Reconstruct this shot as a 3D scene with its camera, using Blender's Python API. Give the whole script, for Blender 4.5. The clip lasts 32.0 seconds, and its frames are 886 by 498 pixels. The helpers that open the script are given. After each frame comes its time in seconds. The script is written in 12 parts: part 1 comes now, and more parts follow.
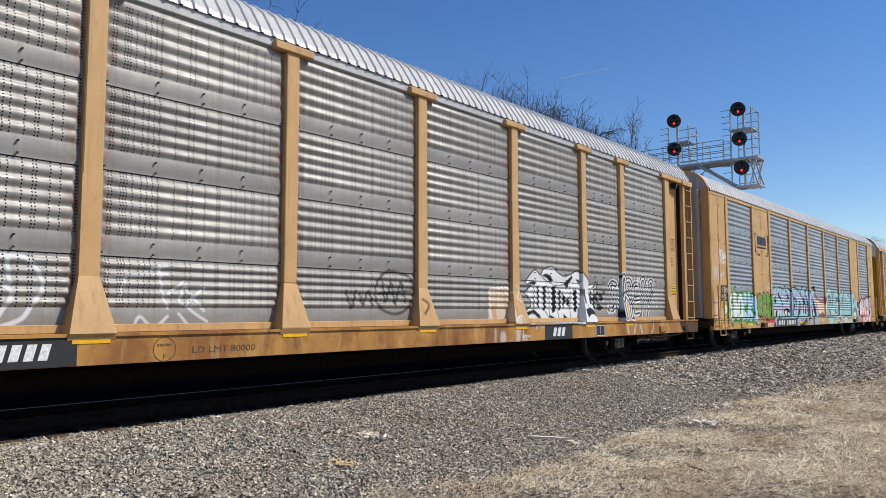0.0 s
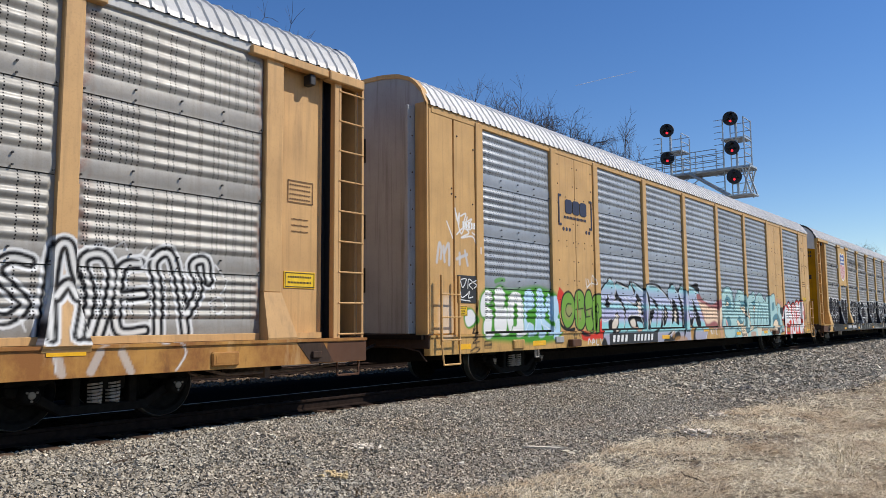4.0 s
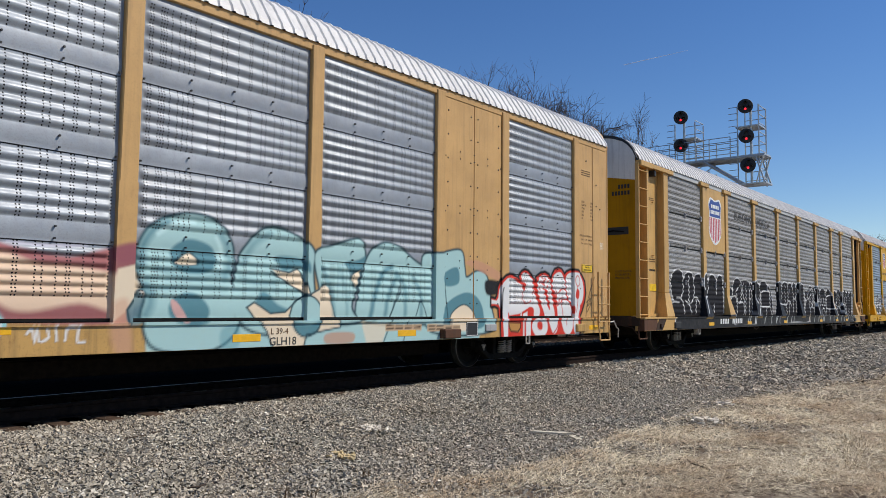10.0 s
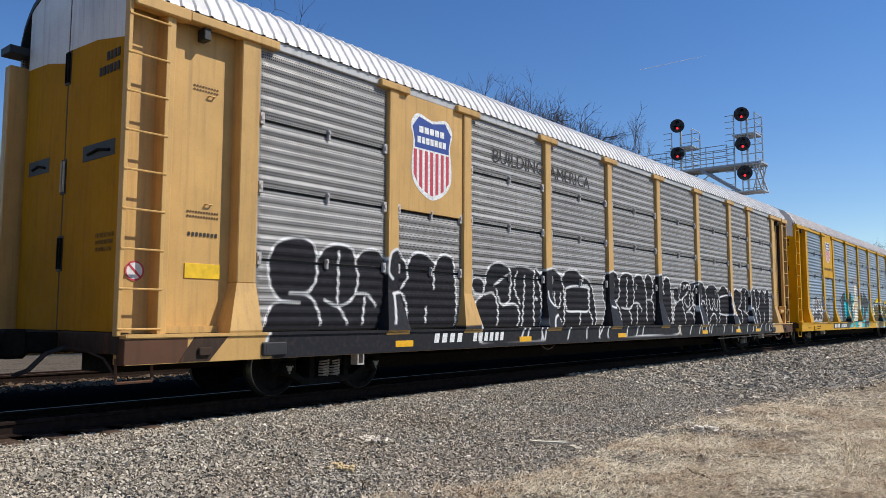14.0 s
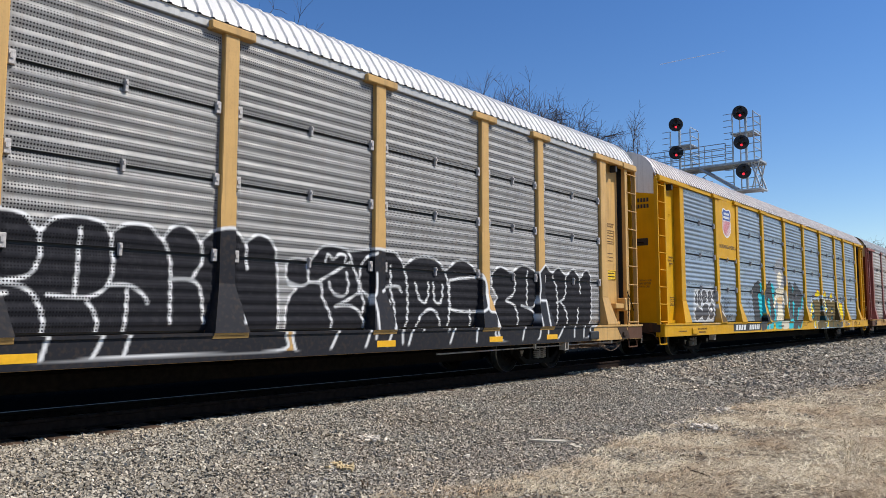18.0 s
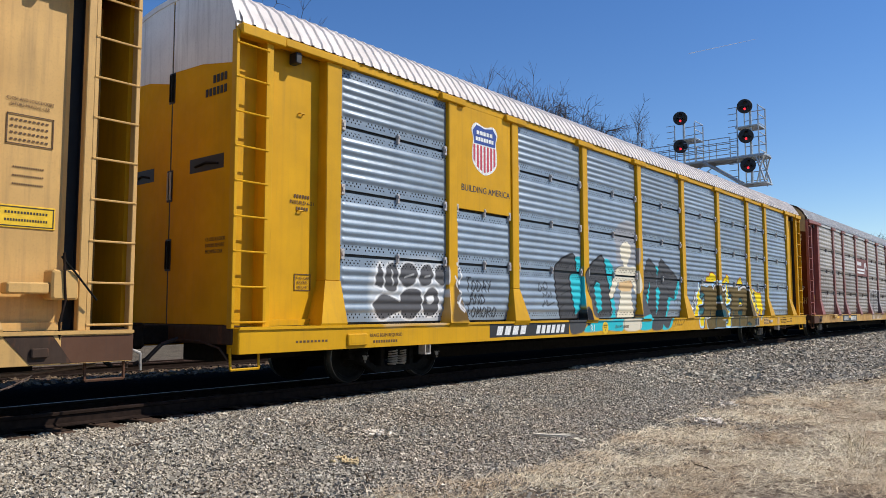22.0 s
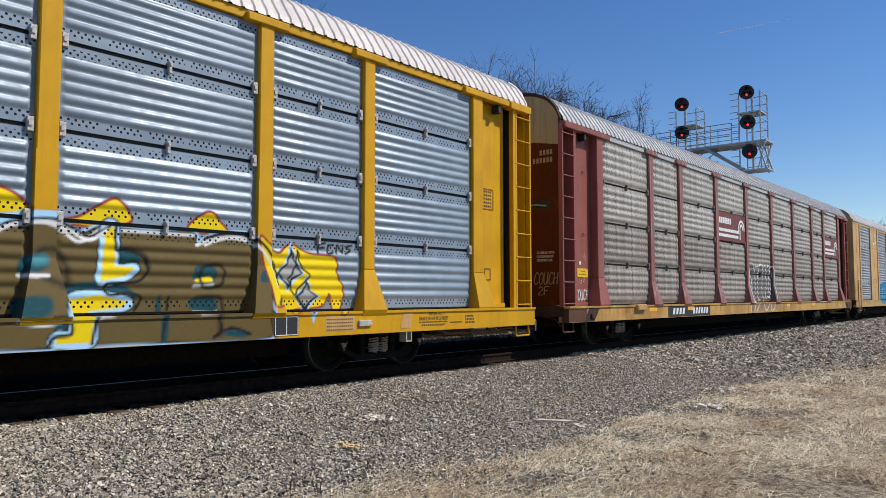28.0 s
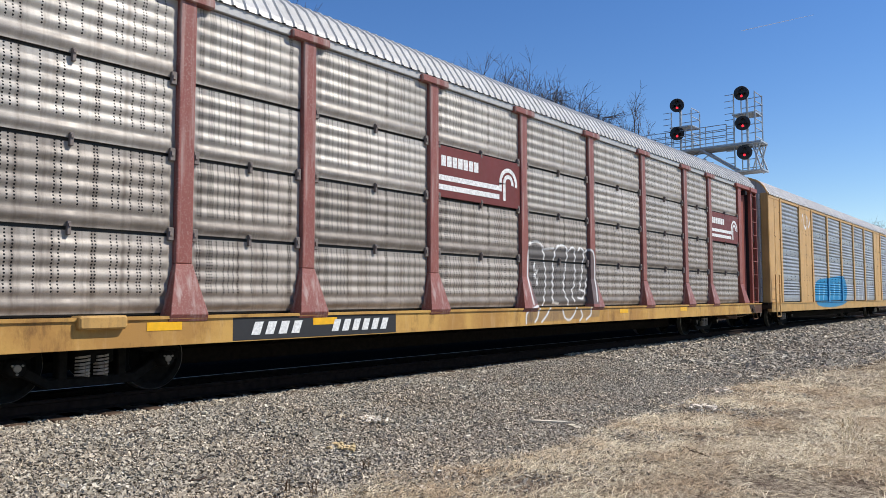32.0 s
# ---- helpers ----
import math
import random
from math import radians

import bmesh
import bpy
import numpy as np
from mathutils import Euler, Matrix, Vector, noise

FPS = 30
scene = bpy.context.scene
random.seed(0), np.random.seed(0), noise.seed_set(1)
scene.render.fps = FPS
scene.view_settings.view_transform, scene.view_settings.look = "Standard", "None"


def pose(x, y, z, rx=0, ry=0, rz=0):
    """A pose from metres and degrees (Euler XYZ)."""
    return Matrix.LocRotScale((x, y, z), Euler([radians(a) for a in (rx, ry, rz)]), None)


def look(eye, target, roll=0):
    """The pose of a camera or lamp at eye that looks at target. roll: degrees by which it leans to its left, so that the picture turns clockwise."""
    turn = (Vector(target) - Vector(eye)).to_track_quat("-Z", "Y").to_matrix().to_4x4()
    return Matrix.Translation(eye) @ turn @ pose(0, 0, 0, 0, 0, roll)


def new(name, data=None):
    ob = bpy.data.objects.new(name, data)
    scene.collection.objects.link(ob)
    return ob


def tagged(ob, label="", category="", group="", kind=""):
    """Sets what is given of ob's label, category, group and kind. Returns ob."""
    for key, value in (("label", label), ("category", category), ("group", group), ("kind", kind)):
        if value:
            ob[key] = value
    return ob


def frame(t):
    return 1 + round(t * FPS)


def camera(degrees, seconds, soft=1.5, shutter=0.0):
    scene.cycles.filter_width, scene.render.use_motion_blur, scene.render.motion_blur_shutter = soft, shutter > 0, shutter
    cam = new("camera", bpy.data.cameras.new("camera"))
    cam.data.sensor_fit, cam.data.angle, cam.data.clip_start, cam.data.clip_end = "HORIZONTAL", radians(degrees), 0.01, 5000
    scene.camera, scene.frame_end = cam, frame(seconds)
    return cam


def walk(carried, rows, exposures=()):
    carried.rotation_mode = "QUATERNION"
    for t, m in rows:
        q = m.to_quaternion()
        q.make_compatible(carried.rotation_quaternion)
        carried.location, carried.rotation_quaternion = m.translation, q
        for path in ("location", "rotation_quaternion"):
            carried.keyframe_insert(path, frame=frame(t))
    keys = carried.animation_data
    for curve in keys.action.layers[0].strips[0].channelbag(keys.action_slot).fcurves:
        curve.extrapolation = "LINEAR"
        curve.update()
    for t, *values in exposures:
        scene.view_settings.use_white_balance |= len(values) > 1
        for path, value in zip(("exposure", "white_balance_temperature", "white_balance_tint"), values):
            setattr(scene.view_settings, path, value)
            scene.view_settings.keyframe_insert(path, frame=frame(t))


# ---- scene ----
cam = camera(61.25, 32.0, soft=0.4)

# carried by hand on one spot: seconds, heading, pitch and roll in degrees
EYE = (0.0, 0.0, 1.19)
HEADINGS = [
    (0.0, 39.362, 4.846, -0.120), (0.5, 39.424, 4.910, -0.051), (1.0, 39.489, 5.068, -0.045), (1.5, 39.478, 5.252, -0.092),
    (2.0, 39.443, 5.425, -0.167), (2.5, 39.278, 5.593, -0.330), (3.0, 39.085, 5.693, -0.404), (3.5, 38.930, 5.697, -0.446),
    (5.5, 39.104, 5.021, -0.046), (6.0, 39.239, 4.843, 0.131), (6.5, 39.280, 4.722, 0.272), (7.0, 39.288, 4.667, 0.328),
    (7.5, 39.334, 4.628, 0.338), (8.0, 39.388, 4.567, 0.353), (8.5, 39.479, 4.456, 0.485), (9.0, 39.540, 4.394, 0.501),
    (9.5, 39.637, 4.350, 0.621), (10.0, 39.702, 4.390, 0.604), (10.5, 39.721, 4.570, 0.530), (11.0, 39.730, 4.838, 0.594),
    (11.5, 39.698, 5.148, 0.529), (12.0, 39.684, 5.351, 0.446), (12.5, 39.671, 5.386, 0.383), (13.0, 39.637, 5.292, 0.336),
    (13.5, 39.585, 5.209, 0.228), (14.0, 39.565, 5.137, 0.175), (14.5, 39.577, 5.099, 0.158), (16.5, 39.675, 4.926, 0.180),
    (17.0, 39.646, 4.920, 0.158), (17.5, 39.565, 4.968, 0.103), (18.0, 39.489, 5.079, 0.017), (18.5, 39.441, 5.154, -0.037),
    (19.0, 39.433, 5.159, -0.040), (19.5, 39.428, 5.101, -0.029), (20.0, 39.433, 4.978, -0.023), (20.5, 39.518, 4.828, 0.010),
    (21.0, 39.647, 4.703, -0.031), (21.5, 39.758, 4.638, -0.018), (22.0, 39.786, 4.659, -0.046), (22.5, 39.779, 4.747, -0.129),
    (23.0, 39.836, 4.826, -0.168), (23.5, 39.817, 4.829, -0.160), (24.0, 39.772, 4.738, -0.174), (24.5, 39.742, 4.584, -0.218),
    (25.0, 39.710, 4.368, -0.194), (25.5, 39.749, 4.154, -0.144), (27.5, 39.720, 3.720, -0.040), (28.0, 39.837, 3.616, -0.024),
    (28.5, 39.694, 3.561, -0.107), (29.0, 39.550, 3.574, -0.179), (29.5, 39.513, 3.611, -0.263), (30.0, 39.472, 3.619, -0.249),
    (30.5, 39.481, 3.605, -0.178), (31.0, 39.493, 3.576, -0.084), (31.5, 39.520, 3.583, -0.069), (32.0, 39.508, 3.680, -0.064),
]
walk(cam, [(t, pose(*EYE, 90 + tilt, 0, heading - 90) @ pose(0, 0, 0, 0, 0, lean)) for t, heading, tilt, lean in HEADINGS],
     exposures=[(0, 0.0), (3, -0.02), (6, -0.1), (7, -0.2), (10, -0.2), (11, -0.18), (13, -0.06), (17, 0.05), (19, 0.02), (20, 0.02), (22, 0.05), (23, -0.05), (24, -0.2), (25, -0.24), (28, -0.1), (30, 0.05), (32, 0.11)])

# how far the train has rolled towards -x: seconds, metres
ROLLED = [
    (0.0, 0.00), (2.0, 6.74), (3.5, 11.78), (5.5, 18.51), (8.0, 26.96), (11.0, 37.17), (14.5, 49.02), (16.5, 55.77), (19.0, 64.24), (22.0, 74.34), (25.5, 86.07), (27.5, 92.78), (30.0, 101.18), (32.0, 107.90)
]

# ---- light ----
SUN_WAY = Vector((0.12, -0.15, 0.20)).normalized()
world = bpy.data.worlds.new("world")
scene.world = world
world.use_nodes = True
wn = world.node_tree
sky = wn.nodes.new("ShaderNodeTexSky")
sky.sky_type, sky.sun_disc = "NISHITA", False
sky.sun_elevation = math.asin(SUN_WAY.z)
sky.sun_rotation = math.atan2(SUN_WAY.x, SUN_WAY.y)
sky.air_density, sky.dust_density, sky.ozone_density = 1.0, 0.0, 3.0
wn.nodes["Background"].inputs["Strength"].default_value = 0.125
deep = wn.nodes.new("ShaderNodeHueSaturation")  # a dry, clear sky
deep.inputs["Saturation"].default_value = 1.25
deep.inputs["Hue"].default_value = 0.510
wn.links.new(sky.outputs[0], deep.inputs["Color"])
wn.links.new(deep.outputs[0], wn.nodes["Background"].inputs["Color"])
sun = new("sun", bpy.data.lights.new("sun", "SUN"))
sun.data.energy, sun.data.angle, sun.data.color = 4.5, radians(0.53), (1.0, 0.94, 0.85)
sun.matrix_world = look(SUN_WAY * 60, (0, 0, 0))


# ---- materials ----
class Nodes:
    """Short hand for a node tree."""
    def __init__(self, name):
        self.mat = bpy.data.materials.new(name)
        self.mat.use_nodes = True
        self.t = self.mat.node_tree
        self.bsdf = self.t.nodes["Principled BSDF"]
        self.out = self.t.nodes["Material Output"]
        self.co = self.t.nodes.new("ShaderNodeTexCoord").outputs["Object"]

    def put(self, socket, value):
        if isinstance(value, bpy.types.NodeSocket):
            self.t.links.new(value, socket)
        elif isinstance(value, (tuple, list)) and len(value) == 3 and socket.type == "RGBA":
            socket.default_value = (*value, 1)
        else:
            socket.default_value = value

    def math(self, op, a, b=0.0, clamp=False):
        n = self.t.nodes.new("ShaderNodeMath")
        n.operation, n.use_clamp = op, clamp
        self.put(n.inputs[0], a), self.put(n.inputs[1], b)
        return n.outputs[0]

    def noise(self, scale, detail=4.0, stretch=(1, 1, 1), rough=0.55):
        m = self.t.nodes.new("ShaderNodeMapping")
        self.put(m.inputs["Vector"], self.co)
        m.inputs["Scale"].default_value = stretch
        n = self.t.nodes.new("ShaderNodeTexNoise")
        self.put(n.inputs["Vector"], m.outputs[0])
        n.inputs["Scale"].default_value, n.inputs["Detail"].default_value, n.inputs["Roughness"].default_value = scale, detail, rough
        return n.outputs["Fac"]

    def ramp(self, value, lo, hi, a=0.0, b=1.0):
        n = self.t.nodes.new("ShaderNodeMapRange")
        n.clamp = True
        for key, v in (("Value", value), ("From Min", lo), ("From Max", hi), ("To Min", a), ("To Max", b)):
            self.put(n.inputs[key], v)
        return n.outputs[0]

    def mix(self, fac, a, b, blend="MIX"):
        n = self.t.nodes.new("ShaderNodeMix")
        n.data_type, n.blend_type = "RGBA", blend
        self.put(n.inputs["Factor"], fac), self.put(n.inputs["A"], a), self.put(n.inputs["B"], b)
        return n.outputs["Result"]

    def bump(self, height, strength, distance):
        n = self.t.nodes.new("ShaderNodeBump")
        n.inputs["Strength"].default_value, n.inputs["Distance"].default_value = strength, distance
        self.put(n.inputs["Height"], height)
        self.put(self.bsdf.inputs["Normal"], n.outputs[0])

    def xyz(self):
        n = self.t.nodes.new("ShaderNodeSeparateXYZ")
        self.put(n.inputs[0], self.co)
        return n.outputs

    def sprayed(self, color):
        """The colour under any spray paint that the mesh carries, and the paint's cover."""
        a = self.t.nodes.new("ShaderNodeAttribute")
        a.attribute_name = "spray"
        cover = self.t.nodes.new("ShaderNodeAttribute")
        cover.attribute_name = "cover"
        worn = self.math("MULTIPLY", cover.outputs["Fac"], self.ramp(self.noise(14.0, 4), 0.28, 0.50, 0.96, 1.0))
        return self.mix(worn, color, a.outputs["Color"]), worn

    def chance(self):
        return self.t.nodes.new("ShaderNodeObjectInfo").outputs["Random"]

    def island(self):
        return self.t.nodes.new("ShaderNodeNewGeometry").outputs["Random Per Island"]

    def set(self, color, rough=0.6, metal=0.0):
        self.put(self.bsdf.inputs["Base Color"], color)
        self.put(self.bsdf.inputs["Roughness"], rough)
        self.put(self.bsdf.inputs["Metallic"], metal)
        return self.mat


def paint(name, color, rough=0.5, dirt=(0.10, 0.075, 0.05), grime=0.5, rust=0.0, metal=0.0, gloss=0.3):
    """Weathered paint: fading, vertical streaks of dirt, fine scratches, specks of rust."""
    n = Nodes(name)
    fade = n.ramp(n.noise(1.3), 0.3, 0.75, 0.86, 1.12)
    c = n.mix(1.0, color, n.mix(1.0, (1, 1, 1), fade, "MULTIPLY"), "MULTIPLY")
    streak = n.math("MULTIPLY", n.ramp(n.noise(3.0, 5, (4.0, 4.0, 0.22)), 0.5, 0.78), grime, True)
    c = n.mix(streak, c, dirt)
    fine = n.math("MULTIPLY", n.ramp(n.noise(38.0, 3), 0.52, 0.8), grime * 0.45, True)
    c = n.mix(fine, c, dirt)
    if rust:
        spot = n.math("MULTIPLY", n.ramp(n.noise(7.0, 6, (1.6, 1, 0.5)), 0.60, 0.68), rust, True)
        c = n.mix(spot, c, (0.16, 0.055, 0.02))
    c, worn = n.sprayed(c)
    n.put(n.bsdf.inputs["Specular IOR Level"], n.math("MULTIPLY", n.math("SUBTRACT", 1.0, n.math("MULTIPLY", worn, 0.6)), gloss))
    n.bump(n.noise(60.0, 3), 0.12, 0.004)
    return n.set(c, n.ramp(n.noise(9.0), 0.3, 0.7, rough - 0.08, rough + 0.1), metal)


def plain(name, color, rough=0.6, metal=0.0, vary=0.15, scale=12.0):
    n = Nodes(name)
    if rough > 0.7:
        n.bsdf.inputs["Specular IOR Level"].default_value = 0.12
    c = n.mix(1.0, color, n.mix(1.0, (1, 1, 1), n.ramp(n.noise(scale), 0.3, 0.7, 1 - vary, 1 + vary), "MULTIPLY"), "MULTIPLY")
    n.bump(n.noise(scale * 6, 2), 0.1, 0.003)
    return n.set(c, rough, metal)


def glow(name, color, strength):
    n = Nodes(name)
    n.put(n.bsdf.inputs["Emission Color"], color)
    n.bsdf.inputs["Emission Strength"].default_value = strength
    return n.set(color, 0.4)


def sheet_metal(name, color, holes, stain=(0.15, 0.11, 0.09), grime=0.4, metal=0.20, rough=0.47, rust=0.0, hole_r=0.0098):
    """Galvanised sheet with rows of punched holes. The sheet's own origin is its lower left corner."""
    n = Nodes(name)
    x, y, z = n.xyz()
    tone = n.ramp(n.noise(2.2, 5), 0.25, 0.75, 0.80, 1.12)
    each = n.ramp(n.chance(), 0, 1, 0.88, 1.08)
    c = n.mix(1.0, color, n.mix(1.0, (1, 1, 1), n.math("MULTIPLY", tone, each), "MULTIPLY"), "MULTIPLY")
    streak = n.math("MULTIPLY", n.ramp(n.noise(4.0, 5, (3.0, 1, 0.16)), 0.48, 0.75), grime, True)
    c = n.mix(streak, c, stain)
    if holes == "columns":  # soot settled on the lapped band
        soot = n.math("MULTIPLY", n.ramp(z, 0.15, 0.24, 1.0, 0.0), n.ramp(n.noise(4.0, 4, (1, 1, 2)), 0.3, 0.65, 0.25, 0.6))
        c = n.mix(n.math("MULTIPLY", soot, grime * 1.6, True), c, stain)
    if rust:  # red-brown rust that bleeds in from the upright edges
        side = n.math("MINIMUM", x, n.math("ABSOLUTE", n.math("SUBTRACT", x, 2.56)))
        bleed = n.math("MULTIPLY", n.ramp(side, 0.0, 0.20, 1.0, 0.0), n.ramp(n.noise(6.0, 5), 0.42, 0.58))
        c = n.mix(n.math("MULTIPLY", bleed, rust, True), c, (0.20, 0.09, 0.06))
    spangle = n.math("MULTIPLY", n.ramp(n.noise(55.0, 2), 0.5, 0.7), 0.18, True)
    c = n.mix(spangle, c, stain)
    c, worn = n.sprayed(c)
    if holes == "columns":  # narrow double columns all the way up
        px, pz, r = 0.036, 0.038, hole_r
        some = n.t.nodes.new("ShaderNodeTexWhiteNoise")
        some.noise_dimensions = "1D"
        n.put(some.inputs["W"], n.math("FLOOR", n.math("DIVIDE", x, px)))
        group = n.math("GREATER_THAN", some.outputs["Value"], 0.56)
        band = n.math("GREATER_THAN", n.math("FRACT", n.math("DIVIDE", z, 0.99)), 0.22)
    elif holes == "bands":  # wide holes in the flat bands above and below each seam
        px, pz, r = 0.080, 0.046, 0.0150
        group = n.math("LESS_THAN", n.math("FRACT", n.math("DIVIDE", x, 0.532)), 0.857)
        away = n.t.nodes.new("ShaderNodeAttribute")
        away.attribute_name = "edge"
        band = n.math("MULTIPLY", n.math("LESS_THAN", away.outputs["Fac"], 0.136), n.math("GREATER_THAN", away.outputs["Fac"], 0.044))
    else:  # fine, everywhere
        px, pz, r = 0.034, 0.040, 0.0104
        group = n.math("LESS_THAN", n.math("FRACT", n.math("DIVIDE", x, 0.70)), 1.01)
        band = n.math("LESS_THAN", n.math("FRACT", n.math("DIVIDE", z, 0.165)), 0.74)
    row = n.math("FLOOR", n.math("DIVIDE", z, pz))
    shift = n.math("MULTIPLY", n.math("MODULO", row, 2.0), 0.5 if holes == "bands" else 0.0)
    fx = n.math("MULTIPLY", n.math("SUBTRACT", n.math("FRACT", n.math("ADD", n.math("DIVIDE", x, px), shift)), 0.5), px)
    fz = n.math("MULTIPLY", n.math("SUBTRACT", n.math("FRACT", n.math("DIVIDE", z, pz)), 0.5), pz)
    far = n.math("SQRT", n.math("ADD", n.math("MULTIPLY", fx, fx), n.math("MULTIPLY", fz, fz)))
    hole = n.math("MULTIPLY", n.math("LESS_THAN", far, r), n.math("MULTIPLY", group, band))
    c = n.mix(hole, c, (0.012, 0.012, 0.014))
    n.bump(n.noise(3.0, 4), 0.25, 0.02)
    n.put(n.bsdf.inputs["Specular IOR Level"], n.math("SUBTRACT", 0.5, n.math("MULTIPLY", n.math("MAXIMUM", hole, worn), 0.38)))
    dull = n.math("ADD", n.ramp(n.noise(6.0), 0.3, 0.7, rough - 0.1, rough + 0.12), n.math("MULTIPLY", worn, 0.32))
    return n.set(c, dull, n.math("MULTIPLY", n.math("SUBTRACT", 1.0, n.math("MAXIMUM", hole, worn)), metal))


TAN = paint("tan_paint", (0.58, 0.345, 0.145), grime=0.35, rust=0.12)
def rusty_sill(name, color, rusted):
    """Sill paint gone to rust in tall patches, with pale runs between them."""
    n = Nodes(name)
    patch = n.ramp(n.noise(0.8, 7, (1.2, 1, 0.9), 0.7), 0.42, 0.58, 0.0, rusted)
    c = n.mix(patch, color, (0.215, 0.078, 0.024))
    run = n.ramp(n.noise(2.0, 5, (2.2, 1, 0.35), 0.65), 0.56, 0.66, 0.0, 0.30)
    c = n.mix(run, c, (0.60, 0.42, 0.22))
    dark = n.ramp(n.noise(2.4, 7, (1.6, 1, 0.6), 0.7), 0.55, 0.70, 0.0, 0.6)
    c = n.mix(dark, c, (0.085, 0.038, 0.018))
    c, worn = n.sprayed(c)
    n.bump(n.noise(40.0, 4), 0.25, 0.005)
    n.bsdf.inputs["Specular IOR Level"].default_value = 0.25
    return n.set(c, n.ramp(n.noise(8.0), 0.3, 0.7, 0.5, 0.75))


RUSTY_SILL = rusty_sill("rusty_tan_sill", (0.46, 0.235, 0.060), 0.8)
WORN_SILL = rusty_sill("worn_tan_sill", (0.54, 0.32, 0.09), 0.45)
TAN_PALE = paint("pale_tan_paint", (0.57, 0.34, 0.13), grime=0.30, rust=0.08)
OCHRE = paint("ochre_paint", (0.59, 0.355, 0.12), grime=0.35, rust=0.08)
YELLOW = paint("yellow_paint", (0.61, 0.318, 0.004), grime=0.18, gloss=0.22)
MAROON = paint("maroon_paint", (0.275, 0.082, 0.064), grime=0.34, dirt=(0.34, 0.22, 0.18), rust=0.2)
MAROON_POST = paint("faded_maroon_post_paint", (0.26, 0.090, 0.074), grime=0.85, dirt=(0.46, 0.37, 0.335), rust=0.15)
MAROON_FACE = paint("banner_maroon_paint", (0.16, 0.035, 0.03), grime=0.2)
SILL_TAN = paint("sill_tan_paint", (0.52, 0.31, 0.10), grime=0.6, dirt=(0.12, 0.075, 0.04), rust=0.3)
RUST_BROWN = paint("rust_brown_steel", (0.105, 0.048, 0.026), 0.8, grime=0.6, dirt=(0.05, 0.035, 0.028), rust=0.4)
# end-door paints: shade and bounced light between cars put into the colours
OCHRE_DOOR = paint("shaded_ochre_door_paint", (0.45, 0.215, 0.005), 0.7, grime=0.35, dirt=(0.16, 0.07, 0.015), rust=0.15, gloss=0.08)
YELLOW_DOOR = paint("bounced_yellow_door_paint", (0.66, 0.34, 0.003), 0.7, grime=0.10, gloss=0.1)
BROWN_DOOR = paint("shaded_brown_door_paint", (0.098, 0.024, 0.006), 0.7, grime=0.45, dirt=(0.07, 0.03, 0.015), rust=0.3, gloss=0.08)
SMUDGED_TOP = paint("smudged_door_top_paint", (0.42, 0.30, 0.14), 0.7, grime=0.7, dirt=(0.16, 0.08, 0.03))
# grimy steel, its base darkened further for the shade at the car ends
END_STEEL = paint("grimy_shaded_end_steel", (0.050, 0.030, 0.020), 0.85, grime=0.6, dirt=(0.02, 0.014, 0.011), rust=0.35)
GREY_END = paint("grey_end_paint", (0.36, 0.36, 0.36), grime=0.5)
WHITE_END = paint("white_end_paint", (0.78, 0.76, 0.71), grime=0.35)
ROOF_WHITE = paint("white_roof", (0.73, 0.705, 0.67), 0.5, grime=0.25, dirt=(0.3, 0.28, 0.25))
ROOF_CREAM = paint("cream_white_roof", (0.70, 0.635, 0.585), 0.5, grime=0.25, dirt=(0.34, 0.28, 0.24))
ROOF_GREY = paint("galvanised_roof", (0.50, 0.495, 0.48), 0.5, grime=0.35, dirt=(0.2, 0.18, 0.16), metal=0.1)
# black paint, and the painted shade of gaps, slots and the car inside
BLACK = plain("black_paint_and_shade", (0.018, 0.018, 0.02), 0.6)
DARK = plain("dark_underframe", (0.012, 0.008, 0.006), 0.85, vary=0.4)
TRUCK = plain("grimy_cast_steel", (0.011, 0.010, 0.009), 0.88, vary=0.4)
TREAD = plain("worn_wheel_steel", (0.25, 0.24, 0.23), 0.35, 0.8)
RAIL_TOP = plain("polished_rail_steel", (0.10, 0.092, 0.085), 0.5, 1.0, 0.15)
RAIL_RUST = plain("rusty_rail_steel", (0.022, 0.014, 0.011), 0.95, vary=0.35)
RAIL_RUST.node_tree.nodes["Principled BSDF"].inputs["Specular IOR Level"].default_value = 0.1
RAIL_BROWN = plain("brown_rail_rust", (0.15, 0.085, 0.06), 0.9, vary=0.3)
TIE = plain("weathered_tie_wood", (0.085, 0.055, 0.038), 0.9, vary=0.5, scale=8)
STEEL = plain("galvanised_steel", (0.45, 0.47, 0.48), 0.45, 0.5)
SHEET_A = sheet_metal("weathered_sheet", (0.33, 0.315, 0.285), "columns", stain=(0.16, 0.125, 0.095), grime=0.35, rust=0.95, metal=0.12, rough=0.48)
SHEET_B = sheet_metal("blue_grey_sheet", (0.32, 0.35, 0.385), "columns", grime=0.12, metal=0.15, rough=0.46)
SHEET_C = sheet_metal("grey_sheet", (0.33, 0.325, 0.312), "fine", grime=0.3, metal=0.12, rough=0.57)
SHEET_D = sheet_metal("bright_blue_grey_sheet", (0.235, 0.300, 0.368), "bands", grime=0.06, metal=0.15, rough=0.45)
SHEET_E = sheet_metal("brown_grey_sheet", (0.47, 0.438, 0.393), "columns", stain=(0.17, 0.14, 0.115), grime=0.65, metal=0.14, rough=0.52, hole_r=0.0108)
SHEET_E_LOW = sheet_metal("grimy_brown_grey_sheet", (0.35, 0.312, 0.270), "columns", stain=(0.12, 0.095, 0.075), grime=0.85, metal=0.12, rough=0.55, hole_r=0.0112)


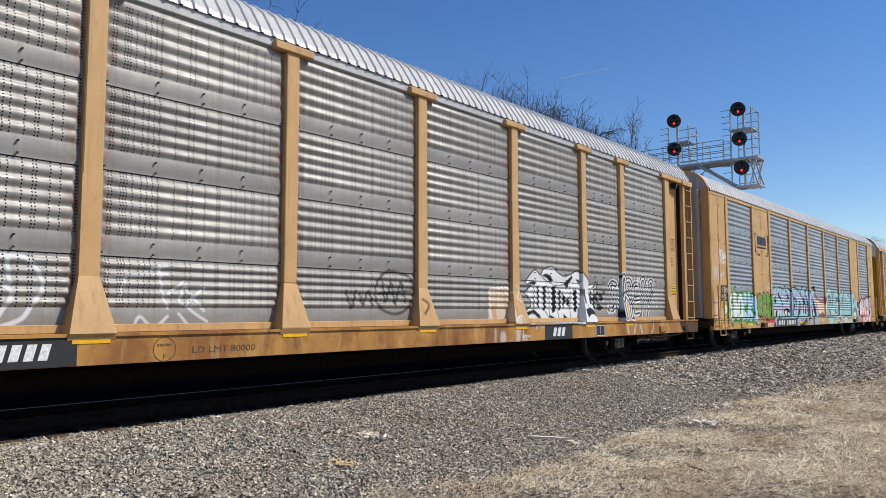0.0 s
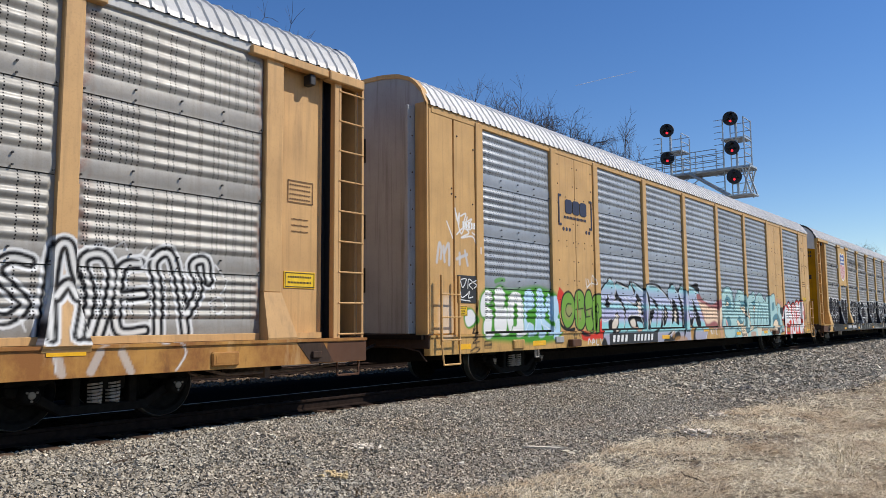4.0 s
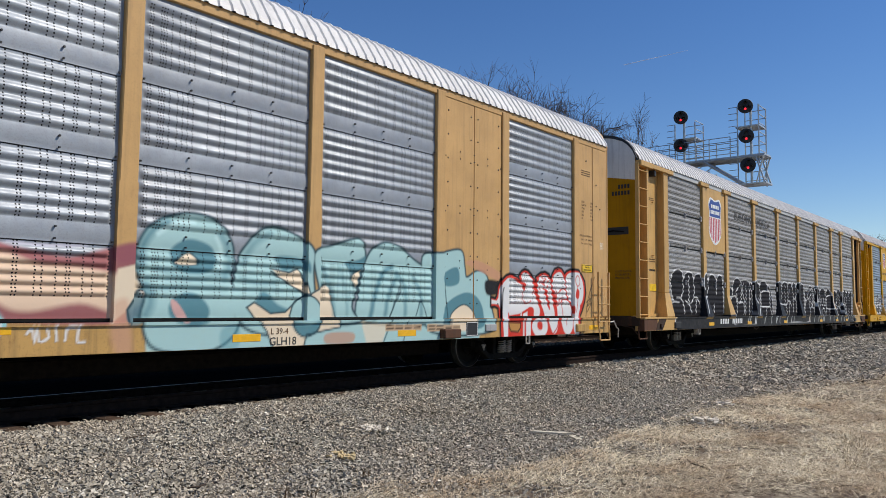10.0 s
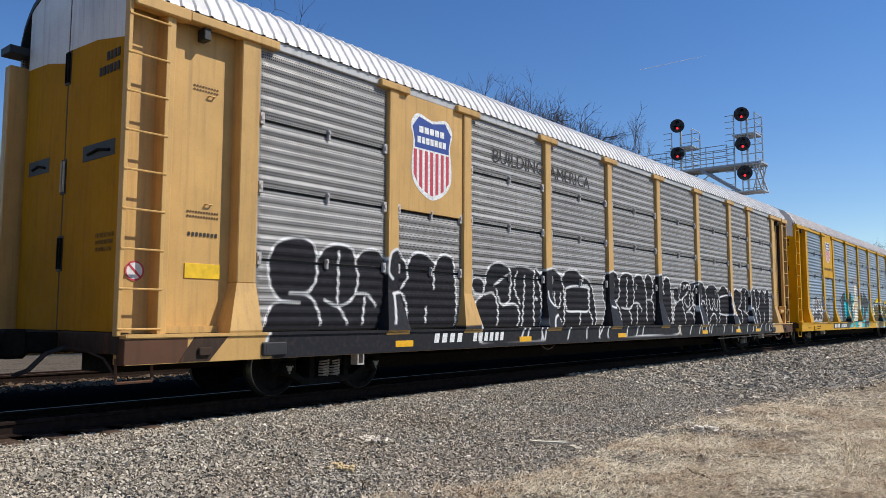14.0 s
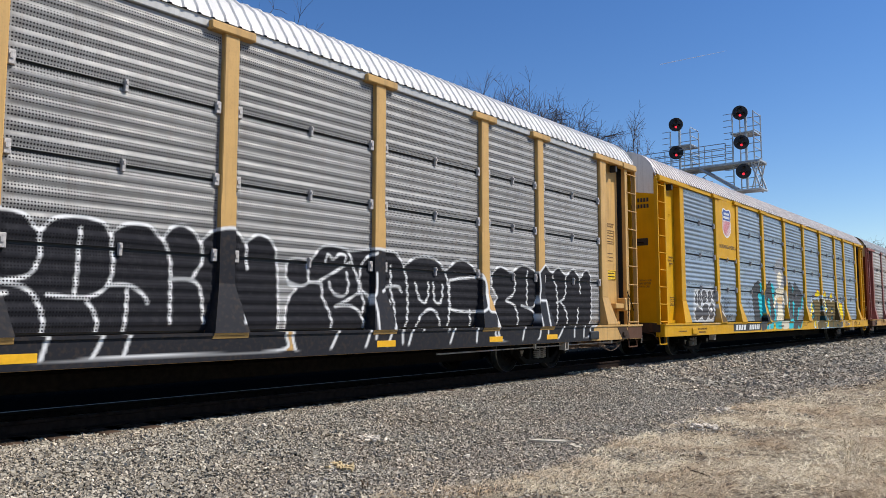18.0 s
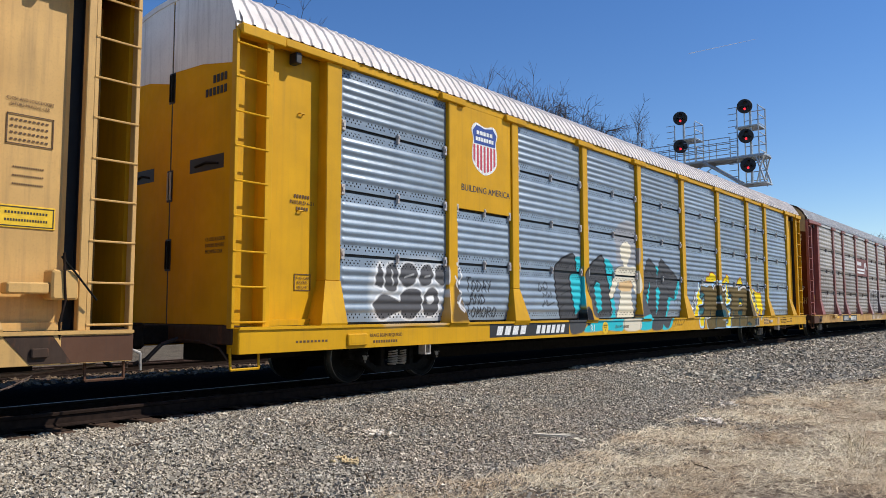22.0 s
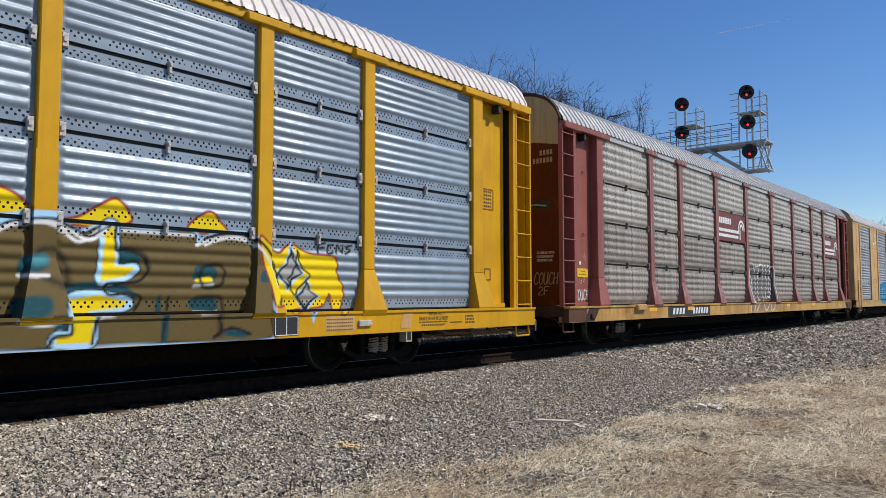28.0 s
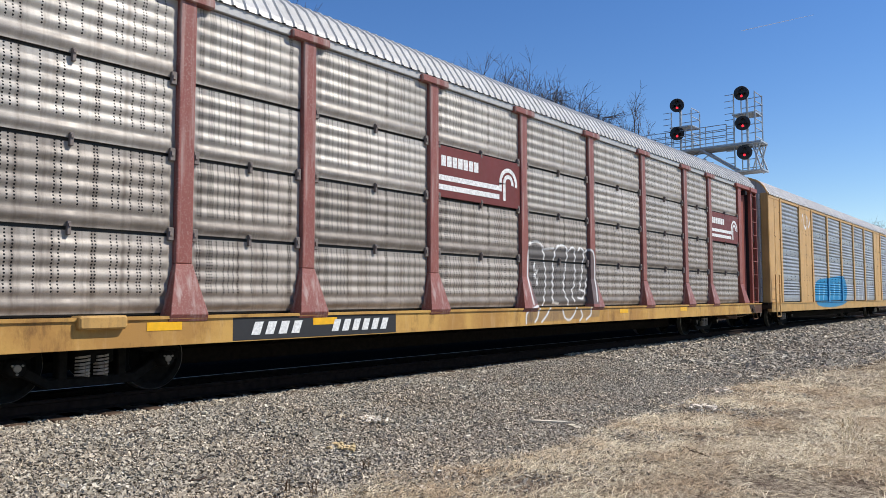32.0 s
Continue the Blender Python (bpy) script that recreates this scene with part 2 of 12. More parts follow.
# ---- mesh helpers ----
class Solid:
    """Collects faces of one mesh."""
    def __init__(self):
        self.v, self.f, self.keep = [], [], (0, 0)

    def add(self, verts, faces):
        k = len(self.v)
        self.v += [tuple(p) for p in verts]
        self.f += [tuple(i + k for i in f) for f in faces]
        return self

    def box(self, x0, x1, y0, y1, z0, z1, c=0.0):
        if c <= 0:
            return self.add([(x, y, z) for x in (x0, x1) for y in (y0, y1) for z in (z0, z1)],
                            [(0, 1, 3, 2), (4, 6, 7, 5), (0, 4, 5, 1), (2, 3, 7, 6), (0, 2, 6, 4), (1, 5, 7, 3)])
        ring = lambda u, v0, v1: [(x0 + u, v0), (x1 - u, v0)]
        prof = [(x0, z0 + c), (x0, z1 - c), (x0 + c, z1), (x1 - c, z1), (x1, z1 - c), (x1, z0 + c), (x1 - c, z0), (x0 + c, z0)]
        cx, cz = (x0 + x1) / 2, (z0 + z1) / 2
        sx, sz = 1 - c / max(x1 - x0, 1e-6) * 2, 1 - c / max(z1 - z0, 1e-6) * 2
        small = [(cx + (x - cx) * sx, cz + (z - cz) * sz) for x, z in prof]
        v = [(x, y0, z) for x, z in small] + [(x, y0 + c, z) for x, z in prof] + [(x, y1, z) for x, z in prof]
        f = [tuple(range(8)), tuple(range(23, 15, -1))]
        for k in (0, 8):
            f += [(k + i, k + 8 + i, k + 8 + (i + 1) % 8, k + (i + 1) % 8) for i in range(8)]
        return self.add(v, f)

    def prism(self, outline, y0, y1):
        """An outline in x, z pushed from y0 to y1."""
        n = len(outline)
        v = [(x, y0, z) for x, z in outline] + [(x, y1, z) for x, z in outline]
        return self.add(v, [tuple(range(n)), tuple(range(2 * n - 1, n - 1, -1))] + [(i, i + n, (i + 1) % n + n, (i + 1) % n) for i in range(n)])

    def prism_x(self, outline, x0, x1):
        """An outline in y, z pushed from x0 to x1."""
        n = len(outline)
        v = [(x0, y, z) for y, z in outline] + [(x1, y, z) for y, z in outline]
        return self.add(v, [tuple(range(n)), tuple(range(2 * n - 1, n - 1, -1))] + [(i, i + n, (i + 1) % n + n, (i + 1) % n) for i in range(n)])

    def tube(self, a, b, r, n=6, r2=None, closed=True):
        a, b = Vector(a), Vector(b)
        w = (b - a).normalized()
        u = w.orthogonal().normalized()
        s = w.cross(u)
        r2 = r if r2 is None else r2
        v = [a + (u * math.cos(k * math.tau / n) + s * math.sin(k * math.tau / n)) * r for k in range(n)]
        v += [b + (u * math.cos(k * math.tau / n) + s * math.sin(k * math.tau / n)) * r2 for k in range(n)]
        return self.add(v, [(i, (i + 1) % n, (i + 1) % n + n, i + n) for i in range(n)] + ([tuple(range(n - 1, -1, -1)), tuple(range(n, 2 * n))] if closed else []))

    def path(self, points, r, n=6):
        for a, b in zip(points, points[1:]):
            self.tube(a, b, r, n)
        return self

    def lathe(self, profile, n=24, axis="y"):
        """A profile of (distance along the axis, radius) turned round it."""
        v = []
        for d, r in profile:
            for k in range(n):
                c, s = math.cos(k * math.tau / n) * r, math.sin(k * math.tau / n) * r
                v.append((c, d, s) if axis == "y" else (d, c, s) if axis == "x" else (c, s, d))
        f = [(j * n + i, j * n + (i + 1) % n, (j + 1) * n + (i + 1) % n, (j + 1) * n + i) for j in range(len(profile) - 1) for i in range(n)]
        f += [tuple(range(n)), tuple(range(len(v) - 1, len(v) - n - 1, -1))]
        return self.add(v, f)

    def grid(self, xs, zs, depth, fine=False):
        k = len(zs)
        if fine:
            self.keep = (len(self.v), len(self.v) + len(xs) * k)
        v = [(x, depth(x, z), z) for x in xs for z in zs]
        return self.add(v, [(i * k + j, (i + 1) * k + j, (i + 1) * k + j + 1, i * k + j + 1) for i in range(len(xs) - 1) for j in range(k - 1)])

    def mesh(self, name, material, smooth=False, bevel=0.0, weld=False):
        me = bpy.data.meshes.new(name)
        me.from_pydata(self.v, [], self.f)
        bm = bmesh.new()
        bm.from_mesh(me)
        if weld:
            bmesh.ops.remove_doubles(bm, verts=bm.verts, dist=0.0005)
        bmesh.ops.recalc_face_normals(bm, faces=bm.faces)
        if bevel:
            sharp = [e for e in bm.edges if len(e.link_faces) == 2 and e.calc_face_angle() > 0.6]
            bmesh.ops.bevel(bm, geom=sharp, offset=bevel, segments=1, affect="EDGES")
        bm.to_mesh(me)
        bm.free()
        me.materials.append(material)
        if smooth:
            me.shade_smooth()
        return me


def part(name, data, parent=None, at=(0, 0, 0), label=""):
    ob = new(name, data)
    ob.location = at
    if parent is not None:
        ob.parent = parent
    return tagged(ob, label) if label else ob


def empty(name, at=(0, 0, 0), parent=None):
    ob = new(name)
    ob.location = at
    ob.parent = parent
    return ob


# ---- spray paint on the cars ----
# Colours and outlines in each car's own metres along (x) and up (z); they colour the painted sheets, posts and sills.
SPRAY = {key: [] for key in "abcdef"}
CHALK, SOOT, TAR = (0.70, 0.70, 0.69), (0.014, 0.014, 0.016), (0.021, 0.021, 0.025)
GREEN, RED, CYAN = (0.07, 0.27, 0.035), (0.60, 0.045, 0.03), (0.03, 0.46, 0.52)
CREAM, OLIVE, LEMON, MAROON_SPRAY = (0.68, 0.62, 0.48), (0.128, 0.092, 0.035), (0.78, 0.58, 0.01), (0.28, 0.02, 0.03)
TEAL = ((0.6, (0.34, 0.34, 0.42)), (0.85, (0.36, 0.36, 0.45)), (0.95, (0.28, 0.60, 0.60)), (1.10, (0.28, 0.58, 0.60)), (1.25, (0.42, 0.40, 0.58)), (1.45, (0.40, 0.42, 0.58)),
        (1.55, (0.30, 0.58, 0.60)), (1.70, (0.44, 0.44, 0.60)), (1.95, (0.36, 0.46, 0.58)), (2.05, (0.26, 0.50, 0.55)), (2.4, (0.26, 0.50, 0.55)))


def flowing(points, closed, curved=True, n=5):
    """Points rounded off into a smooth line."""
    p = [np.array(q, float) for q in points]
    if not curved or len(p) < 3:
        return np.array(p + p[:1] if closed else p)
    out, m = [], len(p)
    for i in range(m if closed else m - 1):
        if closed:
            a, b, c, d = p[i - 1], p[i], p[(i + 1) % m], p[(i + 2) % m]
        else:
            a, b, c, d = p[max(i - 1, 0)], p[i], p[i + 1], p[min(i + 2, m - 1)]
        for k in range(n):
            t = k / n
            out.append(0.5 * (2 * b + (c - a) * t + (2 * a - 5 * b + 4 * c - d) * t * t + (3 * b - a - 3 * c + d) * t ** 3))
    out.append(out[0] if closed else p[-1])
    return np.array(out)


def fill(key, color, points, soft=0.02, alpha=1.0, grow=0.0, curved=True):
    SPRAY[key].append((flowing(points, True, curved), True, grow, soft, color, alpha))


def line(key, color, width, points, soft=0.02, alpha=1.0, curved=True):
    SPRAY[key].append((flowing(points, False, curved), False, width / 2, soft, color, alpha))


def spray_at(key, x, z):
    """Colour and cover of the spray paint at points x, z of a car."""
    rgba = np.zeros((len(x), 4))
    if len(x) == 0:
        return rgba
    lo, hi = np.array([x.min(), z.min()]), np.array([x.max(), z.max()])
    for pts, closed, reach, soft, color, alpha in SPRAY[key]:
        pad = reach + soft
        a, b = pts.min(0) - pad, pts.max(0) + pad
        if (a > hi).any() or (b < lo).any():
            continue
        pick = np.nonzero((x >= a[0]) & (x <= b[0]) & (z >= a[1]) & (z <= b[1]))[0]
        if not len(pick):
            continue
        px, pz = x[pick], z[pick]
        near = np.full(len(pick), 1e9)
        inside = np.zeros(len(pick), bool)
        for (x0, z0), (x1, z1) in zip(pts, pts[1:]):
            dx, dz = x1 - x0, z1 - z0
            u = np.clip(((px - x0) * dx + (pz - z0) * dz) / max(dx * dx + dz * dz, 1e-9), 0, 1)
            near = np.minimum(near, (px - x0 - u * dx) ** 2 + (pz - z0 - u * dz) ** 2)
            if closed and z0 != z1:
                inside ^= ((z0 > pz) != (z1 > pz)) & (px < x0 + (pz - z0) * dx / dz)
        near = np.sqrt(near)
        if closed:
            near = np.where(inside, -near, near)
        cover = np.clip((reach - near) / soft + 0.5, 0, 1) * alpha
        if isinstance(color[0], tuple):
            zs = [c[0] for c in color]
            col = np.stack([np.interp(pz, zs, [c[1][k] for c in color]) for k in range(3)], 1)
        else:
            col = np.array(color)[None]
        old = rgba[pick]
        total = cover + old[:, 3] * (1 - cover)
        rgb = (col * cover[:, None] + old[:, :3] * (old[:, 3] * (1 - cover))[:, None]) / np.maximum(total, 1e-6)[:, None]
        rgba[pick] = np.concatenate([rgb, total[:, None]], 1)
    return rgba


def is_sprayed(key, x0, x1, z0, z1):
    return any(p[:, 0].min() < x1 and p[:, 0].max() > x0 and p[:, 1].min() < z1 and p[:, 1].max() > z0 for p, *_ in SPRAY[key])


def add_spray(me, key, x0=0.0, z0=0.0, keep=None):
    """Stores the spray paint on a mesh whose origin stands at x0, z0 of its car; keep: the vertices of its finely divided face."""
    co = np.empty(len(me.vertices) * 3)
    me.vertices.foreach_get("co", co)
    co = co.reshape(-1, 3)
    rgba = spray_at(key, co[:, 0] + x0, co[:, 2] + z0)
    if keep:
        rgba[:keep[0]], rgba[keep[1]:] = 0, 0
    me.attributes.new("spray", "FLOAT_COLOR", "POINT").data.foreach_set("color", rgba.astype(np.float32).ravel())
    me.attributes.new("cover", "FLOAT", "POINT").data.foreach_set("value", rgba[:, 3].astype(np.float32))
    return me


STROKES = dict(T=(((0, 1), (1, 1)), ((0.5, 1), (0.5, 0))), O=(((0.5, 1), (0.05, 0.7), (0.1, 0.2), (0.5, 0), (0.9, 0.25), (0.95, 0.7), (0.5, 1)),), D=(((0.1, 0), (0.1, 1), (0.7, 0.85), (0.95, 0.5), (0.7, 0.1), (0.1, 0)),),
               A=(((0, 0), (0.5, 1), (1, 0)), ((0.2, 0.4), (0.8, 0.4))), Y=(((0, 1), (0.5, 0.5), (1, 1)), ((0.5, 0.5), (0.4, 0))), N=(((0, 0), (0.05, 1), (0.9, 0), (1, 1)),),
               M=(((0, 0), (0.15, 1), (0.5, 0.3), (0.85, 1), (1, 0)),), R=(((0.05, 0), (0.05, 1), (0.8, 0.9), (0.8, 0.55), (0.1, 0.5), (0.95, 0)),))


def scrawl(key, word, x, z, width, height, color, stroke):
    """Hand-written capital letters."""
    step = width / len(word)
    for k, ch in enumerate(word):
        for s in STROKES[ch]:
            line(key, color, stroke, [(x + (k + 0.78 * u) * step, z + v * height * (1 if k else 1.25)) for u, v in s], curved=False)


# white and dark tags on the grey car
line("a", CHALK, 0.05, [(-5.16, 1.79), (-4.91, 1.78), (-4.77, 1.64), (-4.71, 1.46), (-4.81, 1.28), (-4.91, 1.13), (-5.12, 1.05)], alpha=0.85)
line("a", CHALK, 0.05, [(-5.12, 1.51), (-5.01, 1.39), (-5.08, 1.25), (-5.13, 1.16)], alpha=0.85)
line("a", CHALK, 0.05, [(-5.07, 1.74), (-5.04, 1.51)], alpha=0.85)
line("a", CHALK, 0.04, [(-4.07, 1.6), (-3.27, 1.66)], alpha=0.8)
line("a", CHALK, 0.04, [(-3.8, 1.61), (-3.86, 1.38)], alpha=0.8)
line("a", CHALK, 0.04, [(-3.38, 1.76), (-3.33, 1.42), (-3.25, 1.25)], alpha=0.8)
line("a", CHALK, 0.04, [(-3.26, 1.42), (-3.03, 1.57), (-3.1, 1.32), (-2.87, 1.29)], alpha=0.8)
line("a", CHALK, 0.04, [(-3.03, 1.5), (-2.75, 1.22)], alpha=0.8)
line("a", CHALK, 0.04, [(-2.76, 1.5), (-2.99, 1.29), (-2.7, 1.08)], alpha=0.8)
line("a", CHALK, 0.04, [(-3.68, 0.99), (-3.61, 1.15), (-3.43, 1.02), (-3.25, 1.15)], alpha=0.8)
line("a", CHALK, 0.04, [(-3.1, 1.18), (-2.94, 1.01)], alpha=0.8)
line("a", CHALK, 0.04, [(-3.49, 1.72), (-3.28, 1.76)], alpha=0.8)
line("a", SOOT, 0.05, [(0.74, 1.86), (1.13, 1.77), (1.21, 1.5), (1.05, 1.24), (0.72, 1.17), (0.38, 1.31), (0.32, 1.58), (0.48, 1.8), (0.74, 1.86)], alpha=0.75)
line("a", SOOT, 0.05, [(-0.32, 1.52), (-0.2, 1.26), (-0.12, 1.52)], alpha=0.75)
line("a", SOOT, 0.05, [(-0.02, 1.48), (0.04, 1.31), (0.16, 1.53), (0.25, 1.31)], alpha=0.75)
line("a", SOOT, 0.05, [(0.48, 1.67), (0.55, 1.36), (0.68, 1.68), (0.77, 1.33), (0.91, 1.68), (1.02, 1.36)], alpha=0.75)
line("a", SOOT, 0.05, [(0.38, 1.49), (1.16, 1.55)], alpha=0.75)
line("a", SOOT, 0.05, [(1.33, 1.41), (1.47, 1.32), (1.33, 1.17)], alpha=0.75)
fill("a", (0.75, 0.60, 0.42), [(3.38, 1.67), (4.06, 1.69), (4.05, 1), (3.37, 1.01)], alpha=0.7, curved=False)
# white and black wild letters
fill("a", SOOT, [(4.51, 0.97), (4.56, 1.12), (4.85, 1.33), (4.78, 1.48), (4.64, 1.6), (4.87, 1.73), (4.68, 1.8), (5.01, 2.05), (5.23, 1.96), (5.4, 2.1), (5.7, 2.15), (5.95, 2.03), (6.22, 1.96), (6.55, 2.03), (6.77, 2.1), (7.01, 2.03), (7.24, 1.83), (7.44, 1.74), (7.76, 1.85), (7.5, 1.67), (7.42, 1.27), (7.39, 1.03), (6.95, 0.91), (6.29, 0.95), (5.56, 0.96), (4.87, 0.97)], grow=0.03)
fill("a", CHALK, [(4.51, 0.97), (4.56, 1.12), (4.85, 1.33), (4.78, 1.48), (4.64, 1.6), (4.87, 1.73), (4.68, 1.8), (5.01, 2.05), (5.23, 1.96), (5.4, 2.1), (5.7, 2.15), (5.95, 2.03), (6.22, 1.96), (6.55, 2.03), (6.77, 2.1), (7.01, 2.03), (7.24, 1.83), (7.44, 1.74), (7.76, 1.85), (7.5, 1.67), (7.42, 1.27), (7.39, 1.03), (6.95, 0.91), (6.29, 0.95), (5.56, 0.96), (4.87, 0.97)])
fill("a", SOOT, [(5.28, 1.96), (5.46, 2.01), (5.64, 1.97), (5.75, 1.86), (5.62, 1.83), (5.49, 1.91)], curved=False)
fill("a", SOOT, [(6.17, 1.79), (6.54, 2.01), (6.58, 1.96), (6.27, 1.7)], curved=False)
fill("a", SOOT, [(6.7, 1.93), (6.96, 1.91), (7.13, 1.7), (6.94, 1.76)], curved=False)
fill("a", SOOT, [(5.08, 1.74), (5.15, 1.74), (5.14, 1.28), (5.07, 1.28)], curved=False)
fill("a", SOOT, [(5.3, 1.73), (5.42, 1.75), (5.4, 1.23), (5.31, 1.22)], curved=False)
fill("a", SOOT, [(5.66, 1.73), (5.82, 1.77), (5.82, 1.21), (5.69, 1.17), (5.65, 1.31)], curved=False)
fill("a", SOOT, [(5.93, 1.7), (6.03, 1.66), (6.02, 1.23), (5.94, 1.23)], curved=False)
fill("a", SOOT, [(6.09, 1.63), (6.28, 1.45), (6.4, 1.56), (6.39, 1.25), (6.23, 1.43), (6.11, 1.26)], curved=False)
fill("a", SOOT, [(6.56, 1.68), (6.72, 1.69), (6.73, 1.18), (6.61, 1.21)], curved=False)
fill("a", SOOT, [(4.52, 0.98), (4.71, 1.2), (4.98, 1.25), (5.18, 1.14), (5.31, 0.99), (5.14, 1.08), (4.9, 1.18), (4.68, 1.09)], curved=False)
fill("a", SOOT, [(6.89, 1.19), (7.11, 1.26), (7.38, 1.14), (7.4, 1.03), (7.14, 1.18), (6.92, 1.06)], curved=False)
fill("a", SOOT, [(5.55, 1.15), (5.78, 1.08), (5.69, 0.96)], curved=False)
fill("a", SOOT, [(6.14, 1.16), (6.33, 1.07), (6.19, 0.95)], curved=False)
fill("a", SOOT, [(4.69, 1.77), (4.96, 1.84), (5.12, 1.82), (4.96, 1.75)], curved=False)
line("a", SOOT, 0.022, [(4.96, 1.71), (4.96, 1.28)])
line("a", SOOT, 0.022, [(5.54, 1.71), (5.58, 1.08)])
line("a", SOOT, 0.022, [(5.9, 1.23), (6.01, 0.96)])
line("a", SOOT, 0.022, [(6.47, 1.64), (6.46, 1.11), (6.64, 0.95)])
line("a", SOOT, 0.022, [(4.8, 1.46), (4.93, 1.49), (4.92, 1.27)])
line("a", SOOT, 0.022, [(5.25, 1.96), (5.4, 1.88), (5.8, 1.77), (6.22, 1.79)])
line("a", SOOT, 0.022, [(7.04, 1.7), (7.03, 1.27)])
line("a", SOOT, 0.022, [(7.18, 1.71), (7.21, 1.27)])
line("a", SOOT, 0.022, [(7.33, 1.73), (7.32, 1.32)])
line("a", SOOT, 0.022, [(4.61, 1.05), (4.75, 1.14), (4.98, 1.16), (5.14, 1.07)])
line("a", SOOT, 0.022, [(5.56, 1.08), (5.38, 1.23)])
fill("a", CHALK, [(6.98, 2.03), (7.14, 1.92), (7.27, 1.79), (7.68, 1.88), (7.41, 1.72), (7.52, 1.47), (7.58, 1.12), (7.34, 1.06), (7.2, 1.31), (6.89, 1.46), (6.88, 1.95)])
fill("a", SOOT, [(7.33, 1.7), (7.4, 1.67), (7.39, 1.31), (7.31, 1.31)], curved=False)
fill("a", SOOT, [(7.47, 1.64), (7.55, 1.6), (7.57, 1.14), (7.48, 1.18)], curved=False)
fill("a", SOOT, [(6.89, 1.26), (7.1, 1.3), (7.33, 1.18), (7.41, 1.02), (7.2, 1.14), (6.89, 1.14)], curved=False)
fill("a", SOOT, [(7.17, 1.71), (7.24, 1.7), (7.21, 1.37), (7.12, 1.37)], curved=False)
fill("a", SOOT, [(6.93, 1.71), (7, 1.71), (6.99, 1.39), (6.93, 1.38)], curved=False)
line("a", SOOT, 0.025, [(6.98, 2.05), (7.14, 1.94), (7.27, 1.81), (7.69, 1.89)])
# second black and white word with small crosses
fill("a", SOOT, [(7.44, 1.68), (7.56, 1.6), (7.67, 1.71), (7.77, 1.63), (7.66, 1.54), (7.77, 1.46), (7.66, 1.41), (7.55, 1.5), (7.44, 1.43), (7.38, 1.52), (7.49, 1.57)], soft=0.03, alpha=0.9)
fill("a", SOOT, [(7.77, 1.65), (7.92, 1.61), (8, 1.7), (8.11, 1.64), (7.98, 1.55), (8.06, 1.48), (7.92, 1.44), (7.8, 1.5)], soft=0.03, alpha=0.9)
fill("a", SOOT, [(7.66, 1.35), (7.77, 1.41), (7.92, 1.35), (8.01, 1.29), (7.89, 1.22), (7.75, 1.24), (7.63, 1.29)], soft=0.03, alpha=0.9)
line("a", CHALK, 0.018, [(7.38, 1.52), (7.49, 1.57), (7.44, 1.68), (7.56, 1.6), (7.67, 1.71), (7.77, 1.63)])
line("a", CHALK, 0.018, [(8.11, 1.64), (7.98, 1.55), (8.06, 1.48), (7.92, 1.44)])
line("a", CHALK, 0.018, [(7.63, 1.29), (7.77, 1.41), (8.01, 1.29), (7.89, 1.22)])
line("a", CHALK, 0.22, [(8.68, 1.86), (8.49, 1.89), (8.35, 1.75), (8.52, 1.56), (8.65, 1.4), (8.49, 1.26), (8.31, 1.28)])
line("a", CHALK, 0.22, [(8.84, 1.06), (8.88, 1.59), (8.93, 2.01), (9.05, 2.06), (9.13, 1.78), (9.23, 1.5), (9.14, 1.08)])
line("a", CHALK, 0.22, [(8.93, 1.5), (9.06, 1.64), (9.15, 1.5)])
line("a", CHALK, 0.22, [(9.24, 1.08), (9.34, 1.5), (9.24, 1.9), (9.45, 1.99), (9.58, 1.8), (9.54, 1.41), (9.45, 1.08)])
line("a", CHALK, 0.22, [(9.92, 1.91), (9.7, 1.85), (9.65, 1.51), (9.68, 1.12), (10, 1.12)])
line("a", CHALK, 0.22, [(9.68, 1.51), (9.97, 1.55)])
line("a", CHALK, 0.22, [(10.17, 1.07), (10.15, 1.62), (10.09, 1.94), (10.3, 2.05), (10.45, 1.62), (10.54, 1.09)])
line("a", CHALK, 0.22, [(10.55, 1.32), (10.71, 1.63), (10.62, 1.93), (10.8, 1.99), (10.85, 1.73)])
line("a", SOOT, 0.15, [(8.68, 1.86), (8.49, 1.89), (8.35, 1.75), (8.52, 1.56), (8.65, 1.4), (8.49, 1.26), (8.31, 1.28)])
line("a", SOOT, 0.15, [(8.84, 1.06), (8.88, 1.59), (8.93, 2.01), (9.05, 2.06), (9.13, 1.78), (9.23, 1.5), (9.14, 1.08)])
line("a", SOOT, 0.15, [(8.93, 1.5), (9.06, 1.64), (9.15, 1.5)])
line("a", SOOT, 0.15, [(9.24, 1.08), (9.34, 1.5), (9.24, 1.9), (9.45, 1.99), (9.58, 1.8), (9.54, 1.41), (9.45, 1.08)])
line("a", SOOT, 0.15, [(9.92, 1.91), (9.7, 1.85), (9.65, 1.51), (9.68, 1.12), (10, 1.12)])
line("a", SOOT, 0.15, [(9.68, 1.51), (9.97, 1.55)])
line("a", SOOT, 0.15, [(10.17, 1.07), (10.15, 1.62), (10.09, 1.94), (10.3, 2.05), (10.45, 1.62), (10.54, 1.09)])
line("a", SOOT, 0.15, [(10.55, 1.32), (10.71, 1.63), (10.62, 1.93), (10.8, 1.99), (10.85, 1.73)])
line("a", (0.66, 0.65, 0.62), 0.055, [(8.68, 1.86), (8.49, 1.89), (8.35, 1.75), (8.52, 1.56), (8.65, 1.4), (8.49, 1.26), (8.31, 1.28)])
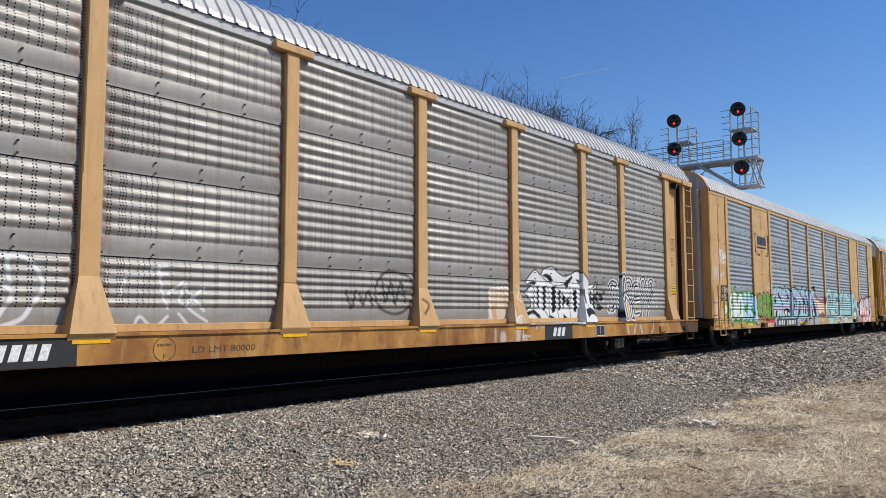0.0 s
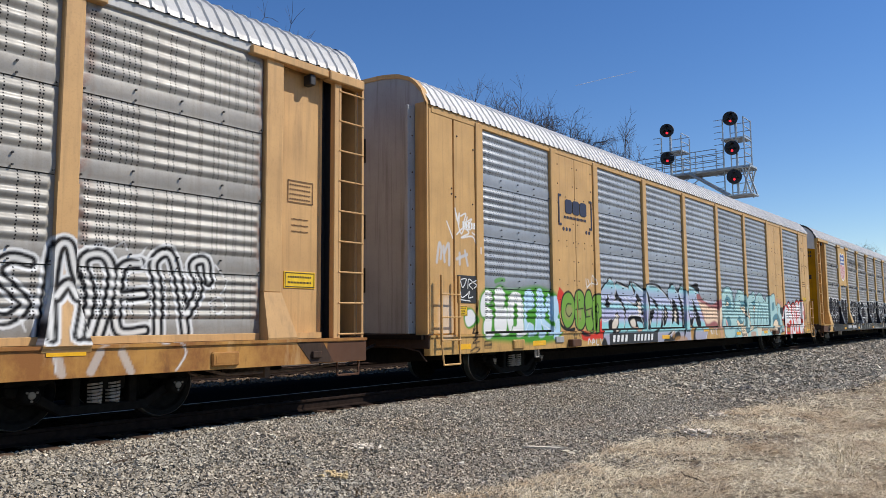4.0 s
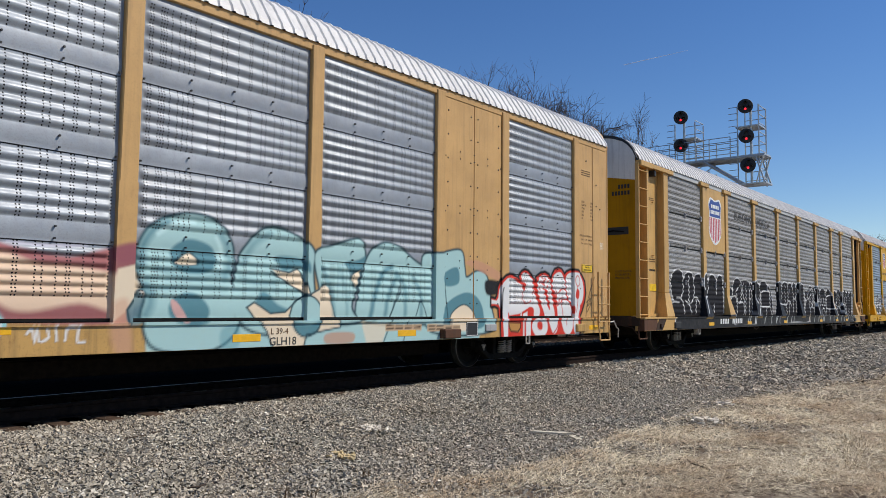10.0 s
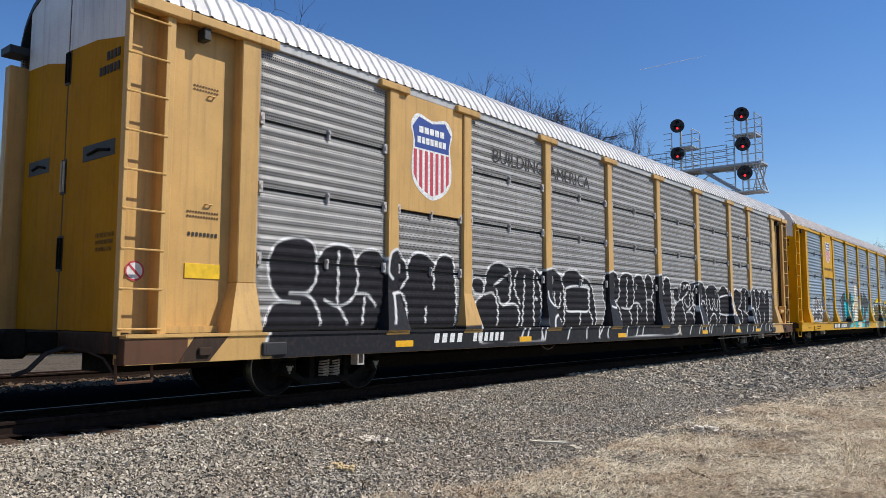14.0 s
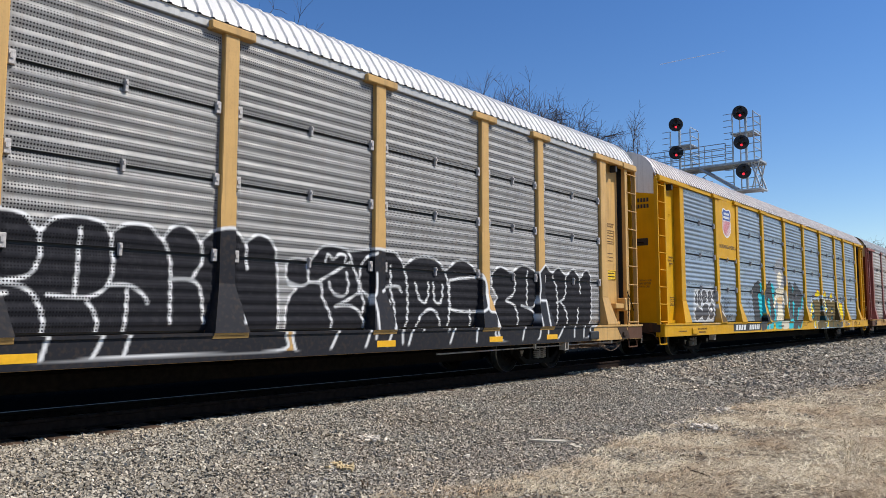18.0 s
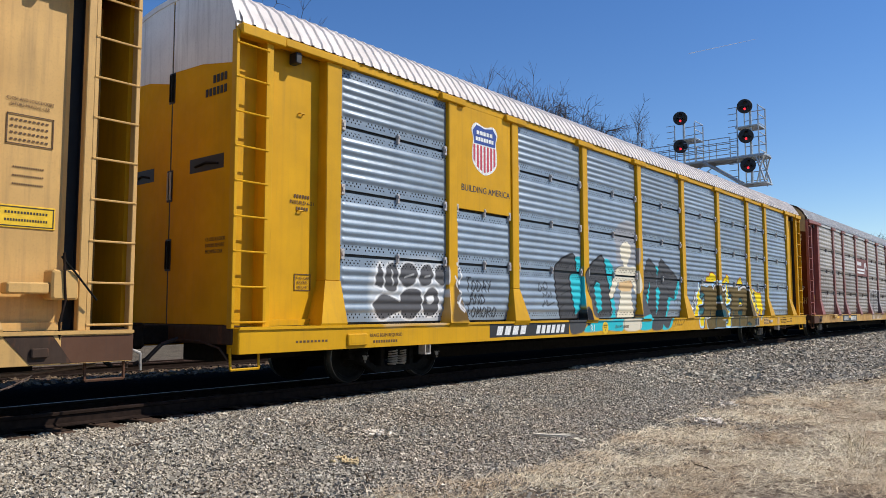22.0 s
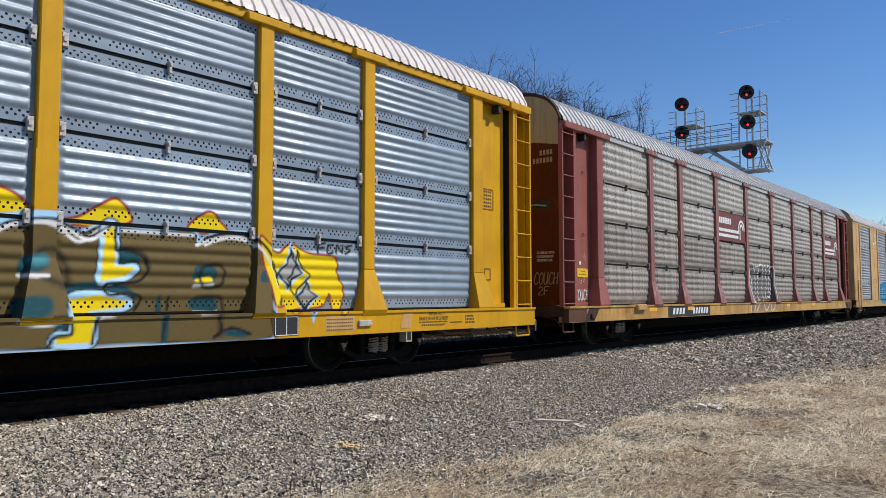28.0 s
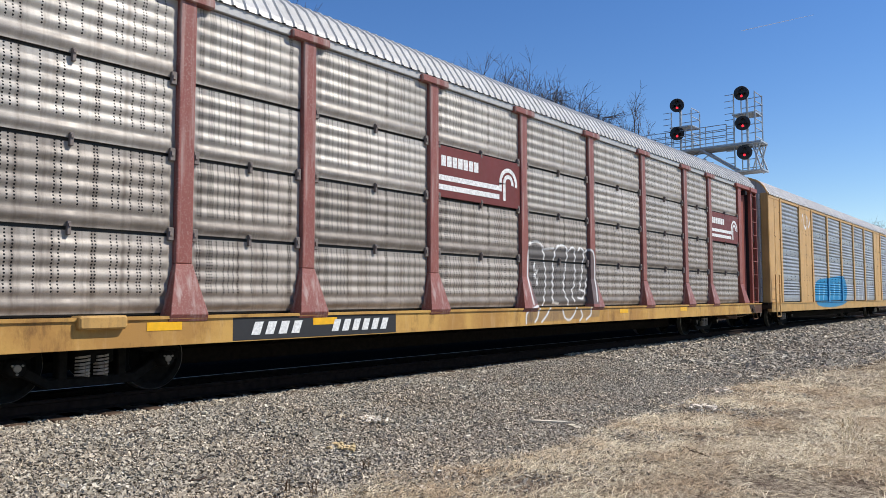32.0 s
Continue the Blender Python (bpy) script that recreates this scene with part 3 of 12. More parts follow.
line("a", (0.66, 0.65, 0.62), 0.055, [(8.84, 1.06), (8.88, 1.59), (8.93, 2.01), (9.05, 2.06), (9.13, 1.78), (9.23, 1.5), (9.14, 1.08)])
line("a", (0.66, 0.65, 0.62), 0.055, [(8.93, 1.5), (9.06, 1.64), (9.15, 1.5)])
line("a", (0.66, 0.65, 0.62), 0.055, [(9.24, 1.08), (9.34, 1.5), (9.24, 1.9), (9.45, 1.99), (9.58, 1.8), (9.54, 1.41), (9.45, 1.08)])
line("a", (0.66, 0.65, 0.62), 0.055, [(9.92, 1.91), (9.7, 1.85), (9.65, 1.51), (9.68, 1.12), (10, 1.12)])
line("a", (0.66, 0.65, 0.62), 0.055, [(9.68, 1.51), (9.97, 1.55)])
line("a", (0.66, 0.65, 0.62), 0.055, [(10.17, 1.07), (10.15, 1.62), (10.09, 1.94), (10.3, 2.05), (10.45, 1.62), (10.54, 1.09)])
line("a", (0.66, 0.65, 0.62), 0.055, [(10.55, 1.32), (10.71, 1.63), (10.62, 1.93), (10.8, 1.99), (10.85, 1.73)])
line("a", CHALK, 0.022, [(8.22, 1.29), (8.31, 1.38), (8.37, 1.29), (8.46, 1.26), (8.37, 1.2), (8.31, 1.13), (8.25, 1.22)])
line("a", CHALK, 0.022, [(9.65, 1.36), (9.76, 1.46), (9.83, 1.32)])
line("a", CHALK, 0.022, [(9.99, 2.11), (9.92, 2.02), (9.8, 1.99), (9.92, 1.96), (9.95, 1.86), (10.02, 1.96), (10.14, 1.99)])
line("a", CHALK, 0.022, [(10.86, 1.45), (10.99, 1.53), (11.12, 1.43), (10.99, 1.32), (10.86, 1.45)])
line("a", CHALK, 0.022, [(9.22, 2.12), (9.32, 2.05), (9.43, 2.12), (9.54, 2.06), (9.69, 2.14), (9.76, 2.06)])
line("a", CHALK, 0.022, [(10.95, 1.95), (11.12, 1.74), (11.04, 1.58)])
line("a", CHALK, 0.022, [(8.78, 1.04), (8.88, 0.9), (8.92, 0.69)])
line("a", CHALK, 0.022, [(10.29, 1.04), (10.45, 0.86), (10.32, 0.64)])
line("a", CHALK, 0.022, [(8.59, 1.31), (8.67, 1.13)])
line("a", (0.55, 0.53, 0.50), 0.1, [(9.39, 0.89), (9.29, 0.68)], alpha=0.6)
line("a", (0.55, 0.53, 0.50), 0.1, [(9.64, 0.88), (9.75, 0.66)], alpha=0.6)
line("a", (0.55, 0.53, 0.50), 0.1, [(8.92, 0.9), (8.98, 0.67)], alpha=0.6)
# pale drips and worn tags on the sill
line("a", CHALK, 0.03, [(4.22, 1.73), (4.3, 1.61), (4.2, 1.47), (4.34, 1.4)], alpha=0.75)
line("a", CHALK, 0.03, [(3.36, 1.52), (3.4, 1.61), (3.64, 1.65), (3.99, 1.68), (4.1, 1.57)], alpha=0.75)
line("a", CHALK, 0.03, [(3.41, 1.55), (3.44, 1.14), (3.59, 1.01)], alpha=0.75)
line("a", CHALK, 0.03, [(4.02, 0.9), (4.07, 1.08), (4.29, 1.09), (4.27, 0.62)], alpha=0.75)
line("a", CHALK, 0.03, [(4.76, 0.86), (4.83, 0.91), (5.07, 0.89)], alpha=0.75)
line("a", CHALK, 0.03, [(4.3, 0.72), (4.37, 0.74), (4.42, 0.65), (4.34, 0.64), (4.33, 0.71), (4.44, 0.72), (4.56, 0.71)], alpha=0.75)
fill("a", CHALK, [(4.07, 1.07), (4.22, 1.06), (4.17, 0.6), (4.04, 0.6)], soft=0.05, alpha=0.45)
fill("a", CHALK, [(3.32, 0.86), (3.38, 0.86), (3.37, 0.61), (3.33, 0.62)], soft=0.05, alpha=0.45)
fill("a", CHALK, [(3.53, 0.82), (3.68, 0.8), (3.69, 0.62), (3.51, 0.62)], soft=0.05, alpha=0.45)
fill("a", (0.50, 0.20, 0.06), [(3.48, 1.3), (3.6, 1.31), (3.64, 1.04), (3.55, 1.03)], soft=0.06, alpha=0.6)
fill("a", (0.50, 0.20, 0.06), [(3.89, 1.46), (3.95, 1.5), (3.96, 1.3), (3.93, 1.23)], soft=0.06, alpha=0.6)
fill("a", (0.50, 0.20, 0.06), [(3.84, 0.68), (3.9, 0.71), (3.97, 0.61), (3.87, 0.6)], soft=0.06, alpha=0.6)
# scribbles on the end plates of the tan car
line("b", CHALK, 0.03, [(-12.52, 3.27), (-12.45, 3.04), (-12.39, 3.19), (-12.41, 2.96)])
line("b", CHALK, 0.03, [(-12.35, 3.14), (-12.19, 3.2), (-12.25, 3.02), (-12.01, 3.12), (-12.18, 2.93), (-12.04, 2.92)])
line("b", CHALK, 0.03, [(-12.47, 2.79), (-12.28, 2.92), (-12.1, 2.85), (-12.34, 2.74), (-12, 2.79), (-11.89, 2.67)])
line("b", CHALK, 0.03, [(-12.76, 3), (-12.59, 2.71)])
line("b", CHALK, 0.03, [(-12, 2.86), (-11.8, 2.75), (-11.77, 2.48)])
line("b", CHALK, 0.03, [(-12.48, 3.18), (-12.34, 2.81), (-12.15, 3.14)])
line("b", (0.50, 0.52, 0.55), 0.06, [(-13.05, 2.25), (-12.98, 2.59), (-12.92, 2.48), (-12.94, 2.32)], alpha=0.8)
line("b", (0.50, 0.52, 0.55), 0.06, [(-12.86, 2.54), (-12.83, 2.27)], alpha=0.8)
line("b", (0.50, 0.52, 0.55), 0.06, [(-12.83, 2.43), (-12.71, 2.6), (-12.7, 2.22)], alpha=0.8)
line("b", (0.50, 0.52, 0.55), 0.06, [(-12.48, 2.34), (-12.16, 2.44)], alpha=0.8)
line("b", (0.50, 0.52, 0.55), 0.06, [(-12.39, 2.45), (-12.39, 2.25)], alpha=0.8)
line("b", (0.50, 0.52, 0.55), 0.06, [(-12.23, 2.5), (-12.15, 2.24)], alpha=0.8)
fill("b", CHALK, [(-12.96, 1.56), (-12.68, 1.63), (-12.65, 0.99), (-12.95, 0.96)], alpha=0.35, soft=0.15)
# white letters with green edges
fill("b", GREEN, [(-12.29, 1.31), (-12.22, 1.44), (-12.04, 1.45), (-11.91, 1.34), (-11.84, 1.21), (-11.99, 1.1), (-12.15, 1.07), (-12.25, 1.15)], soft=0.04)
fill("b", CHALK, [(-12.25, 1.29), (-12.19, 1.4), (-12.04, 1.42), (-11.94, 1.33), (-11.91, 1.24), (-12.01, 1.15), (-12.15, 1.11), (-12.23, 1.18)])
fill("b", GREEN, [(-11.86, 1.47), (-11.79, 1.71), (-11.6, 1.83), (-11.28, 1.83), (-11.07, 1.93), (-10.76, 1.84), (-10.19, 1.89), (-9.62, 1.94), (-8.99, 1.77), (-8.85, 1.28), (-8.82, 0.91), (-9.07, 0.79), (-9.9, 0.74), (-10.96, 0.81), (-11.53, 0.85), (-11.76, 0.95), (-11.74, 1.22), (-11.84, 1.31)], soft=0.1)
fill("b", GREEN, [(-11.82, 1.47), (-11.76, 1.68), (-11.59, 1.79), (-11.41, 1.79), (-11.35, 1.64), (-11.45, 1.55), (-11.62, 1.55), (-11.37, 1.41), (-11.35, 1.23), (-11.41, 0.94), (-11.59, 0.87), (-11.71, 0.98), (-11.71, 1.19), (-11.58, 1.29), (-11.76, 1.3)], grow=0.02, soft=0.03)
fill("b", GREEN, [(-11.29, 1.64), (-11.25, 1.8), (-11.09, 1.88), (-10.95, 1.82), (-10.91, 1.62), (-10.98, 1.46), (-10.87, 1.49), (-10.84, 1.23), (-10.89, 0.97), (-11.14, 0.92), (-11.28, 1.1), (-11.25, 1.39)], grow=0.02, soft=0.03)
fill("b", GREEN, [(-10.81, 1.56), (-10.76, 1.73), (-10.56, 1.8), (-10.38, 1.76), (-10.27, 1.58), (-10.25, 1.23), (-10.25, 0.96), (-10.58, 0.89), (-10.66, 1.1), (-10.5, 1.13), (-10.49, 1.5), (-10.6, 1.53), (-10.62, 1.13), (-10.74, 1), (-10.84, 1.23)], grow=0.02, soft=0.03)
fill("b", GREEN, [(-10.23, 1.65), (-10.19, 1.79), (-10.02, 1.87), (-9.87, 1.8), (-9.84, 1.52), (-9.92, 1.45), (-10.1, 1.41), (-10.11, 1.2), (-9.87, 1.13), (-9.87, 0.95), (-10.04, 0.9), (-10.21, 0.96)], grow=0.02, soft=0.03)
fill("b", GREEN, [(-9.75, 1.66), (-9.71, 1.85), (-9.59, 1.9), (-9.48, 1.82), (-9.44, 1.49), (-9.33, 1.74), (-9.23, 1.78), (-9.25, 1.53), (-9.42, 1.27), (-9.12, 1.09), (-9.12, 0.94), (-9.36, 0.91), (-9.55, 1.13), (-9.5, 0.91), (-9.73, 0.86), (-9.82, 1.02), (-9.78, 1.27)], grow=0.02, soft=0.03)
fill("b", GREEN, [(-9.26, 1.65), (-9.09, 1.75), (-8.96, 1.69), (-8.93, 1.39), (-8.98, 1.28), (-8.85, 1.16), (-8.84, 0.97), (-9.07, 0.83), (-9.17, 0.86), (-9.07, 1.12), (-9.27, 1.31)], grow=0.02, soft=0.03)
fill("b", (0.72, 0.72, 0.71), [(-11.82, 1.47), (-11.76, 1.68), (-11.59, 1.79), (-11.41, 1.79), (-11.35, 1.64), (-11.45, 1.55), (-11.62, 1.55), (-11.37, 1.41), (-11.35, 1.23), (-11.41, 0.94), (-11.59, 0.87), (-11.71, 0.98), (-11.71, 1.19), (-11.58, 1.29), (-11.76, 1.3)], soft=0.03, grow=-0.005)
fill("b", (0.72, 0.72, 0.71), [(-11.29, 1.64), (-11.25, 1.8), (-11.09, 1.88), (-10.95, 1.82), (-10.91, 1.62), (-10.98, 1.46), (-10.87, 1.49), (-10.84, 1.23), (-10.89, 0.97), (-11.14, 0.92), (-11.28, 1.1), (-11.25, 1.39)], soft=0.03, grow=-0.005)
fill("b", (0.72, 0.72, 0.71), [(-10.81, 1.56), (-10.76, 1.73), (-10.56, 1.8), (-10.38, 1.76), (-10.27, 1.58), (-10.25, 1.23), (-10.25, 0.96), (-10.58, 0.89), (-10.66, 1.1), (-10.5, 1.13), (-10.49, 1.5), (-10.6, 1.53), (-10.62, 1.13), (-10.74, 1), (-10.84, 1.23)], soft=0.03, grow=-0.005)
fill("b", (0.42, 0.60, 0.74), [(-10.23, 1.65), (-10.19, 1.79), (-10.02, 1.87), (-9.87, 1.8), (-9.84, 1.52), (-9.92, 1.45), (-10.1, 1.41), (-10.11, 1.2), (-9.87, 1.13), (-9.87, 0.95), (-10.04, 0.9), (-10.21, 0.96)], soft=0.03, grow=-0.005)
fill("b", (0.42, 0.60, 0.74), [(-9.75, 1.66), (-9.71, 1.85), (-9.59, 1.9), (-9.48, 1.82), (-9.44, 1.49), (-9.33, 1.74), (-9.23, 1.78), (-9.25, 1.53), (-9.42, 1.27), (-9.12, 1.09), (-9.12, 0.94), (-9.36, 0.91), (-9.55, 1.13), (-9.5, 0.91), (-9.73, 0.86), (-9.82, 1.02), (-9.78, 1.27)], soft=0.03, grow=-0.005)
fill("b", (0.42, 0.60, 0.74), [(-9.26, 1.65), (-9.09, 1.75), (-8.96, 1.69), (-8.93, 1.39), (-8.98, 1.28), (-8.85, 1.16), (-8.84, 0.97), (-9.07, 0.83), (-9.17, 0.86), (-9.07, 1.12), (-9.27, 1.31)], soft=0.03, grow=-0.005)
line("b", (0.66, 0.74, 0.80), 0.02, [(-10.17, 0.95), (-10.05, 1.16), (-9.87, 1.11)])
line("b", (0.66, 0.74, 0.80), 0.02, [(-9.78, 0.95), (-9.74, 1.27), (-9.6, 1.31), (-9.54, 1.13)])
line("b", (0.66, 0.74, 0.80), 0.02, [(-9.51, 1.13), (-9.27, 1.05), (-9.12, 0.98)])
line("b", (0.66, 0.74, 0.80), 0.02, [(-9.12, 0.94), (-9.05, 1.2), (-8.87, 1.24)])
line("b", (0.66, 0.74, 0.80), 0.02, [(-9.71, 1.81), (-9.68, 1.41)])
line("b", (0.45, 0.45, 0.44), 0.02, [(-11.69, 1.53), (-11.58, 1.49), (-11.36, 1.53)], alpha=0.7)
line("b", (0.45, 0.45, 0.44), 0.02, [(-11.68, 1.27), (-11.54, 1.22), (-11.35, 1.23)], alpha=0.7)
line("b", (0.45, 0.45, 0.44), 0.02, [(-11.24, 1.64), (-11.16, 1.45), (-10.98, 1.47)], alpha=0.7)
line("b", (0.45, 0.45, 0.44), 0.02, [(-11.13, 1.71), (-11.09, 1.55)], alpha=0.7)
line("b", (0.45, 0.45, 0.44), 0.02, [(-10.81, 1.43), (-10.74, 1.3)], alpha=0.7)
line("b", GREEN, 0.09, [(-11.22, 1.98), (-11.07, 2.02), (-10.92, 2.02)], alpha=0.8)
line("b", SOOT, 0.02, [(-11.87, 1.59), (-11.92, 1.31), (-11.97, 1.04)])
line("b", SOOT, 0.03, [(-11.94, 1.07), (-12.02, 0.98), (-11.89, 1), (-12.05, 0.9), (-11.91, 0.91), (-12.06, 0.81), (-11.86, 0.83)])
line("b", SOOT, 0.03, [(-12.13, 0.66), (-11.98, 0.72), (-11.85, 0.7), (-11.97, 0.63), (-12.1, 0.63)])
line("b", SOOT, 0.03, [(-11.99, 1.07), (-11.96, 0.72)])
line("b", SOOT, 0.02, [(-11.69, 0.83), (-11.47, 0.82), (-11.47, 0.71), (-11.69, 0.71), (-11.69, 0.83)], curved=False)
line("b", SOOT, 0.02, [(-11.69, 0.79), (-11.47, 0.78)], curved=False)
line("b", SOOT, 0.02, [(-11.69, 0.75), (-11.47, 0.75)], curved=False)
# green letters on red
fill("b", RED, [(-8.99, 1.73), (-8.86, 1.94), (-8.68, 1.86), (-8.62, 1.75), (-8.77, 1.47), (-8.9, 1.35), (-8.94, 1.58)])
fill("b", RED, [(-7.89, 1), (-7.4, 0.89), (-7.09, 1.12), (-6.79, 1.29), (-6.72, 0.81), (-7.15, 0.78), (-7.85, 0.76)])
fill("b", SOOT, [(-8.75, 1.47), (-8.65, 1.74), (-8.41, 1.83), (-8.21, 1.68), (-8.18, 1.4), (-8.29, 1.16), (-8.53, 1.06), (-8.71, 1.24)], grow=0.045)
fill("b", SOOT, [(-8.15, 1.64), (-8.07, 1.85), (-7.87, 1.88), (-7.72, 1.74), (-7.74, 1.49), (-7.68, 1.2), (-7.86, 1.02), (-8.09, 1.08), (-8.15, 1.32)], grow=0.045)
fill("b", SOOT, [(-7.66, 1.66), (-7.57, 1.87), (-7.41, 1.88), (-7.32, 1.63), (-7.38, 1.37), (-7.31, 1.08), (-7.5, 0.95), (-7.65, 1.12), (-7.62, 1.37)], grow=0.045)
fill("b", SOOT, [(-7.3, 1.67), (-7.16, 1.8), (-6.9, 1.79), (-6.8, 1.6), (-6.89, 1.34), (-7.06, 1.25), (-7.09, 0.99), (-7.25, 0.95), (-7.29, 1.25)], grow=0.045)
fill("b", SOOT, [(-8.85, 1.31), (-8.72, 1.12), (-8.45, 1.04), (-8.17, 1.06), (-8.23, 0.96), (-8.55, 0.98), (-8.79, 1.09)])
fill("b", SOOT, [(-8.17, 1.12), (-7.88, 0.98), (-7.53, 0.89), (-7.56, 0.85), (-7.88, 0.88)])
fill("b", (0.17, 0.34, 0.055), [(-8.75, 1.47), (-8.65, 1.74), (-8.41, 1.83), (-8.21, 1.68), (-8.18, 1.4), (-8.29, 1.16), (-8.53, 1.06), (-8.71, 1.24)])
fill("b", (0.17, 0.34, 0.055), [(-8.15, 1.64), (-8.07, 1.85), (-7.87, 1.88), (-7.72, 1.74), (-7.74, 1.49), (-7.68, 1.2), (-7.86, 1.02), (-8.09, 1.08), (-8.15, 1.32)])
fill("b", (0.17, 0.34, 0.055), [(-7.66, 1.66), (-7.57, 1.87), (-7.41, 1.88), (-7.32, 1.63), (-7.38, 1.37), (-7.31, 1.08), (-7.5, 0.95), (-7.65, 1.12), (-7.62, 1.37)])
fill("b", (0.17, 0.34, 0.055), [(-7.3, 1.67), (-7.16, 1.8), (-6.9, 1.79), (-6.8, 1.6), (-6.89, 1.34), (-7.06, 1.25), (-7.09, 0.99), (-7.25, 0.95), (-7.29, 1.25)])
fill("b", (0.33, 0.26, 0.13), [(-8.62, 1.43), (-8.4, 1.56), (-8.26, 1.44), (-8.4, 1.24), (-8.59, 1.28)], soft=0.08, alpha=0.7)
fill("b", (0.33, 0.26, 0.13), [(-8.06, 1.44), (-7.86, 1.45), (-7.89, 1.2)], soft=0.08, alpha=0.7)
fill("b", (0.33, 0.26, 0.13), [(-7.56, 1.45), (-7.41, 1.5), (-7.44, 1.29)], soft=0.08, alpha=0.7)
line("b", SOOT, 0.03, [(-8.32, 1.58), (-8.51, 1.57), (-8.56, 1.4), (-8.43, 1.3), (-8.3, 1.38)])
line("b", SOOT, 0.03, [(-8.12, 1.46), (-7.77, 1.49)])
line("b", SOOT, 0.03, [(-8.01, 1.65), (-7.98, 1.51)])
line("b", SOOT, 0.03, [(-7.62, 1.45), (-7.35, 1.5)])
line("b", SOOT, 0.03, [(-7.65, 1.29), (-7.44, 1.31)])
line("b", SOOT, 0.03, [(-7.12, 1.61), (-7.06, 1.48), (-7.12, 1.38), (-7.19, 1.48), (-7.12, 1.61)])
line("b", SOOT, 0.03, [(-7.12, 1.38), (-7.18, 1.03)])
line("b", CHALK, 0.025, [(-7.6, 2.18), (-7.57, 2), (-7.45, 2.05), (-7.51, 2.17)])
line("b", CHALK, 0.025, [(-7.57, 1.96), (-7.38, 2.07)])
line("b", CHALK, 0.025, [(-7.32, 2.01), (-7.28, 2.27), (-7.1, 2.07), (-7.35, 2.09)])
line("b", CHALK, 0.03, [(-7.64, 0.67), (-7.59, 0.79), (-7.49, 0.7)])
line("b", CHALK, 0.03, [(-7.43, 0.66), (-7.4, 0.78), (-7.31, 0.72), (-7.4, 0.7)])
line("b", CHALK, 0.03, [(-7.23, 0.76), (-7.21, 0.65), (-7.12, 0.65)])
line("b", CHALK, 0.03, [(-7.02, 0.77), (-6.95, 0.65), (-6.89, 0.76)])
line("b", CHALK, 0.03, [(-6.86, 0.64), (-6.76, 0.75)])
line("b", SOOT, 0.025, [(-8.25, 0.94), (-8.28, 0.69), (-8.2, 0.84), (-8.14, 0.68)])
line("b", SOOT, 0.025, [(-8.31, 0.89), (-8.11, 0.9)])
line("b", SOOT, 0.025, [(-8.06, 0.92), (-8, 0.84)])
# tall teal letters with black shadows
fill("b", SOOT, [(-6.9, 1.74), (-6.85, 1.94), (-6.66, 2.08), (-6.4, 2.25), (-6.27, 2.26), (-6.08, 2.14), (-5.98, 2.19), (-5.35, 2.09), (-5.31, 2.18), (-5.08, 2.22), (-4.38, 2.06), (-4.31, 2.18), (-3.51, 2.2), (-2.84, 1.94), (-2.7, 2.17), (-2.39, 2.26), (-2.06, 2.08), (-1.79, 2.26), (-1.43, 2.07), (-0.99, 2.24), (-0.35, 2.18), (-0.33, 0.4), (-4.32, 0.48), (-5.87, 0.54), (-6.79, 0.62), (-6.87, 1.07)])
fill("b", TEAL, [(-6.85, 1.71), (-6.8, 1.91), (-6.63, 2.04), (-6.39, 2.2), (-6.28, 2.2), (-6.04, 2.02), (-6.07, 1.89), (-6.14, 1.7), (-5.96, 1.71), (-5.71, 1.59), (-5.6, 1.38), (-5.58, 1.09), (-5.7, 0.88), (-5.88, 0.64), (-6.79, 0.65), (-6.83, 0.97), (-6.86, 1.29)])
fill("b", TEAL, [(-6.03, 2.12), (-5.35, 2.02), (-5.29, 2), (-5.19, 2.16), (-4.96, 1.89), (-4.88, 1.96), (-4.65, 1.78), (-4.48, 1.49), (-4.5, 1.13), (-4.39, 0.93), (-4.33, 0.61), (-5.84, 0.59), (-5.62, 0.92), (-5.54, 1.13), (-5.53, 1.46), (-5.65, 1.65), (-5.93, 1.89)])
fill("b", TEAL, [(-5.1, 2.17), (-4.37, 1.99), (-4.27, 1.81), (-4.21, 1.57), (-4.34, 0.97), (-4.39, 1.09), (-4.45, 1.49), (-4.65, 1.83), (-4.83, 1.94)])
fill("b", TEAL, [(-4.28, 2.13), (-3.51, 2.12), (-2.84, 1.87), (-2.59, 1.63), (-2.56, 1.31), (-2.67, 0.95), (-3.3, 0.62), (-4.33, 0.58), (-4.34, 0.97), (-4.16, 1.45), (-4.27, 1.86)])
fill("b", TEAL, [(-2.75, 1.92), (-2.67, 2.11), (-2.35, 2.2), (-2.06, 2), (-1.92, 2.04), (-1.79, 2.19), (-1.43, 1.99), (-1.13, 1.58), (-1.41, 0.94), (-1.96, 0.57), (-2.84, 0.56), (-2.67, 0.95), (-2.53, 1.36), (-2.56, 1.68)])
fill("b", TEAL, [(-1.14, 2.16), (-0.51, 2.07), (-0.35, 1.92), (-0.33, 0.46), (-1.76, 0.49), (-1.56, 0.94), (-1.2, 1.28), (-0.98, 1.69)])
fill("b", SOOT, [(-6.42, 1.85), (-6.43, 1.68), (-6.33, 1.62), (-6.41, 1.55), (-6.57, 1.51), (-6.63, 1.59), (-6.58, 1.71)])
fill("b", SOOT, [(-6, 1.93), (-5.77, 1.7), (-5.96, 1.72), (-6.12, 1.69)])
fill("b", SOOT, [(-6.47, 1.15), (-6.36, 1.26), (-6.19, 1.23), (-6.05, 1.41), (-5.9, 1.34), (-5.91, 1.1), (-6.03, 0.92), (-6.26, 0.86), (-6.42, 0.96)])
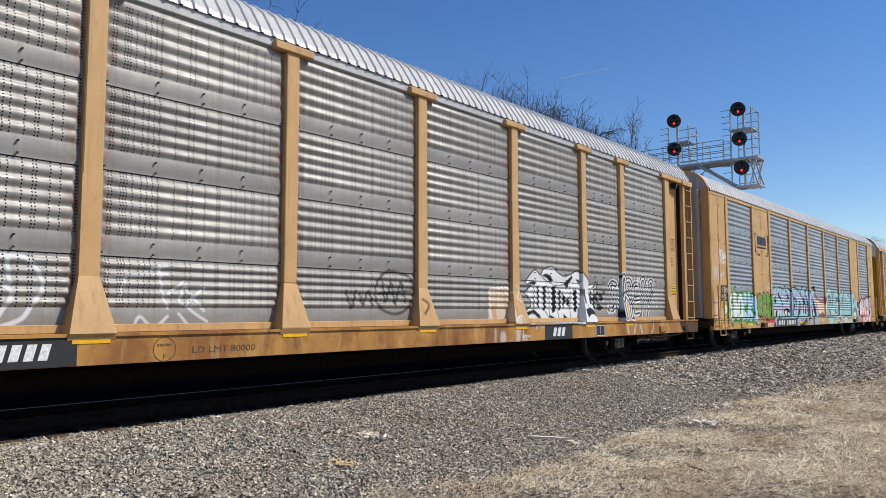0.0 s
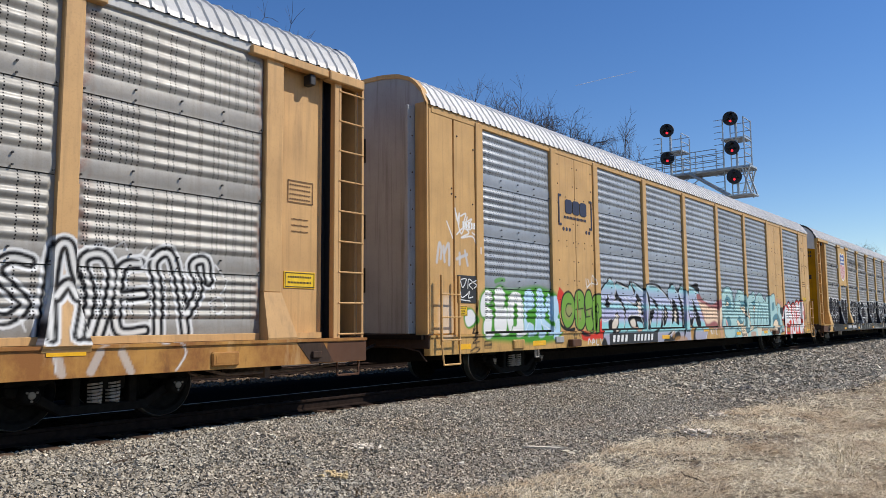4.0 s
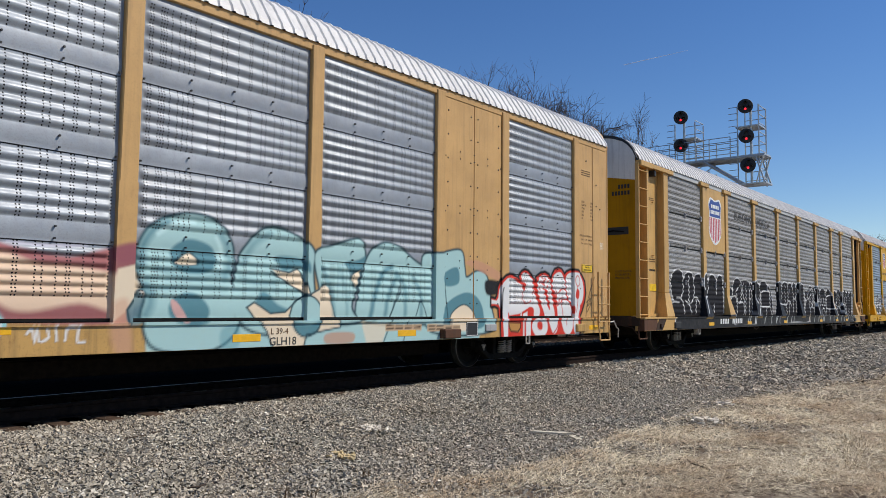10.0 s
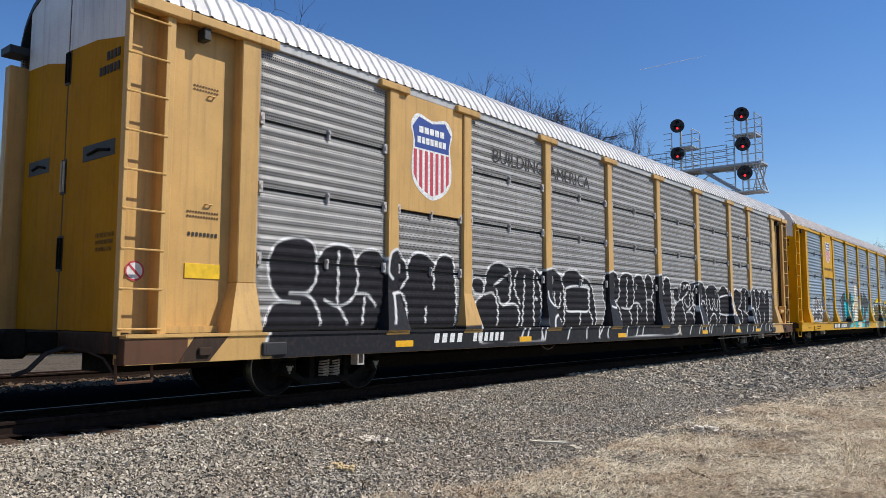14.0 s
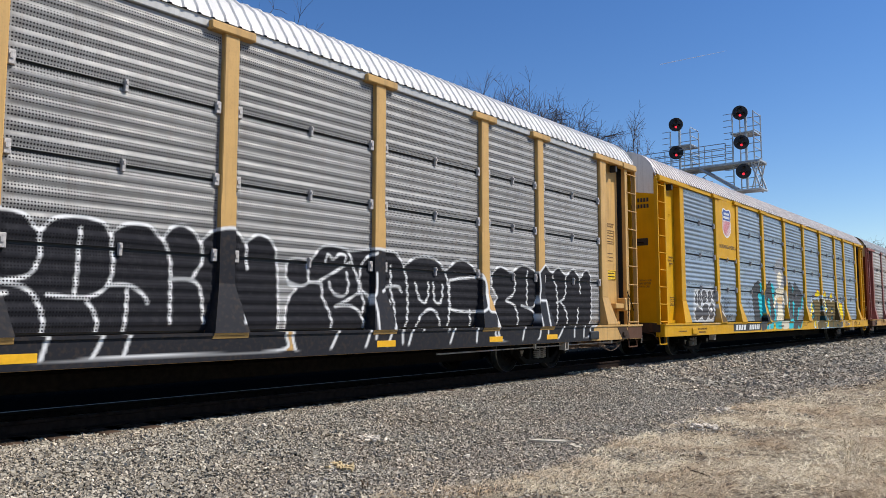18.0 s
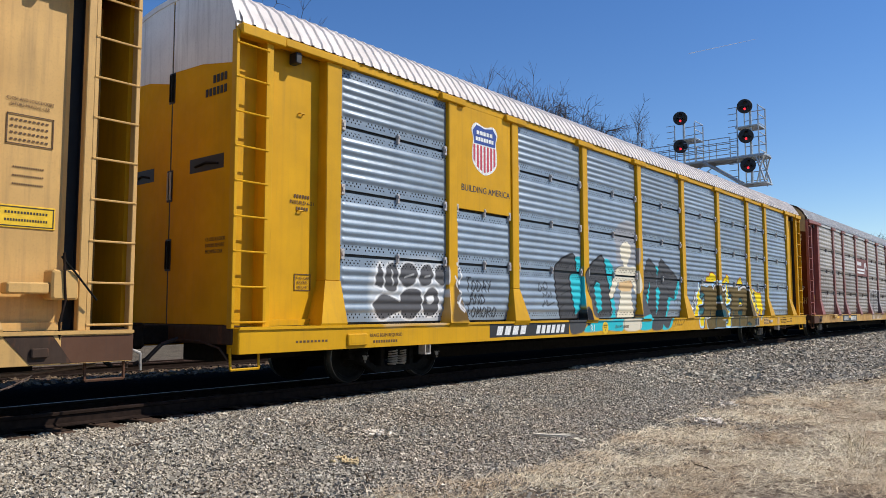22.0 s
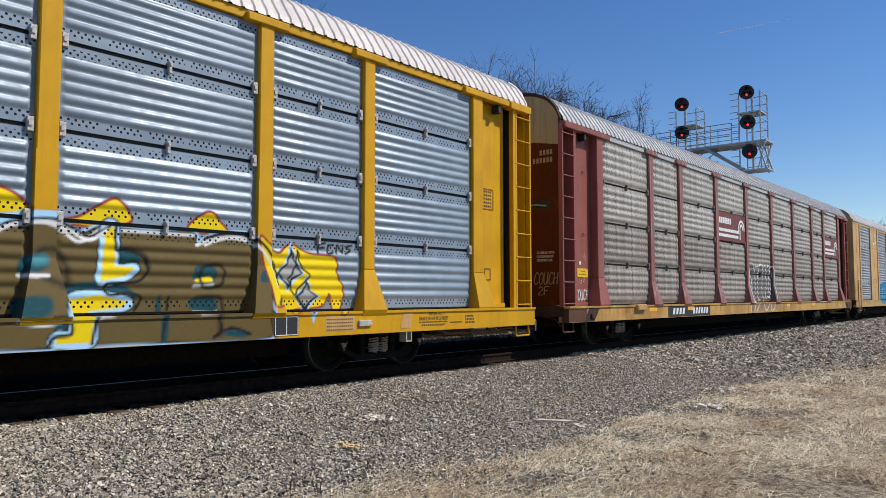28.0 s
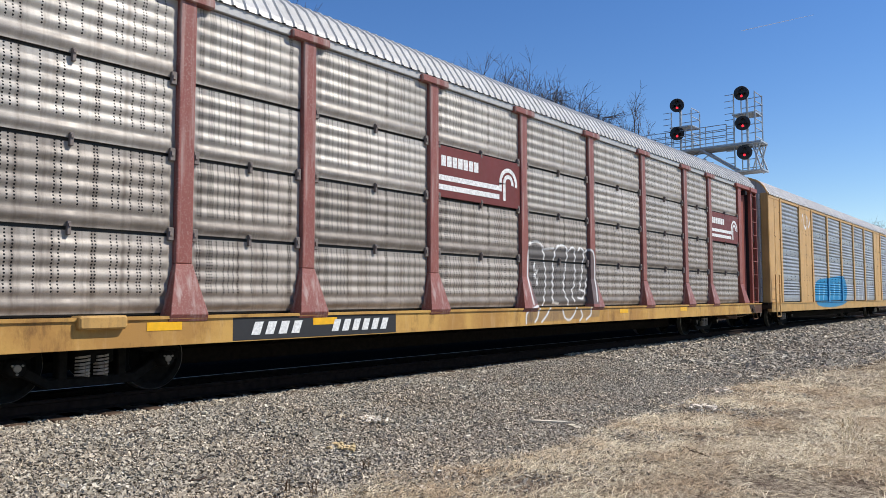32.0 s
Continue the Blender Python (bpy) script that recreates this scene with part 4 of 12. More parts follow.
fill("b", SOOT, [(-5.67, 1.58), (-5.53, 1.49), (-5.33, 1.52), (-5.53, 1.42), (-5.59, 1.31)])
fill("b", SOOT, [(-5.54, 1.8), (-5.25, 1.69), (-4.91, 1.67), (-4.83, 1.9), (-4.65, 1.79), (-4.5, 1.49), (-4.5, 1.33), (-4.82, 1.55), (-5.08, 1.6)])
fill("b", SOOT, [(-5.36, 1.28), (-5.12, 1.36), (-4.77, 1.32), (-4.51, 1.25), (-4.39, 1.07), (-4.58, 1.15), (-4.85, 1.17), (-4.71, 0.98), (-4.84, 0.9), (-5.06, 0.96), (-5.31, 1.11)])
fill("b", SOOT, [(-4.35, 1.99), (-4.17, 1.86), (-4.02, 1.62), (-4.04, 1.46), (-3.71, 1.53), (-4, 1.09), (-4.29, 0.95), (-4.32, 1.17), (-4.19, 1.49)])
fill("b", SOOT, [(-3.97, 1.85), (-3.55, 1.68), (-3.49, 1.47), (-3.56, 1.09), (-3.61, 1.07), (-3.57, 1.47), (-3.71, 1.63)])
fill("b", SOOT, [(-3.22, 1.74), (-3.17, 1.09), (-3.34, 0.98), (-3.24, 1.3)])
fill("b", SOOT, [(-3.07, 1.61), (-2.89, 1.53), (-2.83, 1.35), (-2.97, 1.11), (-3.14, 1.09)])
fill("b", SOOT, [(-2.5, 1.77), (-2.38, 1.8), (-2.11, 1.55), (-2, 1.08), (-2.36, 1.18), (-2.52, 1.11), (-2.5, 1.5)])
fill("b", SOOT, [(-1.99, 1.98), (-1.64, 1.52), (-1.59, 1.04), (-1.83, 0.66), (-1.77, 1.13)])
fill("b", SOOT, [(-1.36, 1.92), (-1.09, 1.38), (-0.7, 1.29), (-0.91, 1.84), (-0.51, 1.49), (-0.34, 1.03), (-0.82, 1.08), (-1.2, 1.11)])
fill("b", SOOT, [(-6.97, 0.63), (-6.8, 0.81), (-6.66, 0.59)])
fill("b", SOOT, [(-5.95, 0.58), (-5.74, 0.86), (-5.65, 0.56)])
fill("b", SOOT, [(-3.94, 0.89), (-3.64, 1.01), (-3.66, 0.88)])
fill("b", SOOT, [(-3.3, 0.62), (-2.73, 0.91), (-2.82, 0.73), (-2.23, 0.9), (-2.16, 0.67)])
fill("b", SOOT, [(-1.15, 0.49), (-1.08, 0.88), (-0.66, 1.03), (-0.89, 0.48)])
fill("b", (0.66, 0.58, 0.48), [(-6.27, 1.11), (-6.15, 1.23), (-5.98, 1.37), (-5.93, 1.16), (-6.11, 0.96), (-6.21, 0.93)], soft=0.04)
fill("b", (0.66, 0.58, 0.48), [(-4.78, 1.69), (-4.64, 1.6), (-4.63, 1.34), (-4.75, 1.36)], soft=0.04)
fill("b", (0.66, 0.58, 0.48), [(-5.24, 1.19), (-4.98, 1.24), (-4.93, 1.05), (-5.15, 1.06)], soft=0.04)
fill("b", (0.66, 0.58, 0.48), [(-4.18, 1.17), (-4.06, 1.27), (-4.13, 1.09)], soft=0.04)
fill("b", (0.66, 0.58, 0.48), [(-2.37, 1.41), (-2.24, 1.5), (-2.2, 1.18), (-2.33, 1.2)], soft=0.04)
fill("b", (0.66, 0.58, 0.48), [(-3.03, 1.44), (-2.95, 1.49), (-2.96, 1.22)], soft=0.04)
fill("b", (0.70, 0.42, 0.30), [(-5.06, 1), (-4.8, 1.03), (-4.75, 0.94), (-4.88, 0.9)], soft=0.03)
fill("b", (0.70, 0.42, 0.30), [(-6.31, 0.76), (-5.92, 0.75), (-5.99, 0.68), (-6.27, 0.69)], soft=0.03)
line("b", CHALK, 0.02, [(-6.39, 2.21), (-6.27, 2.22), (-6.02, 2.01), (-6.12, 1.7), (-5.92, 1.71), (-5.69, 1.56), (-5.59, 1.35), (-5.59, 1.09), (-5.74, 0.88)])
line("b", CHALK, 0.02, [(-5.97, 2.13), (-5.31, 2.02)])
line("b", CHALK, 0.02, [(-5.07, 2.17), (-4.37, 1.94), (-4.27, 1.71), (-4.19, 1.49), (-4.32, 0.97)])
line("b", CHALK, 0.02, [(-5.17, 2.16), (-4.92, 1.8)])
line("b", CHALK, 0.02, [(-4.26, 2.13), (-3.51, 2.12), (-2.84, 1.86), (-2.57, 1.59), (-2.55, 1.27), (-2.73, 0.91)])
line("b", CHALK, 0.02, [(-6.42, 1.85), (-6.43, 1.68), (-6.33, 1.62)])
line("b", CHALK, 0.02, [(-5.54, 1.8), (-5.25, 1.66), (-4.91, 1.63)])
line("b", CHALK, 0.02, [(-5.36, 1.28), (-5.28, 1.33), (-4.77, 1.33), (-4.54, 1.25), (-4.41, 1.05)])
line("b", CHALK, 0.02, [(-4.01, 1.47), (-3.6, 1.52), (-3.49, 1.39), (-3.54, 1.09)])
line("b", CHALK, 0.02, [(-2.35, 2.2), (-2.06, 1.99), (-1.92, 2.01)])
line("b", CHALK, 0.02, [(-1.89, 2.04), (-1.67, 1.61), (-1.7, 1.08)])
line("b", CHALK, 0.02, [(-1.4, 2.04), (-1.13, 1.38), (-0.66, 1.26)])
line("b", CHALK, 0.02, [(-6.82, 1.24), (-6.69, 1.19), (-6.53, 1.2), (-6.33, 1.25)])
line("b", CHALK, 0.02, [(-1.14, 2.13), (-0.51, 2.04)])
line("b", CHALK, 0.02, [(-2.53, 1.77), (-2.55, 1.18)])
line("b", CHALK, 0.02, [(-3.19, 1.7), (-3.14, 1.09)])
line("b", CHALK, 0.05, [(-6.12, 1.34), (-6.05, 1.3), (-6.1, 1.23)], alpha=0.8)
line("b", CHALK, 0.05, [(-4.64, 1.68), (-4.59, 1.44)], alpha=0.8)
# black counters of the last teal letter
fill("b", TEAL, [(-1.21, 2.18), (-1.02, 2.21), (-0.63, 2.08), (-0.57, 1.95), (-0.11, 1.48), (0.11, 1.09), (0.17, 0.97), (0.05, 0.72), (-0.08, 0.62), (-0.92, 0.65), (-0.97, 0.86), (-1.23, 0.96), (-1.28, 1.52), (-1.2, 1.94)])
fill("b", SOOT, [(-0.92, 1.85), (-0.7, 1.64), (-0.42, 1.36), (-0.26, 1.14), (-0.24, 1.01), (-0.36, 0.92), (-0.52, 0.99), (-0.66, 1.15), (-0.77, 1.43), (-0.81, 1.48), (-0.8, 1.3), (-0.9, 1.09), (-0.96, 0.85), (-0.93, 0.65), (-1.11, 0.65), (-1.09, 0.86), (-1.21, 1.06), (-1.36, 1.32), (-1.44, 1.55), (-1.25, 1.3), (-0.9, 1.29)])
fill("b", SOOT, [(-1.26, 0.96), (-1.12, 0.95), (-1.11, 0.76), (-1.22, 0.66)])
line("b", CHALK, 0.022, [(-1.2, 2.18), (-0.64, 2.07), (-0.57, 1.91), (-0.11, 1.46), (0.09, 1.09), (0.08, 0.83), (-0.06, 0.64)])
line("b", CHALK, 0.022, [(-0.92, 1.85), (-0.89, 1.31), (-1.25, 1.3)])
line("b", CHALK, 0.022, [(-0.8, 1.48), (-0.69, 1.3), (-0.65, 1.14), (-0.52, 1.01), (-0.36, 0.94), (-0.24, 1.02)])
line("b", CHALK, 0.022, [(-0.8, 1.27), (-0.89, 1.14), (-0.95, 1.06)])
line("b", CHALK, 0.022, [(-1.51, 1.75), (-1.39, 1.31), (-1.28, 0.96), (-1.25, 0.66)])
# sunset patch
fill("b", (0.32, 0.125, 0.125), [(-0.55, 1.95), (-0.39, 2.01), (-0.23, 1.95), (0.09, 1.8), (0.45, 1.73), (0.83, 1.7), (1.15, 1.79), (1.61, 1.89), (1.62, 1.53), (1.52, 0.99), (0.33, 0.97), (0.11, 1.09), (-0.28, 1.56)], soft=0.05)
fill("b", (0.72, 0.53, 0.38), [(-0.45, 1.81), (-0.15, 1.71), (0.16, 1.7), (0.45, 1.6), (0.76, 1.59), (1.03, 1.57), (1.36, 1.52), (1.62, 1.53), (1.75, 1.37), (1.52, 1.12), (1.29, 1.09), (0.92, 1.18), (0.4, 1.09), (0.11, 1.17), (-0.14, 1.48)], soft=0.07)
line("b", (0.55, 0.53, 0.60), 0.035, [(0.16, 1.82), (0.52, 1.8), (0.98, 1.83)], alpha=0.8)
line("b", CHALK, 0.03, [(0.37, 0.86), (0.42, 0.91), (0.45, 0.77)])
line("b", CHALK, 0.03, [(0.47, 0.91), (0.5, 0.78), (0.59, 0.82), (0.57, 0.91)])
line("b", CHALK, 0.03, [(0.66, 0.93), (0.67, 0.78)])
line("b", CHALK, 0.03, [(0.76, 0.78), (0.78, 0.91), (0.87, 0.92)])
line("b", CHALK, 0.03, [(0.91, 0.94), (0.89, 0.77), (0.97, 0.76)])
fill("b", (0.46, 0.24, 0.07), [(-2.70, 0.90), (-2.48, 0.91), (-2.52, 0.74), (-2.66, 0.72)], alpha=0.55, soft=0.06)
fill("b", (0.46, 0.24, 0.07), [(-2.45, 0.72), (-1.95, 0.76), (-1.60, 0.70), (-1.62, 0.58), (-2.45, 0.58)], alpha=0.6, soft=0.05)
line("b", CHALK, 0.025, [(-3.2, 0.72), (-2.75, 0.82), (-2.45, 0.98)])
line("b", CHALK, 0.02, [(-1.36, 1.05), (-1.30, 0.80), (-1.32, 0.60)])
fill("b", (0.50, 0.27, 0.08), [(-1.28, 1.0), (-0.98, 1.0), (-1.08, 0.62), (-1.26, 0.60)], alpha=0.85, soft=0.03)
fill("b", SOOT, [(-1.0, 1.0), (-0.86, 1.02), (-0.92, 0.78), (-0.98, 0.58), (-1.12, 0.58)], alpha=0.9, soft=0.04)
# pale teal letters
LAGOON, LAGOON_SHADE, DEEP_LAGOON, BUFF = (0.37, 0.56, 0.55), (0.10, 0.235, 0.275), (0.030, 0.068, 0.085), (0.76, 0.63, 0.46)
fill("b", LAGOON, [(1.65, 1.0), (2.95, 0.96), (3.81, 0.95), (4.72, 0.94), (5.77, 0.92), (6.99, 0.89), (8.18, 0.87), (8.18, 0.54), (5.78, 0.57), (3.83, 0.56), (2.68, 0.57), (1.69, 0.62)], soft=0.04, curved=False)
fill("b", (0.55, 0.30, 0.22), [(1.25, 1.0), (1.46, 1.18), (1.5, 0.88), (1.51, 0.62), (1.32, 0.63)], soft=0.09, alpha=0.6)
fill("b", (0.30, 0.10, 0.12), [(1.29, 1.83), (1.54, 1.88), (1.56, 1.71), (1.44, 1.64), (1.3, 1.67)], soft=0.07, alpha=0.85)
fill("b", BUFF, [(1.31, 1.58), (1.56, 1.65), (1.72, 1.38), (1.59, 1.34), (1.44, 1.11), (1.25, 0.95), (1.24, 1.06)], soft=0.03, curved=False)
fill("b", (0.60, 0.33, 0.22), [(1.28, 1.18), (1.43, 1.24), (1.47, 1.06), (1.31, 0.96)], soft=0.08, alpha=0.6)
fill("b", LAGOON_SHADE, [(1.44, 1.11), (1.6, 1.33), (1.68, 1.18), (1.66, 0.97), (1.48, 0.94)], alpha=0.85)
line("b", DEEP_LAGOON, 0.03, [(1.55, 1.64), (1.72, 1.38), (1.59, 1.34), (1.44, 1.11), (1.48, 0.94)], curved=False)
fill("b", DEEP_LAGOON, [(1.57, 1.74), (1.62, 1.95), (1.76, 2.13), (2.0, 2.25), (2.26, 2.3), (2.55, 2.26), (2.75, 2.13), (2.86, 1.94), (2.88, 1.72), (2.84, 1.53), (2.94, 1.31), (2.95, 1.06), (2.89, 0.82), (2.6, 0.63), (2.21, 0.6), (1.83, 0.66), (1.68, 0.82), (1.65, 1.06), (1.7, 1.29), (1.6, 1.52)], grow=0.038, soft=0.035)
fill("b", DEEP_LAGOON, [(2.98, 1.79), (3.13, 2.01), (3.31, 2.18), (3.55, 2.24), (3.87, 2.17), (4.19, 1.98), (4.19, 1.66), (4.21, 1.05), (3.82, 0.84), (3.33, 0.81), (2.97, 0.98), (2.9, 1.38)], grow=0.038, soft=0.035)
fill("b", DEEP_LAGOON, [(4.23, 1.92), (4.6, 2.06), (5.03, 2.19), (5.2, 2.18), (5.28, 1.97), (5.16, 1.6), (5.01, 1.17), (5.12, 0.96), (4.43, 0.96), (4.35, 1.36)], grow=0.038, soft=0.035)
fill("b", DEEP_LAGOON, [(5.29, 0.95), (5.16, 1.36), (5.3, 1.85), (5.47, 2.08), (5.76, 2.19), (6.11, 2.12), (6.42, 1.95), (6.84, 1.75), (6.93, 1.41), (6.95, 0.94)], grow=0.038, soft=0.035)
fill("b", DEEP_LAGOON, [(6.65, 2.02), (7.12, 2.11), (7.65, 2.19), (7.76, 1.9), (7.83, 1.71), (8.15, 1.84), (8.44, 1.75), (8.57, 1.25), (8.54, 0.75), (6.81, 0.78), (6.73, 1.47)], grow=0.038, soft=0.035)
fill("b", LAGOON, [(1.57, 1.74), (1.62, 1.95), (1.76, 2.13), (2.0, 2.25), (2.26, 2.3), (2.55, 2.26), (2.75, 2.13), (2.86, 1.94), (2.88, 1.72), (2.84, 1.53), (2.94, 1.31), (2.95, 1.06), (2.89, 0.82), (2.6, 0.63), (2.21, 0.6), (1.83, 0.66), (1.68, 0.82), (1.65, 1.06), (1.7, 1.29), (1.6, 1.52)], soft=0.03)
fill("b", LAGOON, [(2.98, 1.79), (3.13, 2.01), (3.31, 2.18), (3.55, 2.24), (3.87, 2.17), (4.19, 1.98), (4.19, 1.66), (4.21, 1.05), (3.82, 0.84), (3.33, 0.81), (2.97, 0.98), (2.9, 1.38)], soft=0.03)
fill("b", LAGOON, [(4.23, 1.92), (4.6, 2.06), (5.03, 2.19), (5.2, 2.18), (5.28, 1.97), (5.16, 1.6), (5.01, 1.17), (5.12, 0.96), (4.43, 0.96), (4.35, 1.36)], soft=0.03)
fill("b", LAGOON, [(5.29, 0.95), (5.16, 1.36), (5.3, 1.85), (5.47, 2.08), (5.76, 2.19), (6.11, 2.12), (6.42, 1.95), (6.84, 1.75), (6.93, 1.41), (6.95, 0.94)], soft=0.03)
fill("b", LAGOON, [(6.65, 2.02), (7.12, 2.11), (7.65, 2.19), (7.76, 1.9), (7.83, 1.71), (8.15, 1.84), (8.44, 1.75), (8.57, 1.25), (8.54, 0.75), (6.81, 0.78), (6.73, 1.47)], soft=0.03)
line("b", LAGOON_SHADE, 0.1, [(1.62, 1.6), (1.63, 1.85), (1.75, 2.06), (1.94, 2.18)], soft=0.08, alpha=0.8)
line("b", LAGOON_SHADE, 0.11, [(2.69, 2.09), (2.8, 1.92), (2.82, 1.72), (2.76, 1.53)], soft=0.08, alpha=0.6)
line("b", LAGOON_SHADE, 0.12, [(1.67, 1.42), (1.76, 1.24), (1.7, 1.06)], soft=0.1, alpha=0.7)
# two level bands: the corrugation's shading put into the spray colour
line("b", LAGOON_SHADE, 0.07, [(1.79, 1.61), (2.16, 1.52), (2.56, 1.54), (2.81, 1.61)], soft=0.08, alpha=0.5)
line("b", LAGOON_SHADE, 0.06, [(1.74, 1.35), (2.17, 1.4), (2.78, 1.38)], soft=0.08, alpha=0.45)
fill("b", LAGOON_SHADE, [(1.98, 1.78), (2.04, 1.9), (2.21, 1.99), (2.39, 1.98), (2.56, 1.91), (2.62, 1.77), (2.56, 1.61), (2.33, 1.56), (2.07, 1.61)], soft=0.04)
fill("b", DEEP_LAGOON, [(2.03, 1.66), (2.1, 1.78), (2.25, 1.84), (2.37, 1.74), (2.36, 1.67)], alpha=0.8, soft=0.02)
fill("b", BUFF, [(2.07, 1.68), (2.13, 1.76), (2.25, 1.81), (2.33, 1.73), (2.33, 1.68)], soft=0.02)
fill("b", LAGOON_SHADE, [(1.99, 1.13), (2.07, 1.27), (2.24, 1.33), (2.44, 1.27), (2.56, 1.1), (2.49, 0.95), (2.29, 0.91), (2.08, 0.96)], soft=0.04)
fill("b", (0.60, 0.36, 0.33), [(2.02, 1.23), (2.1, 1.21), (2.25, 1.01), (2.18, 0.96), (2.06, 1.08)], soft=0.02)
line("b", (0.60, 0.80, 0.78), 0.05, [(1.82, 2.03), (2.04, 2.17), (2.3, 2.21)], alpha=0.6, soft=0.05)
line("b", (0.60, 0.80, 0.78), 0.05, [(2.63, 2.04), (2.7, 1.86), (2.68, 1.66)], alpha=0.5, soft=0.05)
line("b", LAGOON_SHADE, 0.1, [(3.05, 1.76), (3.2, 2.0), (3.44, 2.15)], soft=0.08, alpha=0.55)
fill("b", LAGOON_SHADE, [(3.55, 1.83), (3.79, 1.87), (4.11, 1.82), (4.15, 1.65), (3.96, 1.72), (3.72, 1.65)], soft=0.05)
fill("b", LAGOON_SHADE, [(3.26, 1.23), (3.39, 1.37), (3.62, 1.2), (3.82, 1.11), (3.49, 1.06)], soft=0.05)
line("b", LAGOON_SHADE, 0.07, [(3.0, 1.53), (3.3, 1.48), (3.56, 1.5)], soft=0.08, alpha=0.5)
fill("b", BUFF, [(3.49, 1.68), (3.79, 1.64), (3.96, 1.7), (4.1, 1.5), (4.16, 1.34), (3.92, 1.42), (3.66, 1.55)], curved=False)
fill("b", BUFF, [(3.12, 1.15), (3.24, 1.22), (3.51, 1.07), (3.76, 1.09), (4.02, 1.3), (4.13, 1.34), (4.46, 1.49), (4.55, 1.45), (4.62, 1.21), (4.75, 0.87), (4.1, 0.77), (4.05, 0.6), (3.51, 0.62), (3.41, 0.83)], curved=False)
fill("b", LAGOON, [(3.84, 1.04), (3.92, 1.23), (4.15, 1.32), (4.33, 1.21), (4.37, 1.01), (4.3, 0.83), (4.08, 0.74), (3.9, 0.84)])
fill("b", LAGOON_SHADE, [(3.85, 0.95), (4.16, 0.92), (4.35, 0.96), (4.3, 0.81), (4.08, 0.74), (3.91, 0.82)], soft=0.05)
line("b", DEEP_LAGOON, 0.026, [(3.49, 1.68), (3.79, 1.64), (3.96, 1.7), (4.1, 1.5), (4.17, 1.32), (3.92, 1.42), (3.49, 1.64)], soft=0.018, curved=False)
line("b", DEEP_LAGOON, 0.026, [(3.24, 1.22), (3.51, 1.07), (3.76, 1.09), (4.02, 1.3), (4.15, 1.34), (4.49, 1.5)], soft=0.018, curved=False)
line("b", DEEP_LAGOON, 0.026, [(3.12, 1.15), (3.41, 0.83), (3.51, 0.62)], soft=0.018, curved=False)
line("b", DEEP_LAGOON, 0.026, [(3.24, 1.22), (3.12, 1.15)], soft=0.018, curved=False)
line("b", DEEP_LAGOON, 0.026, [(4.55, 1.45), (4.62, 1.21), (4.75, 0.87), (4.1, 0.77), (4.05, 0.6)], soft=0.018, curved=False)
line("b", DEEP_LAGOON, 0.026, [(3.84, 1.04), (3.92, 1.23), (4.15, 1.32), (4.33, 1.21), (4.37, 1.01), (4.3, 0.83), (4.08, 0.74), (3.9, 0.84), (3.84, 1.04)], soft=0.018, curved=True)
fill("b", LAGOON_SHADE, [(4.87, 1.83), (5.14, 1.89), (5.3, 1.95), (5.2, 1.73), (5.02, 1.66)], soft=0.04)
line("b", LAGOON_SHADE, 0.06, [(4.41, 1.74), (4.61, 1.36), (4.67, 1.05)], soft=0.07, alpha=0.7)
line("b", LAGOON_SHADE, 0.05, [(4.74, 1.76), (4.9, 1.37), (4.93, 1.05)], soft=0.06, alpha=0.5)
fill("b", DEEP_LAGOON, [(4.95, 1.66), (5.22, 1.78), (5.13, 1.41), (5.0, 1.5)], curved=False, alpha=0.8)
fill("b", BUFF, [(5.0, 1.64), (5.18, 1.73), (5.1, 1.47), (5.03, 1.53)], curved=False)
line("b", LAGOON_SHADE, 0.09, [(5.43, 1.01), (5.53, 1.42), (5.69, 1.72), (5.9, 1.82)], soft=0.06, alpha=0.9)
line("b", LAGOON_SHADE, 0.08, [(5.76, 1.05), (5.83, 1.39), (5.98, 1.63)], soft=0.06, alpha=0.8)
line("b", LAGOON_SHADE, 0.08, [(6.23, 1.05), (6.2, 1.48), (5.98, 1.73)], soft=0.06, alpha=0.7)
line("b", LAGOON_SHADE, 0.08, [(6.63, 1.05), (6.59, 1.4), (6.4, 1.66)], soft=0.06, alpha=0.7)
line("b", DEEP_LAGOON, 0.022, [(6.1, 1.57), (5.9, 1.09), (5.64, 0.57)])
line("b", DEEP_LAGOON, 0.022, [(5.83, 0.95), (6.12, 1.48)])
line("b", DEEP_LAGOON, 0.022, [(6.5, 1.03), (6.62, 1.27), (6.78, 1.0)])
line("b", DEEP_LAGOON, 0.022, [(6.23, 0.95), (6.12, 0.6)])
fill("b", LAGOON_SHADE, [(7.17, 1.75), (7.55, 1.89), (7.6, 1.61), (7.23, 1.55)], soft=0.03)
fill("b", LAGOON_SHADE, [(7.25, 1.22), (7.76, 1.44), (8.14, 1.37), (8.34, 1.1), (8.24, 0.8), (7.21, 0.82)], soft=0.03)
fill("b", BUFF, [(7.39, 1.05), (7.76, 1.23), (8.07, 1.05), (8.07, 0.78), (7.39, 0.79)])
line("b", DEEP_LAGOON, 0.024, [(7.39, 0.77), (7.39, 1.05), (7.76, 1.23), (8.07, 1.05), (8.07, 0.76)])
line("b", DEEP_LAGOON, 0.024, [(7.19, 1.68), (7.34, 0.77)])
fill("b", (0.10, 0.30, 0.36), [(2.7, 0.86), (2.95, 0.92), (2.97, 0.65), (2.72, 0.62)], soft=0.05, alpha=0.5)
fill("b", BUFF, [(5.17, 0.93), (5.77, 0.92), (5.62, 0.57), (5.3, 0.57)], curved=False, alpha=0.7)
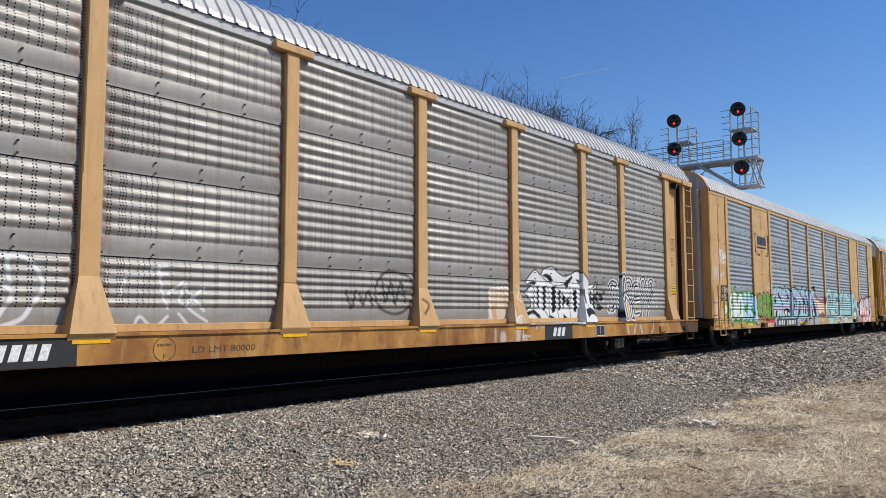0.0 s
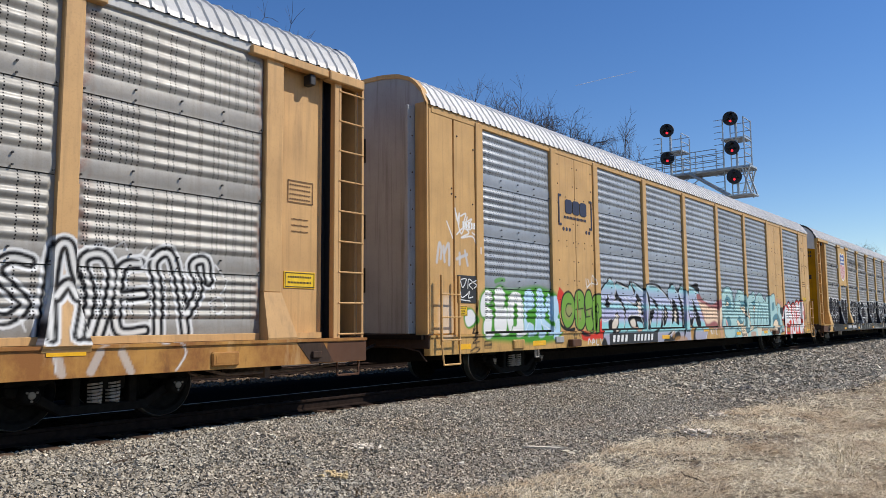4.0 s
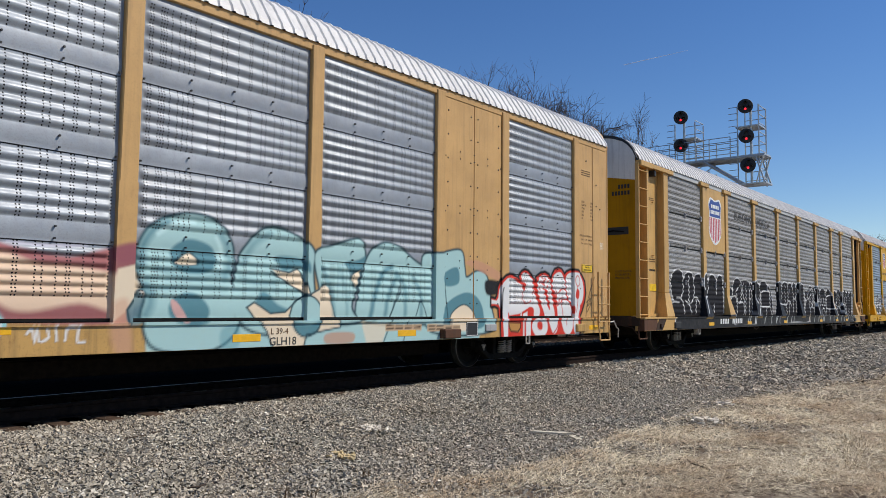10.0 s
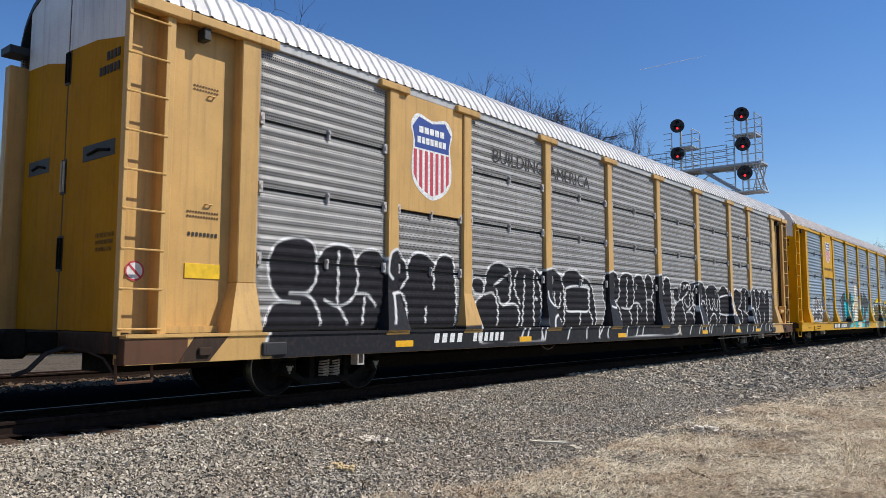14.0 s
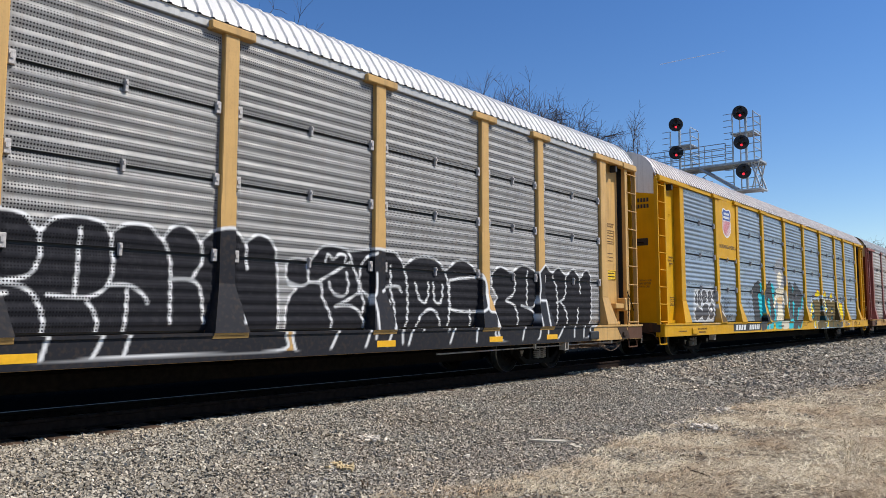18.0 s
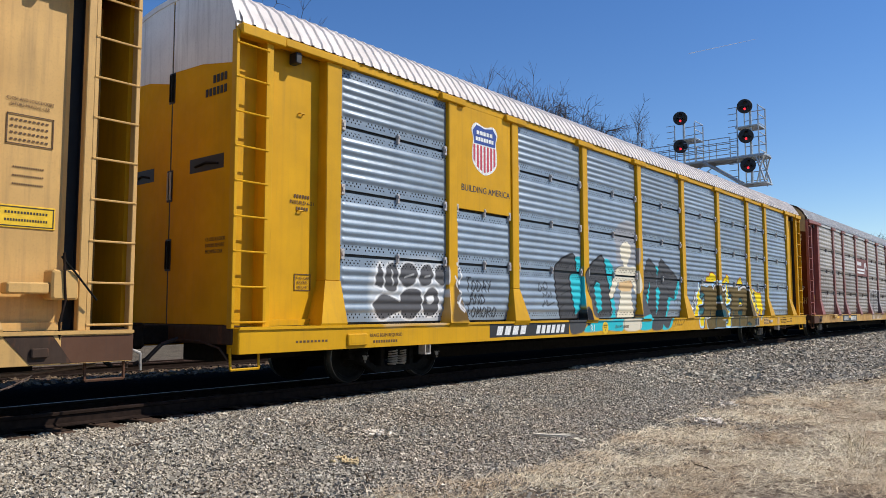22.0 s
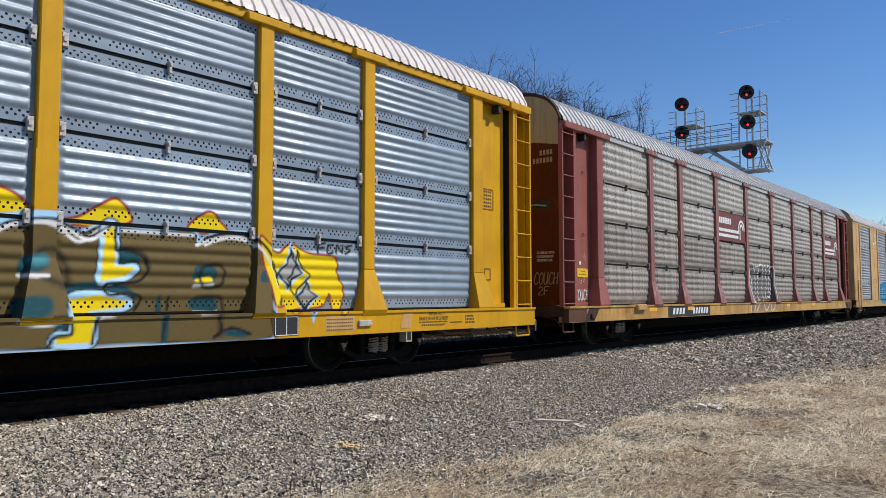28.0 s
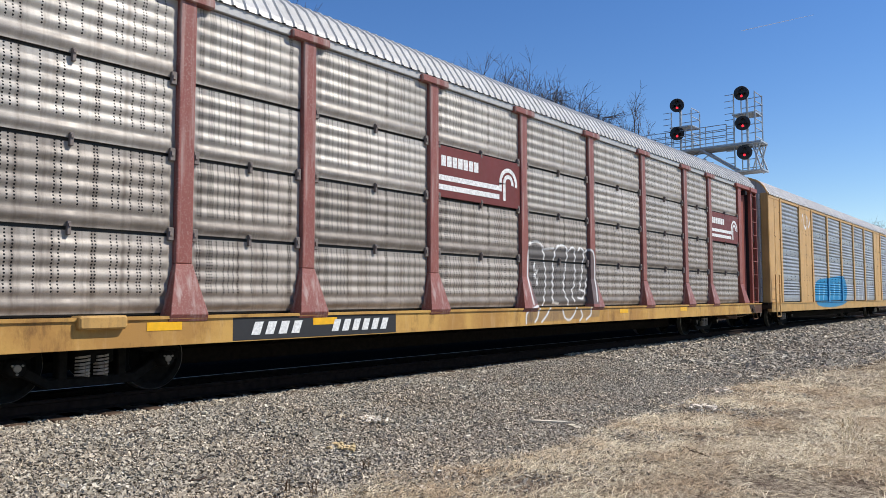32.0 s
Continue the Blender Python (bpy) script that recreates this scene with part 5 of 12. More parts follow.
fill("b", (0.50, 0.26, 0.16), [(4.48, 0.78), (5.0, 0.78), (4.97, 0.63), (4.48, 0.63)], alpha=0.75, soft=0.03)
fill("b", (0.50, 0.35, 0.22), [(5.7, 0.91), (6.57, 0.89), (6.57, 0.78), (5.7, 0.8)], curved=False, soft=0.012)
line("b", (0.10, 0.07, 0.05), 0.022, [(5.74, 0.88), (5.88, 0.87)], soft=0.01)
line("b", (0.10, 0.07, 0.05), 0.022, [(5.94, 0.87), (6.1, 0.87)], soft=0.01)
line("b", (0.10, 0.07, 0.05), 0.022, [(6.16, 0.87), (6.32, 0.87)], soft=0.01)
line("b", (0.10, 0.07, 0.05), 0.022, [(6.38, 0.87), (6.54, 0.86)], soft=0.01)
line("b", (0.10, 0.07, 0.05), 0.022, [(5.74, 0.83), (5.89, 0.83)], soft=0.01)
line("b", (0.10, 0.07, 0.05), 0.022, [(5.94, 0.83), (6.1, 0.83)], soft=0.01)
line("b", (0.10, 0.07, 0.05), 0.022, [(6.16, 0.83), (6.32, 0.82)], soft=0.01)
line("b", (0.10, 0.07, 0.05), 0.022, [(6.38, 0.82), (6.54, 0.82)], soft=0.01)
fill("b", (0.50, 0.35, 0.22), [(6.72, 0.89), (7.61, 0.87), (7.62, 0.75), (6.72, 0.77)], curved=False, soft=0.012)
line("b", (0.10, 0.07, 0.05), 0.022, [(6.76, 0.85), (6.91, 0.85)], soft=0.01)
line("b", (0.10, 0.07, 0.05), 0.022, [(6.97, 0.85), (7.13, 0.85)], soft=0.01)
line("b", (0.10, 0.07, 0.05), 0.022, [(7.2, 0.84), (7.36, 0.84)], soft=0.01)
line("b", (0.10, 0.07, 0.05), 0.022, [(7.42, 0.84), (7.59, 0.84)], soft=0.01)
line("b", (0.10, 0.07, 0.05), 0.022, [(6.76, 0.81), (6.91, 0.8)], soft=0.01)
line("b", (0.10, 0.07, 0.05), 0.022, [(6.97, 0.8), (7.13, 0.8)], soft=0.01)
line("b", (0.10, 0.07, 0.05), 0.022, [(7.2, 0.8), (7.36, 0.8)], soft=0.01)
line("b", (0.10, 0.07, 0.05), 0.022, [(7.42, 0.79), (7.59, 0.79)], soft=0.01)
fill("b", (0.55, 0.28, 0.18), [(7.79, 1.98), (8.17, 2.04), (8.86, 1.85), (8.8, 1.7), (8.36, 1.81)], alpha=0.75, soft=0.04)
fill("b", (0.02, 0.02, 0.022), [(8.41, 1.68), (8.85, 1.67), (8.83, 1.45), (8.45, 1.42)], soft=0.05)
# white letters on red with a black edge
fill("b", SOOT, [(8.6, 1.35), (8.73, 1.33), (8.79, 1.41), (8.82, 1.57), (8.9, 1.69), (9.04, 1.78), (9.19, 1.82), (9.37, 1.81), (9.55, 1.73), (9.61, 1.84), (9.68, 1.9), (9.78, 1.93), (9.89, 1.91), (10.02, 1.83), (10.15, 1.7), (10.22, 1.81), (10.38, 1.89), (10.53, 1.91), (10.68, 1.87), (10.79, 1.76), (10.84, 1.89), (10.93, 1.99), (11.07, 2.03), (11.2, 2.01), (11.33, 1.9), (11.42, 1.96), (11.59, 2.01), (11.82, 2.0), (12.01, 1.92), (12.15, 1.77), (12.19, 1.53), (12.14, 1.34), (12.03, 1.14), (11.91, 0.99), (11.89, 0.61), (11.83, 0.54), (11.47, 0.52), (11.05, 0.56), (10.51, 0.52), (9.5, 0.51), (8.88, 0.52), (8.86, 0.96), (8.83, 1.18), (8.71, 1.22), (8.6, 1.21)], grow=0.055, curved=False, soft=0.03)
fill("b", RED, [(8.6, 1.35), (8.73, 1.33), (8.79, 1.41), (8.82, 1.57), (8.9, 1.69), (9.04, 1.78), (9.19, 1.82), (9.37, 1.81), (9.55, 1.73), (9.61, 1.84), (9.68, 1.9), (9.78, 1.93), (9.89, 1.91), (10.02, 1.83), (10.15, 1.7), (10.22, 1.81), (10.38, 1.89), (10.53, 1.91), (10.68, 1.87), (10.79, 1.76), (10.84, 1.89), (10.93, 1.99), (11.07, 2.03), (11.2, 2.01), (11.33, 1.9), (11.42, 1.96), (11.59, 2.01), (11.82, 2.0), (12.01, 1.92), (12.15, 1.77), (12.19, 1.53), (12.14, 1.34), (12.03, 1.14), (11.91, 0.99), (11.89, 0.61), (11.83, 0.54), (11.47, 0.52), (11.05, 0.56), (10.51, 0.52), (9.5, 0.51), (8.88, 0.52), (8.86, 0.96), (8.83, 1.18), (8.71, 1.22), (8.6, 1.21)], grow=0.0, curved=False, soft=0.02)
fill("b", CHALK, [(8.6, 1.33), (8.77, 1.31), (8.82, 1.37), (8.85, 1.52), (8.93, 1.65), (9.08, 1.75), (9.26, 1.76), (9.44, 1.72), (9.58, 1.66), (9.67, 1.62), (9.7, 1.51), (9.67, 1.36), (9.73, 1.25), (9.87, 1.23), (9.82, 1.15), (9.58, 1.06), (9.24, 1.03), (9.1, 1.09), (9.1, 0.66), (9.09, 0.58), (8.97, 0.56), (8.93, 0.96), (8.9, 1.15), (8.83, 1.24), (8.6, 1.25)], curved=False)
fill("b", CHALK, [(9.63, 1.09), (9.67, 1.1), (9.67, 0.6), (9.62, 0.6)], curved=False)
fill("b", CHALK, [(9.72, 1.06), (9.87, 1.11), (9.9, 0.92), (9.9, 0.63), (9.73, 0.61)], curved=False)
fill("b", CHALK, [(9.64, 1.72), (9.66, 1.81), (9.72, 1.88), (9.83, 1.88), (9.94, 1.84), (10.05, 1.71), (10.11, 1.52), (10.21, 1.34), (10.32, 1.19), (10.34, 1.03), (10.22, 0.99), (10.12, 1.02), (10.09, 1.17), (9.96, 1.2), (9.82, 1.16), (9.71, 1.3), (9.68, 1.46), (9.78, 1.59), (9.78, 1.68)])
fill("b", CHALK, [(9.95, 0.78), (10.0, 0.92), (10.17, 0.99), (10.38, 0.98), (10.52, 0.88), (10.53, 0.73), (10.43, 0.62), (10.26, 0.57), (10.08, 0.62)])
fill("b", CHALK, [(10.23, 1.64), (10.27, 1.76), (10.4, 1.85), (10.59, 1.85), (10.72, 1.75), (10.76, 1.55), (10.83, 1.32), (10.92, 1.07), (10.96, 0.84), (10.89, 0.68), (10.78, 0.65), (10.67, 0.74), (10.57, 0.94), (10.47, 1.13), (10.36, 1.31), (10.26, 1.47)])
fill("b", CHALK, [(10.81, 1.63), (10.83, 1.77), (10.92, 1.89), (11.08, 1.95), (11.21, 1.93), (11.32, 1.8), (11.35, 1.6), (11.42, 1.36), (11.57, 1.25), (11.63, 1.1), (11.59, 0.92), (11.56, 0.74), (11.45, 0.63), (11.33, 0.61), (11.21, 0.68), (11.11, 0.84), (11.04, 1.07), (10.98, 1.32), (10.93, 1.49)])
fill("b", CHALK, [(11.37, 1.73), (11.45, 1.91), (11.69, 1.97), (11.92, 1.94), (12.08, 1.76), (12.11, 1.53), (12.05, 1.34), (11.9, 1.19), (11.81, 0.93), (11.86, 0.64), (11.75, 0.58), (11.63, 0.7), (11.61, 0.92), (11.7, 1.17), (11.57, 1.31), (11.44, 1.44)])
fill("b", RED, [(10.31, 1.71), (10.35, 1.75), (10.38, 1.72), (10.35, 1.68)], alpha=0.85)
fill("b", RED, [(10.4, 1.8), (10.43, 1.84), (10.47, 1.81), (10.43, 1.77)], alpha=0.85)
fill("b", RED, [(10.5, 1.78), (10.54, 1.82), (10.58, 1.79), (10.54, 1.75)], alpha=0.85)
fill("b", RED, [(10.58, 1.73), (10.62, 1.77), (10.66, 1.74), (10.62, 1.7)], alpha=0.85)
fill("b", RED, [(10.56, 1.62), (10.6, 1.66), (10.64, 1.62), (10.6, 1.59)], alpha=0.85)
fill("b", RED, [(10.44, 1.58), (10.48, 1.62), (10.52, 1.58), (10.48, 1.55)], alpha=0.85)
fill("b", RED, [(10.29, 1.57), (10.32, 1.6), (10.36, 1.57), (10.33, 1.54)], alpha=0.85)
fill("b", RED, [(10.39, 1.7), (10.46, 1.77), (10.53, 1.7), (10.46, 1.63)], alpha=0.85)
fill("b", RED, [(10.49, 1.54), (10.59, 1.57), (10.64, 1.42), (10.73, 1.21), (10.71, 1.14), (10.6, 1.29)], soft=0.015)
fill("b", RED, [(9.89, 1.13), (10.02, 1.19), (10.1, 1.15), (10.1, 1.06), (10.02, 0.98), (9.9, 1.0)])
fill("b", RED, [(10.14, 0.84), (10.18, 0.9), (10.28, 0.91), (10.34, 0.85), (10.33, 0.75), (10.24, 0.73), (10.16, 0.77)])
fill("b", RED, [(11.72, 1.52), (11.77, 1.61), (11.86, 1.57), (11.86, 1.45), (11.8, 1.38), (11.71, 1.43)])
fill("b", RED, [(10.04, 1.52), (10.08, 1.53), (10.09, 1.48), (10.04, 1.47)])
line("b", RED, 0.024, [(9.8, 1.59), (9.7, 1.51), (9.68, 1.36), (9.78, 1.27), (9.91, 1.29), (9.97, 1.33)])
line("b", RED, 0.024, [(10.07, 1.6), (10.2, 1.37), (10.34, 1.17), (10.33, 1.01), (10.22, 0.95)])
line("b", RED, 0.024, [(10.16, 1.67), (10.27, 1.42), (10.46, 1.11), (10.59, 0.87), (10.73, 0.64)])
line("b", RED, 0.028, [(10.98, 1.46), (11.14, 1.56), (11.3, 1.6), (11.4, 1.51), (11.43, 1.38), (11.23, 1.36), (11.06, 1.24), (11.05, 1.3), (11.2, 1.42)])
line("b", RED, 0.028, [(10.95, 1.57), (10.99, 1.32), (11.03, 1.0), (11.16, 0.71)])
line("b", RED, 0.024, [(11.19, 1.32), (11.26, 1.07), (11.32, 0.82)])
line("b", RED, 0.024, [(11.34, 1.88), (11.36, 1.62), (11.46, 1.36), (11.6, 1.25)])
line("b", RED, 0.022, [(11.71, 1.84), (11.78, 1.9), (11.87, 1.85), (11.88, 1.72), (11.79, 1.67), (11.71, 1.75), (11.71, 1.84)])
line("b", RED, 0.022, [(11.77, 1.67), (11.8, 1.37), (11.74, 1.1)])
line("b", RED, 0.03, [(10.78, 0.66), (10.93, 0.79), (10.97, 1.0)])
line("b", SOOT, 0.028, [(8.9, 0.96), (8.92, 1.43), (8.96, 1.56)])
fill("b", (0.45, 0.27, 0.08), [(9.13, 0.89), (9.53, 0.88), (9.51, 0.7), (9.16, 0.72)], curved=False, alpha=0.85)
line("b", SOOT, 0.03, [(9.12, 0.9), (9.53, 0.89), (9.53, 0.79), (9.44, 0.71), (9.21, 0.72), (9.14, 0.8), (9.12, 0.9)], curved=False)
line("b", SOOT, 0.022, [(12.62, 1.89), (12.49, 1.69), (12.3, 1.34), (12.22, 1.0)])
line("b", SOOT, 0.022, [(12.23, 1.31), (12.46, 1.41), (12.26, 1.22), (12.47, 1.31), (12.28, 1.1)])
line("b", SOOT, 0.022, [(12.45, 1.64), (12.37, 1.46), (12.44, 1.34)])
# black bubble letters with white outlines, first word
fill("c", CHALK, [(-11.49, 0.71), (-11.47, 1.05), (-11.36, 1.31), (-11.2, 1.39), (-11.36, 1.57), (-11.42, 1.87), (-11.33, 2.14), (-11.11, 2.26), (-10.82, 2.29), (-10.64, 2.19), (-10.57, 2.01), (-10.4, 2.18), (-10.15, 2.25), (-9.88, 2.19), (-9.8, 2.05), (-9.61, 2.19), (-9.33, 2.21), (-9.11, 2.07), (-9.04, 2.2), (-8.89, 2.25), (-8.73, 2.12), (-8.62, 2.02), (-8.46, 2.21), (-8.22, 2.24), (-7.96, 2.13), (-7.9, 2.06), (-7.75, 2.23), (-7.53, 2.24), (-7.39, 2.05), (-7.39, 1.01), (-8.16, 0.81), (-8.72, 0.72), (-10.55, 0.7)], grow=0.045)
fill("c", TAR, [(-11.49, 0.71), (-11.47, 1.05), (-11.36, 1.31), (-11.2, 1.39), (-11.36, 1.57), (-11.42, 1.87), (-11.33, 2.14), (-11.11, 2.26), (-10.82, 2.29), (-10.64, 2.19), (-10.57, 2.01), (-10.4, 2.18), (-10.15, 2.25), (-9.88, 2.19), (-9.8, 2.05), (-9.61, 2.19), (-9.33, 2.21), (-9.11, 2.07), (-9.04, 2.2), (-8.89, 2.25), (-8.73, 2.12), (-8.62, 2.02), (-8.46, 2.21), (-8.22, 2.24), (-7.96, 2.13), (-7.9, 2.06), (-7.75, 2.23), (-7.53, 2.24), (-7.39, 2.05), (-7.39, 1.01), (-8.16, 0.81), (-8.72, 0.72), (-10.55, 0.7)])
line("c", CHALK, 0.045, [(-10.57, 2.01), (-10.58, 1.73), (-10.74, 1.53), (-11.06, 1.51), (-10.74, 1.49), (-10.56, 1.31), (-10.49, 1.04), (-10.64, 0.7)])
line("c", CHALK, 0.045, [(-11.2, 1.39), (-10.89, 1.37)])
line("c", CHALK, 0.045, [(-10.14, 2.15), (-10.16, 1.37)])
line("c", CHALK, 0.045, [(-9.8, 2.05), (-9.74, 1.76), (-9.84, 1.47), (-10.13, 1.34), (-10.41, 1.42)])
line("c", CHALK, 0.045, [(-10.13, 1.32), (-9.96, 1.08), (-9.95, 0.75)])
line("c", CHALK, 0.045, [(-9.8, 1.53), (-9.53, 1.52), (-9.35, 1.35)])
line("c", CHALK, 0.045, [(-9.59, 1.47), (-9.66, 0.91)])
line("c", CHALK, 0.045, [(-9.11, 2.07), (-9.12, 1.89), (-9.03, 1.79)])
line("c", CHALK, 0.045, [(-9.03, 1.55), (-8.77, 1.57), (-8.63, 1.34), (-8.64, 0.97), (-8.76, 0.71)])
line("c", CHALK, 0.045, [(-9.01, 1.54), (-9.06, 1.18), (-9.17, 0.83)])
line("c", CHALK, 0.045, [(-8.62, 2.02), (-8.61, 1.83), (-8.77, 1.65)])
line("c", CHALK, 0.045, [(-7.92, 2.05), (-7.94, 1.67)])
line("c", CHALK, 0.045, [(-8.13, 1.34), (-8.18, 0.83)])
fill("c", TAR, [(-11.45, 0.72), (10.9, 0.72), (10.9, 0.50), (-11.45, 0.50)], curved=False)
fill("c", TAR, [(-11.5, 1.04), (-7.39, 1.08), (-7.43, 0.71), (-11.48, 0.62)], curved=False)
fill("c", TAR, [(-8.33, 1), (-2.09, 1.15), (-2.1, 0.6), (-8.32, 0.65)], curved=False)
fill("c", TAR, [(-2.62, 1.02), (2.18, 1.06), (2.04, 0.66), (-2.61, 0.65)], curved=False)
fill("c", TAR, [(2.43, 1.02), (7.16, 1.06), (7.17, 0.59), (2.56, 0.64)], curved=False)
fill("c", TAR, [(7, 0.99), (11.06, 1), (10.95, 0.68), (7.01, 0.62)], curved=False)
# second word
fill("c", CHALK, [(-6.78, 1.01), (-6.73, 1.42), (-6.49, 1.6), (-6.78, 1.65), (-6.83, 1.85), (-6.59, 1.89), (-6.44, 1.75), (-6.33, 2.08), (-6.02, 2.21), (-5.64, 2.15), (-5.19, 2.18), (-4.78, 2.13), (-4.6, 2), (-4.16, 2.16), (-3.71, 2.11), (-3.51, 2.05), (-3.16, 2.2), (-2.73, 2.08), (-2.29, 1.84), (-2.33, 0.75), (-4.8, 0.72), (-5.6, 0.7), (-6.74, 0.72)], grow=0.045)
fill("c", TAR, [(-6.78, 1.01), (-6.73, 1.42), (-6.49, 1.6), (-6.78, 1.65), (-6.83, 1.85), (-6.59, 1.89), (-6.44, 1.75), (-6.33, 2.08), (-6.02, 2.21), (-5.64, 2.15), (-5.19, 2.18), (-4.78, 2.13), (-4.6, 2), (-4.16, 2.16), (-3.71, 2.11), (-3.51, 2.05), (-3.16, 2.2), (-2.73, 2.08), (-2.29, 1.84), (-2.33, 0.75), (-4.8, 0.72), (-5.6, 0.7), (-6.74, 0.72)])
line("c", CHALK, 0.045, [(-6.46, 1.75), (-6.49, 1.61), (-6.18, 1.63), (-6.03, 1.36), (-6.05, 1.03)])
line("c", CHALK, 0.045, [(-6.15, 1.79), (-5.65, 2.02)])
line("c", CHALK, 0.045, [(-6.08, 1.7), (-5.92, 1.43), (-5.65, 1.49), (-5.61, 1.8)])
line("c", CHALK, 0.045, [(-5.64, 2.15), (-5.57, 1.87), (-5.65, 1.62)])
line("c", CHALK, 0.045, [(-5.87, 1.4), (-5.43, 1.43), (-5.29, 1.18), (-5.49, 0.75)])
line("c", CHALK, 0.045, [(-5.37, 2.07), (-5.46, 1.75), (-5.26, 1.44)])
line("c", CHALK, 0.045, [(-5.08, 2.01), (-5.21, 0.93), (-5.32, 0.75)])
line("c", CHALK, 0.045, [(-4.6, 2), (-4.58, 1.45), (-4.74, 0.73)])
fill("c", CHALK, [(-4.71, 2.07), (-4.52, 2.05), (-4.36, 2.14), (-4.1, 2.19), (-3.89, 2.17), (-3.69, 2.05), (-3.58, 2.06), (-3.44, 2.17), (-3.2, 2.21), (-2.95, 2.19), (-2.74, 2.05), (-2.67, 1.88), (-2.45, 1.84), (-2.45, 1.35), (-2.3, 1.1), (-2.32, 0.73), (-2.39, 0.69), (-3.72, 0.69), (-4.64, 0.69)], grow=0.045)
fill("c", TAR, [(-4.71, 2.07), (-4.52, 2.05), (-4.36, 2.14), (-4.1, 2.19), (-3.89, 2.17), (-3.69, 2.05), (-3.58, 2.06), (-3.44, 2.17), (-3.2, 2.21), (-2.95, 2.19), (-2.74, 2.05), (-2.67, 1.88), (-2.45, 1.84), (-2.45, 1.35), (-2.3, 1.1), (-2.32, 0.73), (-2.39, 0.69), (-3.72, 0.69), (-4.64, 0.69)])
line("c", CHALK, 0.045, [(-4.61, 1.99), (-4.5, 1.73), (-4.47, 1.42), (-4.51, 1.09), (-4.55, 0.96), (-4.62, 0.71)])
line("c", CHALK, 0.045, [(-4.3, 1.71), (-4.25, 1.53), (-4.11, 1.42), (-4.04, 1.54), (-4.04, 1.73)])
line("c", CHALK, 0.045, [(-3.95, 1.7), (-3.93, 1.49), (-3.81, 1.38), (-3.71, 1.47), (-3.7, 1.69)])
line("c", CHALK, 0.045, [(-4.28, 0.98), (-4.19, 1.16), (-4.01, 1.24), (-3.85, 1.23), (-3.72, 1.14), (-3.66, 1.07)])
line("c", CHALK, 0.045, [(-3.66, 2.05), (-3.57, 1.84), (-3.54, 1.5), (-3.55, 1.08), (-3.59, 0.97), (-3.71, 0.7)])
line("c", CHALK, 0.045, [(-3.48, 1.8), (-3.21, 1.86), (-2.77, 1.87), (-2.48, 1.83), (-2.46, 1.63), (-2.47, 1.33), (-2.94, 1.31), (-3.37, 1.31), (-3.46, 1.39), (-3.5, 1.59), (-3.48, 1.8)])
line("c", CHALK, 0.045, [(-2.84, 1.31), (-2.85, 1.08), (-2.88, 0.7)])
line("c", CHALK, 0.045, [(-4.69, 1.58), (-4.64, 1.54), (-4.69, 1.54)])
# third word
fill("c", CHALK, [(-1.79, 0.97), (-1.67, 1.29), (-1.61, 1.44), (-1.72, 1.62), (-1.73, 1.91), (-1.61, 2.17), (-1.29, 2.27), (-1.06, 2.23), (-0.9, 2.07), (-0.74, 2.22), (-0.46, 2.27), (-0.22, 2.22), (-0.12, 2.12), (0.06, 2.23), (0.32, 2.24), (0.52, 2.1), (0.64, 2.24), (0.8, 2.29), (0.95, 2.2), (1.05, 2.11), (1.24, 2.26), (1.54, 2.3), (1.71, 2.15), (1.93, 2.27), (2.14, 2.18), (2.22, 1.95), (2.26, 1), (2.11, 0.73), (0.12, 0.74), (-0.92, 0.7), (-1.78, 0.69)], grow=0.045)
fill("c", TAR, [(-1.79, 0.97), (-1.67, 1.29), (-1.61, 1.44), (-1.72, 1.62), (-1.73, 1.91), (-1.61, 2.17), (-1.29, 2.27), (-1.06, 2.23), (-0.9, 2.07), (-0.74, 2.22), (-0.46, 2.27), (-0.22, 2.22), (-0.12, 2.12), (0.06, 2.23), (0.32, 2.24), (0.52, 2.1), (0.64, 2.24), (0.8, 2.29), (0.95, 2.2), (1.05, 2.11), (1.24, 2.26), (1.54, 2.3), (1.71, 2.15), (1.93, 2.27), (2.14, 2.18), (2.22, 1.95), (2.26, 1), (2.11, 0.73), (0.12, 0.74), (-0.92, 0.7), (-1.78, 0.69)])
line("c", CHALK, 0.045, [(-0.9, 2.07), (-0.88, 1.84), (-0.99, 1.61), (-1.27, 1.54), (-1.04, 1.49), (-0.89, 1.34), (-0.82, 1.07), (-0.9, 0.71)])
line("c", CHALK, 0.045, [(-1.5, 1.44), (-1.36, 1.41), (-1.2, 1.42)])
line("c", CHALK, 0.045, [(-0.46, 2.16), (-0.5, 1.42)])
line("c", CHALK, 0.045, [(-0.12, 2.12), (-0.08, 1.76), (-0.15, 1.51), (-0.38, 1.39), (-0.79, 1.41)])
line("c", CHALK, 0.045, [(-0.38, 1.38), (-0.25, 1.15), (-0.27, 0.91), (-0.37, 0.71)])
line("c", CHALK, 0.045, [(-0.15, 1.53), (0.1, 1.54), (0.27, 1.46), (0.36, 1.34)])
line("c", CHALK, 0.045, [(0.1, 1.5), (0.08, 1.07), (0, 0.74)])
line("c", CHALK, 0.045, [(0.52, 2.1), (0.63, 1.87), (0.65, 1.1)])
line("c", CHALK, 0.045, [(0.65, 1.63), (0.93, 1.63), (1.06, 1.5), (1.11, 1.1)])
line("c", CHALK, 0.045, [(1.04, 2.11), (1.08, 1.89), (0.93, 1.65)])
line("c", CHALK, 0.045, [(1.73, 2.16), (1.75, 1.81)])
line("c", CHALK, 0.045, [(1.65, 1.33), (1.62, 1.1)])
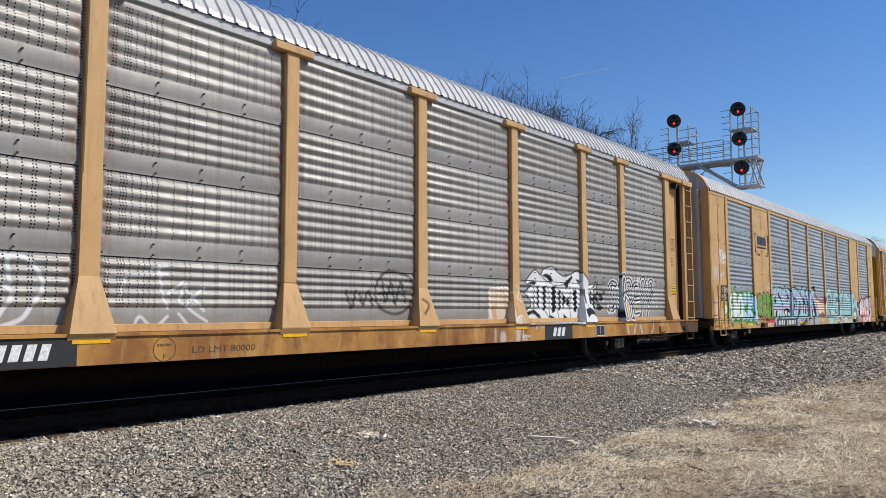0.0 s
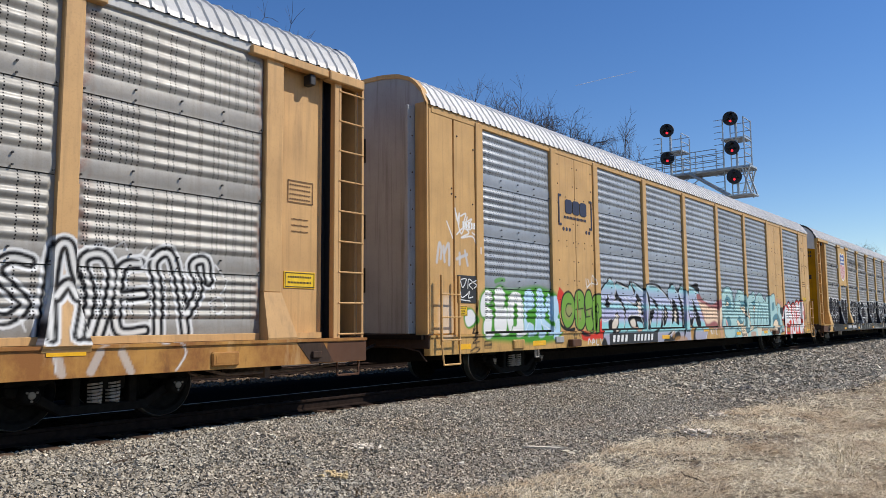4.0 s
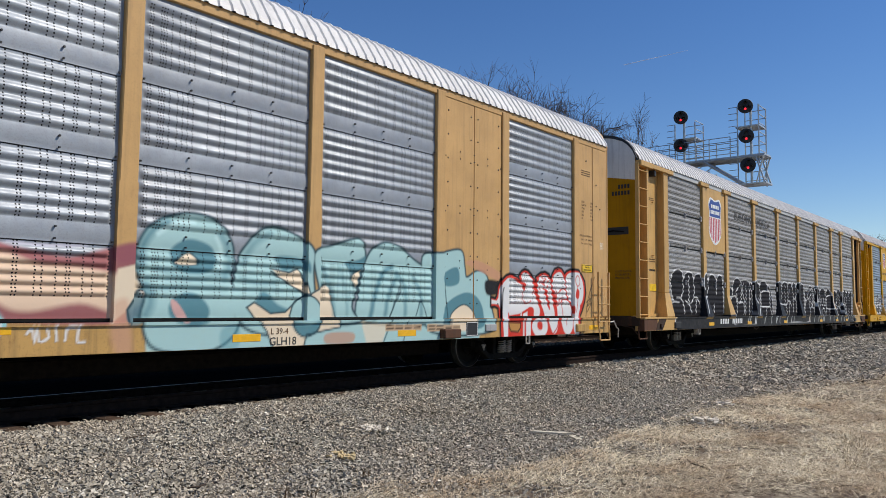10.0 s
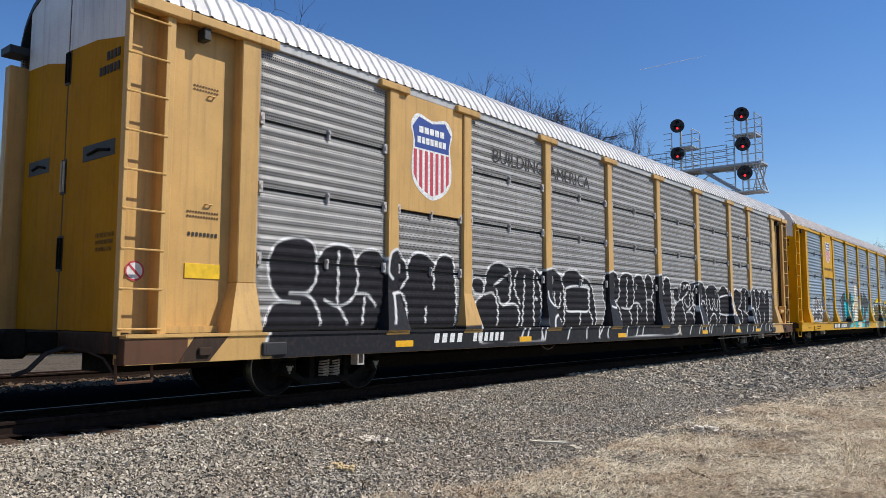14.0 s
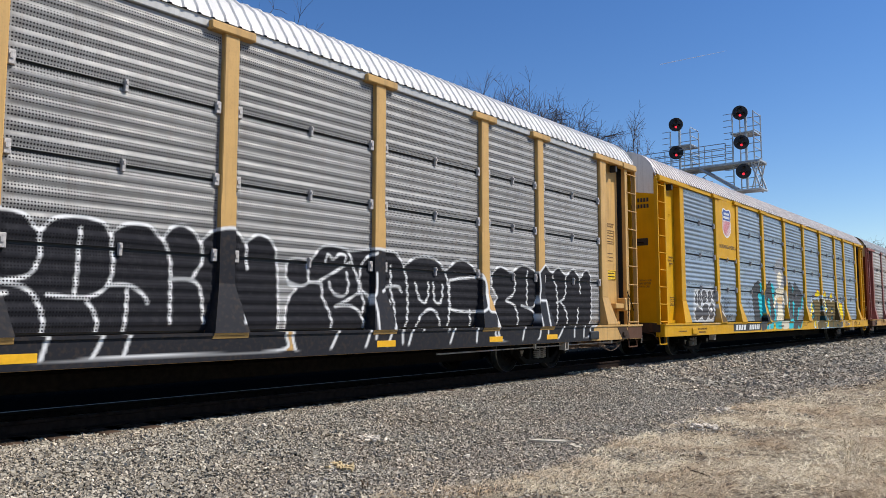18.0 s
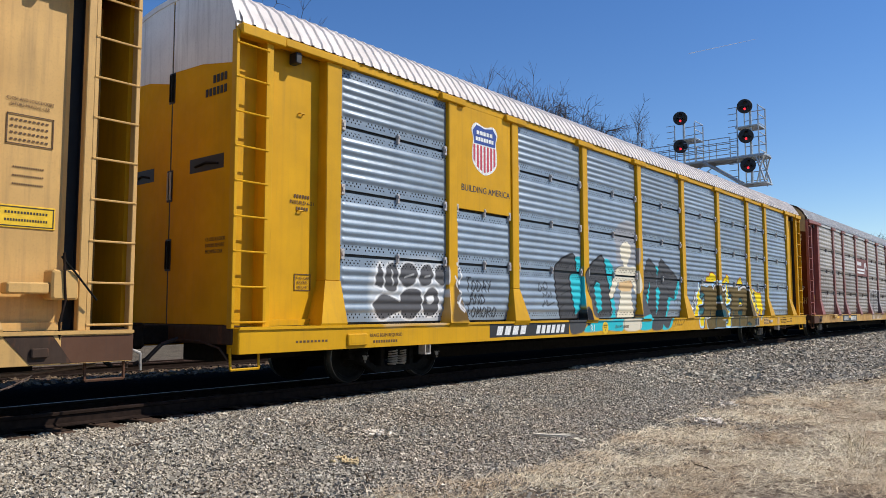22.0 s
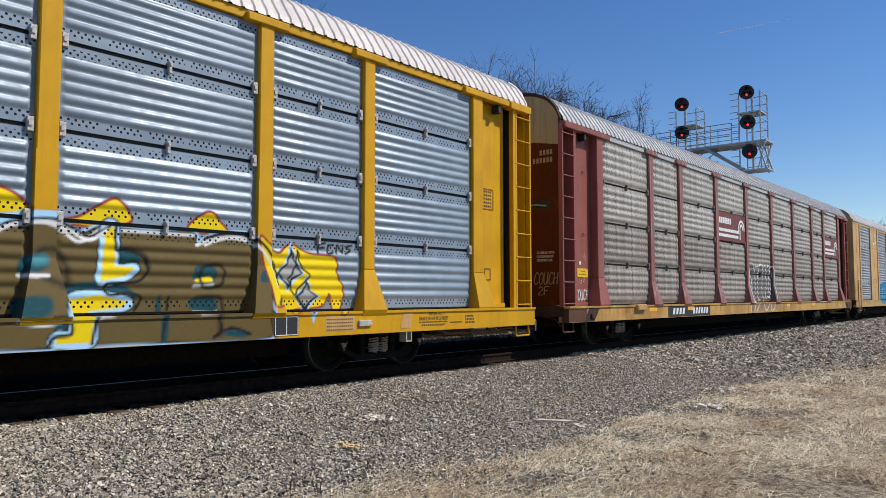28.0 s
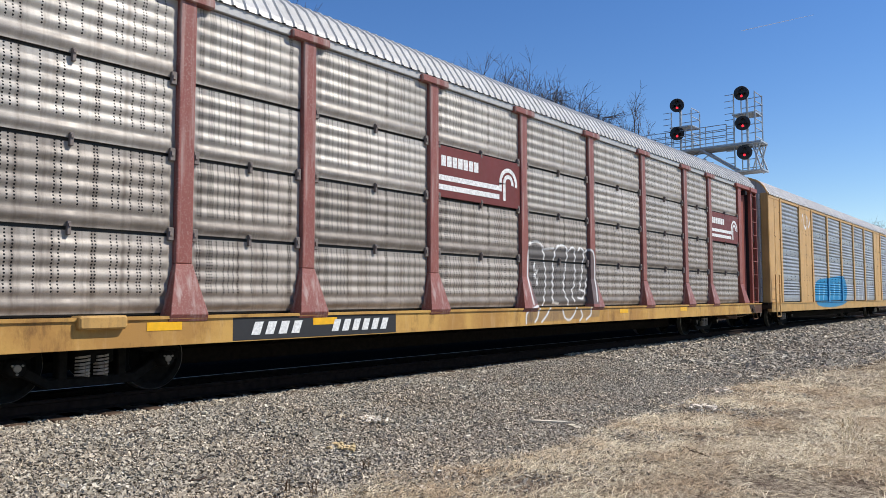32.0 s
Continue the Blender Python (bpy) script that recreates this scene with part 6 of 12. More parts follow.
# fourth word
fill("c", CHALK, [(2.42, 0.98), (2.43, 1.26), (2.5, 1.45), (2.61, 1.58), (2.47, 1.65), (2.42, 1.79), (2.46, 1.93), (2.59, 1.99), (2.75, 1.97), (2.82, 1.88), (2.91, 2.02), (3.07, 2.18), (3.3, 2.21), (3.56, 2.17), (3.67, 2.16), (4.13, 2.22), (4.34, 2.21), (4.64, 2.19), (4.85, 2.01), (5.1, 2.13), (5.39, 2.17), (5.69, 2.13), (5.93, 1.97), (6.23, 2.14), (6.54, 2.16), (6.81, 2), (7.03, 1.81), (7.03, 1.29), (7.26, 1.2), (7.17, 0.84), (7.26, 0.7), (5.67, 0.69), (4.31, 0.69), (3.1, 0.68), (2.56, 0.69), (2.45, 0.8)], grow=0.045)
fill("c", TAR, [(2.42, 0.98), (2.43, 1.26), (2.5, 1.45), (2.61, 1.58), (2.47, 1.65), (2.42, 1.79), (2.46, 1.93), (2.59, 1.99), (2.75, 1.97), (2.82, 1.88), (2.91, 2.02), (3.07, 2.18), (3.3, 2.21), (3.56, 2.17), (3.67, 2.16), (4.13, 2.22), (4.34, 2.21), (4.64, 2.19), (4.85, 2.01), (5.1, 2.13), (5.39, 2.17), (5.69, 2.13), (5.93, 1.97), (6.23, 2.14), (6.54, 2.16), (6.81, 2), (7.03, 1.81), (7.03, 1.29), (7.26, 1.2), (7.17, 0.84), (7.26, 0.7), (5.67, 0.69), (4.31, 0.69), (3.1, 0.68), (2.56, 0.69), (2.45, 0.8)])
line("c", CHALK, 0.045, [(2.78, 1.91), (2.81, 1.68), (2.67, 1.61), (2.47, 1.65)])
line("c", CHALK, 0.045, [(2.81, 1.67), (3.05, 1.65), (3.08, 1.46), (3.22, 1.23), (3.26, 1), (3.09, 0.68)])
line("c", CHALK, 0.045, [(2.97, 1.67), (3.64, 2)])
line("c", CHALK, 0.045, [(3.14, 1.98), (3.17, 2.09), (3.29, 2.03), (3.4, 2.11), (3.52, 2.1), (3.53, 2.01)])
line("c", CHALK, 0.045, [(3.2, 1.68), (3.3, 1.52), (3.51, 1.49), (3.6, 1.63), (3.55, 1.84)])
line("c", CHALK, 0.045, [(3.59, 2.17), (3.7, 1.94), (3.82, 1.66), (3.81, 1.52)])
line("c", CHALK, 0.045, [(3.34, 1.33), (3.62, 1.44), (3.84, 1.54), (3.93, 1.38), (3.89, 1.24)])
line("c", CHALK, 0.045, [(3.35, 1.33), (3.63, 1.34), (3.82, 1.25), (3.92, 1.09), (3.9, 0.92), (3.8, 0.69)])
line("c", CHALK, 0.045, [(4.16, 2.17), (3.94, 2.06), (3.83, 1.8), (3.88, 1.59), (4.06, 1.49), (4.15, 1.6), (4.15, 1.85)])
line("c", CHALK, 0.045, [(4.06, 1.45), (4.08, 1.24), (4.04, 0.84)])
line("c", CHALK, 0.045, [(4.28, 1.57), (4.44, 1.65), (4.7, 1.66), (4.79, 1.58)])
line("c", CHALK, 0.045, [(4.54, 1.99), (4.53, 1.61), (4.62, 1.31), (4.64, 0.75)])
line("c", CHALK, 0.045, [(4.51, 1.42), (4.5, 1.16), (4.29, 0.71)])
line("c", CHALK, 0.045, [(4.85, 2.01), (4.92, 1.7), (4.93, 1.16), (4.78, 0.71)])
line("c", CHALK, 0.045, [(5.13, 1.73), (5.23, 1.48), (5.38, 1.41), (5.46, 1.54), (5.47, 1.75)])
line("c", CHALK, 0.045, [(5.6, 1.75), (5.63, 1.46), (5.76, 1.4), (5.83, 1.49), (5.85, 1.72)])
line("c", CHALK, 0.045, [(5.13, 0.95), (5.27, 1.18), (5.51, 1.3), (5.71, 1.2), (5.81, 0.93)])
line("c", CHALK, 0.045, [(5.93, 1.97), (6.02, 1.62), (6.02, 1.12), (5.85, 0.71)])
line("c", CHALK, 0.045, [(6.04, 1.81), (6.46, 1.87), (7.03, 1.85), (7, 1.31), (6.19, 1.28), (6.05, 1.41), (6.04, 1.81)])
line("c", CHALK, 0.045, [(6.63, 1.28), (6.64, 1.03), (6.61, 0.7)])
# fifth word
fill("c", CHALK, [(7.36, 0.79), (7.38, 1.32), (7.51, 1.54), (7.34, 1.75), (7.4, 2), (7.61, 2.12), (7.86, 2.05), (8, 2.03), (8.38, 2.18), (8.74, 2.13), (8.93, 2.06), (9.21, 2.23), (9.52, 2.09), (9.8, 2.2), (10.11, 2.05), (10.43, 2.2), (10.72, 2.02), (11.01, 2.2), (11.21, 2.01), (11.17, 1.08), (10.85, 0.95), (10.54, 0.69), (8.03, 0.68)], grow=0.045)
fill("c", TAR, [(7.36, 0.79), (7.38, 1.32), (7.51, 1.54), (7.34, 1.75), (7.4, 2), (7.61, 2.12), (7.86, 2.05), (8, 2.03), (8.38, 2.18), (8.74, 2.13), (8.93, 2.06), (9.21, 2.23), (9.52, 2.09), (9.8, 2.2), (10.11, 2.05), (10.43, 2.2), (10.72, 2.02), (11.01, 2.2), (11.21, 2.01), (11.17, 1.08), (10.85, 0.95), (10.54, 0.69), (8.03, 0.68)])
line("c", CHALK, 0.045, [(8, 2.06), (8.12, 1.89), (8.05, 1.61), (7.8, 1.49), (8.09, 1.38), (8.21, 1.1), (8.1, 0.68)])
line("c", CHALK, 0.045, [(8.56, 2.08), (8.53, 1.39)])
line("c", CHALK, 0.045, [(8.93, 2.06), (8.96, 1.69), (8.75, 1.36), (8.32, 1.39)])
line("c", CHALK, 0.045, [(8.55, 1.36), (8.8, 1.21), (8.76, 0.8), (8.64, 0.68)])
line("c", CHALK, 0.045, [(8.94, 1.5), (9.26, 1.49), (9.35, 1.4)])
line("c", CHALK, 0.045, [(9.13, 1.46), (9.07, 0.82)])
line("c", CHALK, 0.045, [(9.55, 2.03), (9.71, 1.72), (9.71, 1.03), (9.44, 0.69)])
line("c", CHALK, 0.045, [(10.11, 2.05), (10.04, 1.6), (9.71, 1.47)])
line("c", CHALK, 0.045, [(9.89, 1.47), (10.12, 1.22), (10.14, 0.73)])
line("c", CHALK, 0.045, [(10.72, 2.02), (10.72, 1.69)])
line("c", CHALK, 0.045, [(10.62, 1.35), (10.54, 0.69)])
fill("c", TAR, [(-11.40, 0.668), (10.85, 0.668), (10.85, 0.58), (-11.40, 0.58)], soft=0.03, curved=False)
fill("c", TAR, [(-11.45, 0.705), (10.9, 0.705), (10.9, 0.50), (-11.45, 0.50)], curved=False)
# grey letters and spray writing on the yellow car
fill("d", CHALK, [(-10.94, 1.89), (-10.32, 2.02), (-9.30, 2.01), (-9.32, 1.02), (-10.12, 0.99), (-10.94, 1.01)], soft=0.12, alpha=0.45)
fill("d", CHALK, [(-10.9, 1.62), (-10.8, 1.93), (-10.71, 1.73), (-10.73, 1.55), (-10.84, 1.57)], grow=0.035, alpha=0.85)
fill("d", CHALK, [(-10.68, 1.67), (-10.63, 1.88), (-10.48, 1.95), (-10.38, 1.86), (-10.39, 1.56), (-10.51, 1.48), (-10.66, 1.52)], grow=0.035, alpha=0.85)
fill("d", CHALK, [(-10.34, 1.68), (-10.27, 1.9), (-10.09, 1.97), (-9.91, 1.88), (-9.94, 1.68), (-10.15, 1.56)], grow=0.035, alpha=0.85)
fill("d", CHALK, [(-9.86, 1.7), (-9.77, 1.91), (-9.57, 1.96), (-9.49, 1.8), (-9.59, 1.63), (-9.79, 1.6)], grow=0.035, alpha=0.85)
fill("d", CHALK, [(-9.45, 1.76), (-9.36, 1.95), (-9.17, 1.94), (-9.15, 1.68), (-9.3, 1.61)], grow=0.035, alpha=0.85)
fill("d", CHALK, [(-10.94, 1.29), (-10.73, 1.44), (-10.51, 1.4), (-10.22, 1.24), (-10.5, 1.11), (-10.74, 1.04), (-10.89, 1.16)], grow=0.035, alpha=0.85)
fill("d", CHALK, [(-10.33, 1.31), (-10.26, 1.49), (-10.05, 1.55), (-9.83, 1.5), (-9.8, 1.25), (-9.99, 1.05), (-10.25, 1.09)], grow=0.035, alpha=0.85)
fill("d", CHALK, [(-9.76, 1.33), (-9.66, 1.52), (-9.45, 1.57), (-9.35, 1.38), (-9.42, 1.13), (-9.65, 1.09), (-9.76, 1.19)], grow=0.035, alpha=0.85)
fill("d", (0.09, 0.09, 0.095), [(-10.9, 1.62), (-10.8, 1.93), (-10.71, 1.73), (-10.73, 1.55), (-10.84, 1.57)], grow=0.0, soft=0.018)
fill("d", (0.09, 0.09, 0.095), [(-10.68, 1.67), (-10.63, 1.88), (-10.48, 1.95), (-10.38, 1.86), (-10.39, 1.56), (-10.51, 1.48), (-10.66, 1.52)], grow=0.0, soft=0.018)
fill("d", (0.09, 0.09, 0.095), [(-10.34, 1.68), (-10.27, 1.9), (-10.09, 1.97), (-9.91, 1.88), (-9.94, 1.68), (-10.15, 1.56)], grow=0.0, soft=0.018)
fill("d", (0.09, 0.09, 0.095), [(-9.86, 1.7), (-9.77, 1.91), (-9.57, 1.96), (-9.49, 1.8), (-9.59, 1.63), (-9.79, 1.6)], grow=0.0, soft=0.018)
fill("d", (0.09, 0.09, 0.095), [(-9.45, 1.76), (-9.36, 1.95), (-9.17, 1.94), (-9.15, 1.68), (-9.3, 1.61)], grow=0.0, soft=0.018)
fill("d", (0.09, 0.09, 0.095), [(-10.94, 1.29), (-10.73, 1.44), (-10.51, 1.4), (-10.22, 1.24), (-10.5, 1.11), (-10.74, 1.04), (-10.89, 1.16)], grow=0.0, soft=0.018)
fill("d", (0.09, 0.09, 0.095), [(-10.33, 1.31), (-10.26, 1.49), (-10.05, 1.55), (-9.83, 1.5), (-9.8, 1.25), (-9.99, 1.05), (-10.25, 1.09)], grow=0.0, soft=0.018)
fill("d", (0.09, 0.09, 0.095), [(-9.76, 1.33), (-9.66, 1.52), (-9.45, 1.57), (-9.35, 1.38), (-9.42, 1.13), (-9.65, 1.09), (-9.76, 1.19)], grow=0.0, soft=0.018)
line("d", CHALK, 0.022, [(-10.52, 1.83), (-10.49, 1.6)])
line("d", CHALK, 0.022, [(-10.2, 1.73), (-10.01, 1.78)])
line("d", CHALK, 0.022, [(-9.71, 1.75), (-9.59, 1.77)])
line("d", CHALK, 0.022, [(-10.73, 1.48), (-10.69, 1.55)])
line("d", CHALK, 0.022, [(-9.66, 1.38), (-9.5, 1.42), (-9.55, 1.31)])
line("d", CHALK, 0.022, [(-9.3, 1.51), (-9.16, 1.55), (-9.19, 1.42)])
line("d", CHALK, 0.022, [(-10.9, 1.7), (-10.78, 1.95), (-10.69, 1.75)])
fill("d", CHALK, [(-9.67, 1.4), (-9.48, 1.43), (-9.53, 1.3), (-9.64, 1.31)])
line("d", CHALK, 0.035, [(-8.92, 2), (-8.8, 1.94), (-8.89, 1.69), (-8.8, 1.52), (-8.97, 1.38), (-8.78, 1.21)])
line("d", CHALK, 0.035, [(-8.97, 1.78), (-8.85, 1.56), (-8.94, 1.3)])
line("d", CHALK, 0.035, [(-8.83, 2.05), (-8.71, 1.83), (-8.8, 1.65)])
fill("d", SOOT, [(-9.22, 1), (-9.09, 1.32), (-8.99, 1.65), (-8.84, 1.7), (-8.61, 1.16), (-8.63, 1.01), (-8.93, 0.99)], alpha=0.8, soft=0.05)
line("d", CHALK, 0.03, [(-8.92, 2.02), (-8.84, 1.82), (-8.94, 1.65), (-8.81, 1.49), (-8.96, 1.28), (-8.85, 1.16)])
line("d", CHALK, 0.03, [(-8.89, 1.57), (-8.72, 1.49), (-8.83, 1.32)])
line("d", CHALK, 0.03, [(-8.99, 1.32), (-8.77, 1.16)])
line("d", SOOT, 0.028, [(-6.13, 1.74), (-6.17, 1.61), (-6.06, 1.58), (-6.1, 1.71)], alpha=0.8)
line("d", SOOT, 0.028, [(-5.95, 1.77), (-5.82, 1.72), (-5.88, 1.62), (-5.98, 1.65), (-5.95, 1.77)], alpha=0.8)
line("d", SOOT, 0.028, [(-6.07, 1.65), (-5.96, 1.65)], alpha=0.8)
line("d", SOOT, 0.028, [(-5.98, 1.46), (-6, 1.54), (-5.91, 1.49), (-5.82, 1.56), (-5.78, 1.46), (-5.68, 1.56), (-5.66, 1.46)], alpha=0.8)
line("d", SOOT, 0.028, [(-5.94, 1.38), (-5.99, 1.26), (-5.84, 1.39), (-5.81, 1.28), (-5.57, 1.35)], alpha=0.8)
# dark grey and cyan letters
fill("d", CYAN, [(-4.87, 1.9), (-4.8, 2.01), (-4.4, 2.02), (-4.43, 2.35), (-4.65, 2.33), (-4.55, 2.03), (-4.34, 1.76), (-4.37, 1.46), (-4.5, 1.19), (-4.68, 1.12), (-4.82, 1.55)])
fill("d", CYAN, [(-3.3, 2.34), (-3.05, 2.37), (-2.87, 2.21), (-2.78, 2.04), (-2.99, 1.71), (-3.09, 1.73)])
fill("d", CYAN, [(-3.01, 1.46), (-2.83, 1.46), (-2.74, 1.06), (-2.71, 0.72), (-3.02, 0.69), (-3.6, 0.72), (-4.16, 0.7), (-4.61, 0.72), (-4.17, 0.93), (-2.97, 1.02)])
fill("d", CYAN, [(-3.78, 1.78), (-3.55, 1.79), (-3.46, 1.23), (-3.56, 1.15), (-3.67, 1.19)])
fill("d", (0.075, 0.077, 0.082), [(-5.52, 2.01), (-5.45, 2.15), (-5.21, 2.3), (-4.81, 2.42), (-4.69, 2.38), (-4.61, 2.19), (-4.57, 2.02), (-4.8, 1.99), (-4.91, 1.87), (-4.84, 1.55), (-4.72, 1.16), (-4.54, 1.11), (-4.42, 1.25), (-4.28, 1.23), (-4.25, 0.93), (-4.49, 0.86), (-4.61, 0.72), (-4.91, 0.67), (-5.16, 0.69), (-5.25, 0.92), (-5.37, 1.23), (-5.5, 1.64)])
fill("d", (0.075, 0.077, 0.082), [(-4.3, 1.91), (-4.24, 2.07), (-3.94, 2.24), (-3.54, 2.43), (-3.37, 2.44), (-3.25, 2.22), (-3.09, 1.77), (-2.98, 1.23), (-2.96, 1.04), (-3.32, 1.02), (-4.13, 1.03), (-4.14, 1.46), (-4.19, 1.69)])
fill("d", CYAN, [(-4.86, 1.9), (-4.64, 1.96), (-4.38, 1.96), (-4.35, 1.68), (-4.46, 1.23), (-4.6, 1.13), (-4.68, 1.16)])
fill("d", CYAN, [(-3.79, 1.76), (-3.53, 1.77), (-3.45, 1.25), (-3.54, 1.15), (-3.65, 1.17)])
line("d", SOOT, 0.045, [(-5.25, 0.92), (-5.37, 1.23), (-5.5, 1.64), (-5.52, 2.01), (-5.45, 2.15), (-5.21, 2.3), (-4.81, 2.42), (-4.69, 2.38), (-4.59, 2.08)])
line("d", SOOT, 0.045, [(-4.14, 1.46), (-4.3, 1.91), (-4.24, 2.07), (-3.94, 2.24), (-3.54, 2.43), (-3.37, 2.44), (-3.25, 2.22), (-3.09, 1.77), (-2.96, 1.07)])
line("d", SOOT, 0.045, [(-4.91, 1.87), (-4.8, 1.99), (-4.4, 2)])
line("d", SOOT, 0.045, [(-4.91, 1.87), (-4.84, 1.55), (-4.69, 1.14)])
line("d", SOOT, 0.045, [(-3.82, 1.74), (-3.71, 1.84), (-3.55, 1.83)])
fill("d", SOOT, [(-4.5, 1.08), (-4.36, 1.23), (-4.24, 1.17), (-4.25, 0.93), (-4.37, 0.84), (-4.48, 0.9)])
line("d", SOOT, 0.014, [(-5.4, 1.64), (-4.94, 1.77)])
line("d", SOOT, 0.014, [(-5.29, 1.51), (-4.86, 1.63)])
line("d", SOOT, 0.014, [(-5.09, 2.02), (-4.8, 2.23)])
line("d", SOOT, 0.014, [(-3.93, 1.66), (-3.62, 1.79)])
line("d", SOOT, 0.014, [(-3.98, 1.73), (-3.71, 1.86)])
line("d", SOOT, 0.014, [(-5.32, 1.23), (-5.14, 1.3)])
fill("d", CYAN, [(-0.43, 2.28), (-0.24, 2.29), (-0.19, 1.71), (-0.34, 1.06), (-0.47, 0.68), (0.1, 0.73), (0.3, 1.06), (0.5, 1.42), (0.82, 1.46), (1.04, 1.71), (1.16, 1.96), (0.82, 1.98), (0.4, 1.59), (-0, 1.81)])
fill("d", CYAN, [(-1.7, 0.99), (-1.05, 1.13), (-1.01, 0.95), (-1.13, 0.71), (-1.78, 0.7)])
fill("d", (0.075, 0.077, 0.082), [(-1.35, 1.67), (-1.18, 1.98), (-1.01, 2.36), (-0.88, 2.51), (-0.71, 2.48), (-0.43, 2.31), (-0.34, 2.09), (-0.36, 1.77), (-0.43, 1.41), (-0.4, 1.06), (-0.47, 0.7), (-1.09, 0.69), (-1.05, 1.07), (-1.66, 1.02), (-1.62, 1.13), (-1.51, 1.4)])
fill("d", (0.075, 0.077, 0.082), [(-0.34, 1.8), (-0.27, 2.06), (-0.24, 2.36), (-0.07, 2.55), (0.1, 2.48), (0.56, 2.28), (0.99, 2.09), (1.02, 1.95), (0.82, 1.7), (0.71, 1.49), (0.35, 1.52), (0.2, 1.06), (-0.1, 0.7), (-0.47, 0.89), (-0.34, 1.19)])
fill("d", CYAN, [(-0.41, 1.76), (-0.19, 1.71), (-0.24, 1.51), (-0.41, 1.09), (-0.43, 1.35)])
fill("d", CYAN, [(-1.07, 1.4), (-0.9, 1.75), (-0.79, 1.91), (-0.84, 1.72), (-0.94, 1.38)])
line("d", SOOT, 0.03, [(-1.18, 1.98), (-1.01, 2.36), (-0.88, 2.51), (-0.71, 2.48), (-0.43, 2.31), (-0.34, 2.09)], soft=0.05)
line("d", SOOT, 0.03, [(-0.24, 2.36), (-0.07, 2.55), (0.1, 2.48), (0.56, 2.28), (0.99, 2.09), (1.02, 1.95), (0.77, 1.53), (0.35, 1.56)], soft=0.05)
line("d", SOOT, 0.03, [(-0.79, 1.95), (-0.92, 1.75), (-1.05, 1.47)], soft=0.05)
line("d", SOOT, 0.03, [(-0.27, 2.22), (-0.31, 1.8)], soft=0.05)
line("d", SOOT, 0.014, [(-0.75, 2.19), (-0.52, 2.06)])
line("d", SOOT, 0.014, [(-0, 2.22), (0.4, 2.06)])
line("d", SOOT, 0.014, [(-0.19, 1.97), (0.5, 1.68)])
line("d", SOOT, 0.014, [(0.25, 0.86), (0.3, 0.96), (0.37, 0.79), (0.42, 0.94), (0.5, 0.78), (0.58, 0.92), (0.63, 0.76), (0.74, 0.91), (0.82, 0.78), (1.04, 0.91)])
line("d", SOOT, 0.014, [(0.25, 0.76), (0.82, 0.78)])
line("d", SOOT, 0.014, [(0.77, 1.32), (0.82, 1.46), (1.01, 1.48), (0.93, 1.29)])
# pale rounded figure-like shape
fill("d", (0.30, 0.30, 0.31), [(-2.73, 2.98), (-2.55, 3.26), (-2.03, 3.42), (-1.58, 3.27), (-1.45, 2.83), (-1.49, 2.4), (-1.82, 2.29), (-2.58, 2.31), (-2.67, 2.69)], soft=0.06, alpha=0.85)
fill("d", CREAM, [(-2.42, 2.76), (-2.03, 2.88), (-1.86, 2.62), (-2.09, 2.27), (-1.61, 2.24), (-1.38, 1.77), (-1.66, 1.58), (-1.83, 1.89), (-1.89, 1.51), (-1.74, 1.04), (-1.77, 0.71), (-2.63, 0.71), (-2.68, 1.05), (-2.51, 1.5), (-2.57, 1.86), (-2.89, 1.48), (-3.08, 1.52), (-2.9, 1.85), (-2.65, 2.2), (-2.28, 2.27), (-2.43, 2.49)])
line("d", SOOT, 0.018, [(-2.28, 2.27), (-2.65, 2.2), (-2.9, 1.85), (-3.08, 1.52), (-2.89, 1.48), (-2.57, 1.86), (-2.51, 1.5), (-2.68, 1.05), (-2.63, 0.73)])
line("d", SOOT, 0.018, [(-1.89, 1.51), (-1.74, 1.04), (-1.77, 0.73)])
fill("d", (0.55, 0.33, 0.12), [(-2.57, 1.83), (-2.25, 1.89), (-1.86, 1.91), (-1.89, 1.68), (-2.29, 1.64), (-2.55, 1.68)], alpha=0.8)
# olive and yellow letters
fill("d", MAROON_SPRAY, [(4.37, 2.01), (4.6, 2.07), (4.84, 2.23), (5, 2.31), (5.09, 2.26), (5.21, 2.07), (4.84, 1.97)], grow=0.02)
fill("d", LEMON, [(4.37, 2.01), (4.6, 2.07), (4.84, 2.23), (5, 2.31), (5.09, 2.26), (5.21, 2.07), (4.84, 1.97)], grow=-0.012)
fill("d", MAROON_SPRAY, [(5.94, 2.04), (6.1, 2.2), (6.25, 2.26), (6.39, 2.16), (6.51, 2.01), (6.15, 1.99)], grow=0.02)
fill("d", LEMON, [(5.94, 2.04), (6.1, 2.2), (6.25, 2.26), (6.39, 2.16), (6.51, 2.01), (6.15, 1.99)], grow=-0.012)
fill("d", (0.40, 0.66, 0.88), [(2.72, 1.78), (3, 1.88), (3.25, 1.86), (3.51, 1.92), (3.79, 1.96), (4, 2.02), (4.24, 2.04), (4.44, 1.98), (4.61, 1.87), (4.84, 1.97), (5.06, 1.97), (5.48, 1.96), (6.01, 1.98), (6.06, 1.84), (6.33, 1.96), (6.8, 2.01), (7.05, 1.81), (7.13, 1.56), (7.11, 1.31), (7.09, 1.02), (7.15, 0.68), (6.35, 0.64), (5.13, 0.67), (4.32, 0.66), (3.56, 0.67), (2.76, 0.69)], grow=0.045)
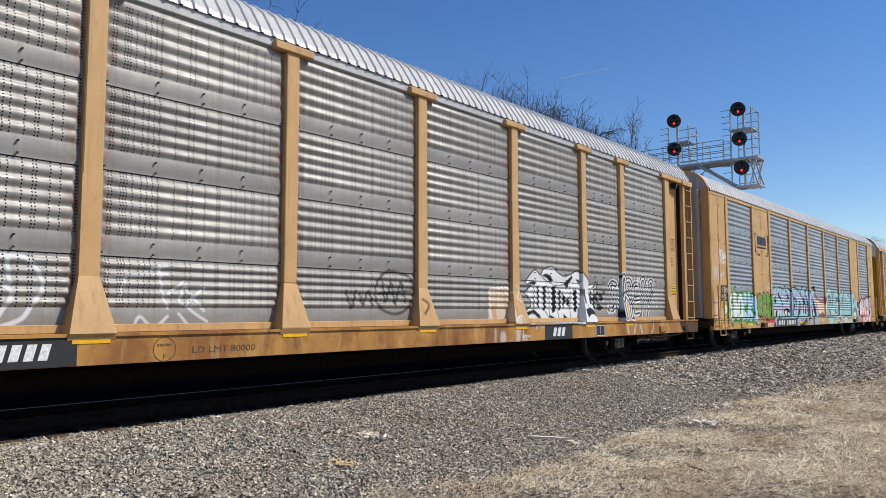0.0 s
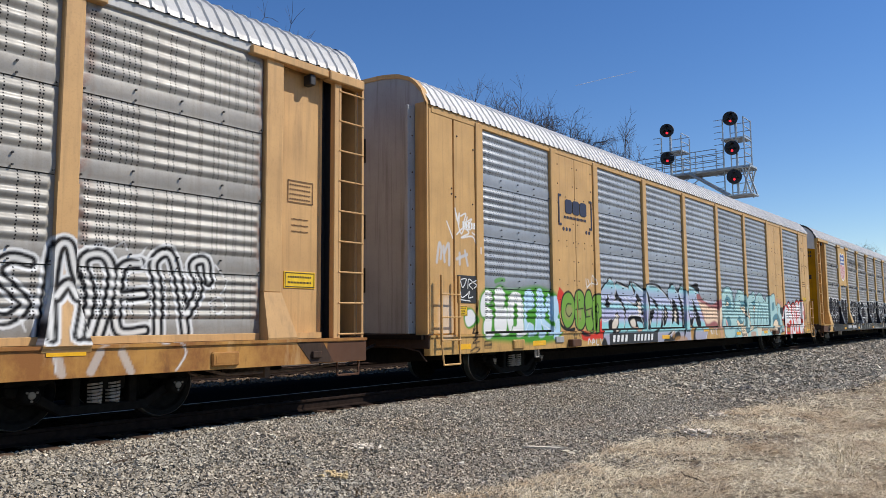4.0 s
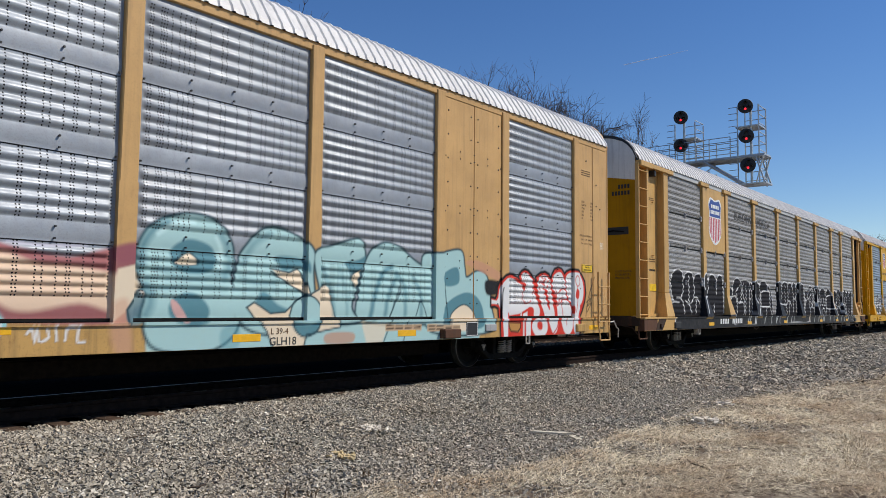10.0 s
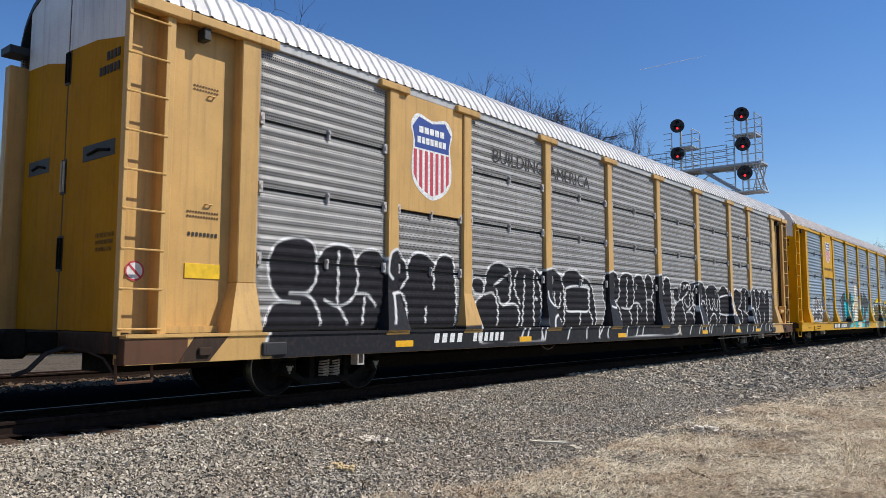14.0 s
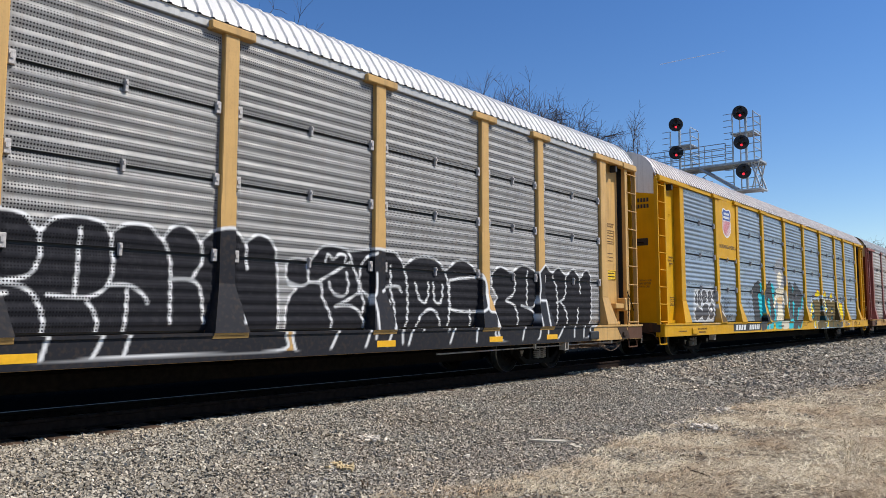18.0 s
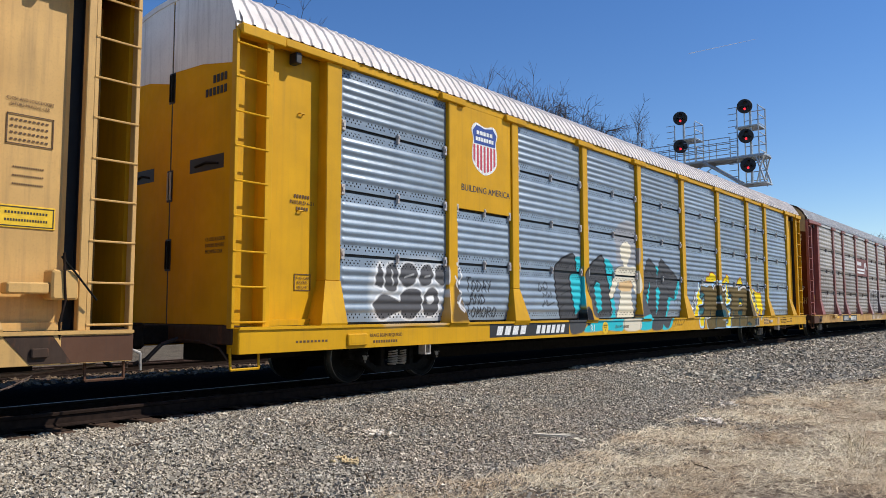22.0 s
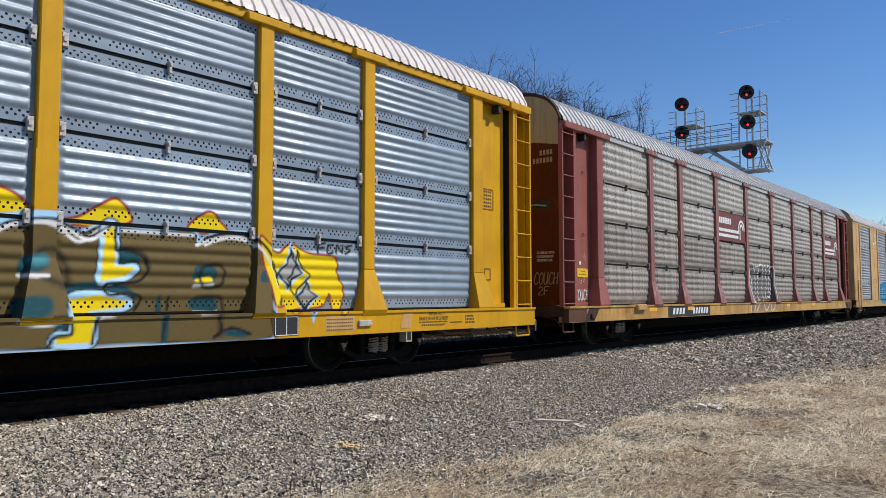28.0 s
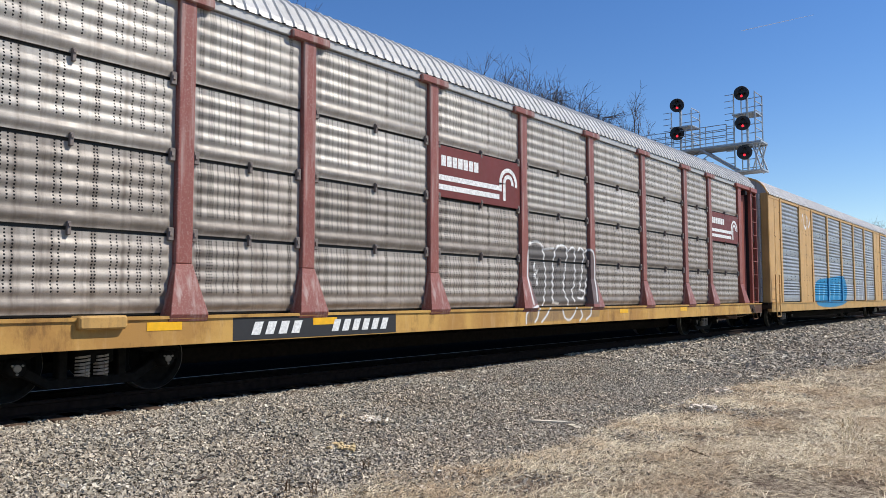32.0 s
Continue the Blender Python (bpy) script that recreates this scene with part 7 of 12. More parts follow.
fill("d", SOOT, [(2.72, 1.78), (3, 1.88), (3.25, 1.86), (3.51, 1.92), (3.79, 1.96), (4, 2.02), (4.24, 2.04), (4.44, 1.98), (4.61, 1.87), (4.84, 1.97), (5.06, 1.97), (5.48, 1.96), (6.01, 1.98), (6.06, 1.84), (6.33, 1.96), (6.8, 2.01), (7.05, 1.81), (7.13, 1.56), (7.11, 1.31), (7.09, 1.02), (7.15, 0.68), (6.35, 0.64), (5.13, 0.67), (4.32, 0.66), (3.56, 0.67), (2.76, 0.69)], grow=0.02)
fill("d", OLIVE, [(2.72, 1.78), (3, 1.88), (3.25, 1.86), (3.51, 1.92), (3.79, 1.96), (4, 2.02), (4.24, 2.04), (4.44, 1.98), (4.61, 1.87), (4.84, 1.97), (5.06, 1.97), (5.48, 1.96), (6.01, 1.98), (6.06, 1.84), (6.33, 1.96), (6.8, 2.01), (7.05, 1.81), (7.13, 1.56), (7.11, 1.31), (7.09, 1.02), (7.15, 0.68), (6.35, 0.64), (5.13, 0.67), (4.32, 0.66), (3.56, 0.67), (2.76, 0.69)])
line("d", CHALK, 0.04, [(3.79, 1.9), (4, 1.98), (4.24, 1.97), (4.45, 1.89), (4.61, 1.79), (4.84, 1.94)], alpha=0.9)
line("d", CHALK, 0.04, [(6.06, 1.83), (6.33, 1.93), (6.75, 1.96), (7, 1.81), (7.11, 1.61)], alpha=0.9)
line("d", CHALK, 0.04, [(5.06, 1.95), (6.02, 1.95)], alpha=0.9)
line("d", CHALK, 0.04, [(3.96, 0.93), (4.12, 0.9), (4.29, 0.93)], alpha=0.9)
line("d", CHALK, 0.04, [(4, 1.41), (4.14, 1.4)], alpha=0.9)
line("d", CHALK, 0.04, [(4.77, 0.95), (5.01, 1.01), (5.2, 1.06)], alpha=0.9)
line("d", CHALK, 0.04, [(5.04, 1.35), (5.22, 1.42), (5.3, 1.51)], alpha=0.9)
line("d", CHALK, 0.04, [(6.03, 1.32), (6.29, 1.34)], alpha=0.9)
line("d", CHALK, 0.04, [(6.04, 0.99), (6.35, 1)], alpha=0.9)
fill("d", (0.012, 0.065, 0.08), [(5.03, 1.72), (5.14, 1.76), (5.31, 1.64), (5.26, 1.44), (5.07, 1.54)])
fill("d", (0.012, 0.065, 0.08), [(4.93, 1.28), (5.08, 1.33), (5.25, 1.24), (5.23, 1.12), (4.94, 1.15)])
fill("d", (0.012, 0.065, 0.08), [(6.02, 1.46), (6.07, 1.57), (6.29, 1.58), (6.36, 1.46), (6.29, 1.36), (6.05, 1.36)])
fill("d", (0.012, 0.065, 0.08), [(5.98, 1.15), (6.12, 1.18), (6.34, 1.15), (6.35, 1.01), (6.02, 1.03)])
fill("d", (0.012, 0.065, 0.08), [(3.98, 1.51), (4.05, 1.61), (4.19, 1.61), (4.17, 1.45), (4.01, 1.43)])
fill("d", (0.012, 0.065, 0.08), [(3.95, 1.16), (4.17, 1.17), (4.2, 0.99), (3.97, 0.97)])
fill("d", (0.012, 0.065, 0.08), [(4.5, 1.32), (4.83, 1.34), (4.83, 1.22), (4.51, 1.21)])
fill("d", (0.012, 0.065, 0.08), [(5.54, 1.15), (5.6, 1.15), (5.59, 0.69), (5.51, 0.69)])
fill("d", (0.012, 0.065, 0.08), [(4.31, 0.96), (4.45, 0.95), (4.44, 0.79), (4.33, 0.81)])
fill("d", (0.012, 0.065, 0.08), [(6.35, 0.72), (6.56, 0.79), (6.77, 0.7), (6.58, 0.67)])
fill("d", (0.012, 0.065, 0.08), [(7, 1.52), (7.18, 1.57), (7.16, 1.4), (6.96, 1.39)])
line("d", SOOT, 0.06, [(4.1, 1.54), (4.19, 1.68), (4.38, 1.67), (4.48, 1.49), (4.49, 1.32)], soft=0.08, alpha=0.9)
line("d", SOOT, 0.06, [(4.23, 1.38), (4.42, 1.3)], soft=0.08, alpha=0.9)
line("d", SOOT, 0.06, [(6.3, 0.99), (6.31, 0.72)], soft=0.08, alpha=0.9)
fill("d", SOOT, [(4.9, 1.98), (5.02, 1.98), (5.02, 1.54), (5.26, 1.53), (5.15, 1.42), (4.86, 1.36), (4.87, 1.57)], grow=0.065)
fill("d", SOOT, [(4.5, 1.15), (4.83, 1.21), (5.19, 1.13), (5.12, 1.06), (4.73, 1.02), (4.69, 0.68), (4.31, 0.69), (4.34, 0.78), (4.49, 0.79)], grow=0.065)
fill("d", (0.40, 0.66, 0.88), [(4.9, 1.98), (5.02, 1.98), (5.02, 1.54), (5.26, 1.53), (5.15, 1.42), (4.86, 1.36), (4.87, 1.57)], grow=0.045)
fill("d", (0.40, 0.66, 0.88), [(4.5, 1.15), (4.83, 1.21), (5.19, 1.13), (5.12, 1.06), (4.73, 1.02), (4.69, 0.68), (4.31, 0.69), (4.34, 0.78), (4.49, 0.79)], grow=0.045)
fill("d", LEMON, [(4.9, 1.98), (5.02, 1.98), (5.02, 1.54), (5.26, 1.53), (5.15, 1.42), (4.86, 1.36), (4.87, 1.57)], curved=False)
fill("d", LEMON, [(4.5, 1.15), (4.83, 1.21), (5.19, 1.13), (5.12, 1.06), (4.73, 1.02), (4.69, 0.68), (4.31, 0.69), (4.34, 0.78), (4.49, 0.79)], curved=False)
fill("d", LEMON, [(6.05, 1.4), (6.25, 1.44), (6.29, 1.38), (6.07, 1.37)])
fill("d", MAROON_SPRAY, [(3.18, 2.07), (3.27, 2.2), (3.38, 2.2), (3.53, 2.3), (3.71, 2.33), (3.91, 2.27), (4.08, 2.09), (3.63, 2.03), (3.21, 2.05)], grow=0.02)
fill("d", LEMON, [(3.18, 2.07), (3.27, 2.2), (3.38, 2.2), (3.53, 2.3), (3.71, 2.33), (3.91, 2.27), (4.08, 2.09), (3.63, 2.03), (3.21, 2.05)], grow=-0.012)
fill("d", (0.40, 0.66, 0.88), [(3.66, 2), (4.08, 2.09), (4.35, 2.1), (4.28, 2), (3.89, 1.96), (3.73, 1.87)])
line("d", SOOT, 0.03, [(3.62, 1.97), (3.73, 1.87), (3.92, 1.97), (4.32, 2.02), (4.6, 1.92), (4.71, 1.85), (4.96, 1.99)])
line("d", CHALK, 0.04, [(3.75, 1.83), (3.92, 1.93), (4.28, 1.98), (4.53, 1.9), (4.72, 1.82), (4.92, 1.94)])
line("d", CHALK, 0.04, [(2.56, 0.95), (2.74, 0.93), (2.91, 0.98)])
line("d", CHALK, 0.04, [(4.01, 0.94), (4.18, 0.89), (4.37, 0.92)])
line("d", CHALK, 0.04, [(2.73, 1.93), (3.16, 1.95), (3.63, 1.94)])
line("d", CHALK, 0.04, [(2.91, 1.37), (3, 1.48)])
line("d", CHALK, 0.04, [(4.07, 1.41), (4.25, 1.41)])
fill("d", MAROON_SPRAY, [(2.32, 1.68), (2.46, 1.7), (2.55, 1.82), (2.58, 1.98), (2.65, 1.98), (2.65, 1.53), (2.85, 1.49), (2.93, 1.51), (2.83, 1.34), (2.55, 1.31), (2.55, 1.07), (2.51, 0.9), (2.47, 0.69), (2.17, 0.69), (2.11, 0.91), (2.2, 1.06), (2.26, 1.21), (2.33, 1.34), (2.44, 1.44)], grow=0.03)
fill("d", (0.40, 0.66, 0.88), [(2.32, 1.68), (2.46, 1.7), (2.55, 1.82), (2.58, 1.98), (2.65, 1.98), (2.65, 1.53), (2.85, 1.49), (2.93, 1.51), (2.83, 1.34), (2.55, 1.31), (2.55, 1.07), (2.51, 0.9), (2.47, 0.69), (2.17, 0.69), (2.11, 0.91), (2.2, 1.06), (2.26, 1.21), (2.33, 1.34), (2.44, 1.44)], grow=0.012)
fill("d", LEMON, [(2.32, 1.68), (2.46, 1.7), (2.55, 1.82), (2.58, 1.98), (2.65, 1.98), (2.65, 1.53), (2.85, 1.49), (2.93, 1.51), (2.83, 1.34), (2.55, 1.31), (2.55, 1.07), (2.51, 0.9), (2.47, 0.69), (2.17, 0.69), (2.11, 0.91), (2.2, 1.06), (2.26, 1.21), (2.33, 1.34), (2.44, 1.44)], grow=-0.03, curved=False)
line("d", SOOT, 0.03, [(2.69, 1.98), (2.68, 1.53), (2.9, 1.52), (2.96, 1.47), (2.83, 1.32), (2.56, 1.3)])
line("d", SOOT, 0.03, [(2.54, 0.99), (2.53, 0.82), (2.5, 0.68)])
fill("d", (0.012, 0.065, 0.08), [(2.65, 1.7), (2.84, 1.72), (2.98, 1.61), (2.94, 1.45), (2.85, 1.52), (2.65, 1.53)], soft=0.05)
fill("d", (0.012, 0.065, 0.08), [(2.56, 1.26), (2.8, 1.28), (2.94, 1.18), (2.89, 1.05), (2.58, 1.08)], soft=0.05)
fill("d", (0.012, 0.065, 0.08), [(4.08, 1.57), (4.23, 1.64), (4.26, 1.52), (4.15, 1.45)], soft=0.05)
fill("d", (0.012, 0.065, 0.08), [(4.02, 1.17), (4.26, 1.18), (4.24, 1), (4.04, 1)], soft=0.05)
fill("d", (0.012, 0.065, 0.08), [(3.48, 1.2), (3.51, 0.98), (3.48, 0.7), (3.44, 0.7)], soft=0.05)
line("d", (0.10, 0.40, 0.45), 0.1, [(2.68, 1.58), (2.9, 1.6)], soft=0.08, alpha=0.6)
line("d", (0.10, 0.40, 0.45), 0.1, [(2.61, 1.13), (2.86, 1.14)], soft=0.08, alpha=0.6)
line("d", (0.10, 0.40, 0.45), 0.1, [(4.13, 1.57), (4.21, 1.58)], soft=0.08, alpha=0.6)
fill("d", SOOT, [(2.26, 1.81), (2.33, 1.57), (2.47, 1.46), (2.35, 1.41), (2.27, 1.21), (2.16, 1.36), (2.07, 1.46), (2.2, 1.59)], curved=False)
fill("d", SOOT, [(2.02, 1.48), (2.09, 1.31), (2.21, 1.23), (2.1, 1.18), (2.04, 0.91), (1.96, 1.18), (1.87, 1.26), (1.98, 1.31)], curved=False)
fill("d", CHALK, [(2.27, 1.72), (2.31, 1.56), (2.41, 1.46), (2.32, 1.43), (2.27, 1.27), (2.19, 1.39), (2.12, 1.46), (2.22, 1.56)], curved=False)
fill("d", CHALK, [(2.02, 1.41), (2.08, 1.28), (2.16, 1.23), (2.08, 1.2), (2.04, 1.01), (1.98, 1.2), (1.92, 1.26), (1.99, 1.29)], curved=False)
fill("d", (0.22, 0.24, 0.23), [(2.27, 1.61), (2.3, 1.53), (2.37, 1.46), (2.3, 1.44), (2.27, 1.34), (2.22, 1.41), (2.17, 1.46), (2.24, 1.53)], curved=False)
fill("d", MAROON_SPRAY, [(6.97, 1.96), (7.1, 1.92), (7.31, 1.78), (7.55, 1.92), (7.86, 1.8), (8.36, 1.76), (8.4, 1.51), (8.52, 1.32), (8.5, 1.05), (8.37, 0.91), (8.25, 1.23), (8.13, 1.05), (7.65, 1.01), (7.48, 0.95), (7.35, 1.08), (7.16, 1.06), (7.12, 1.31)], grow=0.02)
fill("d", LEMON, [(6.97, 1.96), (7.1, 1.92), (7.31, 1.78), (7.55, 1.92), (7.86, 1.8), (8.36, 1.76), (8.4, 1.51), (8.52, 1.32), (8.5, 1.05), (8.37, 0.91), (8.25, 1.23), (8.13, 1.05), (7.65, 1.01), (7.48, 0.95), (7.35, 1.08), (7.16, 1.06), (7.12, 1.31)], grow=-0.01)
fill("d", (0.35, 0.62, 0.85), [(7.55, 1.97), (7.63, 1.71), (7.78, 1.52), (7.58, 1.38), (7.5, 1.25), (7.4, 1.38), (7.26, 1.5), (7.44, 1.66)], curved=False)
fill("d", (0.35, 0.62, 0.85), [(7.82, 1.5), (7.92, 1.27), (8.07, 1.19), (7.9, 1.05), (7.82, 0.79), (7.73, 1.05), (7.59, 1.21), (7.75, 1.3)], curved=False)
fill("d", SOOT, [(7.55, 1.89), (7.62, 1.69), (7.76, 1.52), (7.57, 1.41), (7.5, 1.28), (7.41, 1.4), (7.29, 1.51), (7.46, 1.65)], curved=False)
fill("d", SOOT, [(7.82, 1.44), (7.91, 1.27), (8.04, 1.19), (7.89, 1.08), (7.81, 0.92), (7.74, 1.06), (7.61, 1.19), (7.76, 1.28)], curved=False)
fill("d", (0.34, 0.34, 0.33), [(7.55, 1.77), (7.61, 1.64), (7.72, 1.52), (7.56, 1.45), (7.5, 1.36), (7.43, 1.42), (7.34, 1.51), (7.47, 1.62)], curved=False)
fill("d", (0.34, 0.34, 0.33), [(7.82, 1.36), (7.9, 1.24), (7.99, 1.19), (7.87, 1.11), (7.81, 1.05), (7.77, 1.1), (7.67, 1.19), (7.78, 1.25)], curved=False)
line("d", SOOT, 0.035, [(8.06, 1.95), (8.03, 1.82)])
line("d", SOOT, 0.035, [(8.06, 1.95), (8.18, 1.97)])
line("d", SOOT, 0.035, [(8.04, 1.89), (8.16, 1.9)])
line("d", SOOT, 0.035, [(8.24, 1.94), (8.22, 1.82), (8.33, 1.84)])
line("d", SOOT, 0.035, [(8.24, 1.94), (8.34, 1.95)])
line("d", SOOT, 0.035, [(8.39, 1.83), (8.42, 1.95), (8.51, 1.84), (8.53, 1.95)])
line("d", SOOT, 0.035, [(8.71, 1.96), (8.59, 1.93), (8.68, 1.88), (8.57, 1.83)])
line("d", SOOT, 0.04, [(6.18, 1.92), (6.5, 2.01), (6.83, 1.99), (7.07, 1.85), (7.25, 1.6), (7.31, 1.34), (7.22, 1.08)])
line("d", CHALK, 0.035, [(6.18, 1.84), (6.5, 1.94), (6.81, 1.92), (7.01, 1.81), (7.18, 1.58), (7.23, 1.34)])
line("d", SOOT, 0.035, [(7.07, 1.0), (7.13, 0.74), (7.2, 0.57)])
line("d", SOOT, 0.04, [(2.69, 2.01), (2.7, 1.72), (2.69, 1.55), (2.86, 1.54), (2.98, 1.6), (3.01, 1.5), (2.95, 1.36), (2.75, 1.28), (2.56, 1.28)])
line("d", SOOT, 0.05, [(2.7, 1.72), (2.87, 1.72), (2.98, 1.64), (3.01, 1.5)], soft=0.06)
line("d", SOOT, 0.05, [(2.57, 1.25), (2.84, 1.29), (2.94, 1.22), (2.95, 1.11), (2.84, 1.05)], soft=0.06)
line("d", SOOT, 0.035, [(3.49, 1.23), (3.49, 1.06)])
line("d", SOOT, 0.03, [(3.4, 0.98), (3.39, 0.86), (3.37, 0.72)])
line("d", SOOT, 0.035, [(5.03, 1.99), (5.03, 1.73), (5.17, 1.73), (5.37, 1.63), (5.41, 1.47), (5.27, 1.36), (4.93, 1.33), (4.95, 1.21), (5.18, 1.23), (5.34, 1.17), (5.27, 1.03)])
line("d", SOOT, 0.05, [(5.17, 1.73), (5.35, 1.69), (5.43, 1.54)], soft=0.06)
line("d", SOOT, 0.035, [(5.69, 1.18), (5.68, 1.03)])
line("d", SOOT, 0.03, [(5.56, 0.94), (5.53, 0.68)])
line("d", SOOT, 0.04, [(6.11, 1.49), (6.19, 1.57), (6.4, 1.59), (6.47, 1.48), (6.4, 1.33), (6.16, 1.31), (6.11, 1.49)], soft=0.04)
line("d", SOOT, 0.04, [(6.06, 1.17), (6.19, 1.19), (6.41, 1.17), (6.46, 1.02)], soft=0.05)
line("d", SOOT, 0.035, [(6.28, 0.93), (6.33, 0.77), (6.22, 0.67)])
line("d", SOOT, 0.04, [(6.22, 0.69), (6.47, 0.79), (6.76, 0.7)])
line("d", SOOT, 0.04, [(2.44, 0.96), (2.48, 0.77), (2.46, 0.68)])
line("d", SOOT, 0.04, [(4.29, 0.97), (4.45, 0.95), (4.48, 0.79), (4.3, 0.76), (4.27, 0.69)])
line("d", SOOT, 0.035, [(4.75, 0.96), (4.7, 0.67)])
line("d", SOOT, 0.03, [(7.5, 1.43), (7.62, 1.61), (7.66, 1.84), (7.71, 1.63), (7.88, 1.48), (7.7, 1.33), (7.6, 1.21), (7.5, 1.43)])
# white outlined ghost letters on the maroon car
fill("e", (0.10, 0.098, 0.10), [(-1.32, 2.17), (-0.96, 2.33), (-0.66, 2.2), (-0.32, 2.15), (-0.12, 2.29), (0.24, 2.25), (0.52, 2.29), (0.97, 2.27), (1.46, 2.28), (1.55, 1.52), (1.41, 1.03), (-1.29, 1.05)], alpha=0.75, curved=False)
fill("e", (0.10, 0.098, 0.10), [(-1.54, 0.93), (1.53, 0.96), (1.46, 0.74), (-1.59, 0.67)], alpha=0.45, curved=False)
line("e", CHALK, 0.045, [(-1.34, 1.05), (-1.35, 1.73), (-1.29, 2.17), (-1.06, 2.32), (-0.81, 2.33), (-0.66, 2.18), (-0.57, 1.62), (-0.63, 1.17), (-0.74, 0.88), (-1.0, 0.68)], soft=0.025)
line("e", CHALK, 0.045, [(-0.61, 2.2), (-0.23, 2.23)], soft=0.025)
line("e", CHALK, 0.045, [(-0.29, 1.07), (-0.28, 1.63), (-0.18, 2.15), (-0.01, 2.3), (0.27, 2.29), (0.32, 2.04), (0.16, 1.44), (0.34, 1.1), (0.39, 0.9), (0.16, 0.71), (-0.06, 0.74), (-0.16, 0.91)], soft=0.025)
line("e", CHALK, 0.045, [(-0.29, 1.07), (-0.05, 1.05)], soft=0.025)
line("e", CHALK, 0.045, [(0.38, 2.2), (0.55, 2.29), (0.67, 2.19), (0.64, 1.51), (0.52, 1.31), (0.63, 1.1)], soft=0.025)
line("e", CHALK, 0.045, [(0.79, 2.22), (0.94, 2.3), (1.08, 2.14), (0.94, 1.58), (0.88, 1.38), (1.08, 1.31), (1.02, 1.16), (0.81, 1.17)], soft=0.025)
line("e", CHALK, 0.045, [(1.08, 2.18), (1.27, 2.27), (1.45, 2.14), (1.46, 1.52), (1.35, 1.1)], soft=0.025)
line("e", CHALK, 0.045, [(1.18, 1.59), (1.12, 1.35)], soft=0.025)
line("e", CHALK, 0.045, [(-0.95, 1.89), (-1.03, 1.76), (-0.88, 1.72), (-1.03, 1.61), (-0.88, 1.55), (-0.93, 1.44)], soft=0.025)
line("e", CHALK, 0.045, [(-1.57, 0.67), (-1.54, 0.87), (-1.29, 0.99), (-1.1, 0.99), (-1.15, 0.79), (-1.25, 0.69)], soft=0.025)
line("e", CHALK, 0.045, [(0.62, 0.9), (0.68, 0.77), (0.56, 0.67)], soft=0.025)
line("e", CHALK, 0.045, [(1.07, 0.96), (1.07, 0.8), (0.85, 0.69)], soft=0.025)
line("e", CHALK, 0.03, [(-12.79, 1.14), (-12.75, 1.36), (-12.63, 1.14)])
line("e", CHALK, 0.03, [(-12.57, 1.36), (-12.55, 1.14)])
line("e", CHALK, 0.03, [(-12.44, 1.34), (-12.43, 1.14), (-12.26, 1.36), (-12.24, 1.13)])
# blue letters on the last car
fill("f", (0.03, 0.22, 0.42), [(-6.47, 1.82), (-3.91, 2.07), (-0.8, 2.13), (-0.87, 0.89), (-6.41, 0.8)])
line("f", (0.45, 0.75, 0.85), 0.06, [(-5.88, 1.71), (-5.99, 0.95)])
line("f", (0.45, 0.75, 0.85), 0.06, [(-5.05, 1.72), (-5.14, 1.07)])
line("f", (0.45, 0.75, 0.85), 0.06, [(-3.94, 1.86), (-4.28, 1.07)])
line("f", (0.45, 0.75, 0.85), 0.06, [(-3.03, 1.87), (-3.15, 1.07)])
line("f", (0.45, 0.75, 0.85), 0.06, [(-1.96, 1.89), (-2.09, 1.06)])
line("f", (0.7, 0.75, 0.8), 0.08, [(2.43, 1.95), (2.56, 1.05)])
line("f", (0.7, 0.75, 0.8), 0.08, [(3.92, 1.97), (3.45, 1.05)])
line("f", (0.7, 0.75, 0.8), 0.08, [(5.51, 2.06), (5.01, 1.11)])
scrawl("d", "TODAY", -8.58, 1.53, 0.80, 0.20, SOOT, 0.028)
scrawl("d", "AND", -8.48, 1.30, 0.50, 0.17, SOOT, 0.028)
scrawl("d", "TOMORO", -8.58, 1.06, 0.95, 0.18, SOOT, 0.028)


# ---- ground and track ----
SIDE = 8.333          # near face of the train
AXIS = SIDE + 1.60    # centre line of its track
FAR_AXIS = AXIS + 7.0


def ground_height(x, y):
    """Ballast shoulder beside the track, level dry grass in front of it."""
    a = min(max((y - 5.6) / 2.6, 0.0), 1.0)
    z = -0.44 + 0.235 * a * a * (3 - 2 * a)
    if y > FAR_AXIS + 1.6:
        z -= min((y - FAR_AXIS - 1.6) * 0.35, 0.8)
    n = noise.noise((x * 0.35, y * 0.35, 0.0)) * 0.05 + noise.noise((x * 1.4, y * 1.4, 5.0)) * 0.018
    return z + n * (1.0 if y < 8.0 else 0.35)


def grass_edge(x):
    """Where the ballast gives way to dry grass (y), along the track."""
    base = float(np.interp(x, (0, 5, 6, 7.3, 8.4, 10, 14, 17.8, 20, 23, 40), (4.7, 4.62, 4.28, 4.10, 4.30, 4.38, 4.42, 4.28, 3.70, 3.45, 3.35)))
    return base + 0.10 * noise.noise((x * 0.9, 3.0, 0.0)) + 0.12 * noise.noise((x * 2.6, 8.0, 0.0))


def spread(lo, hi, fine_lo, fine_hi, step, grow=1.35):
    """Grid lines, close together between fine_lo and fine_hi and wider and wider apart outside."""
    vals = list(np.arange(fine_lo, fine_hi, step))
    d, v = step, fine_hi
    while v < hi:
        vals.append(v)
        d *= grow
        v += d
    vals.append(hi)
    d, v = step, fine_lo
    while v > lo:
        d *= grow
        v -= d
        vals.insert(0, max(v, lo))
    return vals


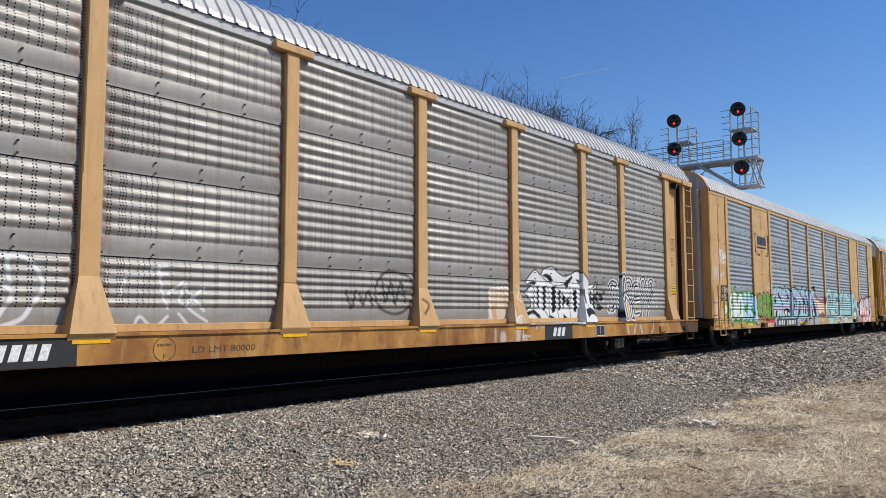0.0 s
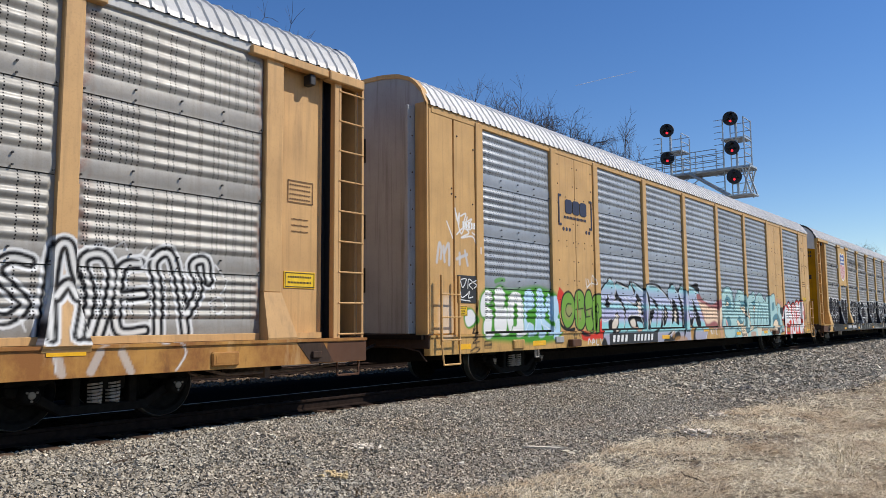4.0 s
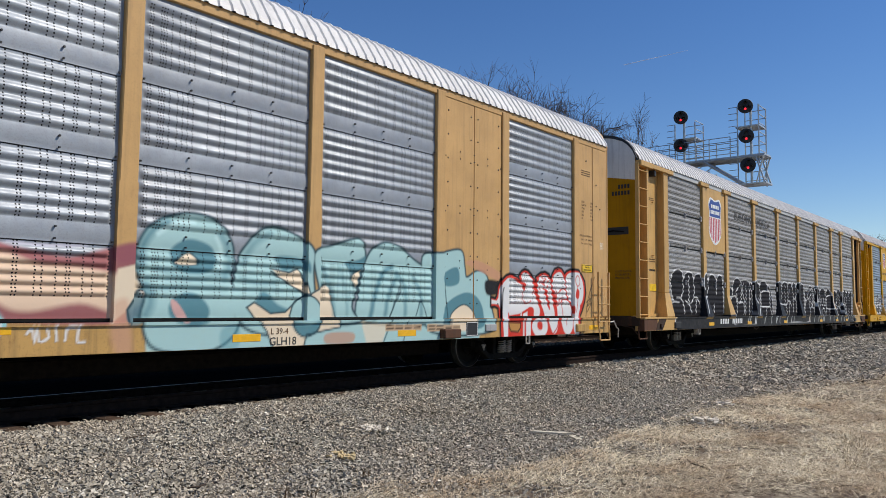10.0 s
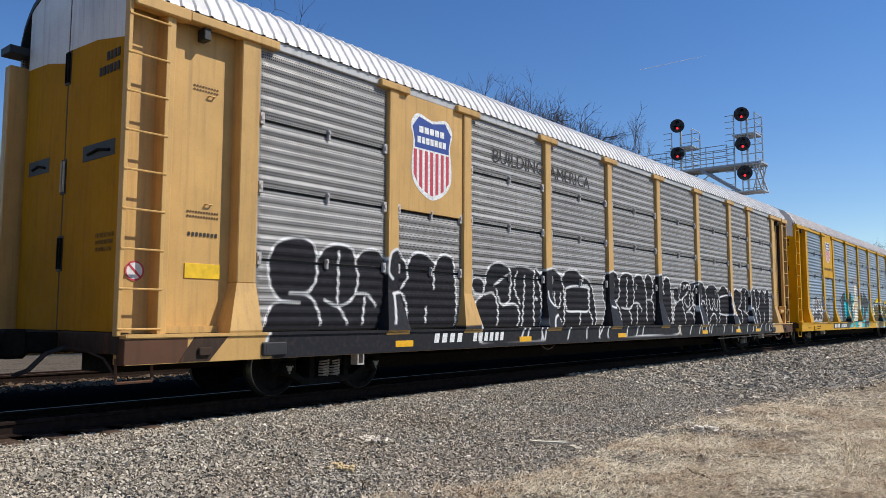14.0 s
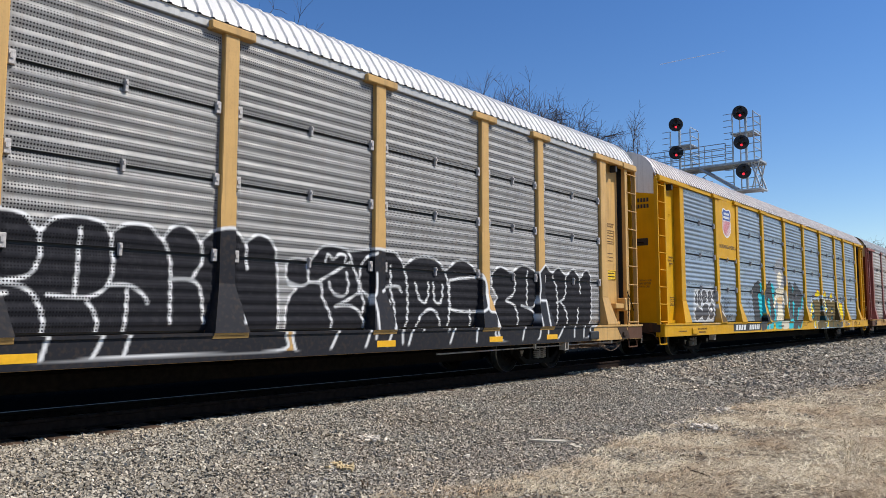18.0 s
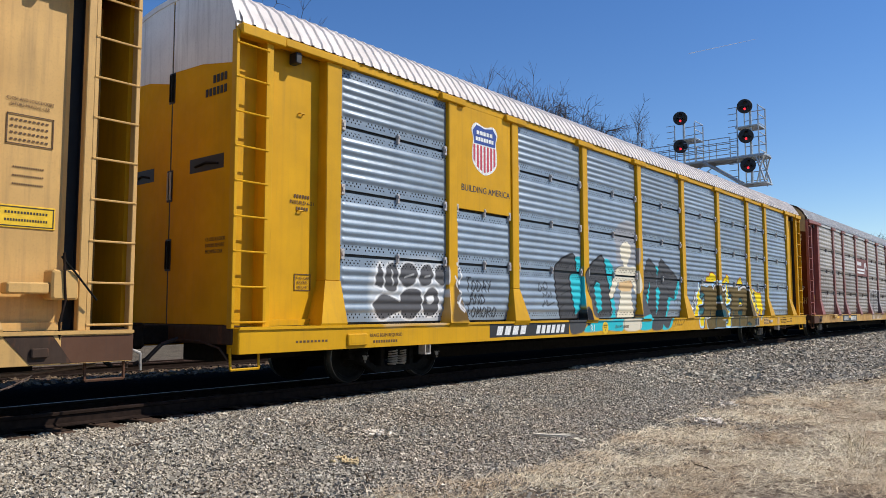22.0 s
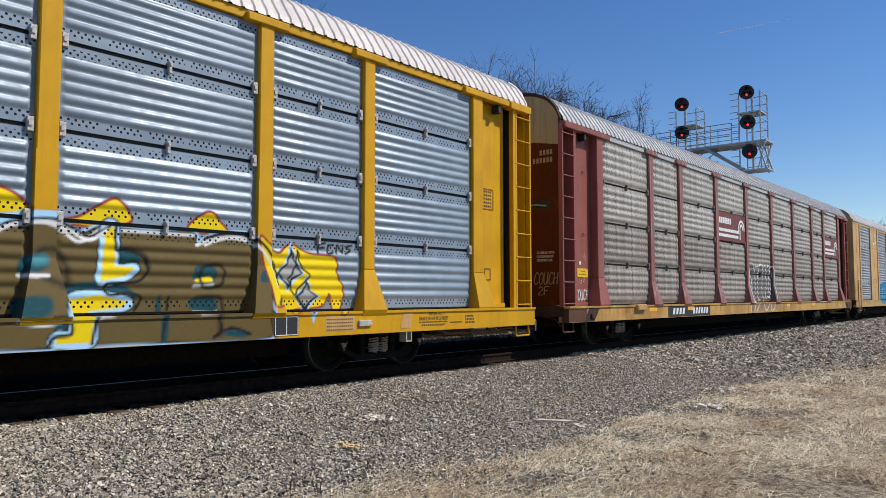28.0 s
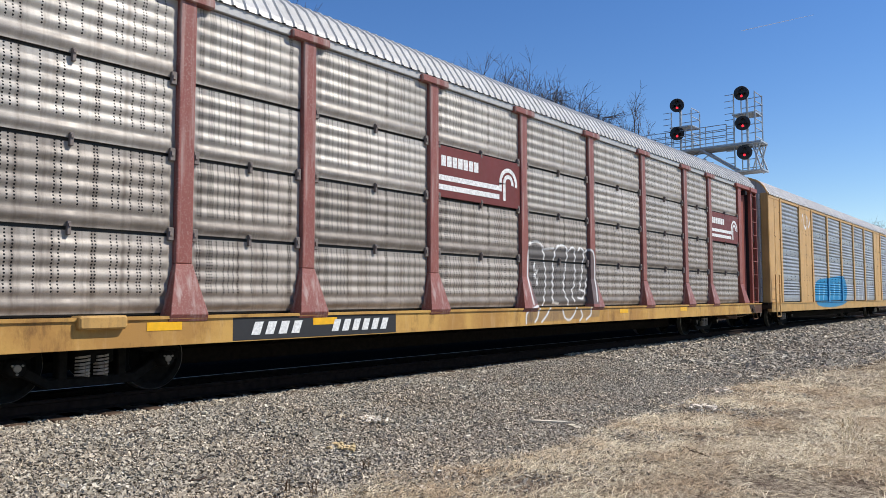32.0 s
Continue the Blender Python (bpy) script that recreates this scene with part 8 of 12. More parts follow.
def earth_material():
    n = Nodes("ballast_and_dry_soil")
    g = n.t.nodes.new("ShaderNodeAttribute")
    g.attribute_name = "grass"
    stone = n.t.nodes.new("ShaderNodeTexVoronoi")
    stone.inputs["Scale"].default_value = 22.0
    n.put(stone.inputs["Vector"], n.co)
    tint = n.t.nodes.new("ShaderNodeSeparateColor")
    n.put(tint.inputs[0], stone.outputs["Color"])
    grey = n.ramp(tint.outputs[0], 0.0, 1.0, 0.055, 0.17)
    # shade in the gaps between stones, painted into their colour
    dark = n.ramp(stone.outputs["Distance"], 0.0, 0.55, 1.0, 0.30)
    c = n.mix(1.0, n.mix(tint.outputs[1], (1.0, 0.93, 0.80), (0.95, 0.82, 0.66)), n.math("MULTIPLY", grey, dark), "MULTIPLY")
    straw = n.mix(n.ramp(n.noise(13.0, 8, rough=0.7), 0.38, 0.62), (0.13, 0.096, 0.068), (0.54, 0.45, 0.32))
    straw = n.mix(n.ramp(n.noise(1.6, 6, rough=0.65), 0.48, 0.66, 0.0, 0.8), straw, (0.17, 0.125, 0.095))
    c = n.mix(g.outputs["Fac"], c, straw)
    under_train_shade = n.t.nodes.new("ShaderNodeAttribute")  # shade under and behind the train, put into the ground colour
    under_train_shade.attribute_name = "under_train_shade"
    c = n.mix(n.math("MULTIPLY", under_train_shade.outputs["Fac"], 0.93), c, (0.005, 0.0045, 0.004))
    h = n.math("ADD", n.math("MULTIPLY", stone.outputs["Distance"], -1.0), n.noise(70.0, 2))
    n.bump(h, 0.9, 0.035)
    n.bsdf.inputs["Specular IOR Level"].default_value = 0.0
    return n.set(c, 0.9)


def build_ground():
    xs = spread(-900, 3800, -1.0, 22.0, 0.17)
    ys = spread(-900, 3000, 0.5, 11.6, 0.14)
    s = Solid()
    v = [(x, y, ground_height(x, y)) for x in xs for y in ys]
    k = len(ys)
    s.add(v, [(i * k + j, (i + 1) * k + j, (i + 1) * k + j + 1, i * k + j + 1) for i in range(len(xs) - 1) for j in range(k - 1)])
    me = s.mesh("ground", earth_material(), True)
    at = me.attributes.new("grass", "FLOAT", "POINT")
    # how far the ground colour is darkened for the train's shade
    under_train_shade = me.attributes.new("under_train_shade", "FLOAT", "POINT")
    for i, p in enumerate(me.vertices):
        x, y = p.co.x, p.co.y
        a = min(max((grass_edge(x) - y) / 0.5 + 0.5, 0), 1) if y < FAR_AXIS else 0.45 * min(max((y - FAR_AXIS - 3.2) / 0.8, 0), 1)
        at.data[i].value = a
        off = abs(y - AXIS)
        under_train_shade.data[i].value = min(max((1.22 - off) / 0.25, 0), 1) if y < AXIS else min(max((AXIS + 4.9 - y) / 0.6, 0), 1)
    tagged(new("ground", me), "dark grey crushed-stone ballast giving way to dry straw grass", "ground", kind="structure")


build_ground()


def rail_mesh(length, top):
    half = [(0.0, 0.0), (0.030, -0.001), (0.036, -0.010), (0.036, -0.035), (0.009, -0.048), (0.009, -0.135), (0.070, -0.155), (0.070, -0.165)]
    ring = [(y, z) for y, z in half[1:]] + [(-y, z) for y, z in reversed(half[1:])]
    me = Solid().prism_x(ring, 0, length).mesh("rail", RAIL_RUST)
    me.materials.append(top)
    for f in me.polygons:
        if f.normal.z > 0.9 and f.center.z > -0.01:
            f.material_index = 1
    return me


def build_track(axis, name, label):
    bed = tagged(empty(name, (-60, axis, 0)), label, "railway track", kind="structure")
    # the curve is banked: the outer rail lies lower and takes the shine
    part("rail", rail_mesh(460, RAIL_RUST if axis == AXIS else RAIL_BROWN), bed, (0, -0.7535, 0))
    part("rail", rail_mesh(460, RAIL_TOP if axis == AXIS else RAIL_BROWN), bed, (0, 0.7535, -0.065))
    s = Solid().box(-0.115, 0.115, -1.30, 1.30, -0.345, -0.168)
    tie = s.mesh("tie", TIE, bevel=0.012)
    plate = Solid().box(-0.09, 0.09, -0.17, 0.17, -0.168, -0.158).mesh("tie_plate", RAIL_RUST)
    rnd = random.Random(4)
    for k in range(150):
        t = part("tie", tie, bed, (50 + k * 0.533, rnd.uniform(-0.03, 0.03), rnd.uniform(-0.012, 0.004)))
        t.rotation_euler.z = rnd.uniform(-0.02, 0.02)
        if k < 60:
            for y in (-0.7535, 0.7535):
                part("tie_plate", plate, t, (0, y, 0))
    rest = Solid()
    for k in range(150, 500):
        rest.box(50 + k * 0.533 - 0.115, 50 + k * 0.533 + 0.115, -1.3, 1.3, -0.345, -0.168)
    tagged(part("far_ties", rest.mesh("far_ties", TIE), bed), kind="stuff")


build_track(AXIS, "track_near", "railway track of rusty rails on wooden ties in ballast")
build_track(FAR_AXIS, "track_far", "second railway track beyond the train, rusty rails on ties")

# ---- the train ----
MID = 14.15
POSTS = [p - MID for p in (2.37, 5.13, 7.10, 9.90, 12.72, 15.55, 18.37, 21.20, 23.17, 25.93)]
SILL_LOW, SILL_TOP, EAVE = 0.62, 0.965, 4.93
WHEEL_R = 0.42
WHEELS = []


def sheet_mesh(width, height, style, material, fine=False):
    """One pressed side sheet: horizontal ridges that end short of its edges, flat bands above or below."""
    if style == "band":
        lo, hi, count, amp, lap = 0.235, height - 0.03, 5, 0.034, 0.011
    elif style == "bands":
        lo, hi, count, amp, lap = 0.130, height - 0.140, 5, 0.028, 0.0
    elif style == "low":
        lo, hi, count, amp, lap = 0.02, height - 0.08, 5, 0.030, 0.0
    else:
        lo, hi, count, amp, lap = 0.03, height - 0.04, 6, 0.023, 0.0
    zs = [0.0, lo] if lo > 0.02 else [0.0]
    zs += list(np.linspace(lo, hi, count * 8 + 1))[1 if lo > 0.02 else 0:]
    zs += [lo - 0.008, hi + 0.008, height]
    if lap:
        zs += [0.02, 0.05, 0.085, 0.12, 0.155, 0.19, 0.215]
    zs = [z for z in zs if 0 <= z <= height]
    zs = sorted(set(round(z, 4) for z in zs))
    xs = [0, 0.035, 0.06, 0.085, width / 2, width - 0.085, width - 0.06, width - 0.035, width]
    if fine:
        xs = sorted(set(xs) | set(np.linspace(0.1, width - 0.1, int(width / 0.020))))
        gaps = [(a, b) for a, b in zip(zs, zs[1:]) if b - a > 0.03]
        zs = sorted(set(zs) | {float(z) for a, b in gaps for z in np.linspace(a, b, int((b - a) / 0.020) + 2)})

    def depth(x, z):
        edge = min(x, width - x)
        k = min(max((edge - 0.035) / 0.05, 0), 1)
        y = 0.034 - lap * (math.sin(math.pi * min(z / 0.235, 1)) ** 0.8 * 0.9 + (0.45 if z < 0.02 else 0))
        if lo < z < hi:
            w = (z - lo) / (hi - lo) * count
            bulge = 0.5 - 0.5 * math.cos(w * math.tau)
            y -= amp * k * bulge ** 0.8
        return y

    s = Solid().grid(xs, zs, depth)
    s.add([(0, 0.03, 0), (width, 0.03, 0), (width, 0.05, 0), (0, 0.05, 0)], [(0, 1, 2, 3)])
    s.add([(0, 0.03, height), (width, 0.03, height), (width, 0.05, height), (0, 0.05, height)], [(0, 3, 2, 1)])
    me = s.mesh("sheet", material, True)
    edge = me.attributes.new("edge", "FLOAT", "POINT")  # how far from the upper or lower edge
    for i, p in enumerate(me.vertices):
        edge.data[i].value = min(p.co.z, height - p.co.z)
    return me


def roof_mesh(material, x0, x1):
    prof = [(-0.035, 5.04), (-0.01, 5.12), (0.08, 5.25), (0.20, 5.43), (0.40, 5.59), (0.70, 5.71), (1.10, 5.77), (1.60, 5.79)]
    prof += [(3.2 - y, z) for y, z in reversed(prof[:-1])]
    pts = [Vector((0, y, z)) for y, z in prof]
    out = []
    for i, p in enumerate(pts):
        d = pts[min(i + 1, len(pts) - 1)] - pts[max(i - 1, 0)]
        out.append(Vector((0, -d.z, d.y)).normalized())
    xs = []
    count = int(round((x1 - x0) / 0.205))
    pitch = (x1 - x0) / count
    for k in range(count):
        a = x0 + k * pitch
        xs += [(a, 0.0), (a + pitch * 0.66, 0.0), (a + pitch * 0.76, 0.024), (a + pitch * 0.90, 0.024)]
    xs.append((x1, 0.0))
    n = len(pts)
    v = [(x, p.y + o.y * h, p.z + o.z * h) for x, h in xs for p, o in zip(pts, out)]
    f = [(i * n + j, (i + 1) * n + j, (i + 1) * n + j + 1, i * n + j + 1) for i in range(len(xs) - 1) for j in range(n - 1)]
    me = Solid().add(v, f).mesh("roof", material)
    return me


def post_mesh(material, style, fine=False):
    """A side post, flared at its foot or plain. fine: its lower face is divided to carry spray paint."""
    s = Solid()
    if fine:
        top = 2.6 if style == "plain" else 2.75
        zs = np.linspace(SILL_TOP + 0.004, top, 100)
        us = np.linspace(-1, 1, 17)
        def half(z):
            return 0.1165 if style == "plain" or z > 1.6 else 0.1165 + (1.6 - z) / 0.615 * 0.14
        def out(z):
            return -0.0375 if style == "plain" else -0.0485 if z > 1.6 else -0.0485 - (1.6 - z) / 0.615 * 0.155
        n = len(us)
        v = [(u * half(z), out(z), z) for z in zs for u in us]
        s.add(v, [(i * n + j, i * n + j + 1, (i + 1) * n + j + 1, (i + 1) * n + j) for i in range(len(zs) - 1) for j in range(n - 1)])
        for u in (-1, 1):  # its two flanks
            v = [(u * half(z), y, z) for z in zs for y in (out(z) + 0.001, 0.04)]
            s.add(v, [(2 * i, 2 * i + 1, 2 * i + 3, 2 * i + 2) for i in range(len(zs) - 1)])
    if style == "plain":
        return s.box(-0.115, 0.115, -0.035, 0.05, SILL_TOP, 5.0, 0.012).mesh("post", material)
    s.box(-0.115, 0.115, -0.045, 0.05, 1.60, EAVE, 0.012)
    ring = [(-0.115, 1.60), (0.115, 1.60), (0.255, 0.985), (0.265, 0.90), (-0.265, 0.90), (-0.255, 0.985)]
    out = {1.60: -0.046, 0.985: -0.20, 0.90: -0.16}
    v = [(x, out[z], z) for x, z in ring] + [(x, 0.05, z) for x, z in ring]
    s.add(v, [(0, 1, 2, 5), (5, 2, 3, 4), (11, 8, 7, 6), (10, 9, 8, 11)] + [(i, i + 6, (i + 1) % 6 + 6, (i + 1) % 6) for i in range(6)])
    return s.mesh("post", material, bevel=0.0 if fine else 0.006)


def cap_mesh(material):
    return Solid().box(-0.35, 0.35, -0.085, 0.04, 4.89, 5.01, 0.015).mesh("post_cap", material)


def truck_meshes():
    y0 = 0.70
    side = Solid()
    side.prism([(-1.15, 0.52), (-1.05, 0.64), (-0.70, 0.64), (-0.42, 0.76), (0.42, 0.76), (0.70, 0.64), (1.05, 0.64), (1.15, 0.52), (0.95, 0.50), (0.72, 0.50), (0.45, 0.61), (-0.45, 0.61), (-0.72, 0.50), (-0.95, 0.50)], -0.08, 0.08)
    side.prism([(-1.12, 0.505), (-0.90, 0.505), (-0.50, 0.26), (0.50, 0.26), (0.90, 0.505), (1.12, 0.505), (1.10, 0.40), (0.88, 0.37), (0.52, 0.15), (-0.52, 0.15), (-0.88, 0.37), (-1.10, 0.40)], -0.09, 0.07)
    for x in (-0.40, 0.30):
        side.prism([(x, 0.24), (x + 0.10, 0.24), (x + 0.10, 0.63), (x, 0.63)], -0.10, 0.07)
    bolster = Solid().box(-0.22, 0.22, -0.15, 2.05, 0.42, 0.62, 0.02)
    spring = Solid()
    last = None
    for k in range(49):
        a = k * math.tau / 8
        p = (0.078 * math.cos(a), -0.10 + 0.07 * math.sin(a), 0.27 + 0.24 * k / 48)
        if last:
            spring.tube(last, p, 0.016, 4)
        last = p
    box = Solid().lathe([(-0.16, 0.04), (-0.16, 0.085), (-0.13, 0.105), (0.0, 0.115), (0.02, 0.115)], 14)
    wheel = Solid()
    rim = [(-0.065, 0.10), (-0.055, 0.14), (-0.01, 0.17), (-0.01, 0.31), (-0.062, 0.34), (-0.066, 0.405), (-0.060, WHEEL_R - 0.004), (0.0, WHEEL_R), (0.055, WHEEL_R), (0.068, WHEEL_R + 0.024), (0.085, WHEEL_R + 0.022),
           (0.090, 0.36), (0.04, 0.31), (0.03, 0.17), (0.06, 0.10)]
    wheel.lathe(rim, 40)
    v0 = len(wheel.v)
    wheel.lathe([(1.507 - d, r) for d, r in reversed(rim)], 40)
    wheel.tube((0, -0.2, 0), (0, 1.7, 0), 0.08, 12)
    for k in range(5):
        a = k * math.tau / 5
        wheel.tube((0.16 * math.cos(a), -0.075, 0.16 * math.sin(a)), (0.16 * math.cos(a), -0.05, 0.16 * math.sin(a)), 0.018, 6)
    wm = wheel.mesh("wheelset", TRUCK)
    wm.materials.append(TREAD)
    for f in wm.polygons:
        r = math.hypot(f.center.x, f.center.z)
        if WHEEL_R - 0.012 < r < WHEEL_R + 0.004:
            f.material_index = 1
    beam = Solid().box(-0.9, 0.9, 0.3, 0.36, 0.30, 0.40).box(-0.9, 0.9, 1.2, 1.26, 0.30, 0.40).box(-0.62, -0.52, 0.1, 1.6, 0.30, 0.44).box(0.52, 0.62, 0.1, 1.6, 0.30, 0.44)
    bolts = Solid().lathe([(-0.176, 0.030), (-0.172, 0.042), (-0.158, 0.044)], 10)
    for k in range(3):
        a = 0.5 + k * math.tau / 3
        bolts.tube((0.062 * math.cos(a), -0.176, 0.062 * math.sin(a)), (0.062 * math.cos(a), -0.150, 0.062 * math.sin(a)), 0.014, 6)
    return dict(bolts=bolts.mesh("cap_plate", plain("worn_cap_steel", (0.26, 0.23, 0.20), 0.5, 0.4)), side=side.mesh("side_frame", TRUCK, bevel=0.012), bolster=bolster.mesh("bolster", TRUCK), spring=spring.mesh("spring", plain("spring_steel", (0.34, 0.30, 0.27), 0.5)),
                cap=box.mesh("bearing_cap", TRUCK, True), wheel=wm, beam=beam.mesh("brake_rigging", TRUCK))


TRUCK_MESH = truck_meshes()
HANDLE = plain("worn_door_handle", (0.42, 0.36, 0.27), 0.5, 0.3)


def build_truck(car, x):
    near = AXIS - SIDE - 0.7535
    t = empty("truck", (x, 0, 0), car)
    part("side_frame", TRUCK_MESH["side"], t, (0, near - 0.20, 0))
    part("side_frame", TRUCK_MESH["side"], t, (0, near + 1.507 + 0.20, 0))
    part("bolster", TRUCK_MESH["bolster"], t, (0, near - 0.2, 0))
    for dx in (-0.14, 0.08):
        part("spring", TRUCK_MESH["spring"], t, (dx, near - 0.22, 0))
    part("brake_rigging", TRUCK_MESH["beam"], t, (0, near, 0))
    for dx in (-0.89, 0.89):
        part("bearing_cap", TRUCK_MESH["cap"], t, (dx, near - 0.26, WHEEL_R))
        part("cap_plate", TRUCK_MESH["bolts"], t, (dx, near - 0.26, WHEEL_R))
        w = part("wheelset", TRUCK_MESH["wheel"], t, (dx, near, WHEEL_R))
        WHEELS.append(w)


def ladder(parent, x0, x1, y, z0, z1, step, material, deep=0.02, wide=0.03):
    lad = empty("ladder", (0, 0, 0), parent)
    stile = Solid().box(-wide, wide, -deep, deep, z0, z1, 0.006).mesh("stile", material)
    rung = Solid().tube((x0 - 0.02, 0, 0), (x1 + 0.02, 0, 0), 0.013, 6).mesh("rung", material)
    part("stile", stile, lad, (x0, y, 0)), part("stile", stile, lad, (x1, y, 0))
    for k in range(int((z1 - z0 - 0.06) / step) + 1):
        part("rung", rung, lad, (0, y - deep, z0 + 0.08 + k * step))
    return lad


CARS = {}
LEDGE = 0.115  # the sill of the cars with flared posts stands out this far, flush with the posts' feet


def ledge(parent, top):
    """How far a marking that reaches up to this height stands out with the sill of its car."""
    while parent.parent:
        parent = parent.parent
    return LEDGE if top < 0.95 and parent not in (CARS["b"], CARS.get("f")) else 0.0


def build_car(key, label, style):
    """A covered two-deck car carrier, its near side at y = 0, the rail top at z = 0."""
    car = tagged(empty("autorack_car"), label, "railcar", "cars of the train")
    CARS[key] = car
    main, sheet, sill_mat, roof_mat, end_mat = style["main"], style["sheet"], style["sill"], style["roof"], style["end"]
    boxy = style["boxy"]
    end0 = -MID + (0.86 if boxy else 0.62)
    # added black shell that paints the darkness inside, then decks and centre sill
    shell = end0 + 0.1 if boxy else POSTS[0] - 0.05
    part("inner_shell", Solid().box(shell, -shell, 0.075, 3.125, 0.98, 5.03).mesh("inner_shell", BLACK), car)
    part("underframe", Solid().box(-13.0, 13.0, 1.2, 2.0, 0.45, 0.96).box(-13.4, 13.4, 0.06, 3.14, 0.90, 0.975).box(-8.4, 8.4, 1.1, 2.1, 0.27, 0.5, 0.02).mesh("underframe", DARK), car)
    cross = Solid().prism_x([(0.05, 0.90), (3.15, 0.90), (2.2, 0.48), (1.0, 0.48)], -0.05, 0.05).mesh("cross_bearer", DARK)
    for k in range(7):
        part("cross_bearer", cross, car, (-6.9 + k * 2.3, 0, 0))
    # side sills
    out = 0.0 if boxy else LEDGE
    s = Solid().box(end0, -end0, -0.035 - out, 0.10, SILL_LOW, SILL_TOP, 0.012)
    s.box(end0, -end0, -0.06 - out, -0.036 - out, SILL_TOP - 0.03, SILL_TOP + 0.004)
    if SPRAY[key]:
        zs = list(np.linspace(SILL_LOW + 0.004, SILL_TOP - 0.032, 13)) + [SILL_TOP - 0.0315, SILL_TOP + 0.0055, SILL_TOP + 0.006]
        s.grid(np.linspace(end0 + 0.02, -end0 - 0.02, 1100), zs, lambda x, z: -out + (-0.0375 if z < SILL_TOP - 0.0318 else -0.0625) if z < SILL_TOP + 0.0058 else -0.022, True)
    part("side_sill", add_spray(s.mesh("side_sill", sill_mat), key, 0, 0, s.keep), car)
    part("side_sill", Solid().box(end0, -end0, 3.10, 3.235, SILL_LOW, SILL_TOP, 0.012).mesh("side_sill", sill_mat), car)
    part("far_side", Solid().box(end0, -end0, 3.14, 3.2, SILL_TOP, 5.03).mesh("far_side", sheet), car)
    # posts
    post_mat = style["post"] or main
    pm = post_mesh(post_mat, "plain" if boxy else "flared")
    cm = cap_mesh(post_mat)
    for i, p in enumerate(POSTS):
        if not boxy and i in (0, 9):
            continue
        if is_sprayed(key, p - 0.26, p + 0.26, 0.9, 2.7):
            part("post", add_spray(post_mesh(post_mat, "plain" if boxy else "flared", True), key, p, 0, (0, 2100)), car, (p, 0, 0))
        else:
            part("post", pm, car, (p, 0, 0))
        if not boxy and style["caps"]:
            part("post_cap", cm, car, (p, 0, 0))
    # sheets
    seams = style["seams"]
    cache = {}
    for i, (a, b) in enumerate(zip(POSTS, POSTS[1:])):
        x0, w = a + 0.118, round(b - a - 0.236, 3)
        for j, (z0, z1) in enumerate(zip(seams, seams[1:])):
            if (i, j) in style["skip"]:
                continue
            face = style["sheet_low"] if j < 2 and style["sheet_low"] else sheet
            h = round(z1 - z0 - style["gap"], 3)
            zb = z0 + style["gap"] / 2
            if is_sprayed(key, x0, x0 + w, zb, zb + h):
                me = add_spray(sheet_mesh(w, h, style["form"], face, True), key, x0, zb)
                part("side_sheet", me, car, (x0, 0, zb), "corrugated metal sheet with spray-painted graffiti")
                continue
            if (w, h, j) not in cache:
                cache[w, h, j] = sheet_mesh(w, h, style["form"], face)
            part("side_sheet", cache[w, h, j], car, (x0, 0, zb))
        if style["form"] == "band" and not boxy:
            part("sheet_base", Solid().box(x0 + 0.06, x0 + w - 0.02, -0.012, 0.025, SILL_TOP + 0.008, SILL_TOP + 0.10, 0.005).mesh("sheet_base", main), car)
    if boxy:
        for i in (1, 7):
            a, b = POSTS[i] + 0.118, POSTS[i + 1] - 0.118
            mid = (a + b) / 2
            for x0, x1 in ((a, mid - 0.006), (mid + 0.006, b)):
                s = Solid().box(x0, x1, 0.0, 0.06, SILL_TOP + 0.004, 4.99, 0.008)
                if is_sprayed(key, x0, x1, 0.97, 2.5):
                    s.grid(np.linspace(x0 + 0.01, x1 - 0.01, 52), np.linspace(SILL_TOP + 0.015, 2.4, 90), lambda x, z: -0.0025, True)
                door = part("door_plate", add_spray(s.mesh("door_plate", main), key, 0, 0, s.keep), car)
                rivet = Solid()
                for k in range(9):
                    for x in (x0 + 0.10, x1 - 0.10):
                        rivet.lathe([(-0.012, 0.006), (-0.010, 0.014), (0.002, 0.016)], 6)
                        m = len(rivet.v)
                        rivet.v[-18:] = [(p[0] + x, p[1], p[2] + 1.25 + k * 0.43) for p in rivet.v[-18:]]
                tagged(part("rivet_rows", rivet.mesh("rivet_rows", BLACK), door), kind="stuff")
    # top chord
    part("top_chord", Solid().box(end0 + 0.1, -end0 - 0.1, -0.012, 0.06, EAVE - 0.015, 5.05, 0.01).mesh("top_chord", style["chord"]), car)
    # roof
    part("roof", roof_mesh(roof_mat, end0 + 0.06, -end0 - 0.06), car)
    for sgn in (-1, 1):
        build_end(car, style, end0, sgn, key)
        build_truck(car, sgn * 9.82)
    return car


def arch(y):
    """Height of the roof line over y."""
    y = min(y, 3.2 - y)
    pts = [(0.0, 5.00), (0.08, 5.22), (0.20, 5.40), (0.40, 5.56), (0.70, 5.68), (1.10, 5.74), (1.60, 5.76)]
    for (a, u), (b, v) in zip(pts, pts[1:]):
        if y <= b:
            return u + (v - u) * (y - a) / (b - a)
    return 5.76


def flip(s, sgn):
    if sgn > 0:
        s.v = [(-x, y, z) for x, y, z in s.v]
    return s


